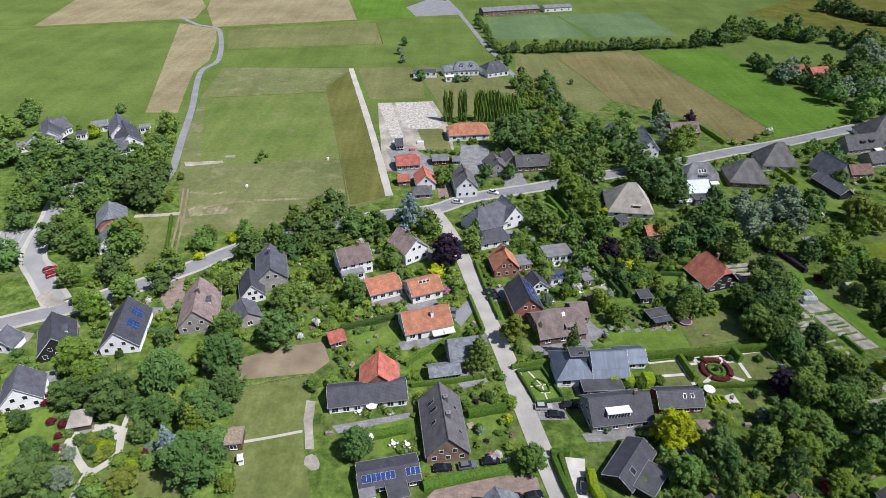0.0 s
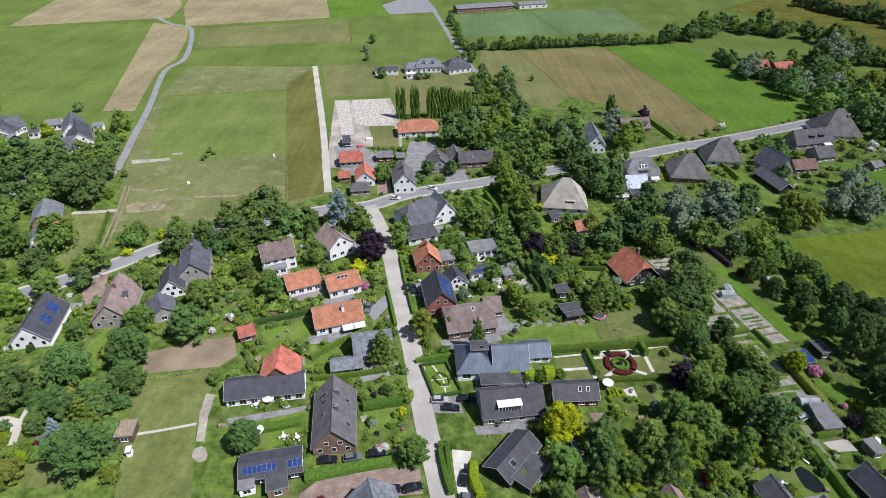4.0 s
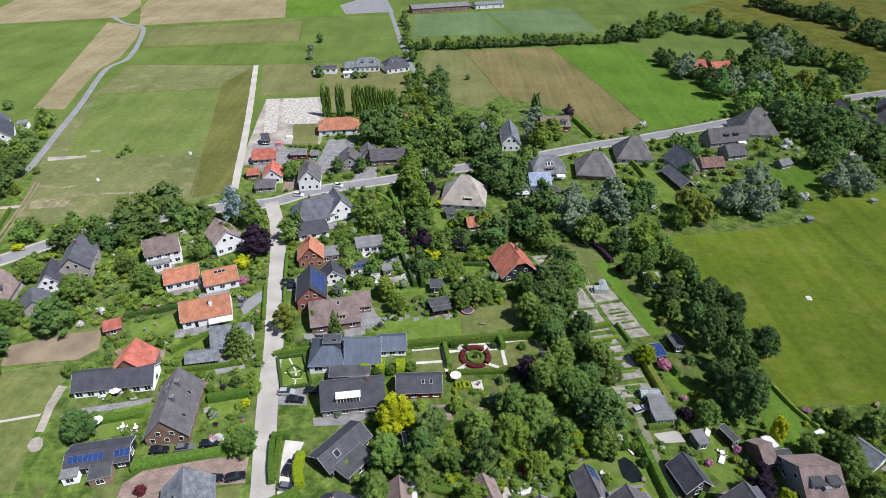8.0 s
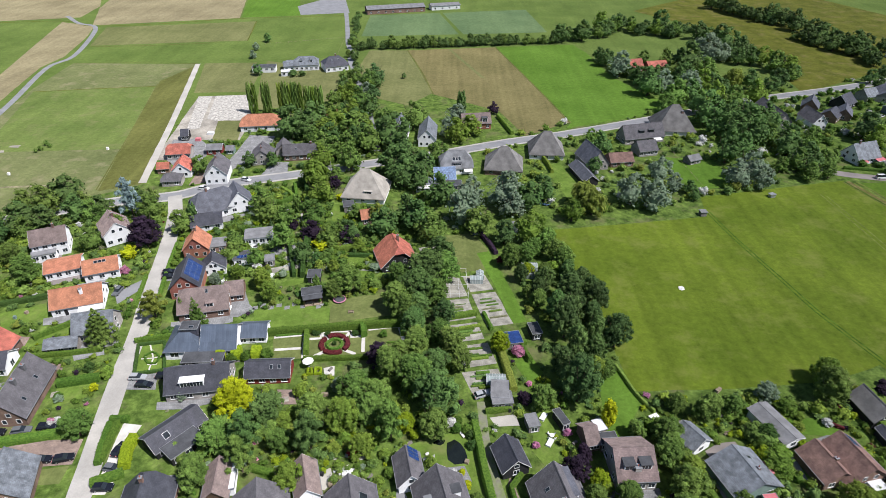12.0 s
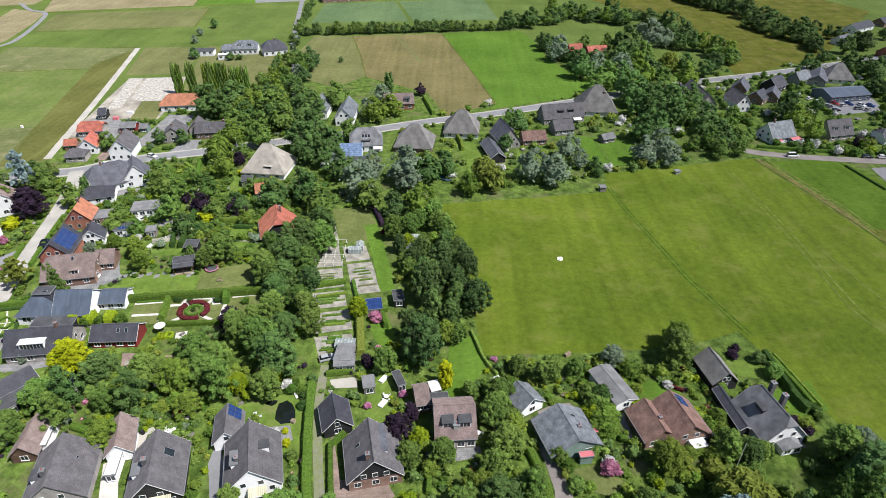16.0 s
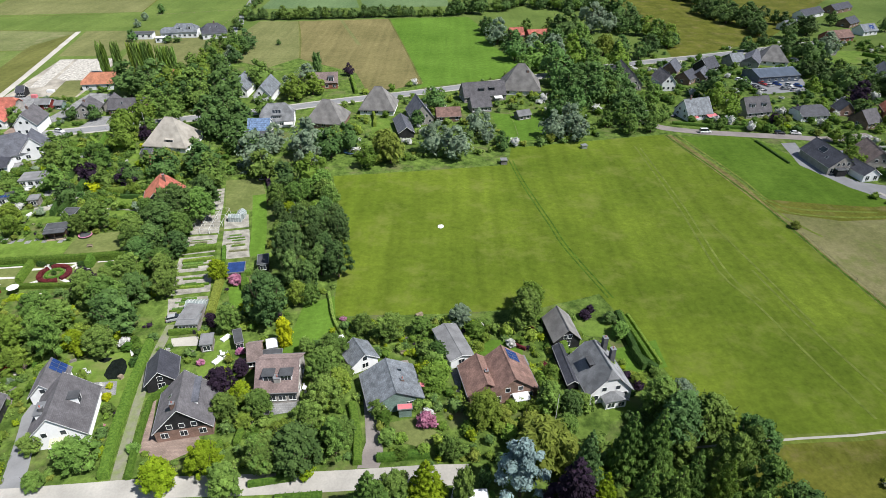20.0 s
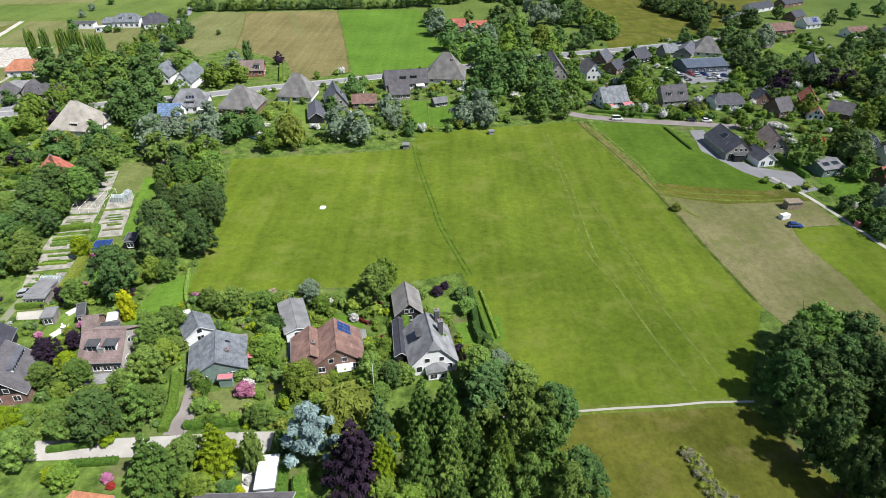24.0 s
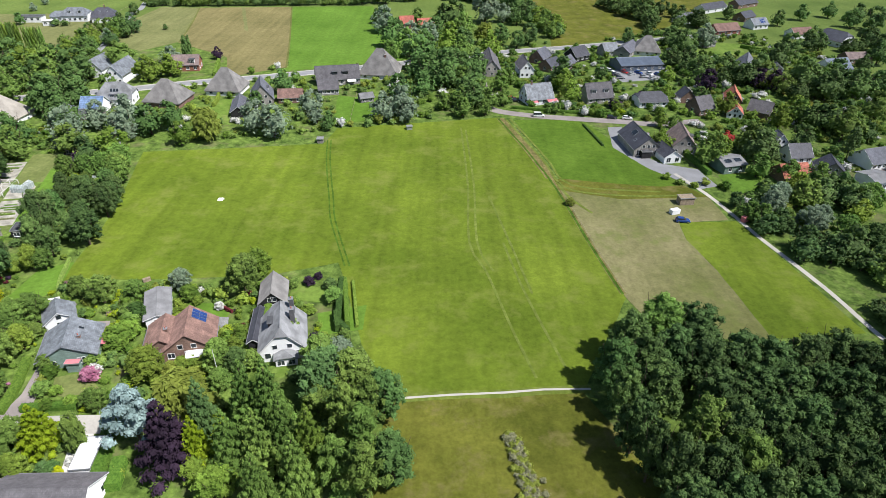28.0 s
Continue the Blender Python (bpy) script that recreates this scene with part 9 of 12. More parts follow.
patch("pond", "water", 0.070, [(105.3, 83.6), (107.0, 84.6), (108.3, 83.6), (109.4, 81.8), (109.9, 79.6), (109.0, 78.1), (107.0, 77.8), (105.5, 79.1), (105.2, 81.3)], "dark pear-shaped garden pond")
patch("pond", "water", 0.070, [(101.9, 83.5), (103.4, 84.7), (104.9, 84.5), (104.6, 83.5), (103.8, 82.9)], "small dark garden pool")
way("garden_track", "rutted", 0.060, 2.0, [(113.6, 96.2), (113.9, 89.2), (114.7, 80.1), (117.3, 66.7), (120.3, 53.0), (120.7, 50.9)], "rutted gravel track between hedges", "path")
patch("brick_drive", "pavers", 0.050, [(118.3, 72.7), (119.0, 75.1), (122.2, 63.9), (131.7, 63.3), (133.4, 60.4), (128.3, 57.2), (121.9, 59.0)], "red-brown paved drive")
patch("brick_drive", "brick_road", 0.050, [(162.4, 75.5), (164.8, 74.8), (166.3, 68.0), (168.3, 58.9), (167.6, 56.2), (163.6, 56.0), (164.6, 62.0)], "grey-brown paved drive")
patch("asphalt_drive", "asphalt", 0.050, [(101.3, 48.2), (97.9, 58.9), (96.3, 66.4), (96.2, 71.3), (100.6, 61.6), (104.4, 51.6), (105.7, 48.3)], "asphalt drive")
patch("asphalt_drive", "asphalt", 0.060, [(98.7, 55.9), (94.7, 67.3), (94.7, 71.6), (96.4, 70.9), (101.4, 55.9)], "asphalt drive")
patch("white_drive", "gravel", 0.050, [(77.3, 56.8), (73.5, 67.0), (76.0, 68.5), (81.1, 56.9)], "white paved drive")
patch("villa_lawn", "bright", 0.040, [(218.3, 88.9), (229.6, 92.5), (229.7, 83.5), (220.3, 81.2)])
patch("villa_lawn", "lawn", 0.040, [(214.3, 74.5), (222.7, 74.6), (217.1, 68.7), (213.3, 67.8)])
patch("villa_lawn", "lawn", 0.040, [(209.8, 100.6), (221.1, 98.6), (220.3, 92.8), (210.6, 94.2)])
patch("garden_lawn", "bright", 0.040, [(186.8, 91.9), (198.1, 92.0), (197.5, 86.3), (187.4, 87.2)])
patch("front_lawn", "dry_lawn", 0.040, [(168.6, 66.8), (173.9, 68.3), (179.1, 64.0), (176.2, 60.6), (170.2, 62.4)])
patch("rear_patio", "concrete", 0.050, [(115.5, 91.2), (121.7, 92.3), (122.5, 88.9), (116.8, 88.5)], "pale concrete slab")
patch("gravel_yard", "gravel", 0.050, [(181.9, 54.4), (182.3, 55.8), (184.6, 50.0), (186.4, 39.7), (183.2, 39.6), (180.7, 48.6)], "pale paved yard")
patch("gravel_yard", "grey_pavers", 0.050, [(182.9, 71.8), (181.0, 82.7), (183.0, 81.8), (183.3, 77.1)], "paved strip")
patch("garden_lawn", "lawn", 0.040, [(213.3, 41.0), (227.6, 42.6), (228.1, 38.3), (214.2, 38.1)])
patch("far_lawn", "bright", 0.040, [(199.9, 243.2), (223.6, 240.2), (225.5, 215.3), (203.0, 210.1)], "bright rear lawn")
patch("far_lawn", "lawn", 0.040, [(146.7, 232.1), (154.2, 235.6), (163.2, 210.2), (153.0, 199.9)])
patch("far_lawn", "bright", 0.040, [(344.0, 169.2), (361.4, 172.4), (353.5, 156.9), (344.0, 154.5)])
patch("far_lawn", "lawn", 0.040, [(396.3, 356.1), (428.9, 355.0), (420.4, 326.7), (387.8, 326.3)])
patch("far_lawn", "rough", 0.040, [(410.9, 293.6), (424.0, 289.7), (420.7, 262.5), (428.7, 247.1), (415.8, 242.5), (409.4, 261.7)])
patch("north_paddock", "far", 0.035, [(488.2, 477.0), (614.0, 514.9), (635.7, 452.8), (528.5, 414.4), (482.9, 418.2)])
patch("modern_yard", "asphalt", 0.050, [(315.0, 211.9), (321.0, 212.9), (317.9, 191.4), (326.7, 177.7), (338.6, 173.5), (340.7, 160.4), (334.1, 158.0), (321.2, 172.7), (312.4, 191.1)], "grey paved yard round the modern house")
patch("parking_lot", "asphalt", 0.070, [(334.7, 292.7), (367.4, 302.4), (362.0, 280.3), (335.8, 272.8)], "grey asphalt car park")
patch("west_lawn", "dry_lawn", 0.040, [(-112.9, 193.5), (-102.7, 196.6), (-96.6, 177.3), (-94.0, 164.8), (-101.4, 156.3), (-104.3, 160.1), (-104.5, 173.5)])
hedge([(-94.2, 172.0), (-97.6, 184.0), (-101.0, 195.0)], 0.9, 1.3, "hedge", "clipped hedge along a rutted track")
hedge([(-120.8, 157.3), (-116.8, 154.2), (-110.2, 153.6), (-109.0, 156.4)], 1.6, 1.6, "hedge", "clipped hedge round the car bays")
patch("west_lawn", "lawn", 0.040, [(-97.5, 84.4), (-98.6, 90.5), (-99.3, 99.6), (-95.9, 102.7), (-91.5, 95.4), (-89.3, 90.5), (-94.7, 88.2)])
patch("west_lawn", "lawn", 0.040, [(-72.8, 118.4), (-72.2, 125.1), (-67.6, 126.3), (-65.2, 116.4), (-65.6, 106.3), (-66.8, 102.6)])
patch("west_lawn", "dry_lawn", 0.040, [(-64.5, 77.6), (-66.8, 83.9), (-60.1, 84.9), (-56.4, 82.5), (-55.1, 77.6)])
way("loop_path", "concrete", 0.060, 1.7, [(-86.0, 88.6), (-86.2, 92.0), (-85.2, 94.6)], "pale gravel garden path", "path")
way("loop_path", "concrete", 0.064, 1.7, [(-86.0, 92.6), (-84.2, 89.9), (-81.1, 86.5), (-78.6, 84.2), (-76.5, 83.8), (-74.1, 86.4), (-73.2, 89.1), (-74.6, 93.6), (-75.6, 100.2)], "pale gravel garden path", "path")
way("loop_path", "concrete", 0.068, 2.2, [(-82.3, 95.8), (-79.1, 96.2), (-76.4, 95.4), (-74.6, 93.0)], "pale gravel garden path", "path")
way("loop_path", "concrete", 0.072, 1.5, [(-77.6, 84.2), (-77.8, 80.2), (-77.5, 75.2)], "pale gravel garden path", "path")
patch("terrace", "grey_pavers", 0.090, [(-87.0, 96.8), (-85.6, 97.8), (-83.1, 97.2), (-81.8, 95.5), (-83.5, 94.1), (-85.4, 94.8)], "grey paved terrace before the gazebo")
# hedges at the meadow's west edge
hedge([(149.6, 109.1), (150.7, 105.1), (151.9, 100.4), (153.3, 96.7), (155.4, 93.2)], 0.8, 1.0, "oak", "low scrubby hedge along the meadow")
hedge([(116.8, 175.1), (119.8, 167.9), (121.6, 162.0)], 1.5, 1.5, "purple", "dark red-brown garden hedge")
# paved yards north of the village road
patch("yard", "grey_pavers", 0.052, [(-25.3, 258.5), (-13.8, 260.8), (-4.6, 250.2), (-2.6, 232.0), (-5.2, 226.0), (-12.0, 228.0), (-20.0, 236.4)], "grey paved yard behind red-roofed houses")
patch("yard", "khaki", 0.048, [(-12.0, 284.1), (1.0, 284.3), (5.3, 258.8), (-6.5, 256.5)], "dry grass plot between the yards")
patch("yard", "grey_pavers", 0.056, [(9.3, 265.2), (21.9, 264.0), (23.0, 246.5), (12.5, 226.5), (7.4, 227.0), (9.0, 248.0)], "grey paved drive between houses")
patch("yard", "grey_pavers", 0.056, [(28.0, 234.4), (35.4, 234.6), (36.7, 224.9), (26.1, 220.8)], "grey paved forecourt")
patch("yard", "pavers", 0.054, [(-1.6, 226.2), (3.4, 226.6), (5.0, 214.0), (-0.6, 211.4)], "red-brown paved drive")
for x, y, r in ((-20, 255, 5), (-12, 252, 6), (-8, 242, 5), (-11, 232, 5), (-6, 234, 4), (15, 258, 6), (16, 249, 5), (13, 241, 5), (11, 231, 4), (31, 229, 5), (1.6, 220, 4), (-5, 275, 7), (0, 264, 6)):
    take(x, y, r)

for x, y, h in ((57.5, 215.9, 9.0), (202.0, 67.3, 8.0)):
    pole = thing("flagpole", pose(x, y, 0), "slender white garden flagpole", "flagpole")
    part("mast", Geo().tube((0, 0, 0), (0, 0, h), 0.07, 0.05, 8), M["paint"], pole)
    part("knob", Geo().tube((0, 0, h), (0, 0, h + 0.16), 0.08, 0.05, 8), M["steel"], pole)

# marks in the meadows
for k in (0.0, 1.3):
    way("ditch", "lush", 0.050, 0.5, [(203.6 + k, 192.8), (205.9 + k, 176.0), (209.4 + k, 157.7), (212.0 + k, 145.0), (214.5 + k, 132.3), (222.0 + k, 108.6)], "shallow ditch with lush dark grass", "ditch", False)
way("ditch", "reedy", 0.055, 3.4, [(271.6, 219.4), (275.4, 204.0), (279.2, 189.4), (282.1, 176.0), (284.6, 163.6)], "dry ditch with pale reeds", "ditch", False)
way("ditch", "reedy", 0.055, 1.5, [(284.6, 163.6), (287.0, 145.0), (289.9, 121.4), (293.3, 98.8)], "dry ditch with pale reeds", "ditch", False)
way("ditch", "lush", 0.060, 0.8, [(270.7, 219.4), (274.5, 204.0), (278.4, 189.4), (281.3, 176.0), (284.0, 163.6), (286.8, 145.0), (289.7, 121.4), (293.2, 98.8)], "dark wet ditch bottom", "ditch", False)
for line in ([(273.9, 218.2), (279.9, 194.8), (284.6, 174.8), (286.6, 161.5), (291.5, 154.6), (309.2, 152.0), (326.2, 153.2)], [(275.6, 219.0), (281.6, 196.0), (286.2, 176.0), (288.3, 162.4), (296.2, 157.0), (319.9, 155.4)],
             [(286.4, 161.0), (288.6, 150.0), (294.0, 140.0)]):
    way("wheel_track", "track_grass", 0.058, 0.9, line, "pale wheel track through the grass", "track", False)
for line in ([(254.8, 208.1), (256.0, 158.4), (255.4, 121.5), (259.3, 107.8), (263.9, 85.2), (267.7, 69.1)], [(256.6, 206.0), (258.0, 158.4), (257.6, 121.5), (261.3, 107.8)], [(264.9, 121.9), (268.6, 98.3), (274.3, 72.6)], [(262.5, 150.0), (266.9, 121.9), (270.3, 98.3)]):
    way("wheel_track", "track_grass", 0.048, 0.7, line, "faint wheel track in the meadow", "track", False)
way("ditch", "lush", 0.050, 0.9, [(304.9, 217.7), (307.4, 203.0), (309.3, 190.6)], "shallow ditch with lush dark grass", "ditch", False)
way("ditch", "rough", 0.050, 1.6, [(288.0, 162.8), (304.0, 160.2), (320.9, 158.4), (328.0, 159.6)], "rough grass bank", "bank", False)
way("ditch", "olive", 0.060, 0.8, [(-138.1, 384.1), (-97.5, 386.1), (-58.1, 385.6)], "field ditch", "ditch", False)
way("ditch", "olive", 0.060, 0.8, [(-149.4, 425.1), (-104.8, 430.4), (-61.3, 438.8)], "field ditch", "ditch", False)
way("ditch", "rough", 0.060, 1.0, [(-361.0, 464.8), (-296.8, 487.5), (-213.2, 504.5), (-179.1, 488.2), (-121.5, 498.9), (-70.0, 517.8), (18.9, 532.3)], "field ditch", "ditch", False)
way("ditch", "rough", 0.060, 0.8, [(-52.9, 508.2), (-42.4, 443.8)], "field ditch", "ditch", False)
way("ditch", "olive", 0.060, 0.9, [(76.6, 421.1), (88.0, 372.8), (96.7, 327.5)], "field ditch", "ditch", False)
way("ditch", "olive", 0.060, 0.9, [(138.8, 429.5), (155.7, 347.0), (167.4, 283.9)], "field ditch", "ditch", False)
way("ditch", "olive", 0.060, 0.6, [(-67.1, 343.1), (-52.2, 279.1), (-36.3, 206.9)], "uncut grass strip", "ditch", False)
way("stable_strip", "rough", 0.060, 0.8, [(-131.7, 326.4), (-100.2, 332.7), (-66.4, 338.1)], "uncut grass strip", "ditch", False)

# ---- hedges ----
hedge([(54.8, 120.2), (65.3, 121.6), (81.1, 123.5), (93.6, 124.9)], 1.5, 2.2, "hedge")
hedge([(67.0, 110.1), (80.5, 110.9), (95.6, 112.4)], 1.2, 1.3, "hedge")
hedge([(65.9, 120.6), (67.3, 112.1)], 1.4, 2.0, "hedge")
hedge([(81.1, 123.2), (82.0, 119.4)], 1.4, 2.4, "hedge")
hedge([(81.7, 123.2), (82.3, 119.9)], 1.2, 2.0, "hedge")
hedge([(93.1, 124.9), (96.3, 121.5), (97.1, 117.4), (95.6, 114.2), (94.0, 113.7)], 1.4, 2.0, "hedge")
hedge([(92.3, 123.9), (92.7, 120.1)], 1.0, 2.0, "hedge")
hedge([(88.6, 117.2), (92.1, 117.5)], 0.5, 0.6, "hedge")
hedge([(57.4, 119.6), (64.5, 120.6)], 0.5, 0.5, "hedge")
hedge([(20.8, 115.3), (27.5, 116.6)], 0.7, 0.9, "hedge_dark")
hedge([(24.8, 104.2), (31.6, 105.7)], 0.7, 0.9, "hedge_dark")
hedge([(20.8, 115.3), (24.5, 104.2)], 0.7, 0.9, "hedge_dark")
hedge([(27.6, 116.4), (31.5, 106.2)], 0.7, 0.9, "hedge_dark")
hedge([(24.3, 110.9), (26.2, 108.4), (28.3, 108.4), (28.2, 111.0), (25.6, 112.7), (24.3, 111.2)], 0.5, 0.5, "hedge", closed=True)
hedge([(28.7, 76.6), (27.4, 81.5), (26.2, 87.8)], 1.4, 1.6, "hedge")
hedge([(25.8, 89.0), (30.0, 89.2)], 1.5, 1.6, "hedge")
hedge([(-3.2, 80.0), (5.7, 82.3), (14.4, 84.3), (16.5, 85.3)], 1.8, 1.7, "hedge")
hedge([(35.0, 75.6), (33.6, 80.0), (33.7, 83.9)], 2.2, 2.2, "lime")
hedge([(29.6, 71.8), (32.7, 73.2), (35.3, 74.7)], 2.2, 1.4, "hedge")
hedge([(-3.0, 81.0), (8.1, 83.4), (17.9, 85.5)], 1.6, 1.6, "hedge")
hedge([(7.1, 100.2), (16.6, 102.5)], 2.0, 2.0, "hedge")
hedge([(-17.3, 93.1), (-7.1, 95.9)], 2.0, 1.6, "hedge")
hedge([(-28.3, 131.8), (-19.0, 134.9), (-13.3, 137.3)], 1.4, 1.6, "hedge_dark")
hedge([(-9.1, 117.3), (-2.0, 124.1), (4.8, 128.9)], 1.0, 1.5, "hedge")
hedge([(-7.1, 109.9), (4.5, 111.6), (11.9, 113.3)], 1.0, 1.4, "hedge")
hedge([(19.4, 116.5), (27.8, 118.6), (31.4, 119.0)], 0.9, 1.5, "hedge")
hedge([(27.8, 88.4), (28.9, 77.5)], 1.2, 1.5, "hedge")
hedge([(72.4, 160.2), (84.4, 159.7)], 1.0, 1.4, "hedge_dark")
hedge([(45.8, 182.7), (56.4, 147.9)], 1.2, 2.0, "hedge_dark")
hedge([(28.2, 126.7), (26.1, 136.6)], 1.0, 1.6, "hedge")
hedge([(17.8, 136.6), (14.2, 153.4), (12.0, 166.1)], 1.0, 1.3, "hedge")
hedge([(12.8, 131.4), (9.3, 147.4)], 1.0, 1.3, "hedge")
hedge([(111.7, 89.1), (113.6, 75.0), (115.6, 63.1), (118.1, 53.0)], 1.8, 1.9, "hedge")
hedge([(121.4, 75.1), (118.9, 71.9), (121.1, 59.2), (122.6, 53.0)], 1.0, 1.4, "hedge")
hedge([(114.5, 92.7), (120.9, 93.7)], 1.2, 1.3, "hedge")
hedge([(115.9, 130.2), (117.9, 123.0)], 1.0, 1.2, "hedge")
hedge([(104.5, 127.6), (113.8, 130.2)], 1.6, 1.5, "hedge")
hedge([(106.7, 122.8), (114.7, 124.9)], 0.8, 0.8, "light")
hedge([(121.9, 99.6), (119.9, 113.7), (119.0, 118.9)], 2.0, 1.8, "willow")
hedge([(120.0, 116.3), (127.1, 117.5)], 1.2, 1.4, "hedge")
hedge([(125.6, 115.8), (127.3, 110.1)], 1.2, 1.8, "hedge")
hedge([(167.2, 58.0), (177.0, 59.1)], 1.5, 1.3, "hedge")
hedge([(222.8, 88.0), (224.2, 82.5)], 1.4, 2.0, "hedge_dark")
hedge([(222.3, 101.2), (223.6, 85.2), (226.4, 81.7)], 1.5, 2.0, "hedge_dark")
hedge([(206.9, 92.6), (207.0, 85.0)], 2.0, 2.5, "hedge")
hedge([(195.3, 90.4), (198.4, 88.5)], 0.6, 0.9, "berberis")
hedge([(139.8, 60.7), (139.9, 64.8), (140.0, 68.4)], 1.0, 1.5, "hedge")
hedge([(144.6, 52.1), (152.4, 53.6)], 1.0, 1.2, "hedge")
hedge([(223.0, 101.5), (226.1, 84.1)], 1.2, 1.8, "hedge")
hedge([(225.1, 101.6), (228.3, 84.1)], 0.8, 0.8, "light")
hedge([(149.6, 225.2), (149.1, 232.3), (146.8, 243.4)], 1.2, 2.0, "light")
hedge([(163.6, 56.7), (162.9, 63.2), (160.6, 71.2)], 1.6, 1.4, "hedge")
hedge([(168.4, 49.0), (177.1, 49.8)], 1.2, 1.2, "hedge")
hedge([(189.1, 41.9), (188.1, 47.0), (187.7, 50.0)], 2.0, 2.2, "hedge")
hedge([(192.5, 40.8), (191.3, 46.5)], 2.4, 2.0, "hedge")
hedge([(136.4, 267.9), (131.0, 291.6)], 1.5, 2.0, "light")
hedge([(424.9, 345.5), (433.3, 337.4)], 1.2, 2.0, "hedge")
hedge([(-123.2, 158.0), (-115.9, 155.0), (-109.8, 155.7)], 2.0, 1.6, "hedge")
hedge([(-121.2, 150.4), (-112.3, 152.0)], 1.0, 1.0, "hedge")

# ---- parked vehicles ----
car(1.0, 84.9, 7, (0.015, 0.017, 0.025), "dark blue", 4.3, 1.50)
car(11.9, 86.8, 7, (0.015, 0.017, 0.025), "dark blue", 4.3, 1.50)
car(6.6, 85.6, 11, (0.16, 0.17, 0.18), "dark grey", 4.3, 1.50)
car(26.1, 102.9, 1, (0.45, 0.46, 0.47), "silver", 4.3, 1.50)
car(28.8, 100.4, -3, (0.015, 0.017, 0.025), "dark blue", 4.3, 1.50)
car(32.7, 103.4, 1, (0.015, 0.017, 0.025), "dark blue", 4.3, 1.50)
car(15.8, 77.6, 8, (0.015, 0.017, 0.025), "dark blue", 4.3, 1.50)
car(20.5, 78.1, 16, (0.015, 0.017, 0.025), "dark blue", 4.3, 1.50)
car(31.7, 80.6, 81, (0.015, 0.017, 0.025), "dark blue", 4.3, 1.50)
car(32.7, 75.6, -7, (0.16, 0.17, 0.18), "dark grey", 4.3, 1.50)
car(32.7, 70.8, 4, (0.015, 0.017, 0.025), "dark blue", 4.3, 1.50)
car(4.1, 139.1, -96, (0.16, 0.17, 0.18), "dark grey", 4.3, 1.50)
car(15.8, 149.6, 15, (0.015, 0.017, 0.025), "dark blue", 4.3, 1.50)
car(16.7, 147.0, 14, (0.015, 0.017, 0.025), "dark blue", 4.3, 1.50)
car(21.6, 216.1, -23, (0.75, 0.75, 0.74), "white", 4.3, 1.50)
car(140.4, 67.5, 99, (0.015, 0.017, 0.025), "dark blue", 4.3, 1.50)
car(7.0, 207.8, -9, (0.75, 0.75, 0.74), "white", 4.3, 1.50)
car(114.0, 98.1, 22, (0.45, 0.46, 0.47), "silver", 4.3, 1.50)
car(320.5, 135.8, -5, (0.02, 0.06, 0.25), "blue", 4.3, 1.50)
car(325.5, 221.8, -7, (0.75, 0.75, 0.74), "white", 4.3, 1.50)
car(319.1, 222.1, -7, (0.015, 0.017, 0.025), "dark blue", 4.3, 1.50)
car(288.1, 222.5, 2, (0.75, 0.75, 0.74), "white", 4.9, 2.00)
car(278.5, 243.5, 2, (0.35, 0.02, 0.02), "red", 4.3, 1.50)
car(279.9, 240.8, 2, (0.015, 0.017, 0.025), "dark blue", 4.3, 1.50)
car(-124.9, 157.2, 42, (0.35, 0.02, 0.02), "red", 4.3, 1.50)
car(-127.4, 160.0, 42, (0.35, 0.02, 0.02), "red", 4.3, 1.50)
car(-110.2, 143.2, 33, (0.015, 0.017, 0.025), "dark blue", 4.3, 1.50)
car(331.7, 295.4, 30, (0.75, 0.75, 0.74), "white", 4.3, 1.50)
car(334.2, 290.6, -44, (0.75, 0.75, 0.74), "white", 4.3, 1.50)
car(335.5, 283.8, 4, (0.015, 0.017, 0.025), "dark blue", 4.3, 1.50)
car(341.2, 288.2, -64, (0.35, 0.02, 0.02), "red", 4.3, 1.50)
car(344.0, 285.5, 29, (0.45, 0.46, 0.47), "silver", 4.3, 1.50)
car(348.1, 287.7, -44, (0.02, 0.06, 0.25), "blue", 4.3, 1.50)
car(349.2, 281.1, 4, (0.16, 0.17, 0.18), "dark grey", 4.3, 1.50)
car(353.5, 286.2, -65, (0.75, 0.75, 0.74), "white", 4.3, 1.50)
car(353.1, 279.5, 28, (0.45, 0.46, 0.47), "silver", 4.3, 1.50)
car(357.7, 285.5, -45, (0.02, 0.06, 0.25), "blue", 4.3, 1.50)
car(336.4, 278.3, 4, (0.015, 0.017, 0.025), "dark blue", 4.3, 1.50)

# ---- gardens behind the village street ----
patch("garden_lawn", "lawn", 0.040, [(35.6, 147.3), (40.8, 151.2), (43.6, 145.6), (35.3, 142.5)])
patch("garden_lawn", "lawn", 0.040, [(60.1, 195.0), (65.3, 196.5), (67.8, 182.3), (63.6, 180.2)])
patch("garden_lawn", "lawn", 0.040, [(71.6, 159.9), (76.3, 161.0), (79.0, 153.7), (72.0, 153.2)])
patch("garden_lawn", "lawn", 0.040, [(71.9, 151.6), (82.0, 151.8), (81.4, 148.6), (73.3, 147.9)])
patch("garden_lawn", "lawn", 0.040, [(83.8, 151.8), (87.4, 152.5), (86.9, 147.2), (83.8, 146.5)])
patch("garden_lawn", "lawn", 0.040, [(80.1, 105.7), (83.8, 105.8), (83.9, 98.9), (80.2, 99.8)])
patch("garden_lawn", "lawn", 0.040, [(94.5, 110.1), (99.0, 110.2), (99.6, 102.0), (94.3, 101.9)])
patch("garden_lawn", "lawn", 0.040, [(55.2, 79.8), (60.2, 82.2), (62.5, 76.2), (57.6, 74.0)])
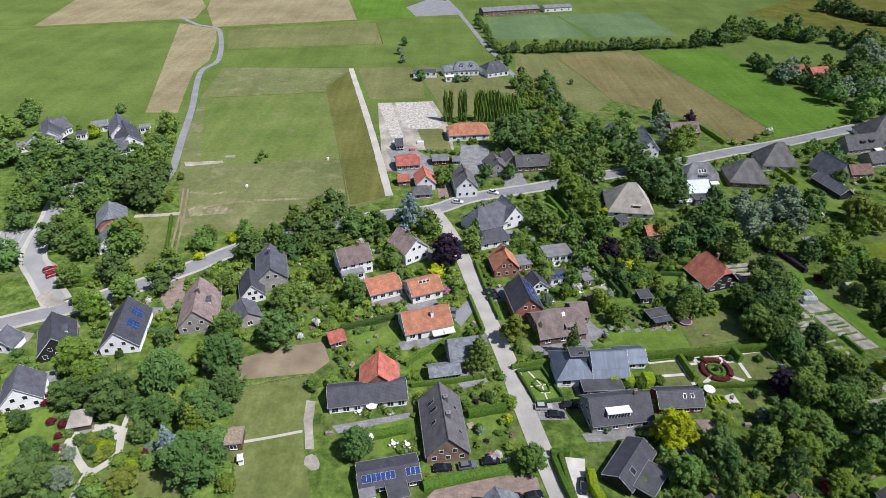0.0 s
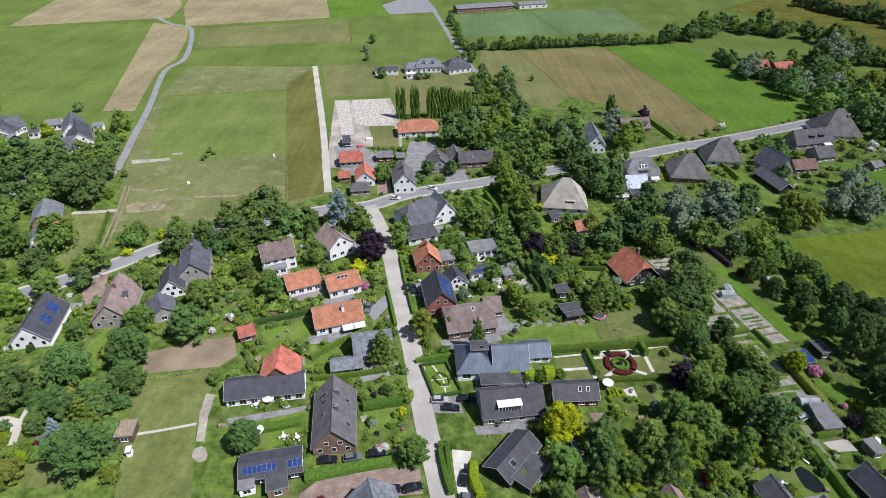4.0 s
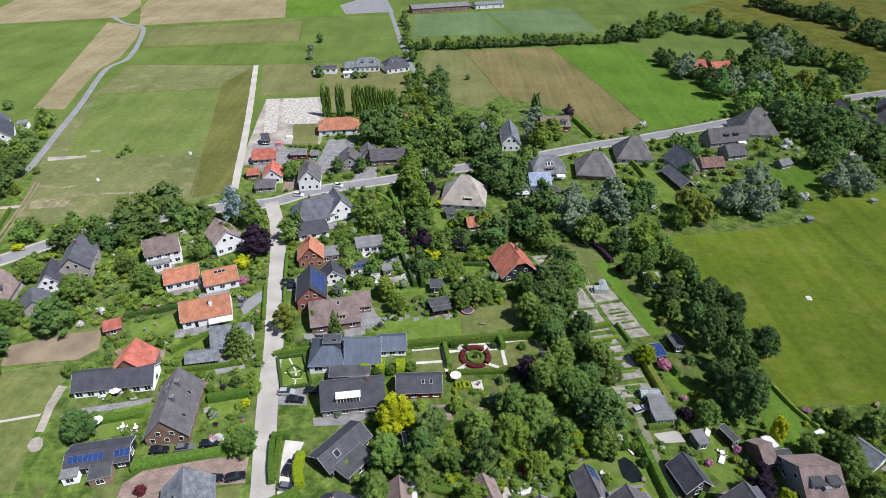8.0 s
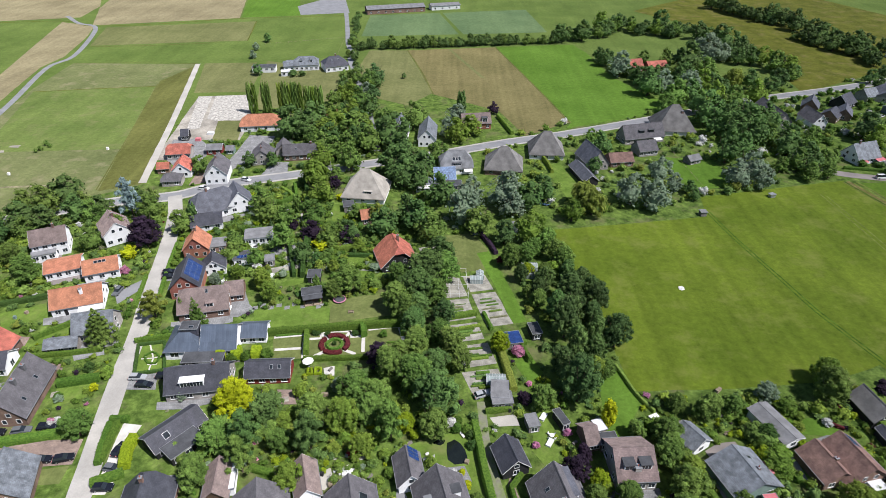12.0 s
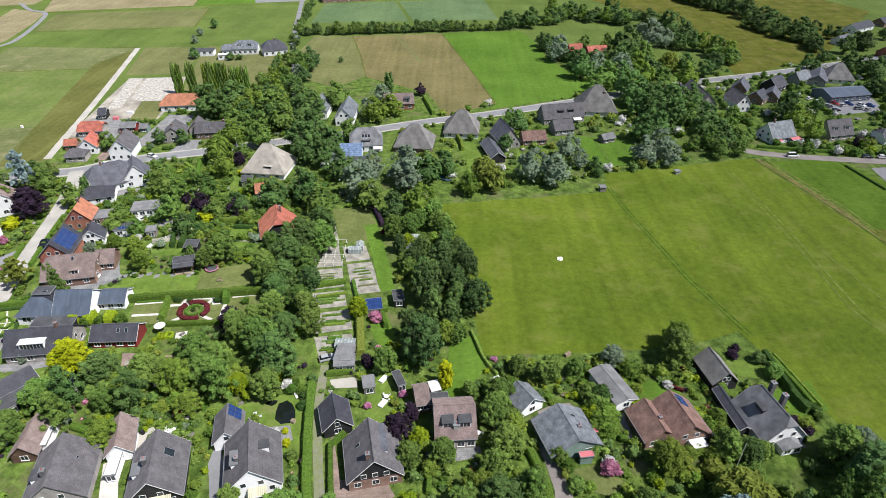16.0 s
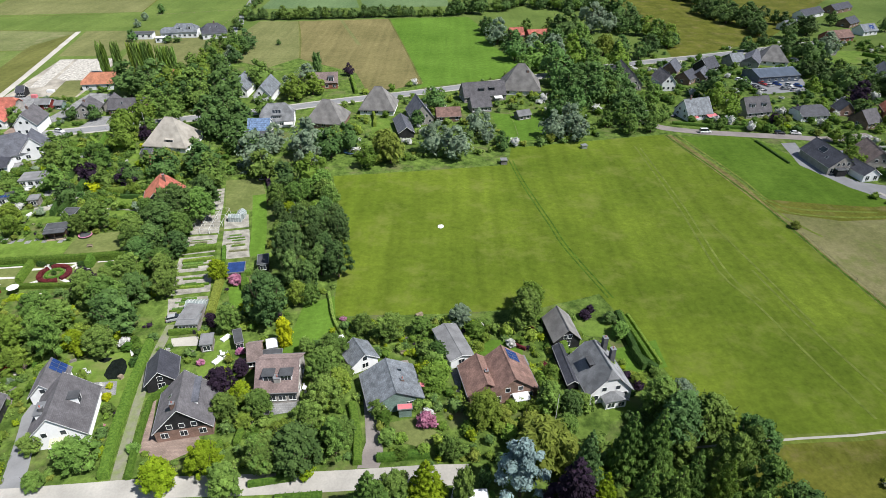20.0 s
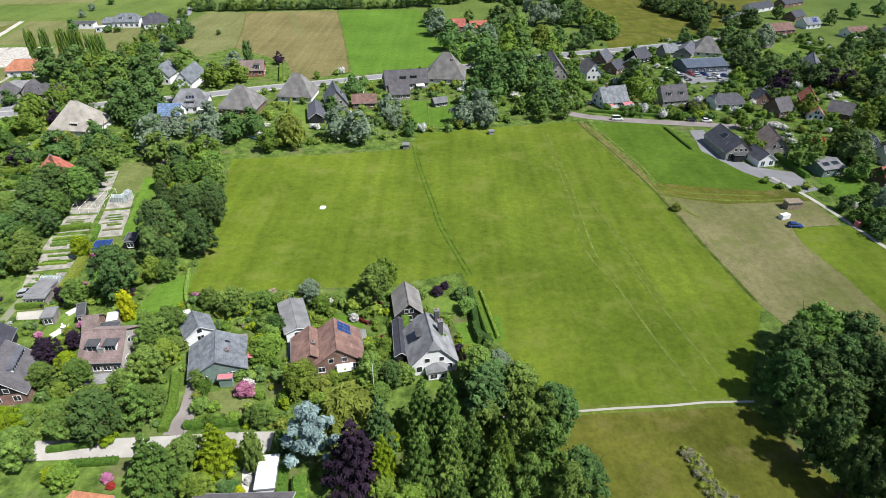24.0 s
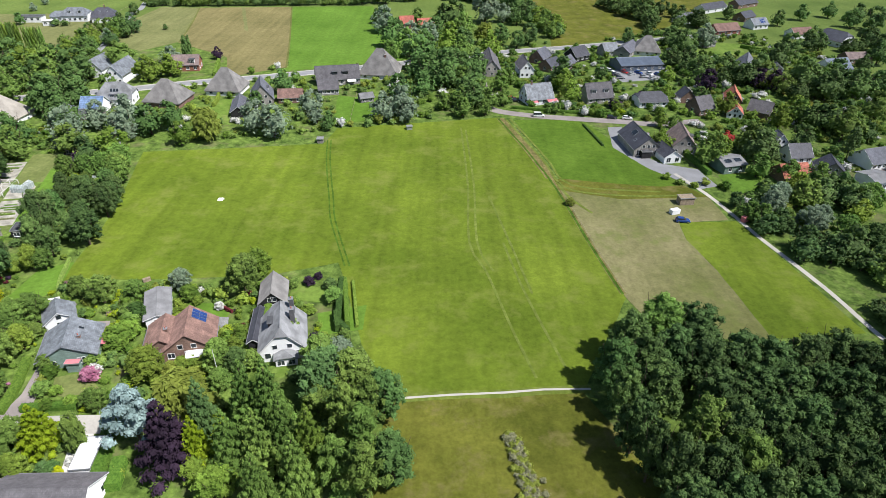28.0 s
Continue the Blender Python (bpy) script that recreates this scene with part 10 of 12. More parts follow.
patch("garden_lawn", "lawn", 0.040, [(45.4, 170.2), (49.6, 178.0), (52.3, 170.3), (48.0, 167.7)])
patch("garden_lawn", "lawn", 0.040, [(31.1, 185.8), (43.2, 188.2), (45.4, 183.1), (33.6, 180.5)])
patch("garden_lawn", "lawn", 0.040, [(53.2, 145.2), (60.6, 148.3), (61.1, 145.9), (54.1, 141.6)])
patch("garden_lawn", "lawn", 0.040, [(6.4, 173.4), (14.4, 176.2), (15.4, 173.5), (8.7, 170.0)])
patch("terrace", "grey_pavers", 0.060, [(38.2, 128.2), (35.5, 141.9), (41.6, 143.5), (46.1, 133.6), (48.4, 131.5), (44.1, 127.8)], "grey paved terrace behind the brown house")
patch("terrace", "pavers", 0.060, [(62.5, 99.6), (66.4, 99.6), (68.5, 94.8), (64.3, 94.7)], "brown paved terrace in the garden")
patch("terrace", "pavers", 0.060, [(83.6, 82.5), (84.7, 83.9), (87.1, 83.3), (87.6, 81.0), (86.2, 80.1), (84.1, 80.6)], "round brown paved terrace")
patch("terrace", "gravel", 0.060, [(72.9, 107.3), (75.6, 108.2), (76.1, 104.7), (73.6, 104.0)], "pale gravel patch in the garden")
patch("yard", "concrete", 0.060, [(76.5, 74.9), (79.8, 76.7), (80.9, 73.6), (79.5, 71.1), (77.1, 71.3)], "pale paved yard beside the garage")
patch("yard", "grey_pavers", 0.060, [(44.4, 164.7), (51.7, 168.5), (54.5, 162.7), (45.8, 160.5)], "grey gravelled vegetable yard")
patch("bed", "plough", 0.055, [(47.7, 152.9), (56.3, 156.0), (57.8, 153.4), (48.8, 150.0)], "vegetable bed with bare soil")
patch("bed", "plough", 0.055, [(49.9, 159.2), (54.8, 161.4), (56.0, 157.3), (50.9, 155.2)], "vegetable bed with bare soil")
patch("paving_slab", "grey_pavers", 0.060, [(47.6, 131.3), (49.0, 131.6), (48.7, 133.2), (47.3, 132.9)], "grey stepping slab in the lawn")
patch("paving_slab", "grey_pavers", 0.060, [(49.6, 132.4), (51.1, 132.7), (50.8, 134.4), (49.4, 134.1)], "grey stepping slab in the lawn")
patch("paving_slab", "grey_pavers", 0.060, [(52.2, 131.4), (53.7, 131.7), (53.5, 133.3), (52.0, 133.0)], "grey stepping slab in the lawn")
patch("paving_slab", "grey_pavers", 0.060, [(54.3, 132.5), (55.8, 132.8), (55.6, 134.4), (54.1, 134.1)], "grey stepping slab in the lawn")
patch("paving_slab", "grey_pavers", 0.060, [(56.9, 131.5), (58.4, 131.8), (58.2, 133.4), (56.7, 133.1)], "grey stepping slab in the lawn")
patch("paving_slab", "grey_pavers", 0.060, [(58.9, 133.1), (60.4, 133.4), (60.2, 135.0), (58.7, 134.7)], "grey stepping slab in the lawn")
patch("paving_slab", "grey_pavers", 0.060, [(61.5, 132.1), (62.9, 132.4), (62.8, 134.0), (61.3, 133.7)], "grey stepping slab in the lawn")
patch("paving_slab", "grey_pavers", 0.060, [(63.6, 133.2), (65.1, 133.5), (64.9, 135.1), (63.5, 134.8)], "grey stepping slab in the lawn")
patch("paving_slab", "grey_pavers", 0.060, [(66.2, 132.1), (67.6, 132.4), (67.5, 134.0), (66.1, 133.7)], "grey stepping slab in the lawn")
way("garden_path", "concrete", 0.065, 0.8, [(69.5, 152.9), (75.4, 152.6), (81.4, 152.1)], "narrow pale garden path", "path", False)
way("garden_path", "concrete", 0.065, 0.8, [(48.6, 194.8), (52.7, 180.0), (56.6, 164.9), (59.0, 154.7)], "narrow pale garden path", "path", False)
way("garden_path", "concrete", 0.065, 0.9, [(80.0, 79.1), (82.6, 80.0), (86.3, 79.2), (87.7, 79.8)], "narrow pale garden path", "path", False)
way("garden_path", "grey_pavers", 0.065, 0.9, [(58.3, 102.2), (59.5, 97.6)], "narrow grey garden path", "path", False)
way("garden_path", "concrete", 0.065, 0.8, [(84.9, 99.9), (85.1, 94.3), (87.0, 89.9)], "narrow pale garden path", "path", False)
House("shed", 63.2, 146.8, 5.0, "black garden shed with a felt roof", "shed").flat(3.8, 4.1, 2.3, "felt", "black_wood", front=1)
House("shed", 67.6, 192.5, 12.9, "dark garden shed beside the farmhouse", "shed").flat(3.8, 4.6, 2.4, "felt", "grey_wood", front=1)
House("shed", 57.3, 87.4, 12.3, "small blue-grey garden shed", "shed").flat(1.2, 3.6, 2.1, "panel_dark", "grey_wood")
House("shed", 45.0, 186.5, 19.4, "small green garden hut", "shed").flat(2.3, 2.6, 2.1, "felt_grey", "green_wood", front=1)
House("annex", 26.9, 164.2, 14.4, "flat-roofed rear extension of the red-roofed house", "annex").flat(5.6, 5.6, 2.6, "felt_grey", "brick", front=2)
hedge([(43.0, 211.4), (47.7, 194.8)], 1.4, 2.2, "hedge")
hedge([(52.2, 191.8), (57.9, 164.9)], 1.6, 2.6, "hedge_dark")
hedge([(57.4, 158.0), (59.1, 147.7)], 1.4, 2.4, "hedge_dark")
hedge([(26.9, 200.4), (41.3, 196.1), (44.7, 200.7)], 1.6, 1.7, "hedge")
hedge([(29.9, 191.4), (36.4, 189.8), (42.2, 192.5)], 1.4, 1.4, "light")
hedge([(19.3, 162.6), (29.3, 164.5)], 1.2, 1.6, "hedge")
hedge([(42.1, 167.6), (51.2, 170.7)], 1.1, 1.4, "hedge")
hedge([(38.4, 208.4), (42.8, 204.0), (44.7, 200.7)], 1.4, 1.6, "light")
hedge([(75.7, 165.2), (68.3, 163.3), (65.1, 165.0)], 1.6, 2.0, "light")
hedge([(80.4, 167.1), (85.4, 165.3)], 1.2, 1.6, "hedge")
hedge([(68.9, 106.6), (69.9, 106.6), (70.3, 104.8), (69.2, 104.8), (68.9, 106.6)], 0.7, 0.8, "lime", "low box-edged parterre hedge")
hedge([(70.8, 106.9), (72.2, 106.9), (72.6, 105.0), (71.1, 105.0), (70.8, 106.9)], 0.7, 0.8, "lime", "low box-edged parterre hedge")
hedge([(74.1, 74.6), (73.0, 70.7)], 2.6, 2.6, "light")
hedge([(71.3, 69.4), (71.0, 75.6)], 2.2, 2.4, "hedge")
hedge([(62.5, 76.2), (65.9, 75.1), (68.5, 74.6)], 1.6, 1.4, "hedge")
hedge([(44.0, 111.2), (46.4, 111.4)], 3.6, 3.0, "lime", "large clipped yellow-green box hedge block")
hedge([(47.8, 111.2), (50.2, 111.5)], 3.6, 3.0, "lime", "large clipped yellow-green box hedge block")
hedge([(53.2, 111.3), (55.6, 111.6)], 3.6, 3.0, "lime", "large clipped yellow-green box hedge block")
tree(79.5, 184.2, 7.9, 3.5, "round", "willow", far=True)
tree(66.2, 178.1, 4.3, 1.9, "round", "oak", far=True)
tree(48.6, 190.3, 7.4, 1.8, "column", "oak", far=True)
tree(54.7, 174.8, 5.4, 1.3, "column", "oak", far=True)
tree(32.6, 165.5, 7.0, 3.1, "round", "oak", plain=True)
tree(12.4, 181.8, 8.0, 1.9, "column", "dark", far=True)
tree(38.9, 147.2, 5.7, 2.5, "round", "light")
tree(32.8, 143.8, 4.5, 2.0, "round", "silver")
tree(65.0, 141.1, 5.4, 1.3, "column", "oak", far=True)
tree(42.2, 176.9, 5.2, 1.2, "cone", "pine", far=True)
tree(74.6, 164.0, 5.3, 2.4, "round", "light", plain=True)
tree(68.7, 150.7, 5.0, 2.2, "round", "light", plain=True)
tree(65.0, 155.8, 4.7, 2.1, "round", "oak", plain=True)
tree(62.3, 155.7, 4.7, 2.1, "round", "dark", plain=True)
tree(78.5, 98.9, 5.1, 2.3, "round", "silver")
tree(68.8, 97.6, 3.9, 1.7, "round", "light")
tree(54.0, 103.1, 3.4, 1.5, "round", "oak", far=True)
tree(40.0, 95.8, 3.0, 1.3, "round", "silver", far=True)
tree(85.6, 85.8, 3.3, 1.5, "round", "oak", far=True)
tree(28.3, 128.4, 7.0, 1.5, "cone", "light")
tree(76.8, 79.8, 1.5, 0.8, "bush", "hedge_dark", name="shrub")
tree(78.7, 77.5, 1.4, 0.8, "bush", "lime", name="shrub")
tree(82.0, 77.4, 1.2, 0.7, "bush", "lime", name="shrub")
tree(86.7, 76.5, 1.6, 0.9, "bush", "silver", name="shrub")
tree(78.4, 75.6, 1.3, 0.8, "bush", "lime", name="shrub")
tree(81.9, 79.8, 1.5, 0.8, "bush", "hedge_dark", name="shrub")
tree(32.5, 149.4, 2.1, 1.2, "bush", "light", name="shrub", plain=True)
tree(43.5, 152.2, 2.7, 1.6, "bush", "flower_white", name="shrub", plain=True)
tree(46.4, 146.3, 2.4, 1.4, "bush", "flower_pink", name="shrub")
tree(36.4, 199.6, 4.0, 2.3, "bush", "light", name="shrub", far=True)
tree(28.3, 200.6, 2.9, 1.7, "bush", "lime", name="shrub", far=True)
tree(38.7, 181.5, 2.4, 1.4, "bush", "gold", name="shrub", far=True)
tree(36.2, 161.8, 3.1, 1.8, "bush", "light", name="shrub", plain=True)
tree(43.1, 176.0, 2.0, 1.2, "bush", "hedge", name="shrub", plain=True)
tree(50.9, 199.1, 4.7, 2.7, "bush", "light", name="shrub", far=True)
tree(54.3, 198.0, 3.6, 2.1, "bush", "oak", name="shrub", far=True)
tree(58.5, 199.6, 4.4, 2.5, "bush", "light", name="shrub", far=True)
tree(65.3, 170.3, 2.3, 1.3, "bush", "light", name="shrub", plain=True)
tree(72.6, 191.6, 3.5, 2.0, "bush", "light", name="shrub", far=True)
tree(82.0, 152.3, 3.3, 1.9, "bush", "silver", name="shrub", plain=True)
tree(70.2, 141.0, 3.7, 2.1, "bush", "light", name="shrub")
tree(73.6, 141.3, 3.4, 2.0, "bush", "oak", name="shrub")
tree(78.8, 141.4, 3.4, 2.0, "bush", "light", name="shrub")
tree(83.0, 142.7, 3.8, 2.2, "bush", "oak", name="shrub")
tree(67.6, 140.4, 2.6, 1.5, "bush", "dark", name="shrub")
tree(74.4, 82.7, 2.7, 1.6, "bush", "light", name="shrub")
tree(79.9, 81.0, 3.1, 1.8, "bush", "light", name="shrub")
tree(81.9, 84.4, 2.8, 1.6, "bush", "light", name="shrub")
tree(76.7, 84.4, 2.6, 1.5, "bush", "oak", name="shrub")
tree(86.1, 81.1, 1.5, 0.8, "bush", "berberis", name="shrub")
tree(91.3, 80.0, 2.3, 1.3, "bush", "light", name="shrub")
tree(93.0, 74.8, 2.6, 1.5, "bush", "hedge", name="shrub")
tree(90.8, 72.7, 2.4, 1.4, "bush", "light", name="shrub")
tree(89.8, 70.2, 1.9, 1.1, "bush", "oak", name="shrub")
tree(50.6, 79.4, 2.7, 1.5, "bush", "light", name="shrub")
tree(50.7, 75.2, 2.0, 1.2, "bush", "light", name="shrub")
tree(44.5, 80.6, 3.1, 1.8, "bush", "oak", name="shrub")
tree(46.8, 77.8, 2.7, 1.5, "bush", "oak", name="shrub")
tree(60.5, 77.5, 2.0, 1.2, "bush", "silver", name="shrub")
tree(66.8, 88.4, 4.4, 2.5, "bush", "light", name="shrub")
tree(64.5, 87.0, 3.7, 2.1, "bush", "oak", name="shrub")
tree(68.3, 90.6, 3.3, 1.9, "bush", "light", name="shrub")
tree(62.3, 85.2, 3.8, 2.2, "bush", "oak", name="shrub")
tree(60.0, 89.1, 4.4, 2.5, "bush", "light", name="shrub")
tree(52.4, 88.2, 4.3, 2.5, "bush", "oak", name="shrub")
tree(50.8, 84.9, 4.3, 2.5, "bush", "oak", name="shrub")
tree(57.7, 83.4, 4.2, 2.4, "bush", "oak", name="shrub")
# the conifers beside the villa
tree(204.7, 52.4, 15.8, 3.5, "cone", "pine")
tree(212.1, 54.6, 18.1, 4.0, "cone", "oak")
tree(216.5, 54.1, 19.3, 4.3, "cone", "oak")
tree(212.2, 44.3, 17.5, 3.9, "cone", "oak")
tree(217.0, 44.4, 17.5, 3.9, "cone", "oak")
tree(220.6, 47.4, 17.2, 3.8, "cone", "oak")
tree(225.3, 46.0, 17.0, 3.8, "cone", "light")
tree(224.0, 40.7, 16.3, 3.6, "cone", "oak")
tree(230.3, 53.2, 14.1, 4.0, "pine", "oak")
tree(224.4, 62.6, 13.0, 5.6, "round", "pine")
tree(226.7, 69.6, 9.9, 4.4, "round", "silver")
tree(234.6, 56.0, 12.7, 3.7, "pine", "oak")
tree(239.5, 44.6, 10.6, 4.7, "round", "dark")
tree(230.2, 63.4, 12.6, 5.2, "round", "oak")
tree(236.6, 58.6, 12.0, 4.4, "round", "dark")
tree(234.0, 48.0, 14.4, 4.2, "pine", "oak")
tree(235.4, 39.9, 14.9, 4.3, "pine", "oak")
tree(229.9, 42.8, 13.0, 3.7, "pine", "oak")
tree(210.6, 40.2, 7.9, 3.5, "round", "light")
tree(218.3, 37.8, 15.2, 3.4, "cone", "oak")
tree(206.2, 43.0, 6.1, 2.7, "round", "light")
tree(223.9, 59.0, 8.0, 3.6, "round", "oak")
tree(198.3, 69.9, 3.9, 2.2, "bush", "light", name="shrub")
tree(201.8, 71.7, 3.9, 2.3, "bush", "oak", name="shrub")
tree(206.4, 70.2, 3.9, 2.2, "bush", "oak", name="shrub")
tree(197.1, 66.7, 3.8, 2.2, "bush", "willow", name="shrub")
tree(193.4, 70.1, 3.3, 1.9, "bush", "light", name="shrub")
tree(191.7, 68.5, 3.3, 1.9, "bush", "willow", name="shrub")
tree(192.5, 63.7, 3.3, 1.9, "bush", "light", name="shrub")
tree(221.2, 41.2, 3.1, 1.8, "bush", "oak", name="shrub")
tree(218.5, 40.3, 3.1, 1.8, "bush", "light", name="shrub")
tree(225.3, 42.0, 2.8, 1.6, "bush", "oak", name="shrub")
tree(231.8, 40.1, 3.9, 2.2, "bush", "oak", name="shrub")
tree(221.5, 77.9, 3.5, 2.0, "bush", "light", name="shrub")
tree(215.4, 76.8, 2.0, 1.2, "bush", "flower_pink", name="shrub")
tree(217.0, 75.1, 1.8, 1.0, "bush", "gold", name="shrub")
tree(-79.7, 91.5, 2.4, 1.9, "bush", "willow", name="shrub")
tree(-76.8, 89.8, 2.4, 2.1, "bush", "lime", name="shrub")
tree(-78.8, 88.4, 3.2, 1.8, "bush", "dark", name="shrub")
tree(-75.2, 88.6, 2.8, 1.6, "bush", "light", name="shrub")
tree(-83.1, 91.7, 2.8, 1.6, "bush", "dark", name="shrub")
tree(-76.4, 87.1, 2.7, 1.6, "bush", "willow", name="shrub")
tree(-87.6, 89.6, 2.1, 1.2, "bush", "berberis", name="shrub")
tree(-88.9, 93.0, 1.7, 1.0, "bush", "berberis", name="shrub")
tree(-92.9, 97.0, 2.0, 1.2, "bush", "berberis", name="shrub")
tree(-89.6, 96.4, 2.2, 1.3, "bush", "berberis", name="shrub")
tree(-99.1, 104.9, 2.1, 1.2, "bush", "berberis", name="shrub")
tree(-97.6, 102.9, 1.8, 1.1, "bush", "berberis", name="shrub")
tree(-86.8, 93.6, 2.2, 1.3, "bush", "dark", name="shrub")
tree(-83.5, 87.6, 3.2, 1.8, "bush", "silver", name="shrub")
tree(-69.1, 80.1, 4.0, 2.3, "bush", "lime", name="shrub")
tree(-68.3, 87.7, 3.2, 1.8, "bush", "light", name="shrub")
tree(-68.4, 84.9, 2.7, 1.5, "bush", "lime", name="shrub")
tree(-66.8, 88.2, 2.1, 1.2, "bush", "berberis", name="shrub")
tree(-66.0, 89.6, 2.6, 1.5, "bush", "silver", name="shrub")
tree(-69.0, 92.4, 3.2, 1.9, "bush", "dark", name="shrub")
tree(-70.0, 96.5, 3.3, 1.9, "bush", "light", name="shrub")
tree(-67.0, 99.4, 4.5, 2.6, "bush", "dark", name="shrub")
tree(-73.8, 101.1, 4.5, 2.6, "bush", "dark", name="shrub")
tree(-70.6, 101.4, 4.1, 2.4, "bush", "light", name="shrub")
tree(-62.7, 86.3, 3.1, 1.8, "bush", "dark", name="shrub")
tree(-61.7, 105.8, 4.7, 2.7, "bush", "light", name="shrub")
tree(-60.4, 107.9, 4.2, 2.4, "bush", "dark", name="shrub")
tree(-55.5, 106.1, 4.2, 2.4, "bush", "dark", name="shrub")
tree(-52.4, 100.7, 4.1, 2.4, "bush", "dark", name="shrub")
tree(-51.5, 91.6, 5.4, 3.1, "bush", "dark", name="shrub")
tree(-48.8, 94.7, 2.2, 1.3, "bush", "willow", name="shrub")
tree(-57.9, 87.4, 4.2, 2.4, "bush", "dark", name="shrub")
tree(-54.8, 85.9, 4.2, 2.4, "bush", "dark", name="shrub")
tree(-49.6, 87.4, 4.2, 2.4, "bush", "dark", name="shrub")
tree(-45.6, 80.2, 4.0, 2.3, "bush", "light", name="shrub")
tree(-86.2, 89.8, 1.7, 1.0, "bush", "straw", name="shrub")
tree(-86.9, 120.2, 2.3, 1.3, "bush", "hedge_dark", name="shrub")
tree(158.1, 46.3, 1.9, 1.1, "bush", "flower_pink", name="shrub")
tree(159.6, 44.8, 1.4, 0.8, "bush", "flower_red", name="shrub")
tree(148.1, 65.5, 1.5, 0.9, "bush", "flower_red", name="shrub")
tree(176.3, 66.3, 3.7, 2.1, "bush", "flower_pink", name="shrub")
tree(176.4, 68.0, 2.8, 1.6, "bush", "flower_white", name="shrub")
tree(192.8, 65.6, 2.8, 1.6, "bush", "willow", name="shrub")
tree(196.2, 65.4, 3.2, 1.8, "bush", "willow", name="shrub")
tree(199.1, 64.9, 2.8, 1.6, "bush", "willow", name="shrub")
tree(190.7, 64.8, 2.8, 1.6, "bush", "light", name="shrub")
tree(197.3, 68.1, 2.5, 1.4, "bush", "light", name="shrub")
tree(200.0, 69.1, 2.3, 1.3, "bush", "lime", name="shrub")
tree(171.4, 62.4, 2.4, 1.4, "bush", "light", name="shrub")
tree(171.8, 58.7, 2.7, 1.5, "bush", "hedge", name="shrub")
tree(175.8, 59.5, 2.7, 1.5, "bush", "light", name="shrub")
tree(154.1, 57.8, 2.6, 1.5, "bush", "light", name="shrub")
tree(151.4, 60.7, 2.3, 1.3, "bush", "lime", name="shrub")
tree(140.0, 65.6, 3.7, 2.1, "bush", "light", name="shrub")
tree(134.1, 79.4, 3.1, 1.8, "bush", "light", name="shrub")
tree(138.1, 71.9, 3.9, 2.2, "bush", "light", name="shrub")
tree(147.7, 65.3, 1.9, 1.1, "bush", "light", name="shrub")
tree(156.3, 75.6, 4.0, 2.3, "bush", "oak", name="shrub")
tree(157.8, 79.2, 4.1, 2.3, "bush", "oak", name="shrub")
tree(177.9, 75.8, 4.4, 2.5, "bush", "light", name="shrub")
tree(175.5, 79.5, 4.1, 2.3, "bush", "lime", name="shrub")
tree(176.4, 82.6, 3.7, 2.2, "bush", "hedge", name="shrub")
tree(185.8, 84.5, 2.5, 1.5, "bush", "lime", name="shrub")
tree(187.5, 88.4, 2.8, 1.6, "bush", "light", name="shrub")
tree(189.4, 91.8, 2.4, 1.4, "bush", "light", name="shrub")
tree(195.0, 90.0, 2.2, 1.3, "bush", "flower_white", name="shrub")
tree(197.5, 91.2, 2.0, 1.1, "bush", "light", name="shrub")
tree(203.1, 80.3, 3.7, 2.1, "bush", "light", name="shrub")
tree(202.3, 77.1, 3.0, 1.7, "bush", "light", name="shrub")
tree(219.3, 79.7, 2.3, 1.3, "bush", "purple", name="shrub")
tree(216.3, 88.7, 3.2, 1.9, "bush", "light", name="shrub")
tree(179.6, 48.9, 2.0, 1.1, "bush", "oak", name="shrub")
tree(182.5, 46.2, 1.6, 0.9, "bush", "flower_white", name="shrub")
tree(180.2, 44.8, 2.4, 1.4, "bush", "dark", name="shrub")
tree(181.9, 43.8, 1.6, 0.9, "bush", "gold", name="shrub")
tree(192.0, 43.8, 2.4, 1.4, "bush", "light", name="shrub")
tree(172.3, 45.4, 3.2, 1.8, "bush", "oak", name="shrub")
tree(175.6, 42.2, 3.1, 1.8, "bush", "light", name="shrub")
tree(164.0, 44.5, 2.4, 1.4, "bush", "light", name="shrub")
tree(148.7, 46.2, 3.2, 1.8, "bush", "lime", name="shrub")
hedge([(167.0, 57.9), (174.4, 59.4)], 1.2, 1.1, "hedge")
hedge([(149.2, 54.3), (155.1, 55.1)], 1.0, 1.0, "hedge")
hedge([(150.0, 49.3), (158.2, 50.1)], 1.4, 1.0, "hedge")
# trees of the east village
tree(303.8, 254.6, 11.6, 5.2, "round", "light", far=True)
tree(358.3, 351.4, 9.3, 4.1, "round", "dark", far=True)
tree(369.6, 304.3, 11.3, 5.0, "round", "dark", far=True)
tree(385.6, 330.2, 13.7, 6.1, "round", "dark", far=True)
tree(356.7, 271.6, 9.4, 4.2, "round", "light", far=True)
tree(401.8, 343.8, 14.2, 6.3, "round", "silver", far=True)
tree(373.2, 273.1, 14.2, 6.3, "round", "dark", far=True)
tree(391.9, 288.1, 12.3, 5.5, "round", "dark", far=True)
tree(405.3, 280.0, 14.4, 6.4, "round", "dark", far=True)
tree(423.3, 300.5, 15.3, 6.8, "round", "beech", far=True)
tree(438.9, 317.6, 16.0, 7.1, "round", "dark", far=True)
tree(407.2, 264.2, 10.6, 4.7, "round", "purple", far=True)
tree(421.0, 264.0, 16.1, 7.2, "round", "dark", far=True)
tree(425.6, 252.3, 15.5, 6.9, "round", "beech", far=True)
tree(439.2, 253.2, 15.6, 6.9, "round", "dark", far=True)
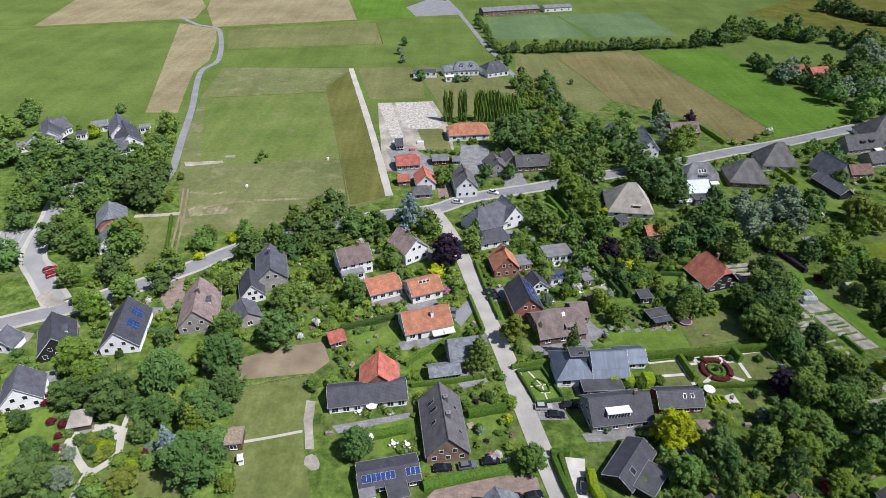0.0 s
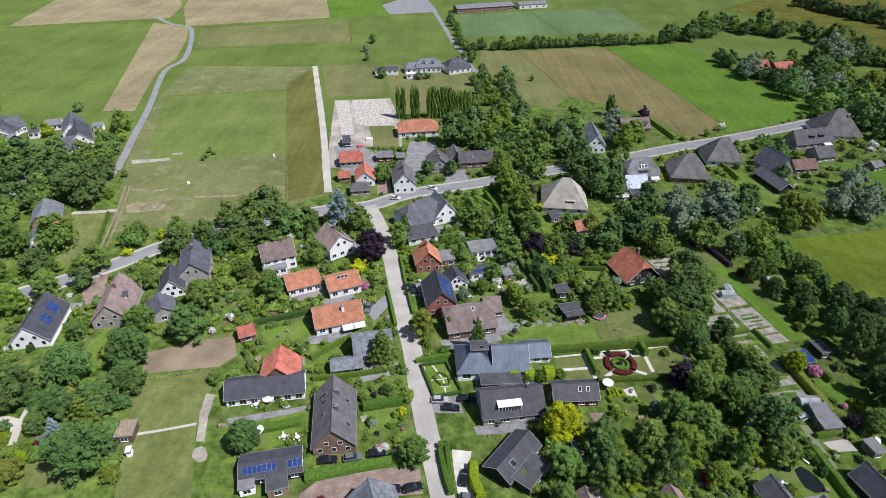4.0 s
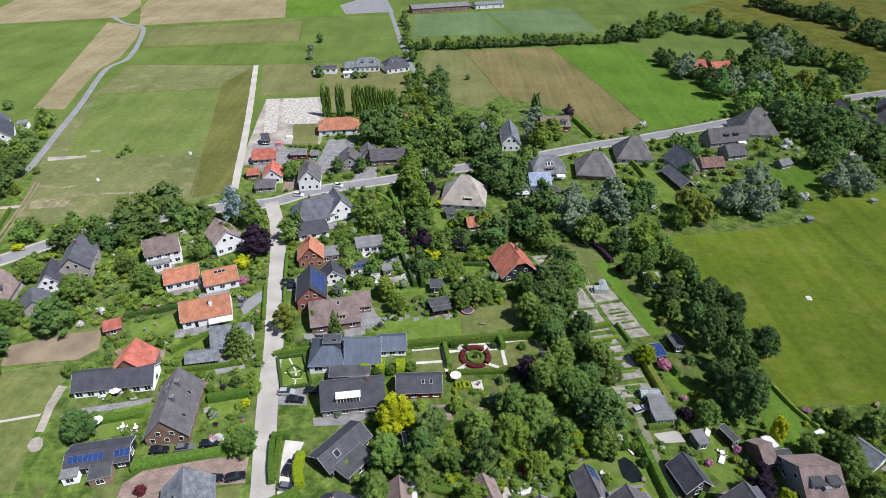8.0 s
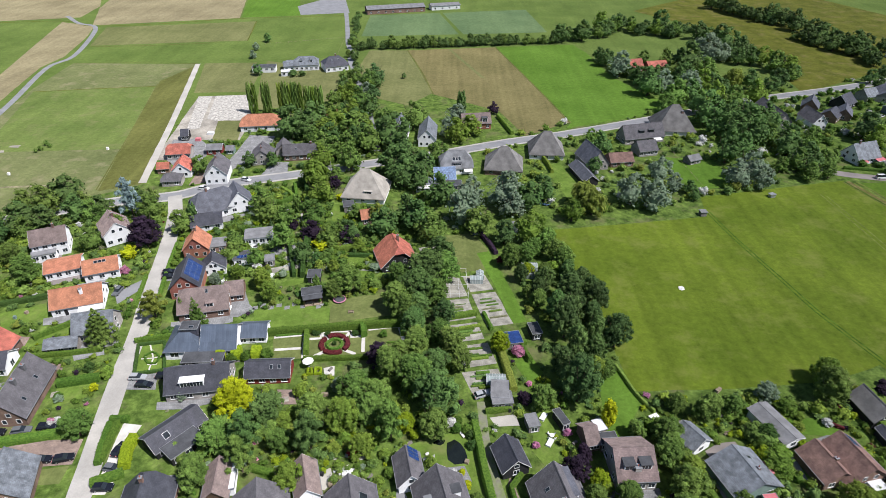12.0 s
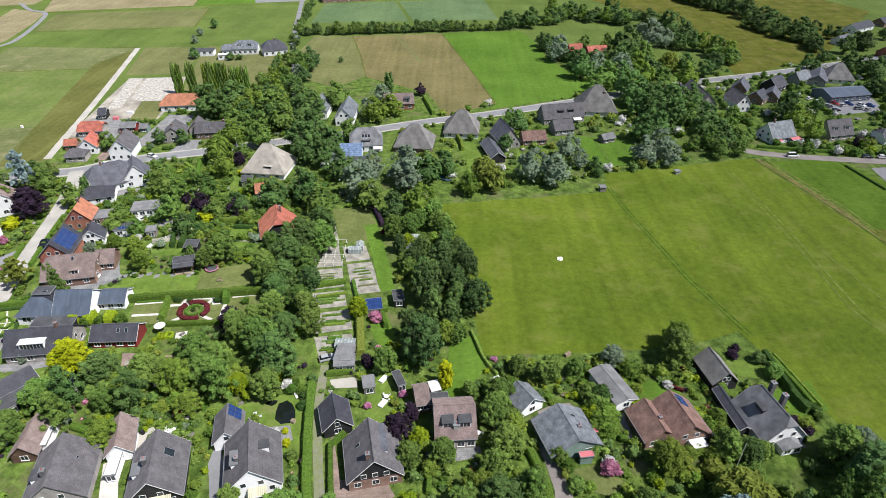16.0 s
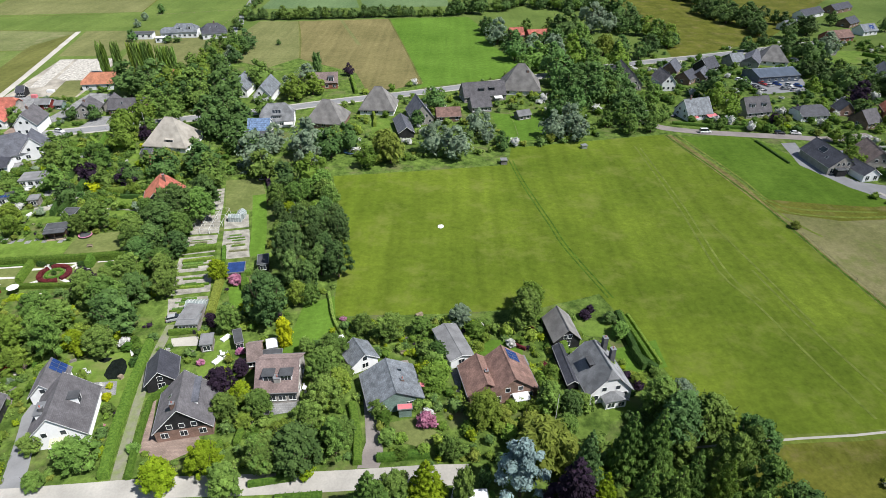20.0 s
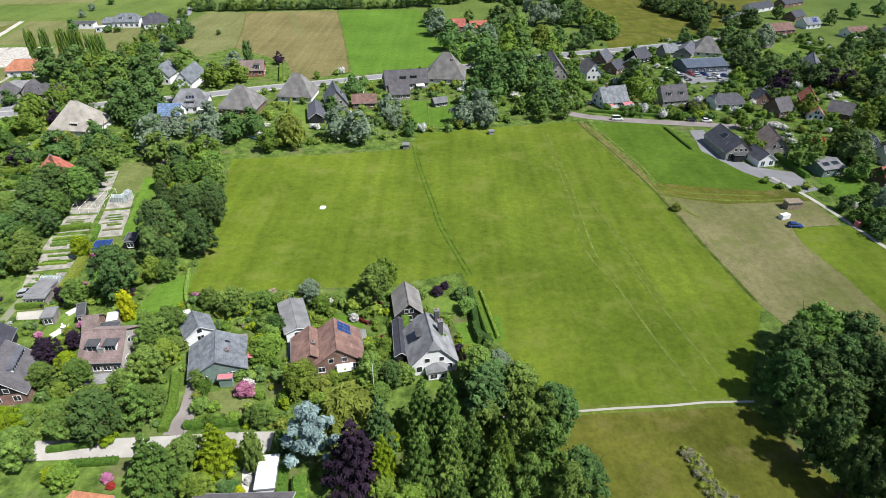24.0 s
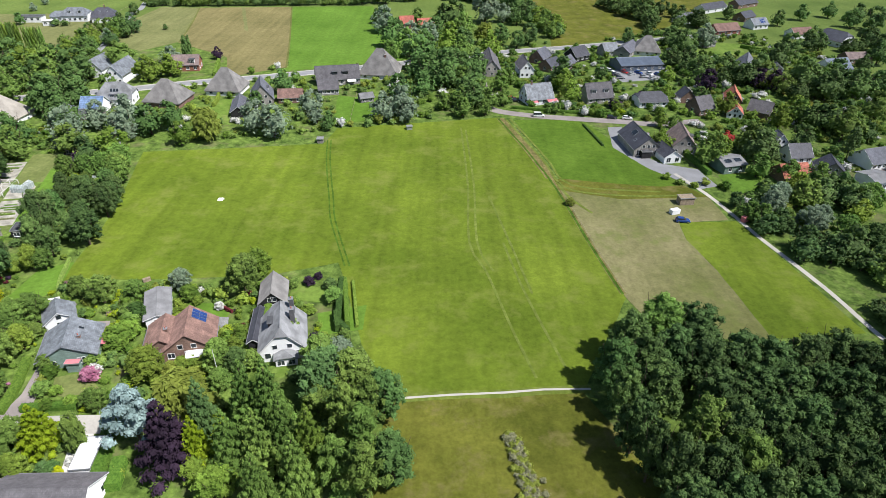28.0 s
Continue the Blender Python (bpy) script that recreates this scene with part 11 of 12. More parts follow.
tree(431.1, 224.4, 14.2, 6.3, "round", "oak", far=True)
tree(399.7, 216.0, 11.9, 5.3, "round", "dark", far=True)
tree(405.2, 202.1, 15.0, 6.7, "round", "oak", far=True)
tree(362.3, 188.9, 12.6, 5.6, "round", "oak", far=True)
tree(350.8, 185.2, 8.9, 4.0, "round", "light", far=True)
tree(370.6, 230.1, 10.4, 4.6, "round", "light", far=True)
tree(356.7, 167.9, 9.3, 4.1, "round", "oak", plain=True)
tree(383.3, 192.3, 10.9, 4.9, "round", "dark", far=True)
tree(371.5, 157.7, 11.1, 4.9, "round", "oak", plain=True)
tree(375.9, 152.0, 10.9, 4.8, "round", "dark", plain=True)
tree(380.9, 144.9, 10.5, 4.7, "round", "oak")
tree(353.8, 147.0, 9.1, 4.1, "round", "silver")
tree(360.2, 133.5, 8.6, 3.8, "round", "silver")
tree(366.4, 165.1, 8.2, 3.7, "round", "oak", plain=True)
tree(361.1, 147.4, 9.1, 4.1, "round", "oak")
tree(397.3, 184.1, 13.6, 3.9, "pine", "pine", far=True)
tree(330.8, 194.2, 7.4, 3.3, "round", "light", far=True)
tree(333.6, 188.8, 5.4, 2.4, "round", "light", far=True)
tree(364.4, 245.9, 7.5, 3.3, "round", "dark", far=True)
tree(350.4, 250.2, 6.7, 3.0, "round", "light", far=True)
tree(336.7, 213.4, 6.7, 3.0, "round", "light", far=True)
tree(341.6, 210.7, 6.6, 3.0, "round", "oak", far=True)
tree(363.4, 126.1, 9.6, 4.3, "round", "oak")
tree(367.1, 119.2, 10.6, 4.7, "round", "dark")
tree(507.1, 357.0, 12.9, 5.8, "round", "beech", far=True)
tree(524.4, 405.4, 13.1, 5.8, "round", "dark", far=True)
tree(526.2, 436.7, 11.8, 5.3, "round", "dark", far=True)
tree(474.8, 405.3, 11.1, 4.9, "round", "dark", far=True)
tree(447.3, 422.9, 10.2, 4.5, "round", "dark", far=True)
tree(416.9, 394.7, 12.7, 5.7, "round", "beech", far=True)
tree(398.8, 385.1, 12.5, 5.6, "round", "dark", far=True)
tree(383.3, 394.5, 11.5, 5.1, "round", "dark", far=True)
tree(499.9, 424.9, 11.6, 5.1, "round", "dark", far=True)
tree(335.8, 243.8, 5.2, 2.3, "round", "purple", far=True)
tree(322.7, 232.0, 5.0, 2.2, "round", "light", far=True)
tree(326.4, 278.1, 7.2, 3.2, "round", "dark", far=True)
tree(296.0, 226.9, 5.0, 2.2, "round", "oak", far=True)
tree(273.6, 235.5, 7.6, 3.4, "round", "oak", far=True)
tree(280.1, 265.8, 7.0, 3.1, "round", "oak", far=True)
tree(472.5, 356.5, 11.7, 5.2, "round", "dark", far=True)
tree(469.9, 298.8, 10.2, 4.5, "round", "beech", far=True)
tree(488.8, 316.1, 13.3, 5.9, "round", "dark", far=True)
tree(349.7, 238.9, 4.2, 2.4, "bush", "light", name="shrub", far=True)
tree(338.9, 235.9, 3.3, 1.9, "bush", "hedge", name="shrub", far=True)
tree(351.6, 229.1, 3.6, 2.1, "bush", "light", name="shrub", far=True)
tree(324.4, 228.0, 3.2, 1.9, "bush", "lime", name="shrub", far=True)
tree(315.2, 230.8, 3.2, 1.9, "bush", "light", name="shrub", far=True)
tree(307.9, 231.0, 2.8, 1.6, "bush", "hedge", name="shrub", far=True)
tree(362.0, 224.5, 4.8, 2.7, "bush", "light", name="shrub", far=True)
tree(379.4, 225.6, 4.8, 2.8, "bush", "light", name="shrub", far=True)
tree(342.0, 181.6, 3.4, 2.0, "bush", "light", name="shrub", far=True)
tree(338.4, 186.4, 3.5, 2.0, "bush", "oak", name="shrub", far=True)
tree(324.6, 165.3, 2.6, 1.5, "bush", "light", name="shrub", plain=True)
tree(328.1, 161.2, 2.5, 1.5, "bush", "oak", name="shrub", plain=True)
tree(332.3, 159.3, 2.5, 1.4, "bush", "light", name="shrub", plain=True)
tree(336.7, 161.3, 2.8, 1.6, "bush", "willow", name="shrub", plain=True)
tree(347.4, 150.8, 3.6, 2.1, "bush", "oak", name="shrub", plain=True)
tree(351.3, 147.2, 3.6, 2.0, "bush", "light", name="shrub", plain=True)
tree(353.7, 139.2, 4.3, 2.5, "bush", "oak", name="shrub")
tree(355.6, 132.6, 4.2, 2.4, "bush", "light", name="shrub")
hedge([(305.4, 213.8), (308.9, 192.5)], 0.9, 0.7, "hedge_dark", "low rough hedge along a ditch")
hedge([(336.7, 196.2), (339.1, 180.7), (341.0, 169.1)], 1.8, 1.6, "hedge")
hedge([(277.4, 232.1), (300.2, 227.9), (319.5, 226.4)], 1.2, 1.2, "hedge")
hedge([(331.0, 242.9), (347.5, 238.1)], 1.2, 1.2, "hedge")
# garden clutter
post_box("cold_frame", 39.6, 165.7, 57, (2.4, 1.2, 0.5), "paint", "white glazed cold frame on the grass", "cold frame")
post_box("compost_bin", 46.9, 172.1, 71, (0.9, 0.9, 0.8), "wood", "weathered wooden compost bin in a garden", "compost bin")
post_box("wheelie_bin", 32.0, 151.1, 59, (0.6, 0.7, 1.1), "black_wood", "dark wheeled bin beside a house", "bin")
post_box("water_butt", 38.1, 154.4, 57, (0.7, 0.7, 1.0), "green_wood", "green water butt beside a house", "water butt")
post_box("planter", 45.5, 154.5, 65, (1.4, 0.6, 0.5), "grey_wood", "grey wooden planter in a garden", "planter")
post_box("cold_frame", 48.9, 148.2, 75, (2.4, 1.2, 0.5), "paint", "white glazed cold frame on the grass", "cold frame")
post_box("cold_frame", 52.5, 154.6, 24, (2.4, 1.2, 0.5), "paint", "white glazed cold frame on the grass", "cold frame")
post_box("planter", 53.9, 158.6, 23, (1.4, 0.6, 0.5), "grey_wood", "grey wooden planter in a garden", "planter")
post_box("sandbox", 41.7, 151.2, 65, (1.6, 1.6, 0.25), "sand", "wooden sandbox on the lawn", "sandbox")
post_box("planter", 74.8, 106.7, 60, (1.4, 0.6, 0.5), "grey_wood", "grey wooden planter in a garden", "planter")
post_box("planter", 86.1, 81.0, 80, (1.4, 0.6, 0.5), "grey_wood", "grey wooden planter in a garden", "planter")
post_box("wheelie_bin", 78.3, 74.7, 78, (0.6, 0.7, 1.1), "black_wood", "dark wheeled bin beside a house", "bin")
post_box("compost_bin", 80.5, 72.2, 23, (0.9, 0.9, 0.8), "wood", "weathered wooden compost bin in a garden", "compost bin")
post_box("cold_frame", 83.7, 75.3, 12, (2.4, 1.2, 0.5), "paint", "white glazed cold frame on the grass", "cold frame")
post_box("planter", 88.7, 74.4, 57, (1.4, 0.6, 0.5), "grey_wood", "grey wooden planter in a garden", "planter")
post_box("planter", 68.7, 96.8, 38, (1.4, 0.6, 0.5), "grey_wood", "grey wooden planter in a garden", "planter")
post_box("sandbox", 65.4, 96.2, 18, (1.6, 1.6, 0.25), "sand", "wooden sandbox on the lawn", "sandbox")
post_box("planter", 49.5, 109.5, 11, (1.4, 0.6, 0.5), "grey_wood", "grey wooden planter in a garden", "planter")
post_box("wheelie_bin", 22.3, 154.1, 68, (0.6, 0.7, 1.1), "black_wood", "dark wheeled bin beside a house", "bin")
post_box("water_butt", -19.8, 126.3, 5, (0.7, 0.7, 1.0), "green_wood", "green water butt beside a house", "water butt")
post_box("compost_bin", -17.9, 128.7, 76, (0.9, 0.9, 0.8), "wood", "weathered wooden compost bin in a garden", "compost bin")
post_box("sandbox", -8.5, 131.2, 50, (1.6, 1.6, 0.25), "sand", "wooden sandbox on the lawn", "sandbox")
post_box("planter", 2.4, 162.7, 57, (1.4, 0.6, 0.5), "grey_wood", "grey wooden planter in a garden", "planter")
post_box("planter", 11.4, 107.3, 78, (1.4, 0.6, 0.5), "grey_wood", "grey wooden planter in a garden", "planter")
post_box("sandbox", 7.7, 97.2, 20, (1.6, 1.6, 0.25), "sand", "wooden sandbox on the lawn", "sandbox")
post_box("compost_bin", -25.0, 105.1, 79, (0.9, 0.9, 0.8), "wood", "weathered wooden compost bin in a garden", "compost bin")
post_box("log_pile", -25.8, 94.4, 1, (1.8, 0.8, 0.9), "wood", "stacked firewood beside a garden shed", "firewood")
post_box("log_pile", -23.4, 117.2, 67, (1.8, 0.8, 0.9), "wood", "stacked firewood beside a garden shed", "firewood")
post_box("wheelie_bin", -3.6, 117.4, 8, (0.6, 0.7, 1.1), "black_wood", "dark wheeled bin beside a house", "bin")
post_box("wheelie_bin", 1.1, 101.6, 7, (0.6, 0.7, 1.1), "black_wood", "dark wheeled bin beside a house", "bin")
post_box("planter", -46.8, 135.9, 4, (1.4, 0.6, 0.5), "grey_wood", "grey wooden planter in a garden", "planter")
post_box("wheelie_bin", -57.7, 135.8, 24, (0.6, 0.7, 1.1), "black_wood", "dark wheeled bin beside a house", "bin")
post_box("planter", -67.7, 135.7, 30, (1.4, 0.6, 0.5), "grey_wood", "grey wooden planter in a garden", "planter")
post_box("water_butt", -79.4, 135.6, 76, (0.7, 0.7, 1.0), "green_wood", "green water butt beside a house", "water butt")
post_box("planter", 122.1, 86.5, 3, (1.4, 0.6, 0.5), "grey_wood", "grey wooden planter in a garden", "planter")
post_box("cold_frame", 128.8, 83.8, 59, (2.4, 1.2, 0.5), "paint", "white glazed cold frame on the grass", "cold frame")
post_box("planter", 134.5, 83.9, 41, (1.4, 0.6, 0.5), "grey_wood", "grey wooden planter in a garden", "planter")
post_box("compost_bin", 133.4, 81.2, 56, (0.9, 0.9, 0.8), "wood", "weathered wooden compost bin in a garden", "compost bin")
post_box("wheelie_bin", 151.9, 78.9, 75, (0.6, 0.7, 1.1), "black_wood", "dark wheeled bin beside a house", "bin")
post_box("cold_frame", 154.8, 91.8, 25, (2.4, 1.2, 0.5), "paint", "white glazed cold frame on the grass", "cold frame")
post_box("planter", 160.4, 89.9, 66, (1.4, 0.6, 0.5), "grey_wood", "grey wooden planter in a garden", "planter")
post_box("planter", 170.8, 92.0, 29, (1.4, 0.6, 0.5), "grey_wood", "grey wooden planter in a garden", "planter")
post_box("log_pile", 173.4, 100.4, 37, (1.8, 0.8, 0.9), "wood", "stacked firewood beside a garden shed", "firewood")
post_box("wheelie_bin", 191.6, 84.7, 63, (0.6, 0.7, 1.1), "black_wood", "dark wheeled bin beside a house", "bin")
post_box("planter", 197.6, 81.3, 0, (1.4, 0.6, 0.5), "grey_wood", "grey wooden planter in a garden", "planter")
post_box("wheelie_bin", 120.4, 93.2, 10, (0.6, 0.7, 1.1), "black_wood", "dark wheeled bin beside a house", "bin")
post_box("cold_frame", 128.3, 91.4, 58, (2.4, 1.2, 0.5), "paint", "white glazed cold frame on the grass", "cold frame")
post_box("planter", 96.7, 83.3, 35, (1.4, 0.6, 0.5), "grey_wood", "grey wooden planter in a garden", "planter")
post_box("planter", 103.5, 74.9, 52, (1.4, 0.6, 0.5), "grey_wood", "grey wooden planter in a garden", "planter")
post_box("compost_bin", 109.7, 78.3, 70, (0.9, 0.9, 0.8), "wood", "weathered wooden compost bin in a garden", "compost bin")

# ---- clipped ring of the formal garden ----
RX, RY = 74.3, 116.4
for k in range(4):
    a = [radians(90 * k + 51 + 78 * i / 11) for i in range(12)]
    hedge([(RX + 3.6 * math.cos(t), RY + 3.6 * math.sin(t)) for t in a], 1.25, 0.8, "berberis", "wine-red clipped hedge in a ring")
hedge([(RX + 2.0 * math.cos(radians(20 * i)), RY + 2.0 * math.sin(radians(20 * i))) for i in range(19)], 0.7, 0.7, "hedge", "low green hedge in a ring")
tree(RX, RY, 1.7, 0.7, "bush", "hedge_dark", name="shrub")


# ---- things in the gardens and fields ----
def trampoline(x, y, r, frame_mat, label):
    ob = thing("trampoline", pose(x, y, 0), label, "trampoline")
    ring = [(r * math.cos(i * 0.2244), r * math.sin(i * 0.2244)) for i in range(28)]
    part("mat", Geo().prism([(a * 0.82, b * 0.82, 0.55) for a, b in ring], (0, 0, 0.02)), M["felt"], ob)
    rim = [(p[0] * k, p[1] * k, z) for k, z in ((1.0, 0.54), (1.0, 0.61), (0.8, 0.61), (0.8, 0.54)) for p in ring]
    g = Geo().add(rim, [(j * 28 + i, j * 28 + (i + 1) % 28, (j + 1) % 4 * 28 + (i + 1) % 28, (j + 1) % 4 * 28 + i) for j in range(4) for i in range(28)])
    part("safety_pad", g, M[frame_mat], ob)
    for i in range(0, 28, 7):
        part("leg", Geo().tube((ring[i][0] * 0.95, ring[i][1] * 0.95, 0), (ring[i][0] * 0.95, ring[i][1] * 0.95, 0.55), 0.03, 0.03, 6), M["steel"], ob)
    return ob


M["pad_pink"] = material("pink_pad", (0.5, 0.2, 0.3), 0.7, vary=0.1, bump=0.05)
M["pad_blue"] = material("blue_pad", (0.05, 0.13, 0.22), 0.7, vary=0.1, bump=0.05)
trampoline(72.7, 136.2, 2.0, "pad_pink", "round trampoline with a pale pink edge on the lawn")
trampoline(143.3, 197.9, 1.9, "pad_blue", "round trampoline with a blue edge")
trampoline(142.2, 198.7, 1.9, "pad_blue", "round trampoline with a blue edge")


def crumpled_sheet(x, y):
    rnd = random.Random(5)
    n = 9
    v = [(x + (i - 4) * 0.22 + rnd.uniform(-.1, .1), y + (j - 4) * 0.3 * (1 - 0.09 * abs(i - 4)) + rnd.uniform(-.12, .12), 0.06 + rnd.uniform(0, 0.4) * (1 if 0 < i < 8 and 0 < j < 8 else 0.1)) for i in range(n) for j in range(n)]
    g = Geo().add(v, [(i * n + j, (i + 1) * n + j, (i + 1) * n + j + 1, i * n + j + 1) for i in range(n - 1) for j in range(n - 1)])
    me = g.mesh("tarpaulin", M["canvas"])
    return tagged(new("tarpaulin", me), "crumpled white sheet lying on the meadow", "sheet")


crumpled_sheet(178.3, 143.7)


def bench(x, y, turn, mat="wood", label="wooden garden bench"):
    ob = thing("bench", pose(x, y, 0, 0, 0, turn), label, "bench")
    for k in range(3):
        part("seat_board", Geo().box(-0.8, 0.8, -0.25 + k * 0.17, -0.1 + k * 0.17, 0.42, 0.46), M[mat], ob)
    part("backrest", Geo().box(-0.8, 0.8, 0.27, 0.31, 0.55, 0.9), M[mat], ob)
    for q in (-0.7, 0.7):
        part("leg", Geo().box(q - 0.04, q + 0.04, -0.24, 0.28, 0, 0.42), M[mat], ob)
    return ob


def garden_set(x, y, turn, label="white garden table with four chairs"):
    ob = thing("garden_table", pose(x, y, 0, 0, 0, turn), label, "garden table")
    part("tabletop", Geo().tube((0, 0, 0.7), (0, 0, 0.74), 0.6, 0.6, 14), M["paint"], ob)
    part("pedestal", Geo().tube((0, 0, 0), (0, 0, 0.7), 0.12, 0.05, 8), M["paint"], ob)
    for k in range(4):
        m = pose(x, y, 0, 0, 0, turn + 90 * k) @ pose(0.95, 0, 0)
        c = thing("garden_chair", m, "white garden chair beside a round table", "chair", "garden chairs")
        part("seat", Geo().box(-0.22, 0.22, -0.22, 0.22, 0.42, 0.46), M["paint"], c)
        part("backrest", Geo().box(0.2, 0.24, -0.22, 0.22, 0.5, 0.9), M["paint"], c)
        for q in ((-.18, -.18), (.18, -.18), (-.18, .18), (.18, .18)):
            part("leg", Geo().box(q[0] - .02, q[0] + .02, q[1] - .02, q[1] + .02, 0, 0.42), M["paint"], c)
    return ob


def lounger(x, y, turn):
    ob = thing("sun_lounger", pose(x, y, 0, 0, 0, turn), "pale garden sun lounger", "sun lounger")
    part("frame", Geo().box(-0.3, 0.3, -0.9, 0.6, 0.28, 0.33), M["wood"], ob)
    part("mattress", Geo().box(-0.28, 0.28, -0.88, 0.55, 0.335, 0.42), M["canvas"], ob)
    part("backrest", Geo().prism([(-0.28, 0.56, 0.34), (-0.28, 1.0, 0.75), (-0.28, 0.94, 0.8), (-0.28, 0.5, 0.42)], (0.56, 0, 0)), M["canvas"], ob)
    for q in ((-.26, -.8), (.26, -.8), (-.26, .5), (.26, .5)):
        part("leg", Geo().box(q[0] - .03, q[0] + .03, q[1] - .03, q[1] + .03, 0, 0.28), M["wood"], ob)
    return ob


def parasol(x, y, mat="canvas"):
    ob = thing("parasol", pose(x, y, 0), "pale open garden parasol", "parasol")
    part("pole", Geo().tube((0, 0, 0), (0, 0, 2.5), 0.03, 0.03, 6), M["wood"], ob)
    part("base", Geo().box(-0.25, 0.25, -0.25, 0.25, 0, 0.08), M["steel"], ob)
    g = Geo()
    ring = [(1.5 * math.cos(i * 0.7854), 1.5 * math.sin(i * 0.7854), 2.1) for i in range(8)]
    g.add(ring + [(0, 0, 2.6)] + [(a, b, c - 0.03) for a, b, c in ring] + [(0, 0, 2.57)], [(i, (i + 1) % 8, 8) for i in range(8)] + [((i + 1) % 8 + 9, i + 9, 17) for i in range(8)])
    part("canopy", g, M[mat], ob)
    return ob


def greenhouse(x, y, turn, L, W, label="small white-framed greenhouse"):
    ob = thing("greenhouse", pose(x, y, 0, 0, 0, turn), label, "greenhouse")
    part("panes", Geo().prism([(-L / 2, -W / 2, 0.02), (-L / 2, W / 2, 0.02), (-L / 2, W / 2, 1.6), (-L / 2, 0, 2.2), (-L / 2, -W / 2, 1.6)], (L, 0, 0)), M["glasshouse"], ob)
    n = max(2, int(L / 0.8))
    for i in range(n + 1):
        q = -L / 2 + L * i / n
        g = Geo()
        for a, b in (((q, -W / 2, 0), (q, -W / 2, 1.62)), ((q, W / 2, 0), (q, W / 2, 1.62)), ((q, -W / 2, 1.62), (q, 0, 2.22)), ((q, W / 2, 1.62), (q, 0, 2.22))):
            g.tube(a, b, 0.03, 0.03, 4)
        part("rib", g, M["paint"], ob)
    part("ridge_bar", Geo().tube((-L / 2, 0, 2.23), (L / 2, 0, 2.23), 0.035, 0.035, 4), M["paint"], ob)
    return ob


M["glasshouse"] = material("greenhouse_glass", (0.33, 0.38, 0.37), 0.1, vary=0.2, scale=0.6, bump=0, spec=0.6)


def pergola(x, y, turn, L, W, n, m):
    """White frames for climbing beans."""
    ob = thing("bean_frame", pose(x, y, 0, 0, 0, turn), "white timber frames over the vegetable plot", "garden frame")
    for i in range(n + 1):
        q = -L / 2 + L * i / n
        part("rail", Geo().tube((q, -W / 2, 1.6), (q, W / 2, 1.6), 0.035, 0.035, 5), M["paint"], ob)
        for j in range(m + 1):
            r = -W / 2 + W * j / m
            part("post", Geo().box(q - 0.05, q + 0.05, r - 0.05, r + 0.05, 0, 1.6), M["paint"], ob)
    for j in range(m + 1):
        r = -W / 2 + W * j / m
        part("rail", Geo().tube((-L / 2, r, 1.66), (L / 2, r, 1.66), 0.035, 0.035, 5), M["paint"], ob)
    return ob


def crop_row(a, b, mat, w=0.6, h=0.4):
    return hedge([a, b], w, h, mat, "low row of vegetable plants")


bench(76.9, 130.2, 5)
bench(117.9, 180.9, 0)
bench(107.8, 212.5, 0)
bench(182.6, 88.3, 0)
bench(170.5, 86.8, 10)
garden_set(101.1, 79.1, 20)
garden_set(-10.4, 91.4, 20)
garden_set(81.8, 75.7, 20)
garden_set(150.1, 75.5, 20)
garden_set(-19.5, 101.0, 20)
garden_set(101.4, 79.3, 20)
garden_set(84.0, 75.7, 20)
lounger(108.8, 85.8, 30)
lounger(39.7, 131.4, 0)
lounger(41.0, 131.4, 0)
lounger(84.7, 75.1, 20)
parasol(-16.5, 92.0)
parasol(-16.5, 101.8)
parasol(68.9, 107.8)
greenhouse(114.4, 146.4, 0, 4, 2.5)
greenhouse(115.6, 148.6, 90, 3, 2.4)
greenhouse(131.9, 153.7, 0, 5, 3)
greenhouse(131.6, 150.2, 90, 4, 2.6)
greenhouse(117.7, 102.8, 0, 5, 3)
pergola(105.9, 144.5, 2, 11.0, 13.0, 4, 3)
crop_row((105.0, 133.9), (110.8, 134.9), "dark", 0.3, 0.2)
crop_row((104.9, 132.6), (109.8, 133.5), "straw", 0.6, 0.4)
crop_row((106.8, 131.7), (110.0, 132.3), "oak", 0.7, 0.4)
crop_row((106.4, 130.4), (109.7, 131.0), "dark", 0.3, 0.5)
crop_row((105.4, 129.0), (111.7, 130.2), "straw", 0.7, 0.6)
crop_row((107.2, 128.1), (111.4, 128.9), "oak", 0.7, 0.2)
crop_row((106.7, 122.3), (113.0, 123.5), "hedge", 0.5, 0.5)
crop_row((107.2, 121.5), (112.4, 122.5), "oak", 0.8, 0.5)
crop_row((108.3, 120.8), (114.8, 122.1), "oak", 0.6, 0.3)
crop_row((107.5, 119.8), (111.6, 120.6), "oak", 0.6, 0.6)
crop_row((109.7, 114.7), (114.9, 115.5), "hedge", 0.7, 0.4)
crop_row((111.0, 112.4), (113.8, 112.9), "dark", 0.7, 0.4)
crop_row((110.1, 111.5), (117.3, 112.7), "hedge", 0.6, 0.6)
crop_row((108.7, 110.5), (116.3, 111.8), "light", 0.8, 0.6)
crop_row((112.7, 105.7), (116.3, 106.2), "hedge", 0.8, 0.6)
crop_row((111.3, 104.6), (117.3, 105.5), "dark", 0.6, 0.2)
crop_row((112.7, 103.9), (116.6, 104.5), "oak", 0.8, 0.4)
crop_row((111.7, 102.0), (119.0, 103.1), "dark", 0.5, 0.4)
crop_row((111.3, 101.1), (118.7, 102.1), "hedge", 0.5, 0.5)
crop_row((113.4, 100.6), (119.3, 101.4), "light", 0.6, 0.6)
crop_row((115.3, 137.0), (118.7, 137.7), "dark", 0.5, 0.3)
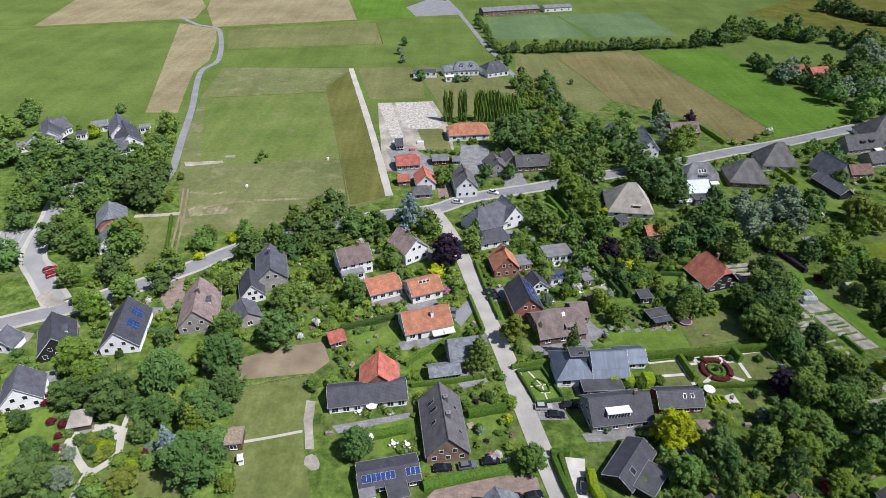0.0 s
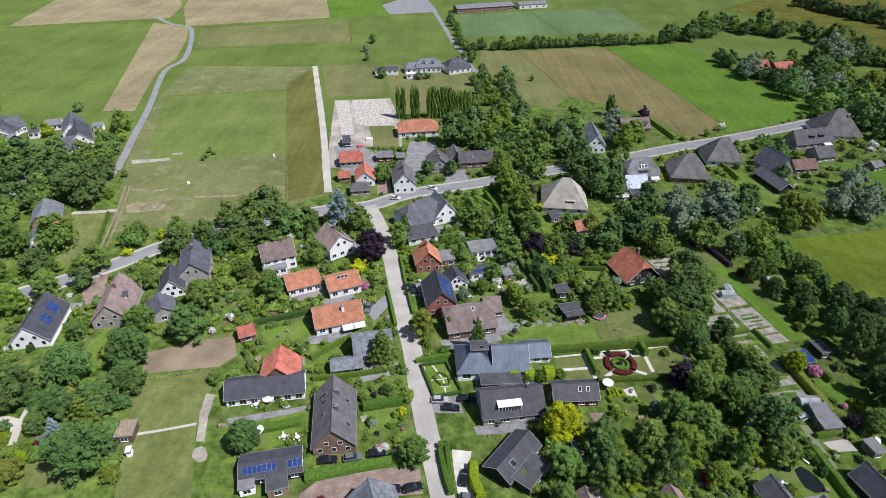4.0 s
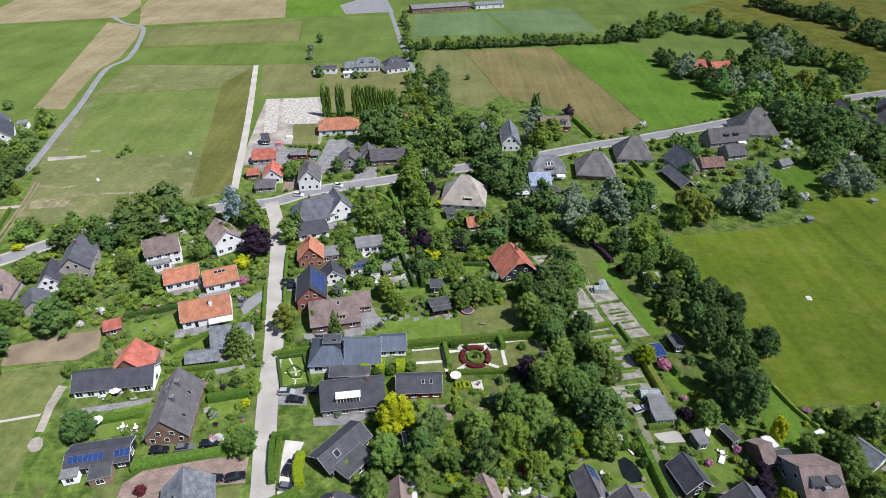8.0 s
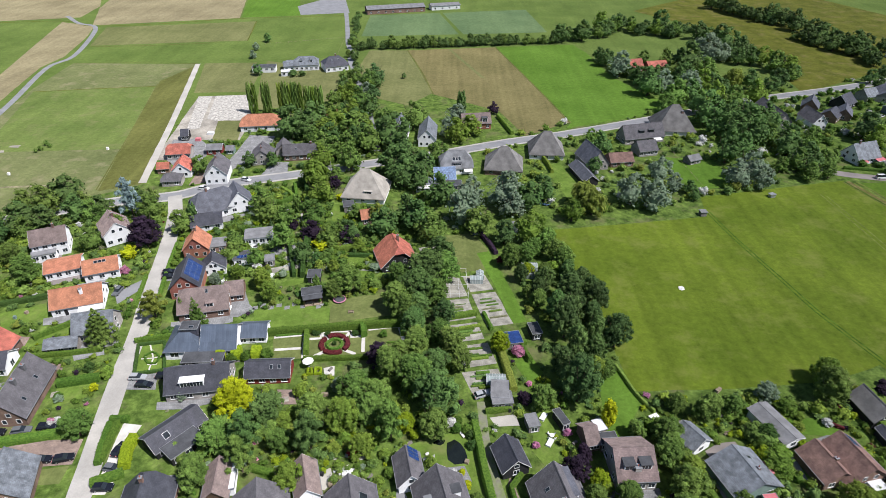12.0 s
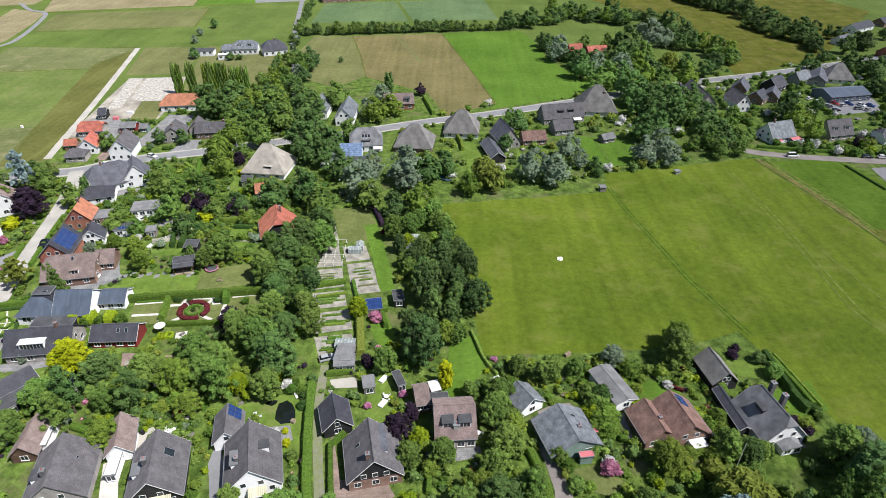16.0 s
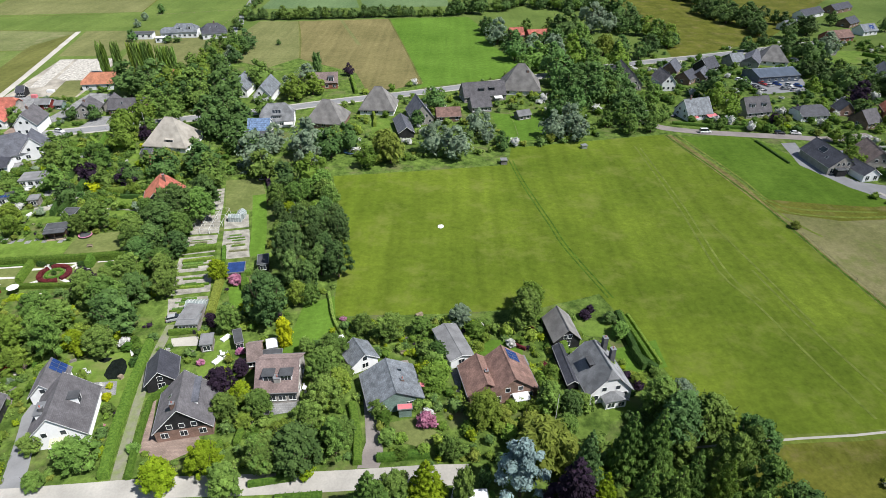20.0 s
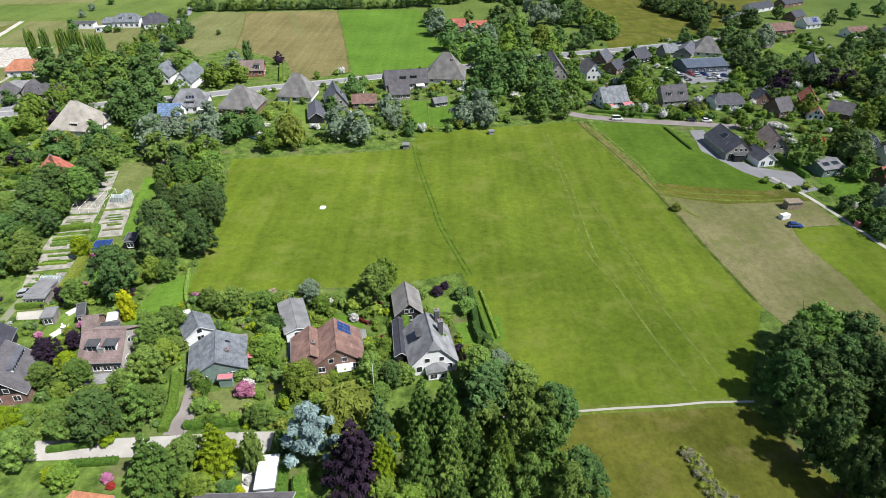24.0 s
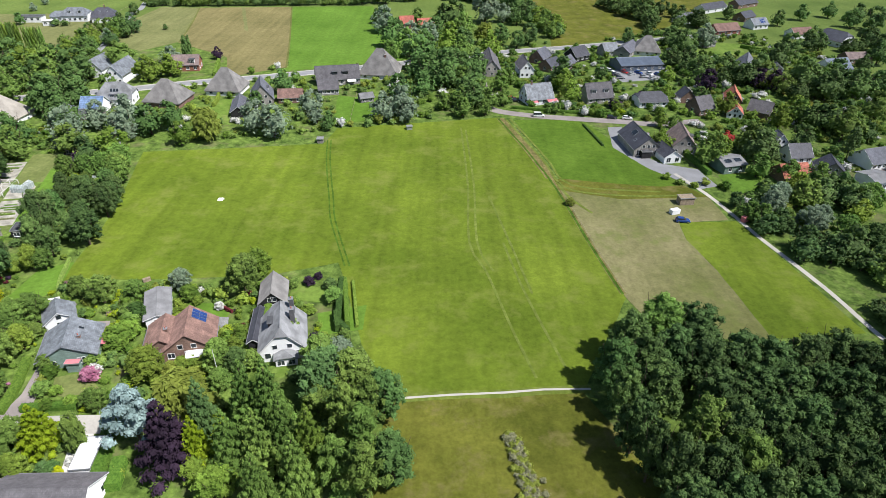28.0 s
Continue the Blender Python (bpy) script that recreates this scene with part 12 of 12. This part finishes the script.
crop_row((115.1, 135.3), (120.0, 136.4), "hedge", 0.7, 0.2)
crop_row((116.9, 134.2), (120.6, 135.0), "oak", 0.5, 0.3)
crop_row((115.6, 132.3), (119.7, 133.2), "straw", 0.6, 0.2)
crop_row((117.7, 131.2), (121.4, 132.1), "oak", 0.5, 0.5)
crop_row((117.7, 128.3), (122.8, 129.4), "straw", 0.4, 0.5)
crop_row((96.8, 164.0), (104.0, 165.1), "dark", 0.4, 0.3)
crop_row((98.5, 161.7), (104.5, 162.6), "hedge", 0.6, 0.4)
crop_row((99.8, 159.4), (104.0, 160.0), "straw", 0.4, 0.4)
crop_row((99.2, 154.5), (105.3, 155.2), "dark", 0.8, 0.4)
tree(48.4, 110.3, 3.1, 1.8, "bush", "hedge", name="shrub")
tree(51.9, 110.3, 3.1, 1.8, "bush", "hedge", name="shrub")
tree(56.9, 111.0, 3.4, 2.0, "bush", "hedge", name="shrub")
tree(69.0, 120.5, 1.5, 0.9, "bush", "hedge_dark", name="shrub")
tree(87.4, 120.7, 1.8, 1.0, "bush", "hedge", name="shrub")
tree(12.2, 105.8, 2.8, 1.6, "bush", "hedge_dark", name="shrub")
tree(17.9, 103.8, 3.3, 1.9, "bush", "light", name="shrub")
tree(16.9, 98.8, 2.3, 1.3, "bush", "gold", name="shrub")
tree(15.3, 98.1, 1.8, 1.0, "bush", "light", name="shrub")
tree(9.9, 95.3, 2.2, 1.3, "bush", "silver", name="shrub")
tree(12.3, 87.4, 1.9, 1.1, "bush", "flower_white", name="shrub")
tree(-14.9, 113.5, 2.9, 1.7, "bush", "oak", name="shrub")
tree(-27.3, 109.9, 3.6, 2.1, "bush", "oak", name="shrub")
tree(-14.2, 103.1, 1.9, 1.1, "bush", "light", name="shrub")
tree(1.6, 149.5, 2.9, 1.7, "bush", "flower_pink", name="shrub")
tree(-1.0, 159.0, 4.6, 2.6, "bush", "gold", name="shrub", plain=True)
tree(-81.2, 167.5, 3.2, 1.8, "bush", "gold", name="shrub", plain=True)
tree(71.9, 120.2, 1.6, 0.9, "bush", "hedge_dark", name="shrub")
tree(68.0, 120.6, 1.6, 0.9, "bush", "hedge_dark", name="shrub")
tree(79.4, 120.6, 1.8, 1.1, "bush", "hedge_dark", name="shrub")
tree(87.4, 120.1, 2.1, 1.2, "bush", "hedge", name="shrub")
tree(107.5, 87.2, 2.6, 1.5, "bush", "hedge", name="shrub")
tree(109.8, 86.9, 2.6, 1.5, "bush", "hedge", name="shrub")
tree(110.6, 85.5, 2.1, 1.2, "bush", "hedge_dark", name="shrub")
tree(111.0, 82.6, 2.3, 1.3, "bush", "hedge_dark", name="shrub")
tree(106.2, 88.3, 2.8, 1.6, "bush", "flower_white", name="shrub")
tree(106.8, 75.5, 1.4, 0.8, "bush", "flower_white", name="shrub")
tree(108.6, 75.6, 1.4, 0.8, "bush", "gold", name="shrub")
tree(9.7, 95.7, 2.3, 1.3, "bush", "hedge", name="shrub")
tree(12.2, 88.0, 2.0, 1.1, "bush", "flower_pink", name="shrub")
tree(13.6, 88.4, 2.0, 1.1, "bush", "flower_white", name="shrub")
tree(1.5, 74.2, 2.4, 1.4, "bush", "berberis", name="shrub")
tree(76.6, 79.5, 1.5, 0.8, "bush", "hedge", name="shrub")
tree(77.6, 75.5, 1.6, 0.9, "bush", "hedge", name="shrub")
tree(86.1, 76.5, 1.8, 1.1, "bush", "hedge", name="shrub")
tree(81.6, 76.8, 2.0, 1.2, "bush", "light", name="shrub")
tree(84.4, 80.2, 2.7, 1.6, "bush", "flower_red", name="shrub")
tree(87.1, 87.6, 2.2, 1.3, "bush", "gold", name="shrub")
tree(172.8, 74.2, 3.1, 1.8, "bush", "oak", name="shrub")
tree(167.8, 67.2, 3.2, 1.8, "bush", "hedge", name="shrub")
tree(124.2, 113.1, 3.4, 2.0, "bush", "flower_pink", name="shrub")
tree(125.5, 82.8, 1.7, 1.0, "bush", "flower_pink", name="shrub")
tree(133.3, 86.4, 1.9, 1.1, "bush", "flower_pink", name="shrub")
tree(126.0, 101.8, 1.6, 0.9, "bush", "flower_pink", name="shrub")
tree(189.9, 95.2, 1.8, 1.0, "bush", "light", name="shrub")
tree(188.3, 96.4, 1.6, 0.9, "bush", "flower_white", name="shrub")
tree(186.3, 97.2, 1.8, 1.0, "bush", "lime", name="shrub")
tree(198.2, 66.7, 2.2, 1.3, "bush", "lime", name="shrub")
tree(214.3, 75.6, 1.6, 0.9, "bush", "purple", name="shrub")
tree(221.1, 76.8, 2.6, 1.5, "bush", "purple", name="shrub")
tree(219.3, 74.9, 1.6, 0.9, "bush", "hedge_dark", name="shrub")
tree(214.2, 100.3, 2.7, 1.6, "bush", "purple", name="shrub")
tree(210.5, 99.1, 2.7, 1.6, "bush", "oak", name="shrub")
tree(216.1, 103.0, 2.1, 1.2, "bush", "purple", name="shrub")
tree(220.0, 98.8, 3.4, 2.0, "bush", "dark", name="shrub")
tree(221.5, 94.0, 4.4, 2.5, "bush", "oak", name="shrub")
tree(226.0, 81.1, 2.5, 1.4, "bush", "oak", name="shrub")
tree(105.7, 89.1, 1.5, 0.9, "bush", "flower_white", name="shrub")
tree(107.9, 89.7, 2.2, 1.2, "bush", "hedge", name="shrub")
tree(109.3, 87.0, 1.9, 1.1, "bush", "hedge", name="shrub")
tree(109.6, 72.3, 1.9, 1.1, "bush", "gold", name="shrub")
tree(111.5, 69.0, 2.5, 1.4, "bush", "oak", name="shrub")
tree(114.2, 67.9, 1.9, 1.1, "bush", "purple", name="shrub")
tree(138.1, 72.2, 2.9, 1.7, "bush", "light", name="shrub")
tree(154.5, 57.7, 4.3, 2.5, "bush", "light", name="shrub")
tree(154.5, 54.4, 3.4, 1.9, "bush", "lime", name="shrub")
tree(174.0, 71.5, 2.9, 1.7, "bush", "oak", name="shrub")
tree(178.5, 79.3, 5.1, 3.0, "bush", "light", name="shrub")
tree(177.2, 83.5, 4.6, 2.7, "bush", "oak", name="shrub")
tree(195.3, 71.3, 2.9, 1.7, "bush", "light", name="shrub")
tree(187.0, 93.4, 4.5, 2.6, "bush", "light", name="shrub")
tree(197.7, 74.5, 2.0, 1.2, "bush", "gold", name="shrub")
tree(181.3, 44.4, 1.6, 0.9, "bush", "gold", name="shrub")
tree(178.9, 44.7, 2.3, 1.3, "bush", "pine", name="shrub")
tree(287.9, 145.0, 2.9, 1.7, "bush", "willow", name="shrub")
rnd, reeds = random.Random(77), []
for k in range(150):
    u = k / 150
    x, y = 260.9 + 3.0 * u + rnd.gauss(0, 0.55 + 0.3 * u), 54.0 - 16.0 * u + rnd.uniform(-0.4, 0.4)
    reeds.append((x, y, rnd.uniform(0.9, 1.6), rnd.uniform(0.45, 0.8), "bush", rnd.choice(("straw", "straw", "willow")), rnd.uniform(0, 6.28)))
joined("reed_bed", reeds, ["straw", "willow"], "strip of pale reeds in the rough meadow", "reeds")
tree(-81.2, 251.1, 3.0, 1.2, "bush", "oak", name="shrub", far=True)
tree(-80.7, 245.4, 2.6, 1.1, "bush", "oak", name="shrub", far=True)
tree(-78.5, 248.8, 2.4, 1.0, "bush", "oak", name="shrub", far=True)
tree(-81.4, 242.8, 2.3, 1.0, "bush", "oak", name="shrub", far=True)
fence([(294.0, 97.5), (291.1, 117.1), (288.3, 140.7)], high=1.0, step=6.0, label='wooden post and wire fence', rails=1)
fence([(-26.7, 433.5), (28.2, 453.2), (29.6, 403.8)], high=1.2, step=8.0, label='wooden paddock fence', rails=1)
fence([(206.5, 277.9), (209.6, 212.4)], high=1.0, step=6.0, label='wooden paddock fence', rails=1)
fence([(-52.2, 108.7), (-33.0, 113.3)], high=1.1, step=3.0, label='wooden post and rail fence')
House("field_shelter", 325.2, 147.7, 6.8, "open wooden field shelter", "shelter").flat(4.7, 2.6, 2.4, "wood", "wood")
House("animal_hut", 201.3, 190.2, 3.2, "small grey livestock hut", "hut").flat(2.1, 2.1, 1.6, "felt_grey", "grey_wood")
House("trough", 234.1, 205.3, 17.0, "galvanised cattle trough with a cover", "trough").flat(2.1, 1.6, 1.2, "steel", "steel")
House("cabin", 130.6, 178.6, 18.1, "small white garden cabin", "cabin").flat(3.4, 3.6, 2.3, "felt_grey", "white", front=1)
House("shed", 114.9, 175.7, 14.9, "small dark garden shed", "shed").flat(3.4, 3.1, 2.2, "felt", "black_wood", front=1)
House("shed", 118.6, 95.4, 5.4, "low grey-roofed garden shed", "shed").flat(4.8, 3.6, 2.3, "felt_grey", "grey_wood", front=2)
House("shed", 125.2, 88.6, 12.0, "grey garden shed", "shed").flat(2.5, 3.6, 2.2, "felt_grey", "grey_wood", front=1)
House("shed", 123.3, 117.7, 10.7, "low shed roofed with dark blue panels", "shed").flat(4.2, 4.6, 2.0, "panel", "grey_wood", front=1)
House("shed", 140.5, 87.2, 18.3, "pale garden pavilion", "shed").flat(2.1, 3.1, 2.4, "white", "wood")
House("shed", 129.7, 121.2, 11.5, "dark flat-roofed shed under the trees", "shed").flat(2.6, 4.6, 2.4, "felt", "black_wood", front=1)
House("shed", -47.2, 91.8, 7.2, "weathered timber shed", "shed").flat(3.7, 4.6, 2.4, "wood", "brown_wood", front=1)
House("shed", -44.4, 86.4, 12.7, "small white hut", "shed").flat(1.0, 1.6, 1.7, "white", "white")
House("shed", -61.4, 115.3, 14.0, "small brown garden hut", "shed").flat(1.4, 2.0, 1.9, "wood", "brown_wood")
House("carport", 59.0, 73.2, 10.7, "white-roofed carport between the houses", "carport").flat(2.6, 7.6, 2.4, "white", "white")
House("garage", -15.4, 78.9, 16.0, "grey flat-roofed garage", "garage").flat(3.1, 5.6, 2.4, "felt_grey", "white", front=1)
House("garage", -8.8, 78.7, 16.9, "flat-roofed brick garage", "garage").flat(4.3, 5.6, 2.4, "felt", "brick", front=1)
House("shed", 118.3, 98.2, -3.8, "flat grey shed", "shed").flat(4.1, 5.6, 2.4, "felt_grey", "grey_wood", front=1)
House("shed", 75.3, 89.7, 15.6, "small grey garden hut", "shed").flat(1.6, 2.6, 2.1, "felt", "grey_wood")
House("annex", -52.4, 159.1, 24.8, "flat-roofed extension", "annex").flat(5.8, 3.6, 2.6, "felt_grey", "brick_grey", front=2)
House("gazebo", -85.5, 97.4, 14.1, "small round-roofed thatched gazebo", "gazebo").block(4.8, 5.0, 2.0, 4.2, "thatch_pale", "brown_wood", clip=1.0)
post_box("pool", 38.9, 165.4, 0, (3.2, 2.0, 0.5), "white", "pale blue-white plunge pool cover", "pool")
post_box("crate", 74.9, 97.8, 0, (1.6, 0.8, 0.8), "wood", "weathered wooden garden crate on the grass", "crate")
post_box("trailer", 319.7, 141.0, 20, (3.0, 1.6, 1.5), "white", "white box trailer on the dry field", "trailer")
post_box("tractor", 339.9, 137.0, 30, (2.4, 1.3, 1.8), "pink", "small red tractor beside the track", "tractor")
post_box("container", 346.8, 179.7, 0, (2.2, 1.6, 1.8), "pad_blue", "blue water container beside the shed", "container")
post_box("building_material", -21.5, 265.2, 0, (2.5, 2, 1.5), "paint", "white building material under sheeting", "building material")
post_box("building_material", -9.6, 265.7, 0, (3, 2, 1.2), "paint", "white building material under sheeting", "building material")
post_box("container", -12.9, 257.8, 0, (2.4, 1.6, 1.4), "pink", "red container on the yard", "container")
post_box("marker", -79.6, 219.9, 0, (0.9, 0.9, 1.0), "canvas", "white covered marker in the meadow", "marker")
post_box("marker", -50.6, 246.7, 0, (0.9, 0.9, 1.2), "canvas", "white covered marker in the meadow", "marker")
undergrowth([(11.0, 208.4), (41.5, 215.5), (63.5, 209.3), (75.9, 180.4), (89.9, 188.9), (92.8, 139.8), (63.9, 145.3), (48.6, 142.1), (32.5, 154.3)], 6.0, ("oak", "light", "hedge", "dark", "light", "silver"), 21, 1.0, 2.1, "tall garden shrubs between the houses")
undergrowth([(-112.3, 152.0), (-72.2, 175.7), (-2.2, 196.3), (10.3, 153.3), (4.9, 126.5), (-17.9, 128.7), (-31.2, 123.8), (-58.9, 125.9), (-91.9, 116.5)], 8.1, ("oak", "light", "hedge", "dark", "light", "oak"), 22, 1.0, 2.1, "tall garden shrubs between the houses")
undergrowth([(119.1, 91.2), (134.1, 99.8), (153.9, 97.9), (204.0, 100.9), (217.6, 81.6), (203.8, 65.7), (160.5, 54.7), (133.0, 53.2)], 8.1, ("oak", "light", "hedge", "dark", "light", "lime"), 23, 1.0, 2.0, "tall garden shrubs between the houses")
undergrowth([(12.6, 113.3), (3.9, 184.1), (39.6, 210.2), (82.2, 181.2), (97.6, 160.5), (74.5, 129.6), (41.8, 126.9), (20.9, 115.5)], 20.2, ("oak", "light", "light", "dark", "hedge", "hedge", "lime", "light", "oak", "hedge", "dark", "light", "oak", "willow"), 1, 0.5, 1.45)
undergrowth([(-112.3, 152.0), (-72.2, 175.7), (-2.2, 196.3), (10.3, 153.3), (17.8, 115.5), (23.2, 85.3), (-3.5, 76.5), (-22.4, 94.4), (-31.2, 123.8), (-58.9, 125.9), (-91.9, 116.5)], 16.2, ("oak", "light", "dark", "hedge", "dark", "flower_white", "oak", "hedge", "dark", "light", "oak", "willow"), 2, 0.5, 1.45)
undergrowth([(25.6, 109.2), (41.0, 85.2), (47.3, 69.1), (101.7, 67.1), (106.5, 87.6), (106.6, 110.3), (76.8, 107.8), (52.5, 99.5)], 17.6, ("oak", "light", "dark", "hedge", "lime", "light", "oak", "hedge", "dark", "light", "oak", "willow"), 3, 0.5, 1.45)
undergrowth([(75.7, 90.5), (115.1, 91.2), (121.4, 113.7), (142.4, 99.9), (153.9, 97.9), (181.5, 98.4), (204.0, 100.9), (222.3, 101.2), (228.9, 81.7), (203.8, 65.7), (191.7, 56.3), (160.6, 54.1), (130.4, 52.0), (101.5, 49.3), (81.8, 49.1), (55.4, 82.7)], 17.6, ("oak", "light", "dark", "hedge", "lime", "light", "oak", "hedge", "dark", "light", "oak", "willow"), 4, 0.5, 1.45)
undergrowth([(32.3, 159.6), (-25.6, 252.0), (5.5, 296.7), (75.4, 280.1), (101.1, 192.7), (113.4, 178.4), (92.1, 164.9), (97.6, 136.1), (76.3, 145.7)], 11.5, ("oak", "light", "light", "hedge", "silver", "oak", "hedge", "dark", "light", "oak", "willow"), 5)
undergrowth([(112.1, 229.8), (140.3, 272.8), (258.6, 324.7), (263.4, 225.6), (198.5, 196.8), (151.3, 188.6)], 6.2, ("oak", "light", "dark", "hedge", "flower_white", "oak", "hedge", "dark", "light", "oak", "willow"), 6, 1.0, 2.2)
undergrowth([(268.8, 232.9), (274.7, 326.1), (360.7, 373.9), (443.7, 382.0), (481.5, 299.0), (406.2, 163.5), (351.9, 125.2), (341.6, 148.5), (337.2, 204.8), (299.7, 224.5)], 6.2, ("oak", "light", "dark", "hedge", "flower_white", "oak", "hedge", "dark", "light", "oak", "willow"), 7, 1.0, 2.4)
undergrowth([(-120.8, 122.3), (-76.2, 127.4), (-54.3, 123.0), (-45.3, 77.7), (-91.5, 74.8), (-126.6, 74.6), (-170.7, 126.4)], 5.1, ("oak", "light", "dark", "pine", "oak", "hedge", "dark", "light", "oak", "willow"), 8, 1.0, 2.4)
undergrowth([(125.9, 162.4), (143.5, 152.7), (154.7, 129.8), (149.3, 106.6), (134.7, 98.6), (128.1, 129.4)], 6.2, ("oak", "dark", "light", "pine", "oak", "hedge", "dark", "light", "oak", "willow"), 9, 1.0, 2.2, "undergrowth below the tree belt")
undergrowth([(195.8, 62.6), (221.0, 72.8), (239.2, 55.1), (242.0, 42.9), (205.1, 40.0)], 7.7, ("oak", "dark", "light", "oak", "hedge", "dark", "light", "oak", "willow"), 10, 1.0, 2.4, "undergrowth below the wood")
FLOWERS = ("lime", "flower_white", "hedge", "flower_pink", "silver", "light", "berberis", "lime", "straw", "purple")
for k, ring in enumerate(([(12.6, 113.3), (3.9, 184.1), (39.6, 210.2), (82.2, 181.2), (97.6, 160.5), (74.5, 129.6), (41.8, 126.9), (20.9, 115.5)],
                          [(-112.3, 152.0), (-72.2, 175.7), (-2.2, 196.3), (10.3, 153.3), (17.8, 115.5), (23.2, 85.3), (-3.5, 76.5), (-22.4, 94.4), (-31.2, 123.8), (-58.9, 125.9), (-91.9, 116.5)],
                          [(25.6, 109.2), (41.0, 85.2), (47.3, 55.1), (101.7, 53.1), (118.5, 60.6), (116.6, 100.3), (76.8, 107.8), (52.5, 99.5)],
                          [(115.1, 91.2), (121.4, 113.7), (142.4, 99.9), (181.5, 98.4), (222.3, 101.2), (228.9, 81.7), (203.8, 65.7), (160.6, 54.1), (122.4, 52.0)])):
    undergrowth(ring, 3.4, FLOWERS, 60 + k, 0.45, 1.0, "low flowering garden plants in many colours", 0.8)
garden_set(44.0, 149.6, 10)
garden_set(34.6, 144.9, 90)
garden_set(-7.1, 91.2, 32)
garden_set(129.5, 85.6, 40)
garden_set(171.7, 75.8, 29)
garden_set(189.8, 76.1, 65)
groves()
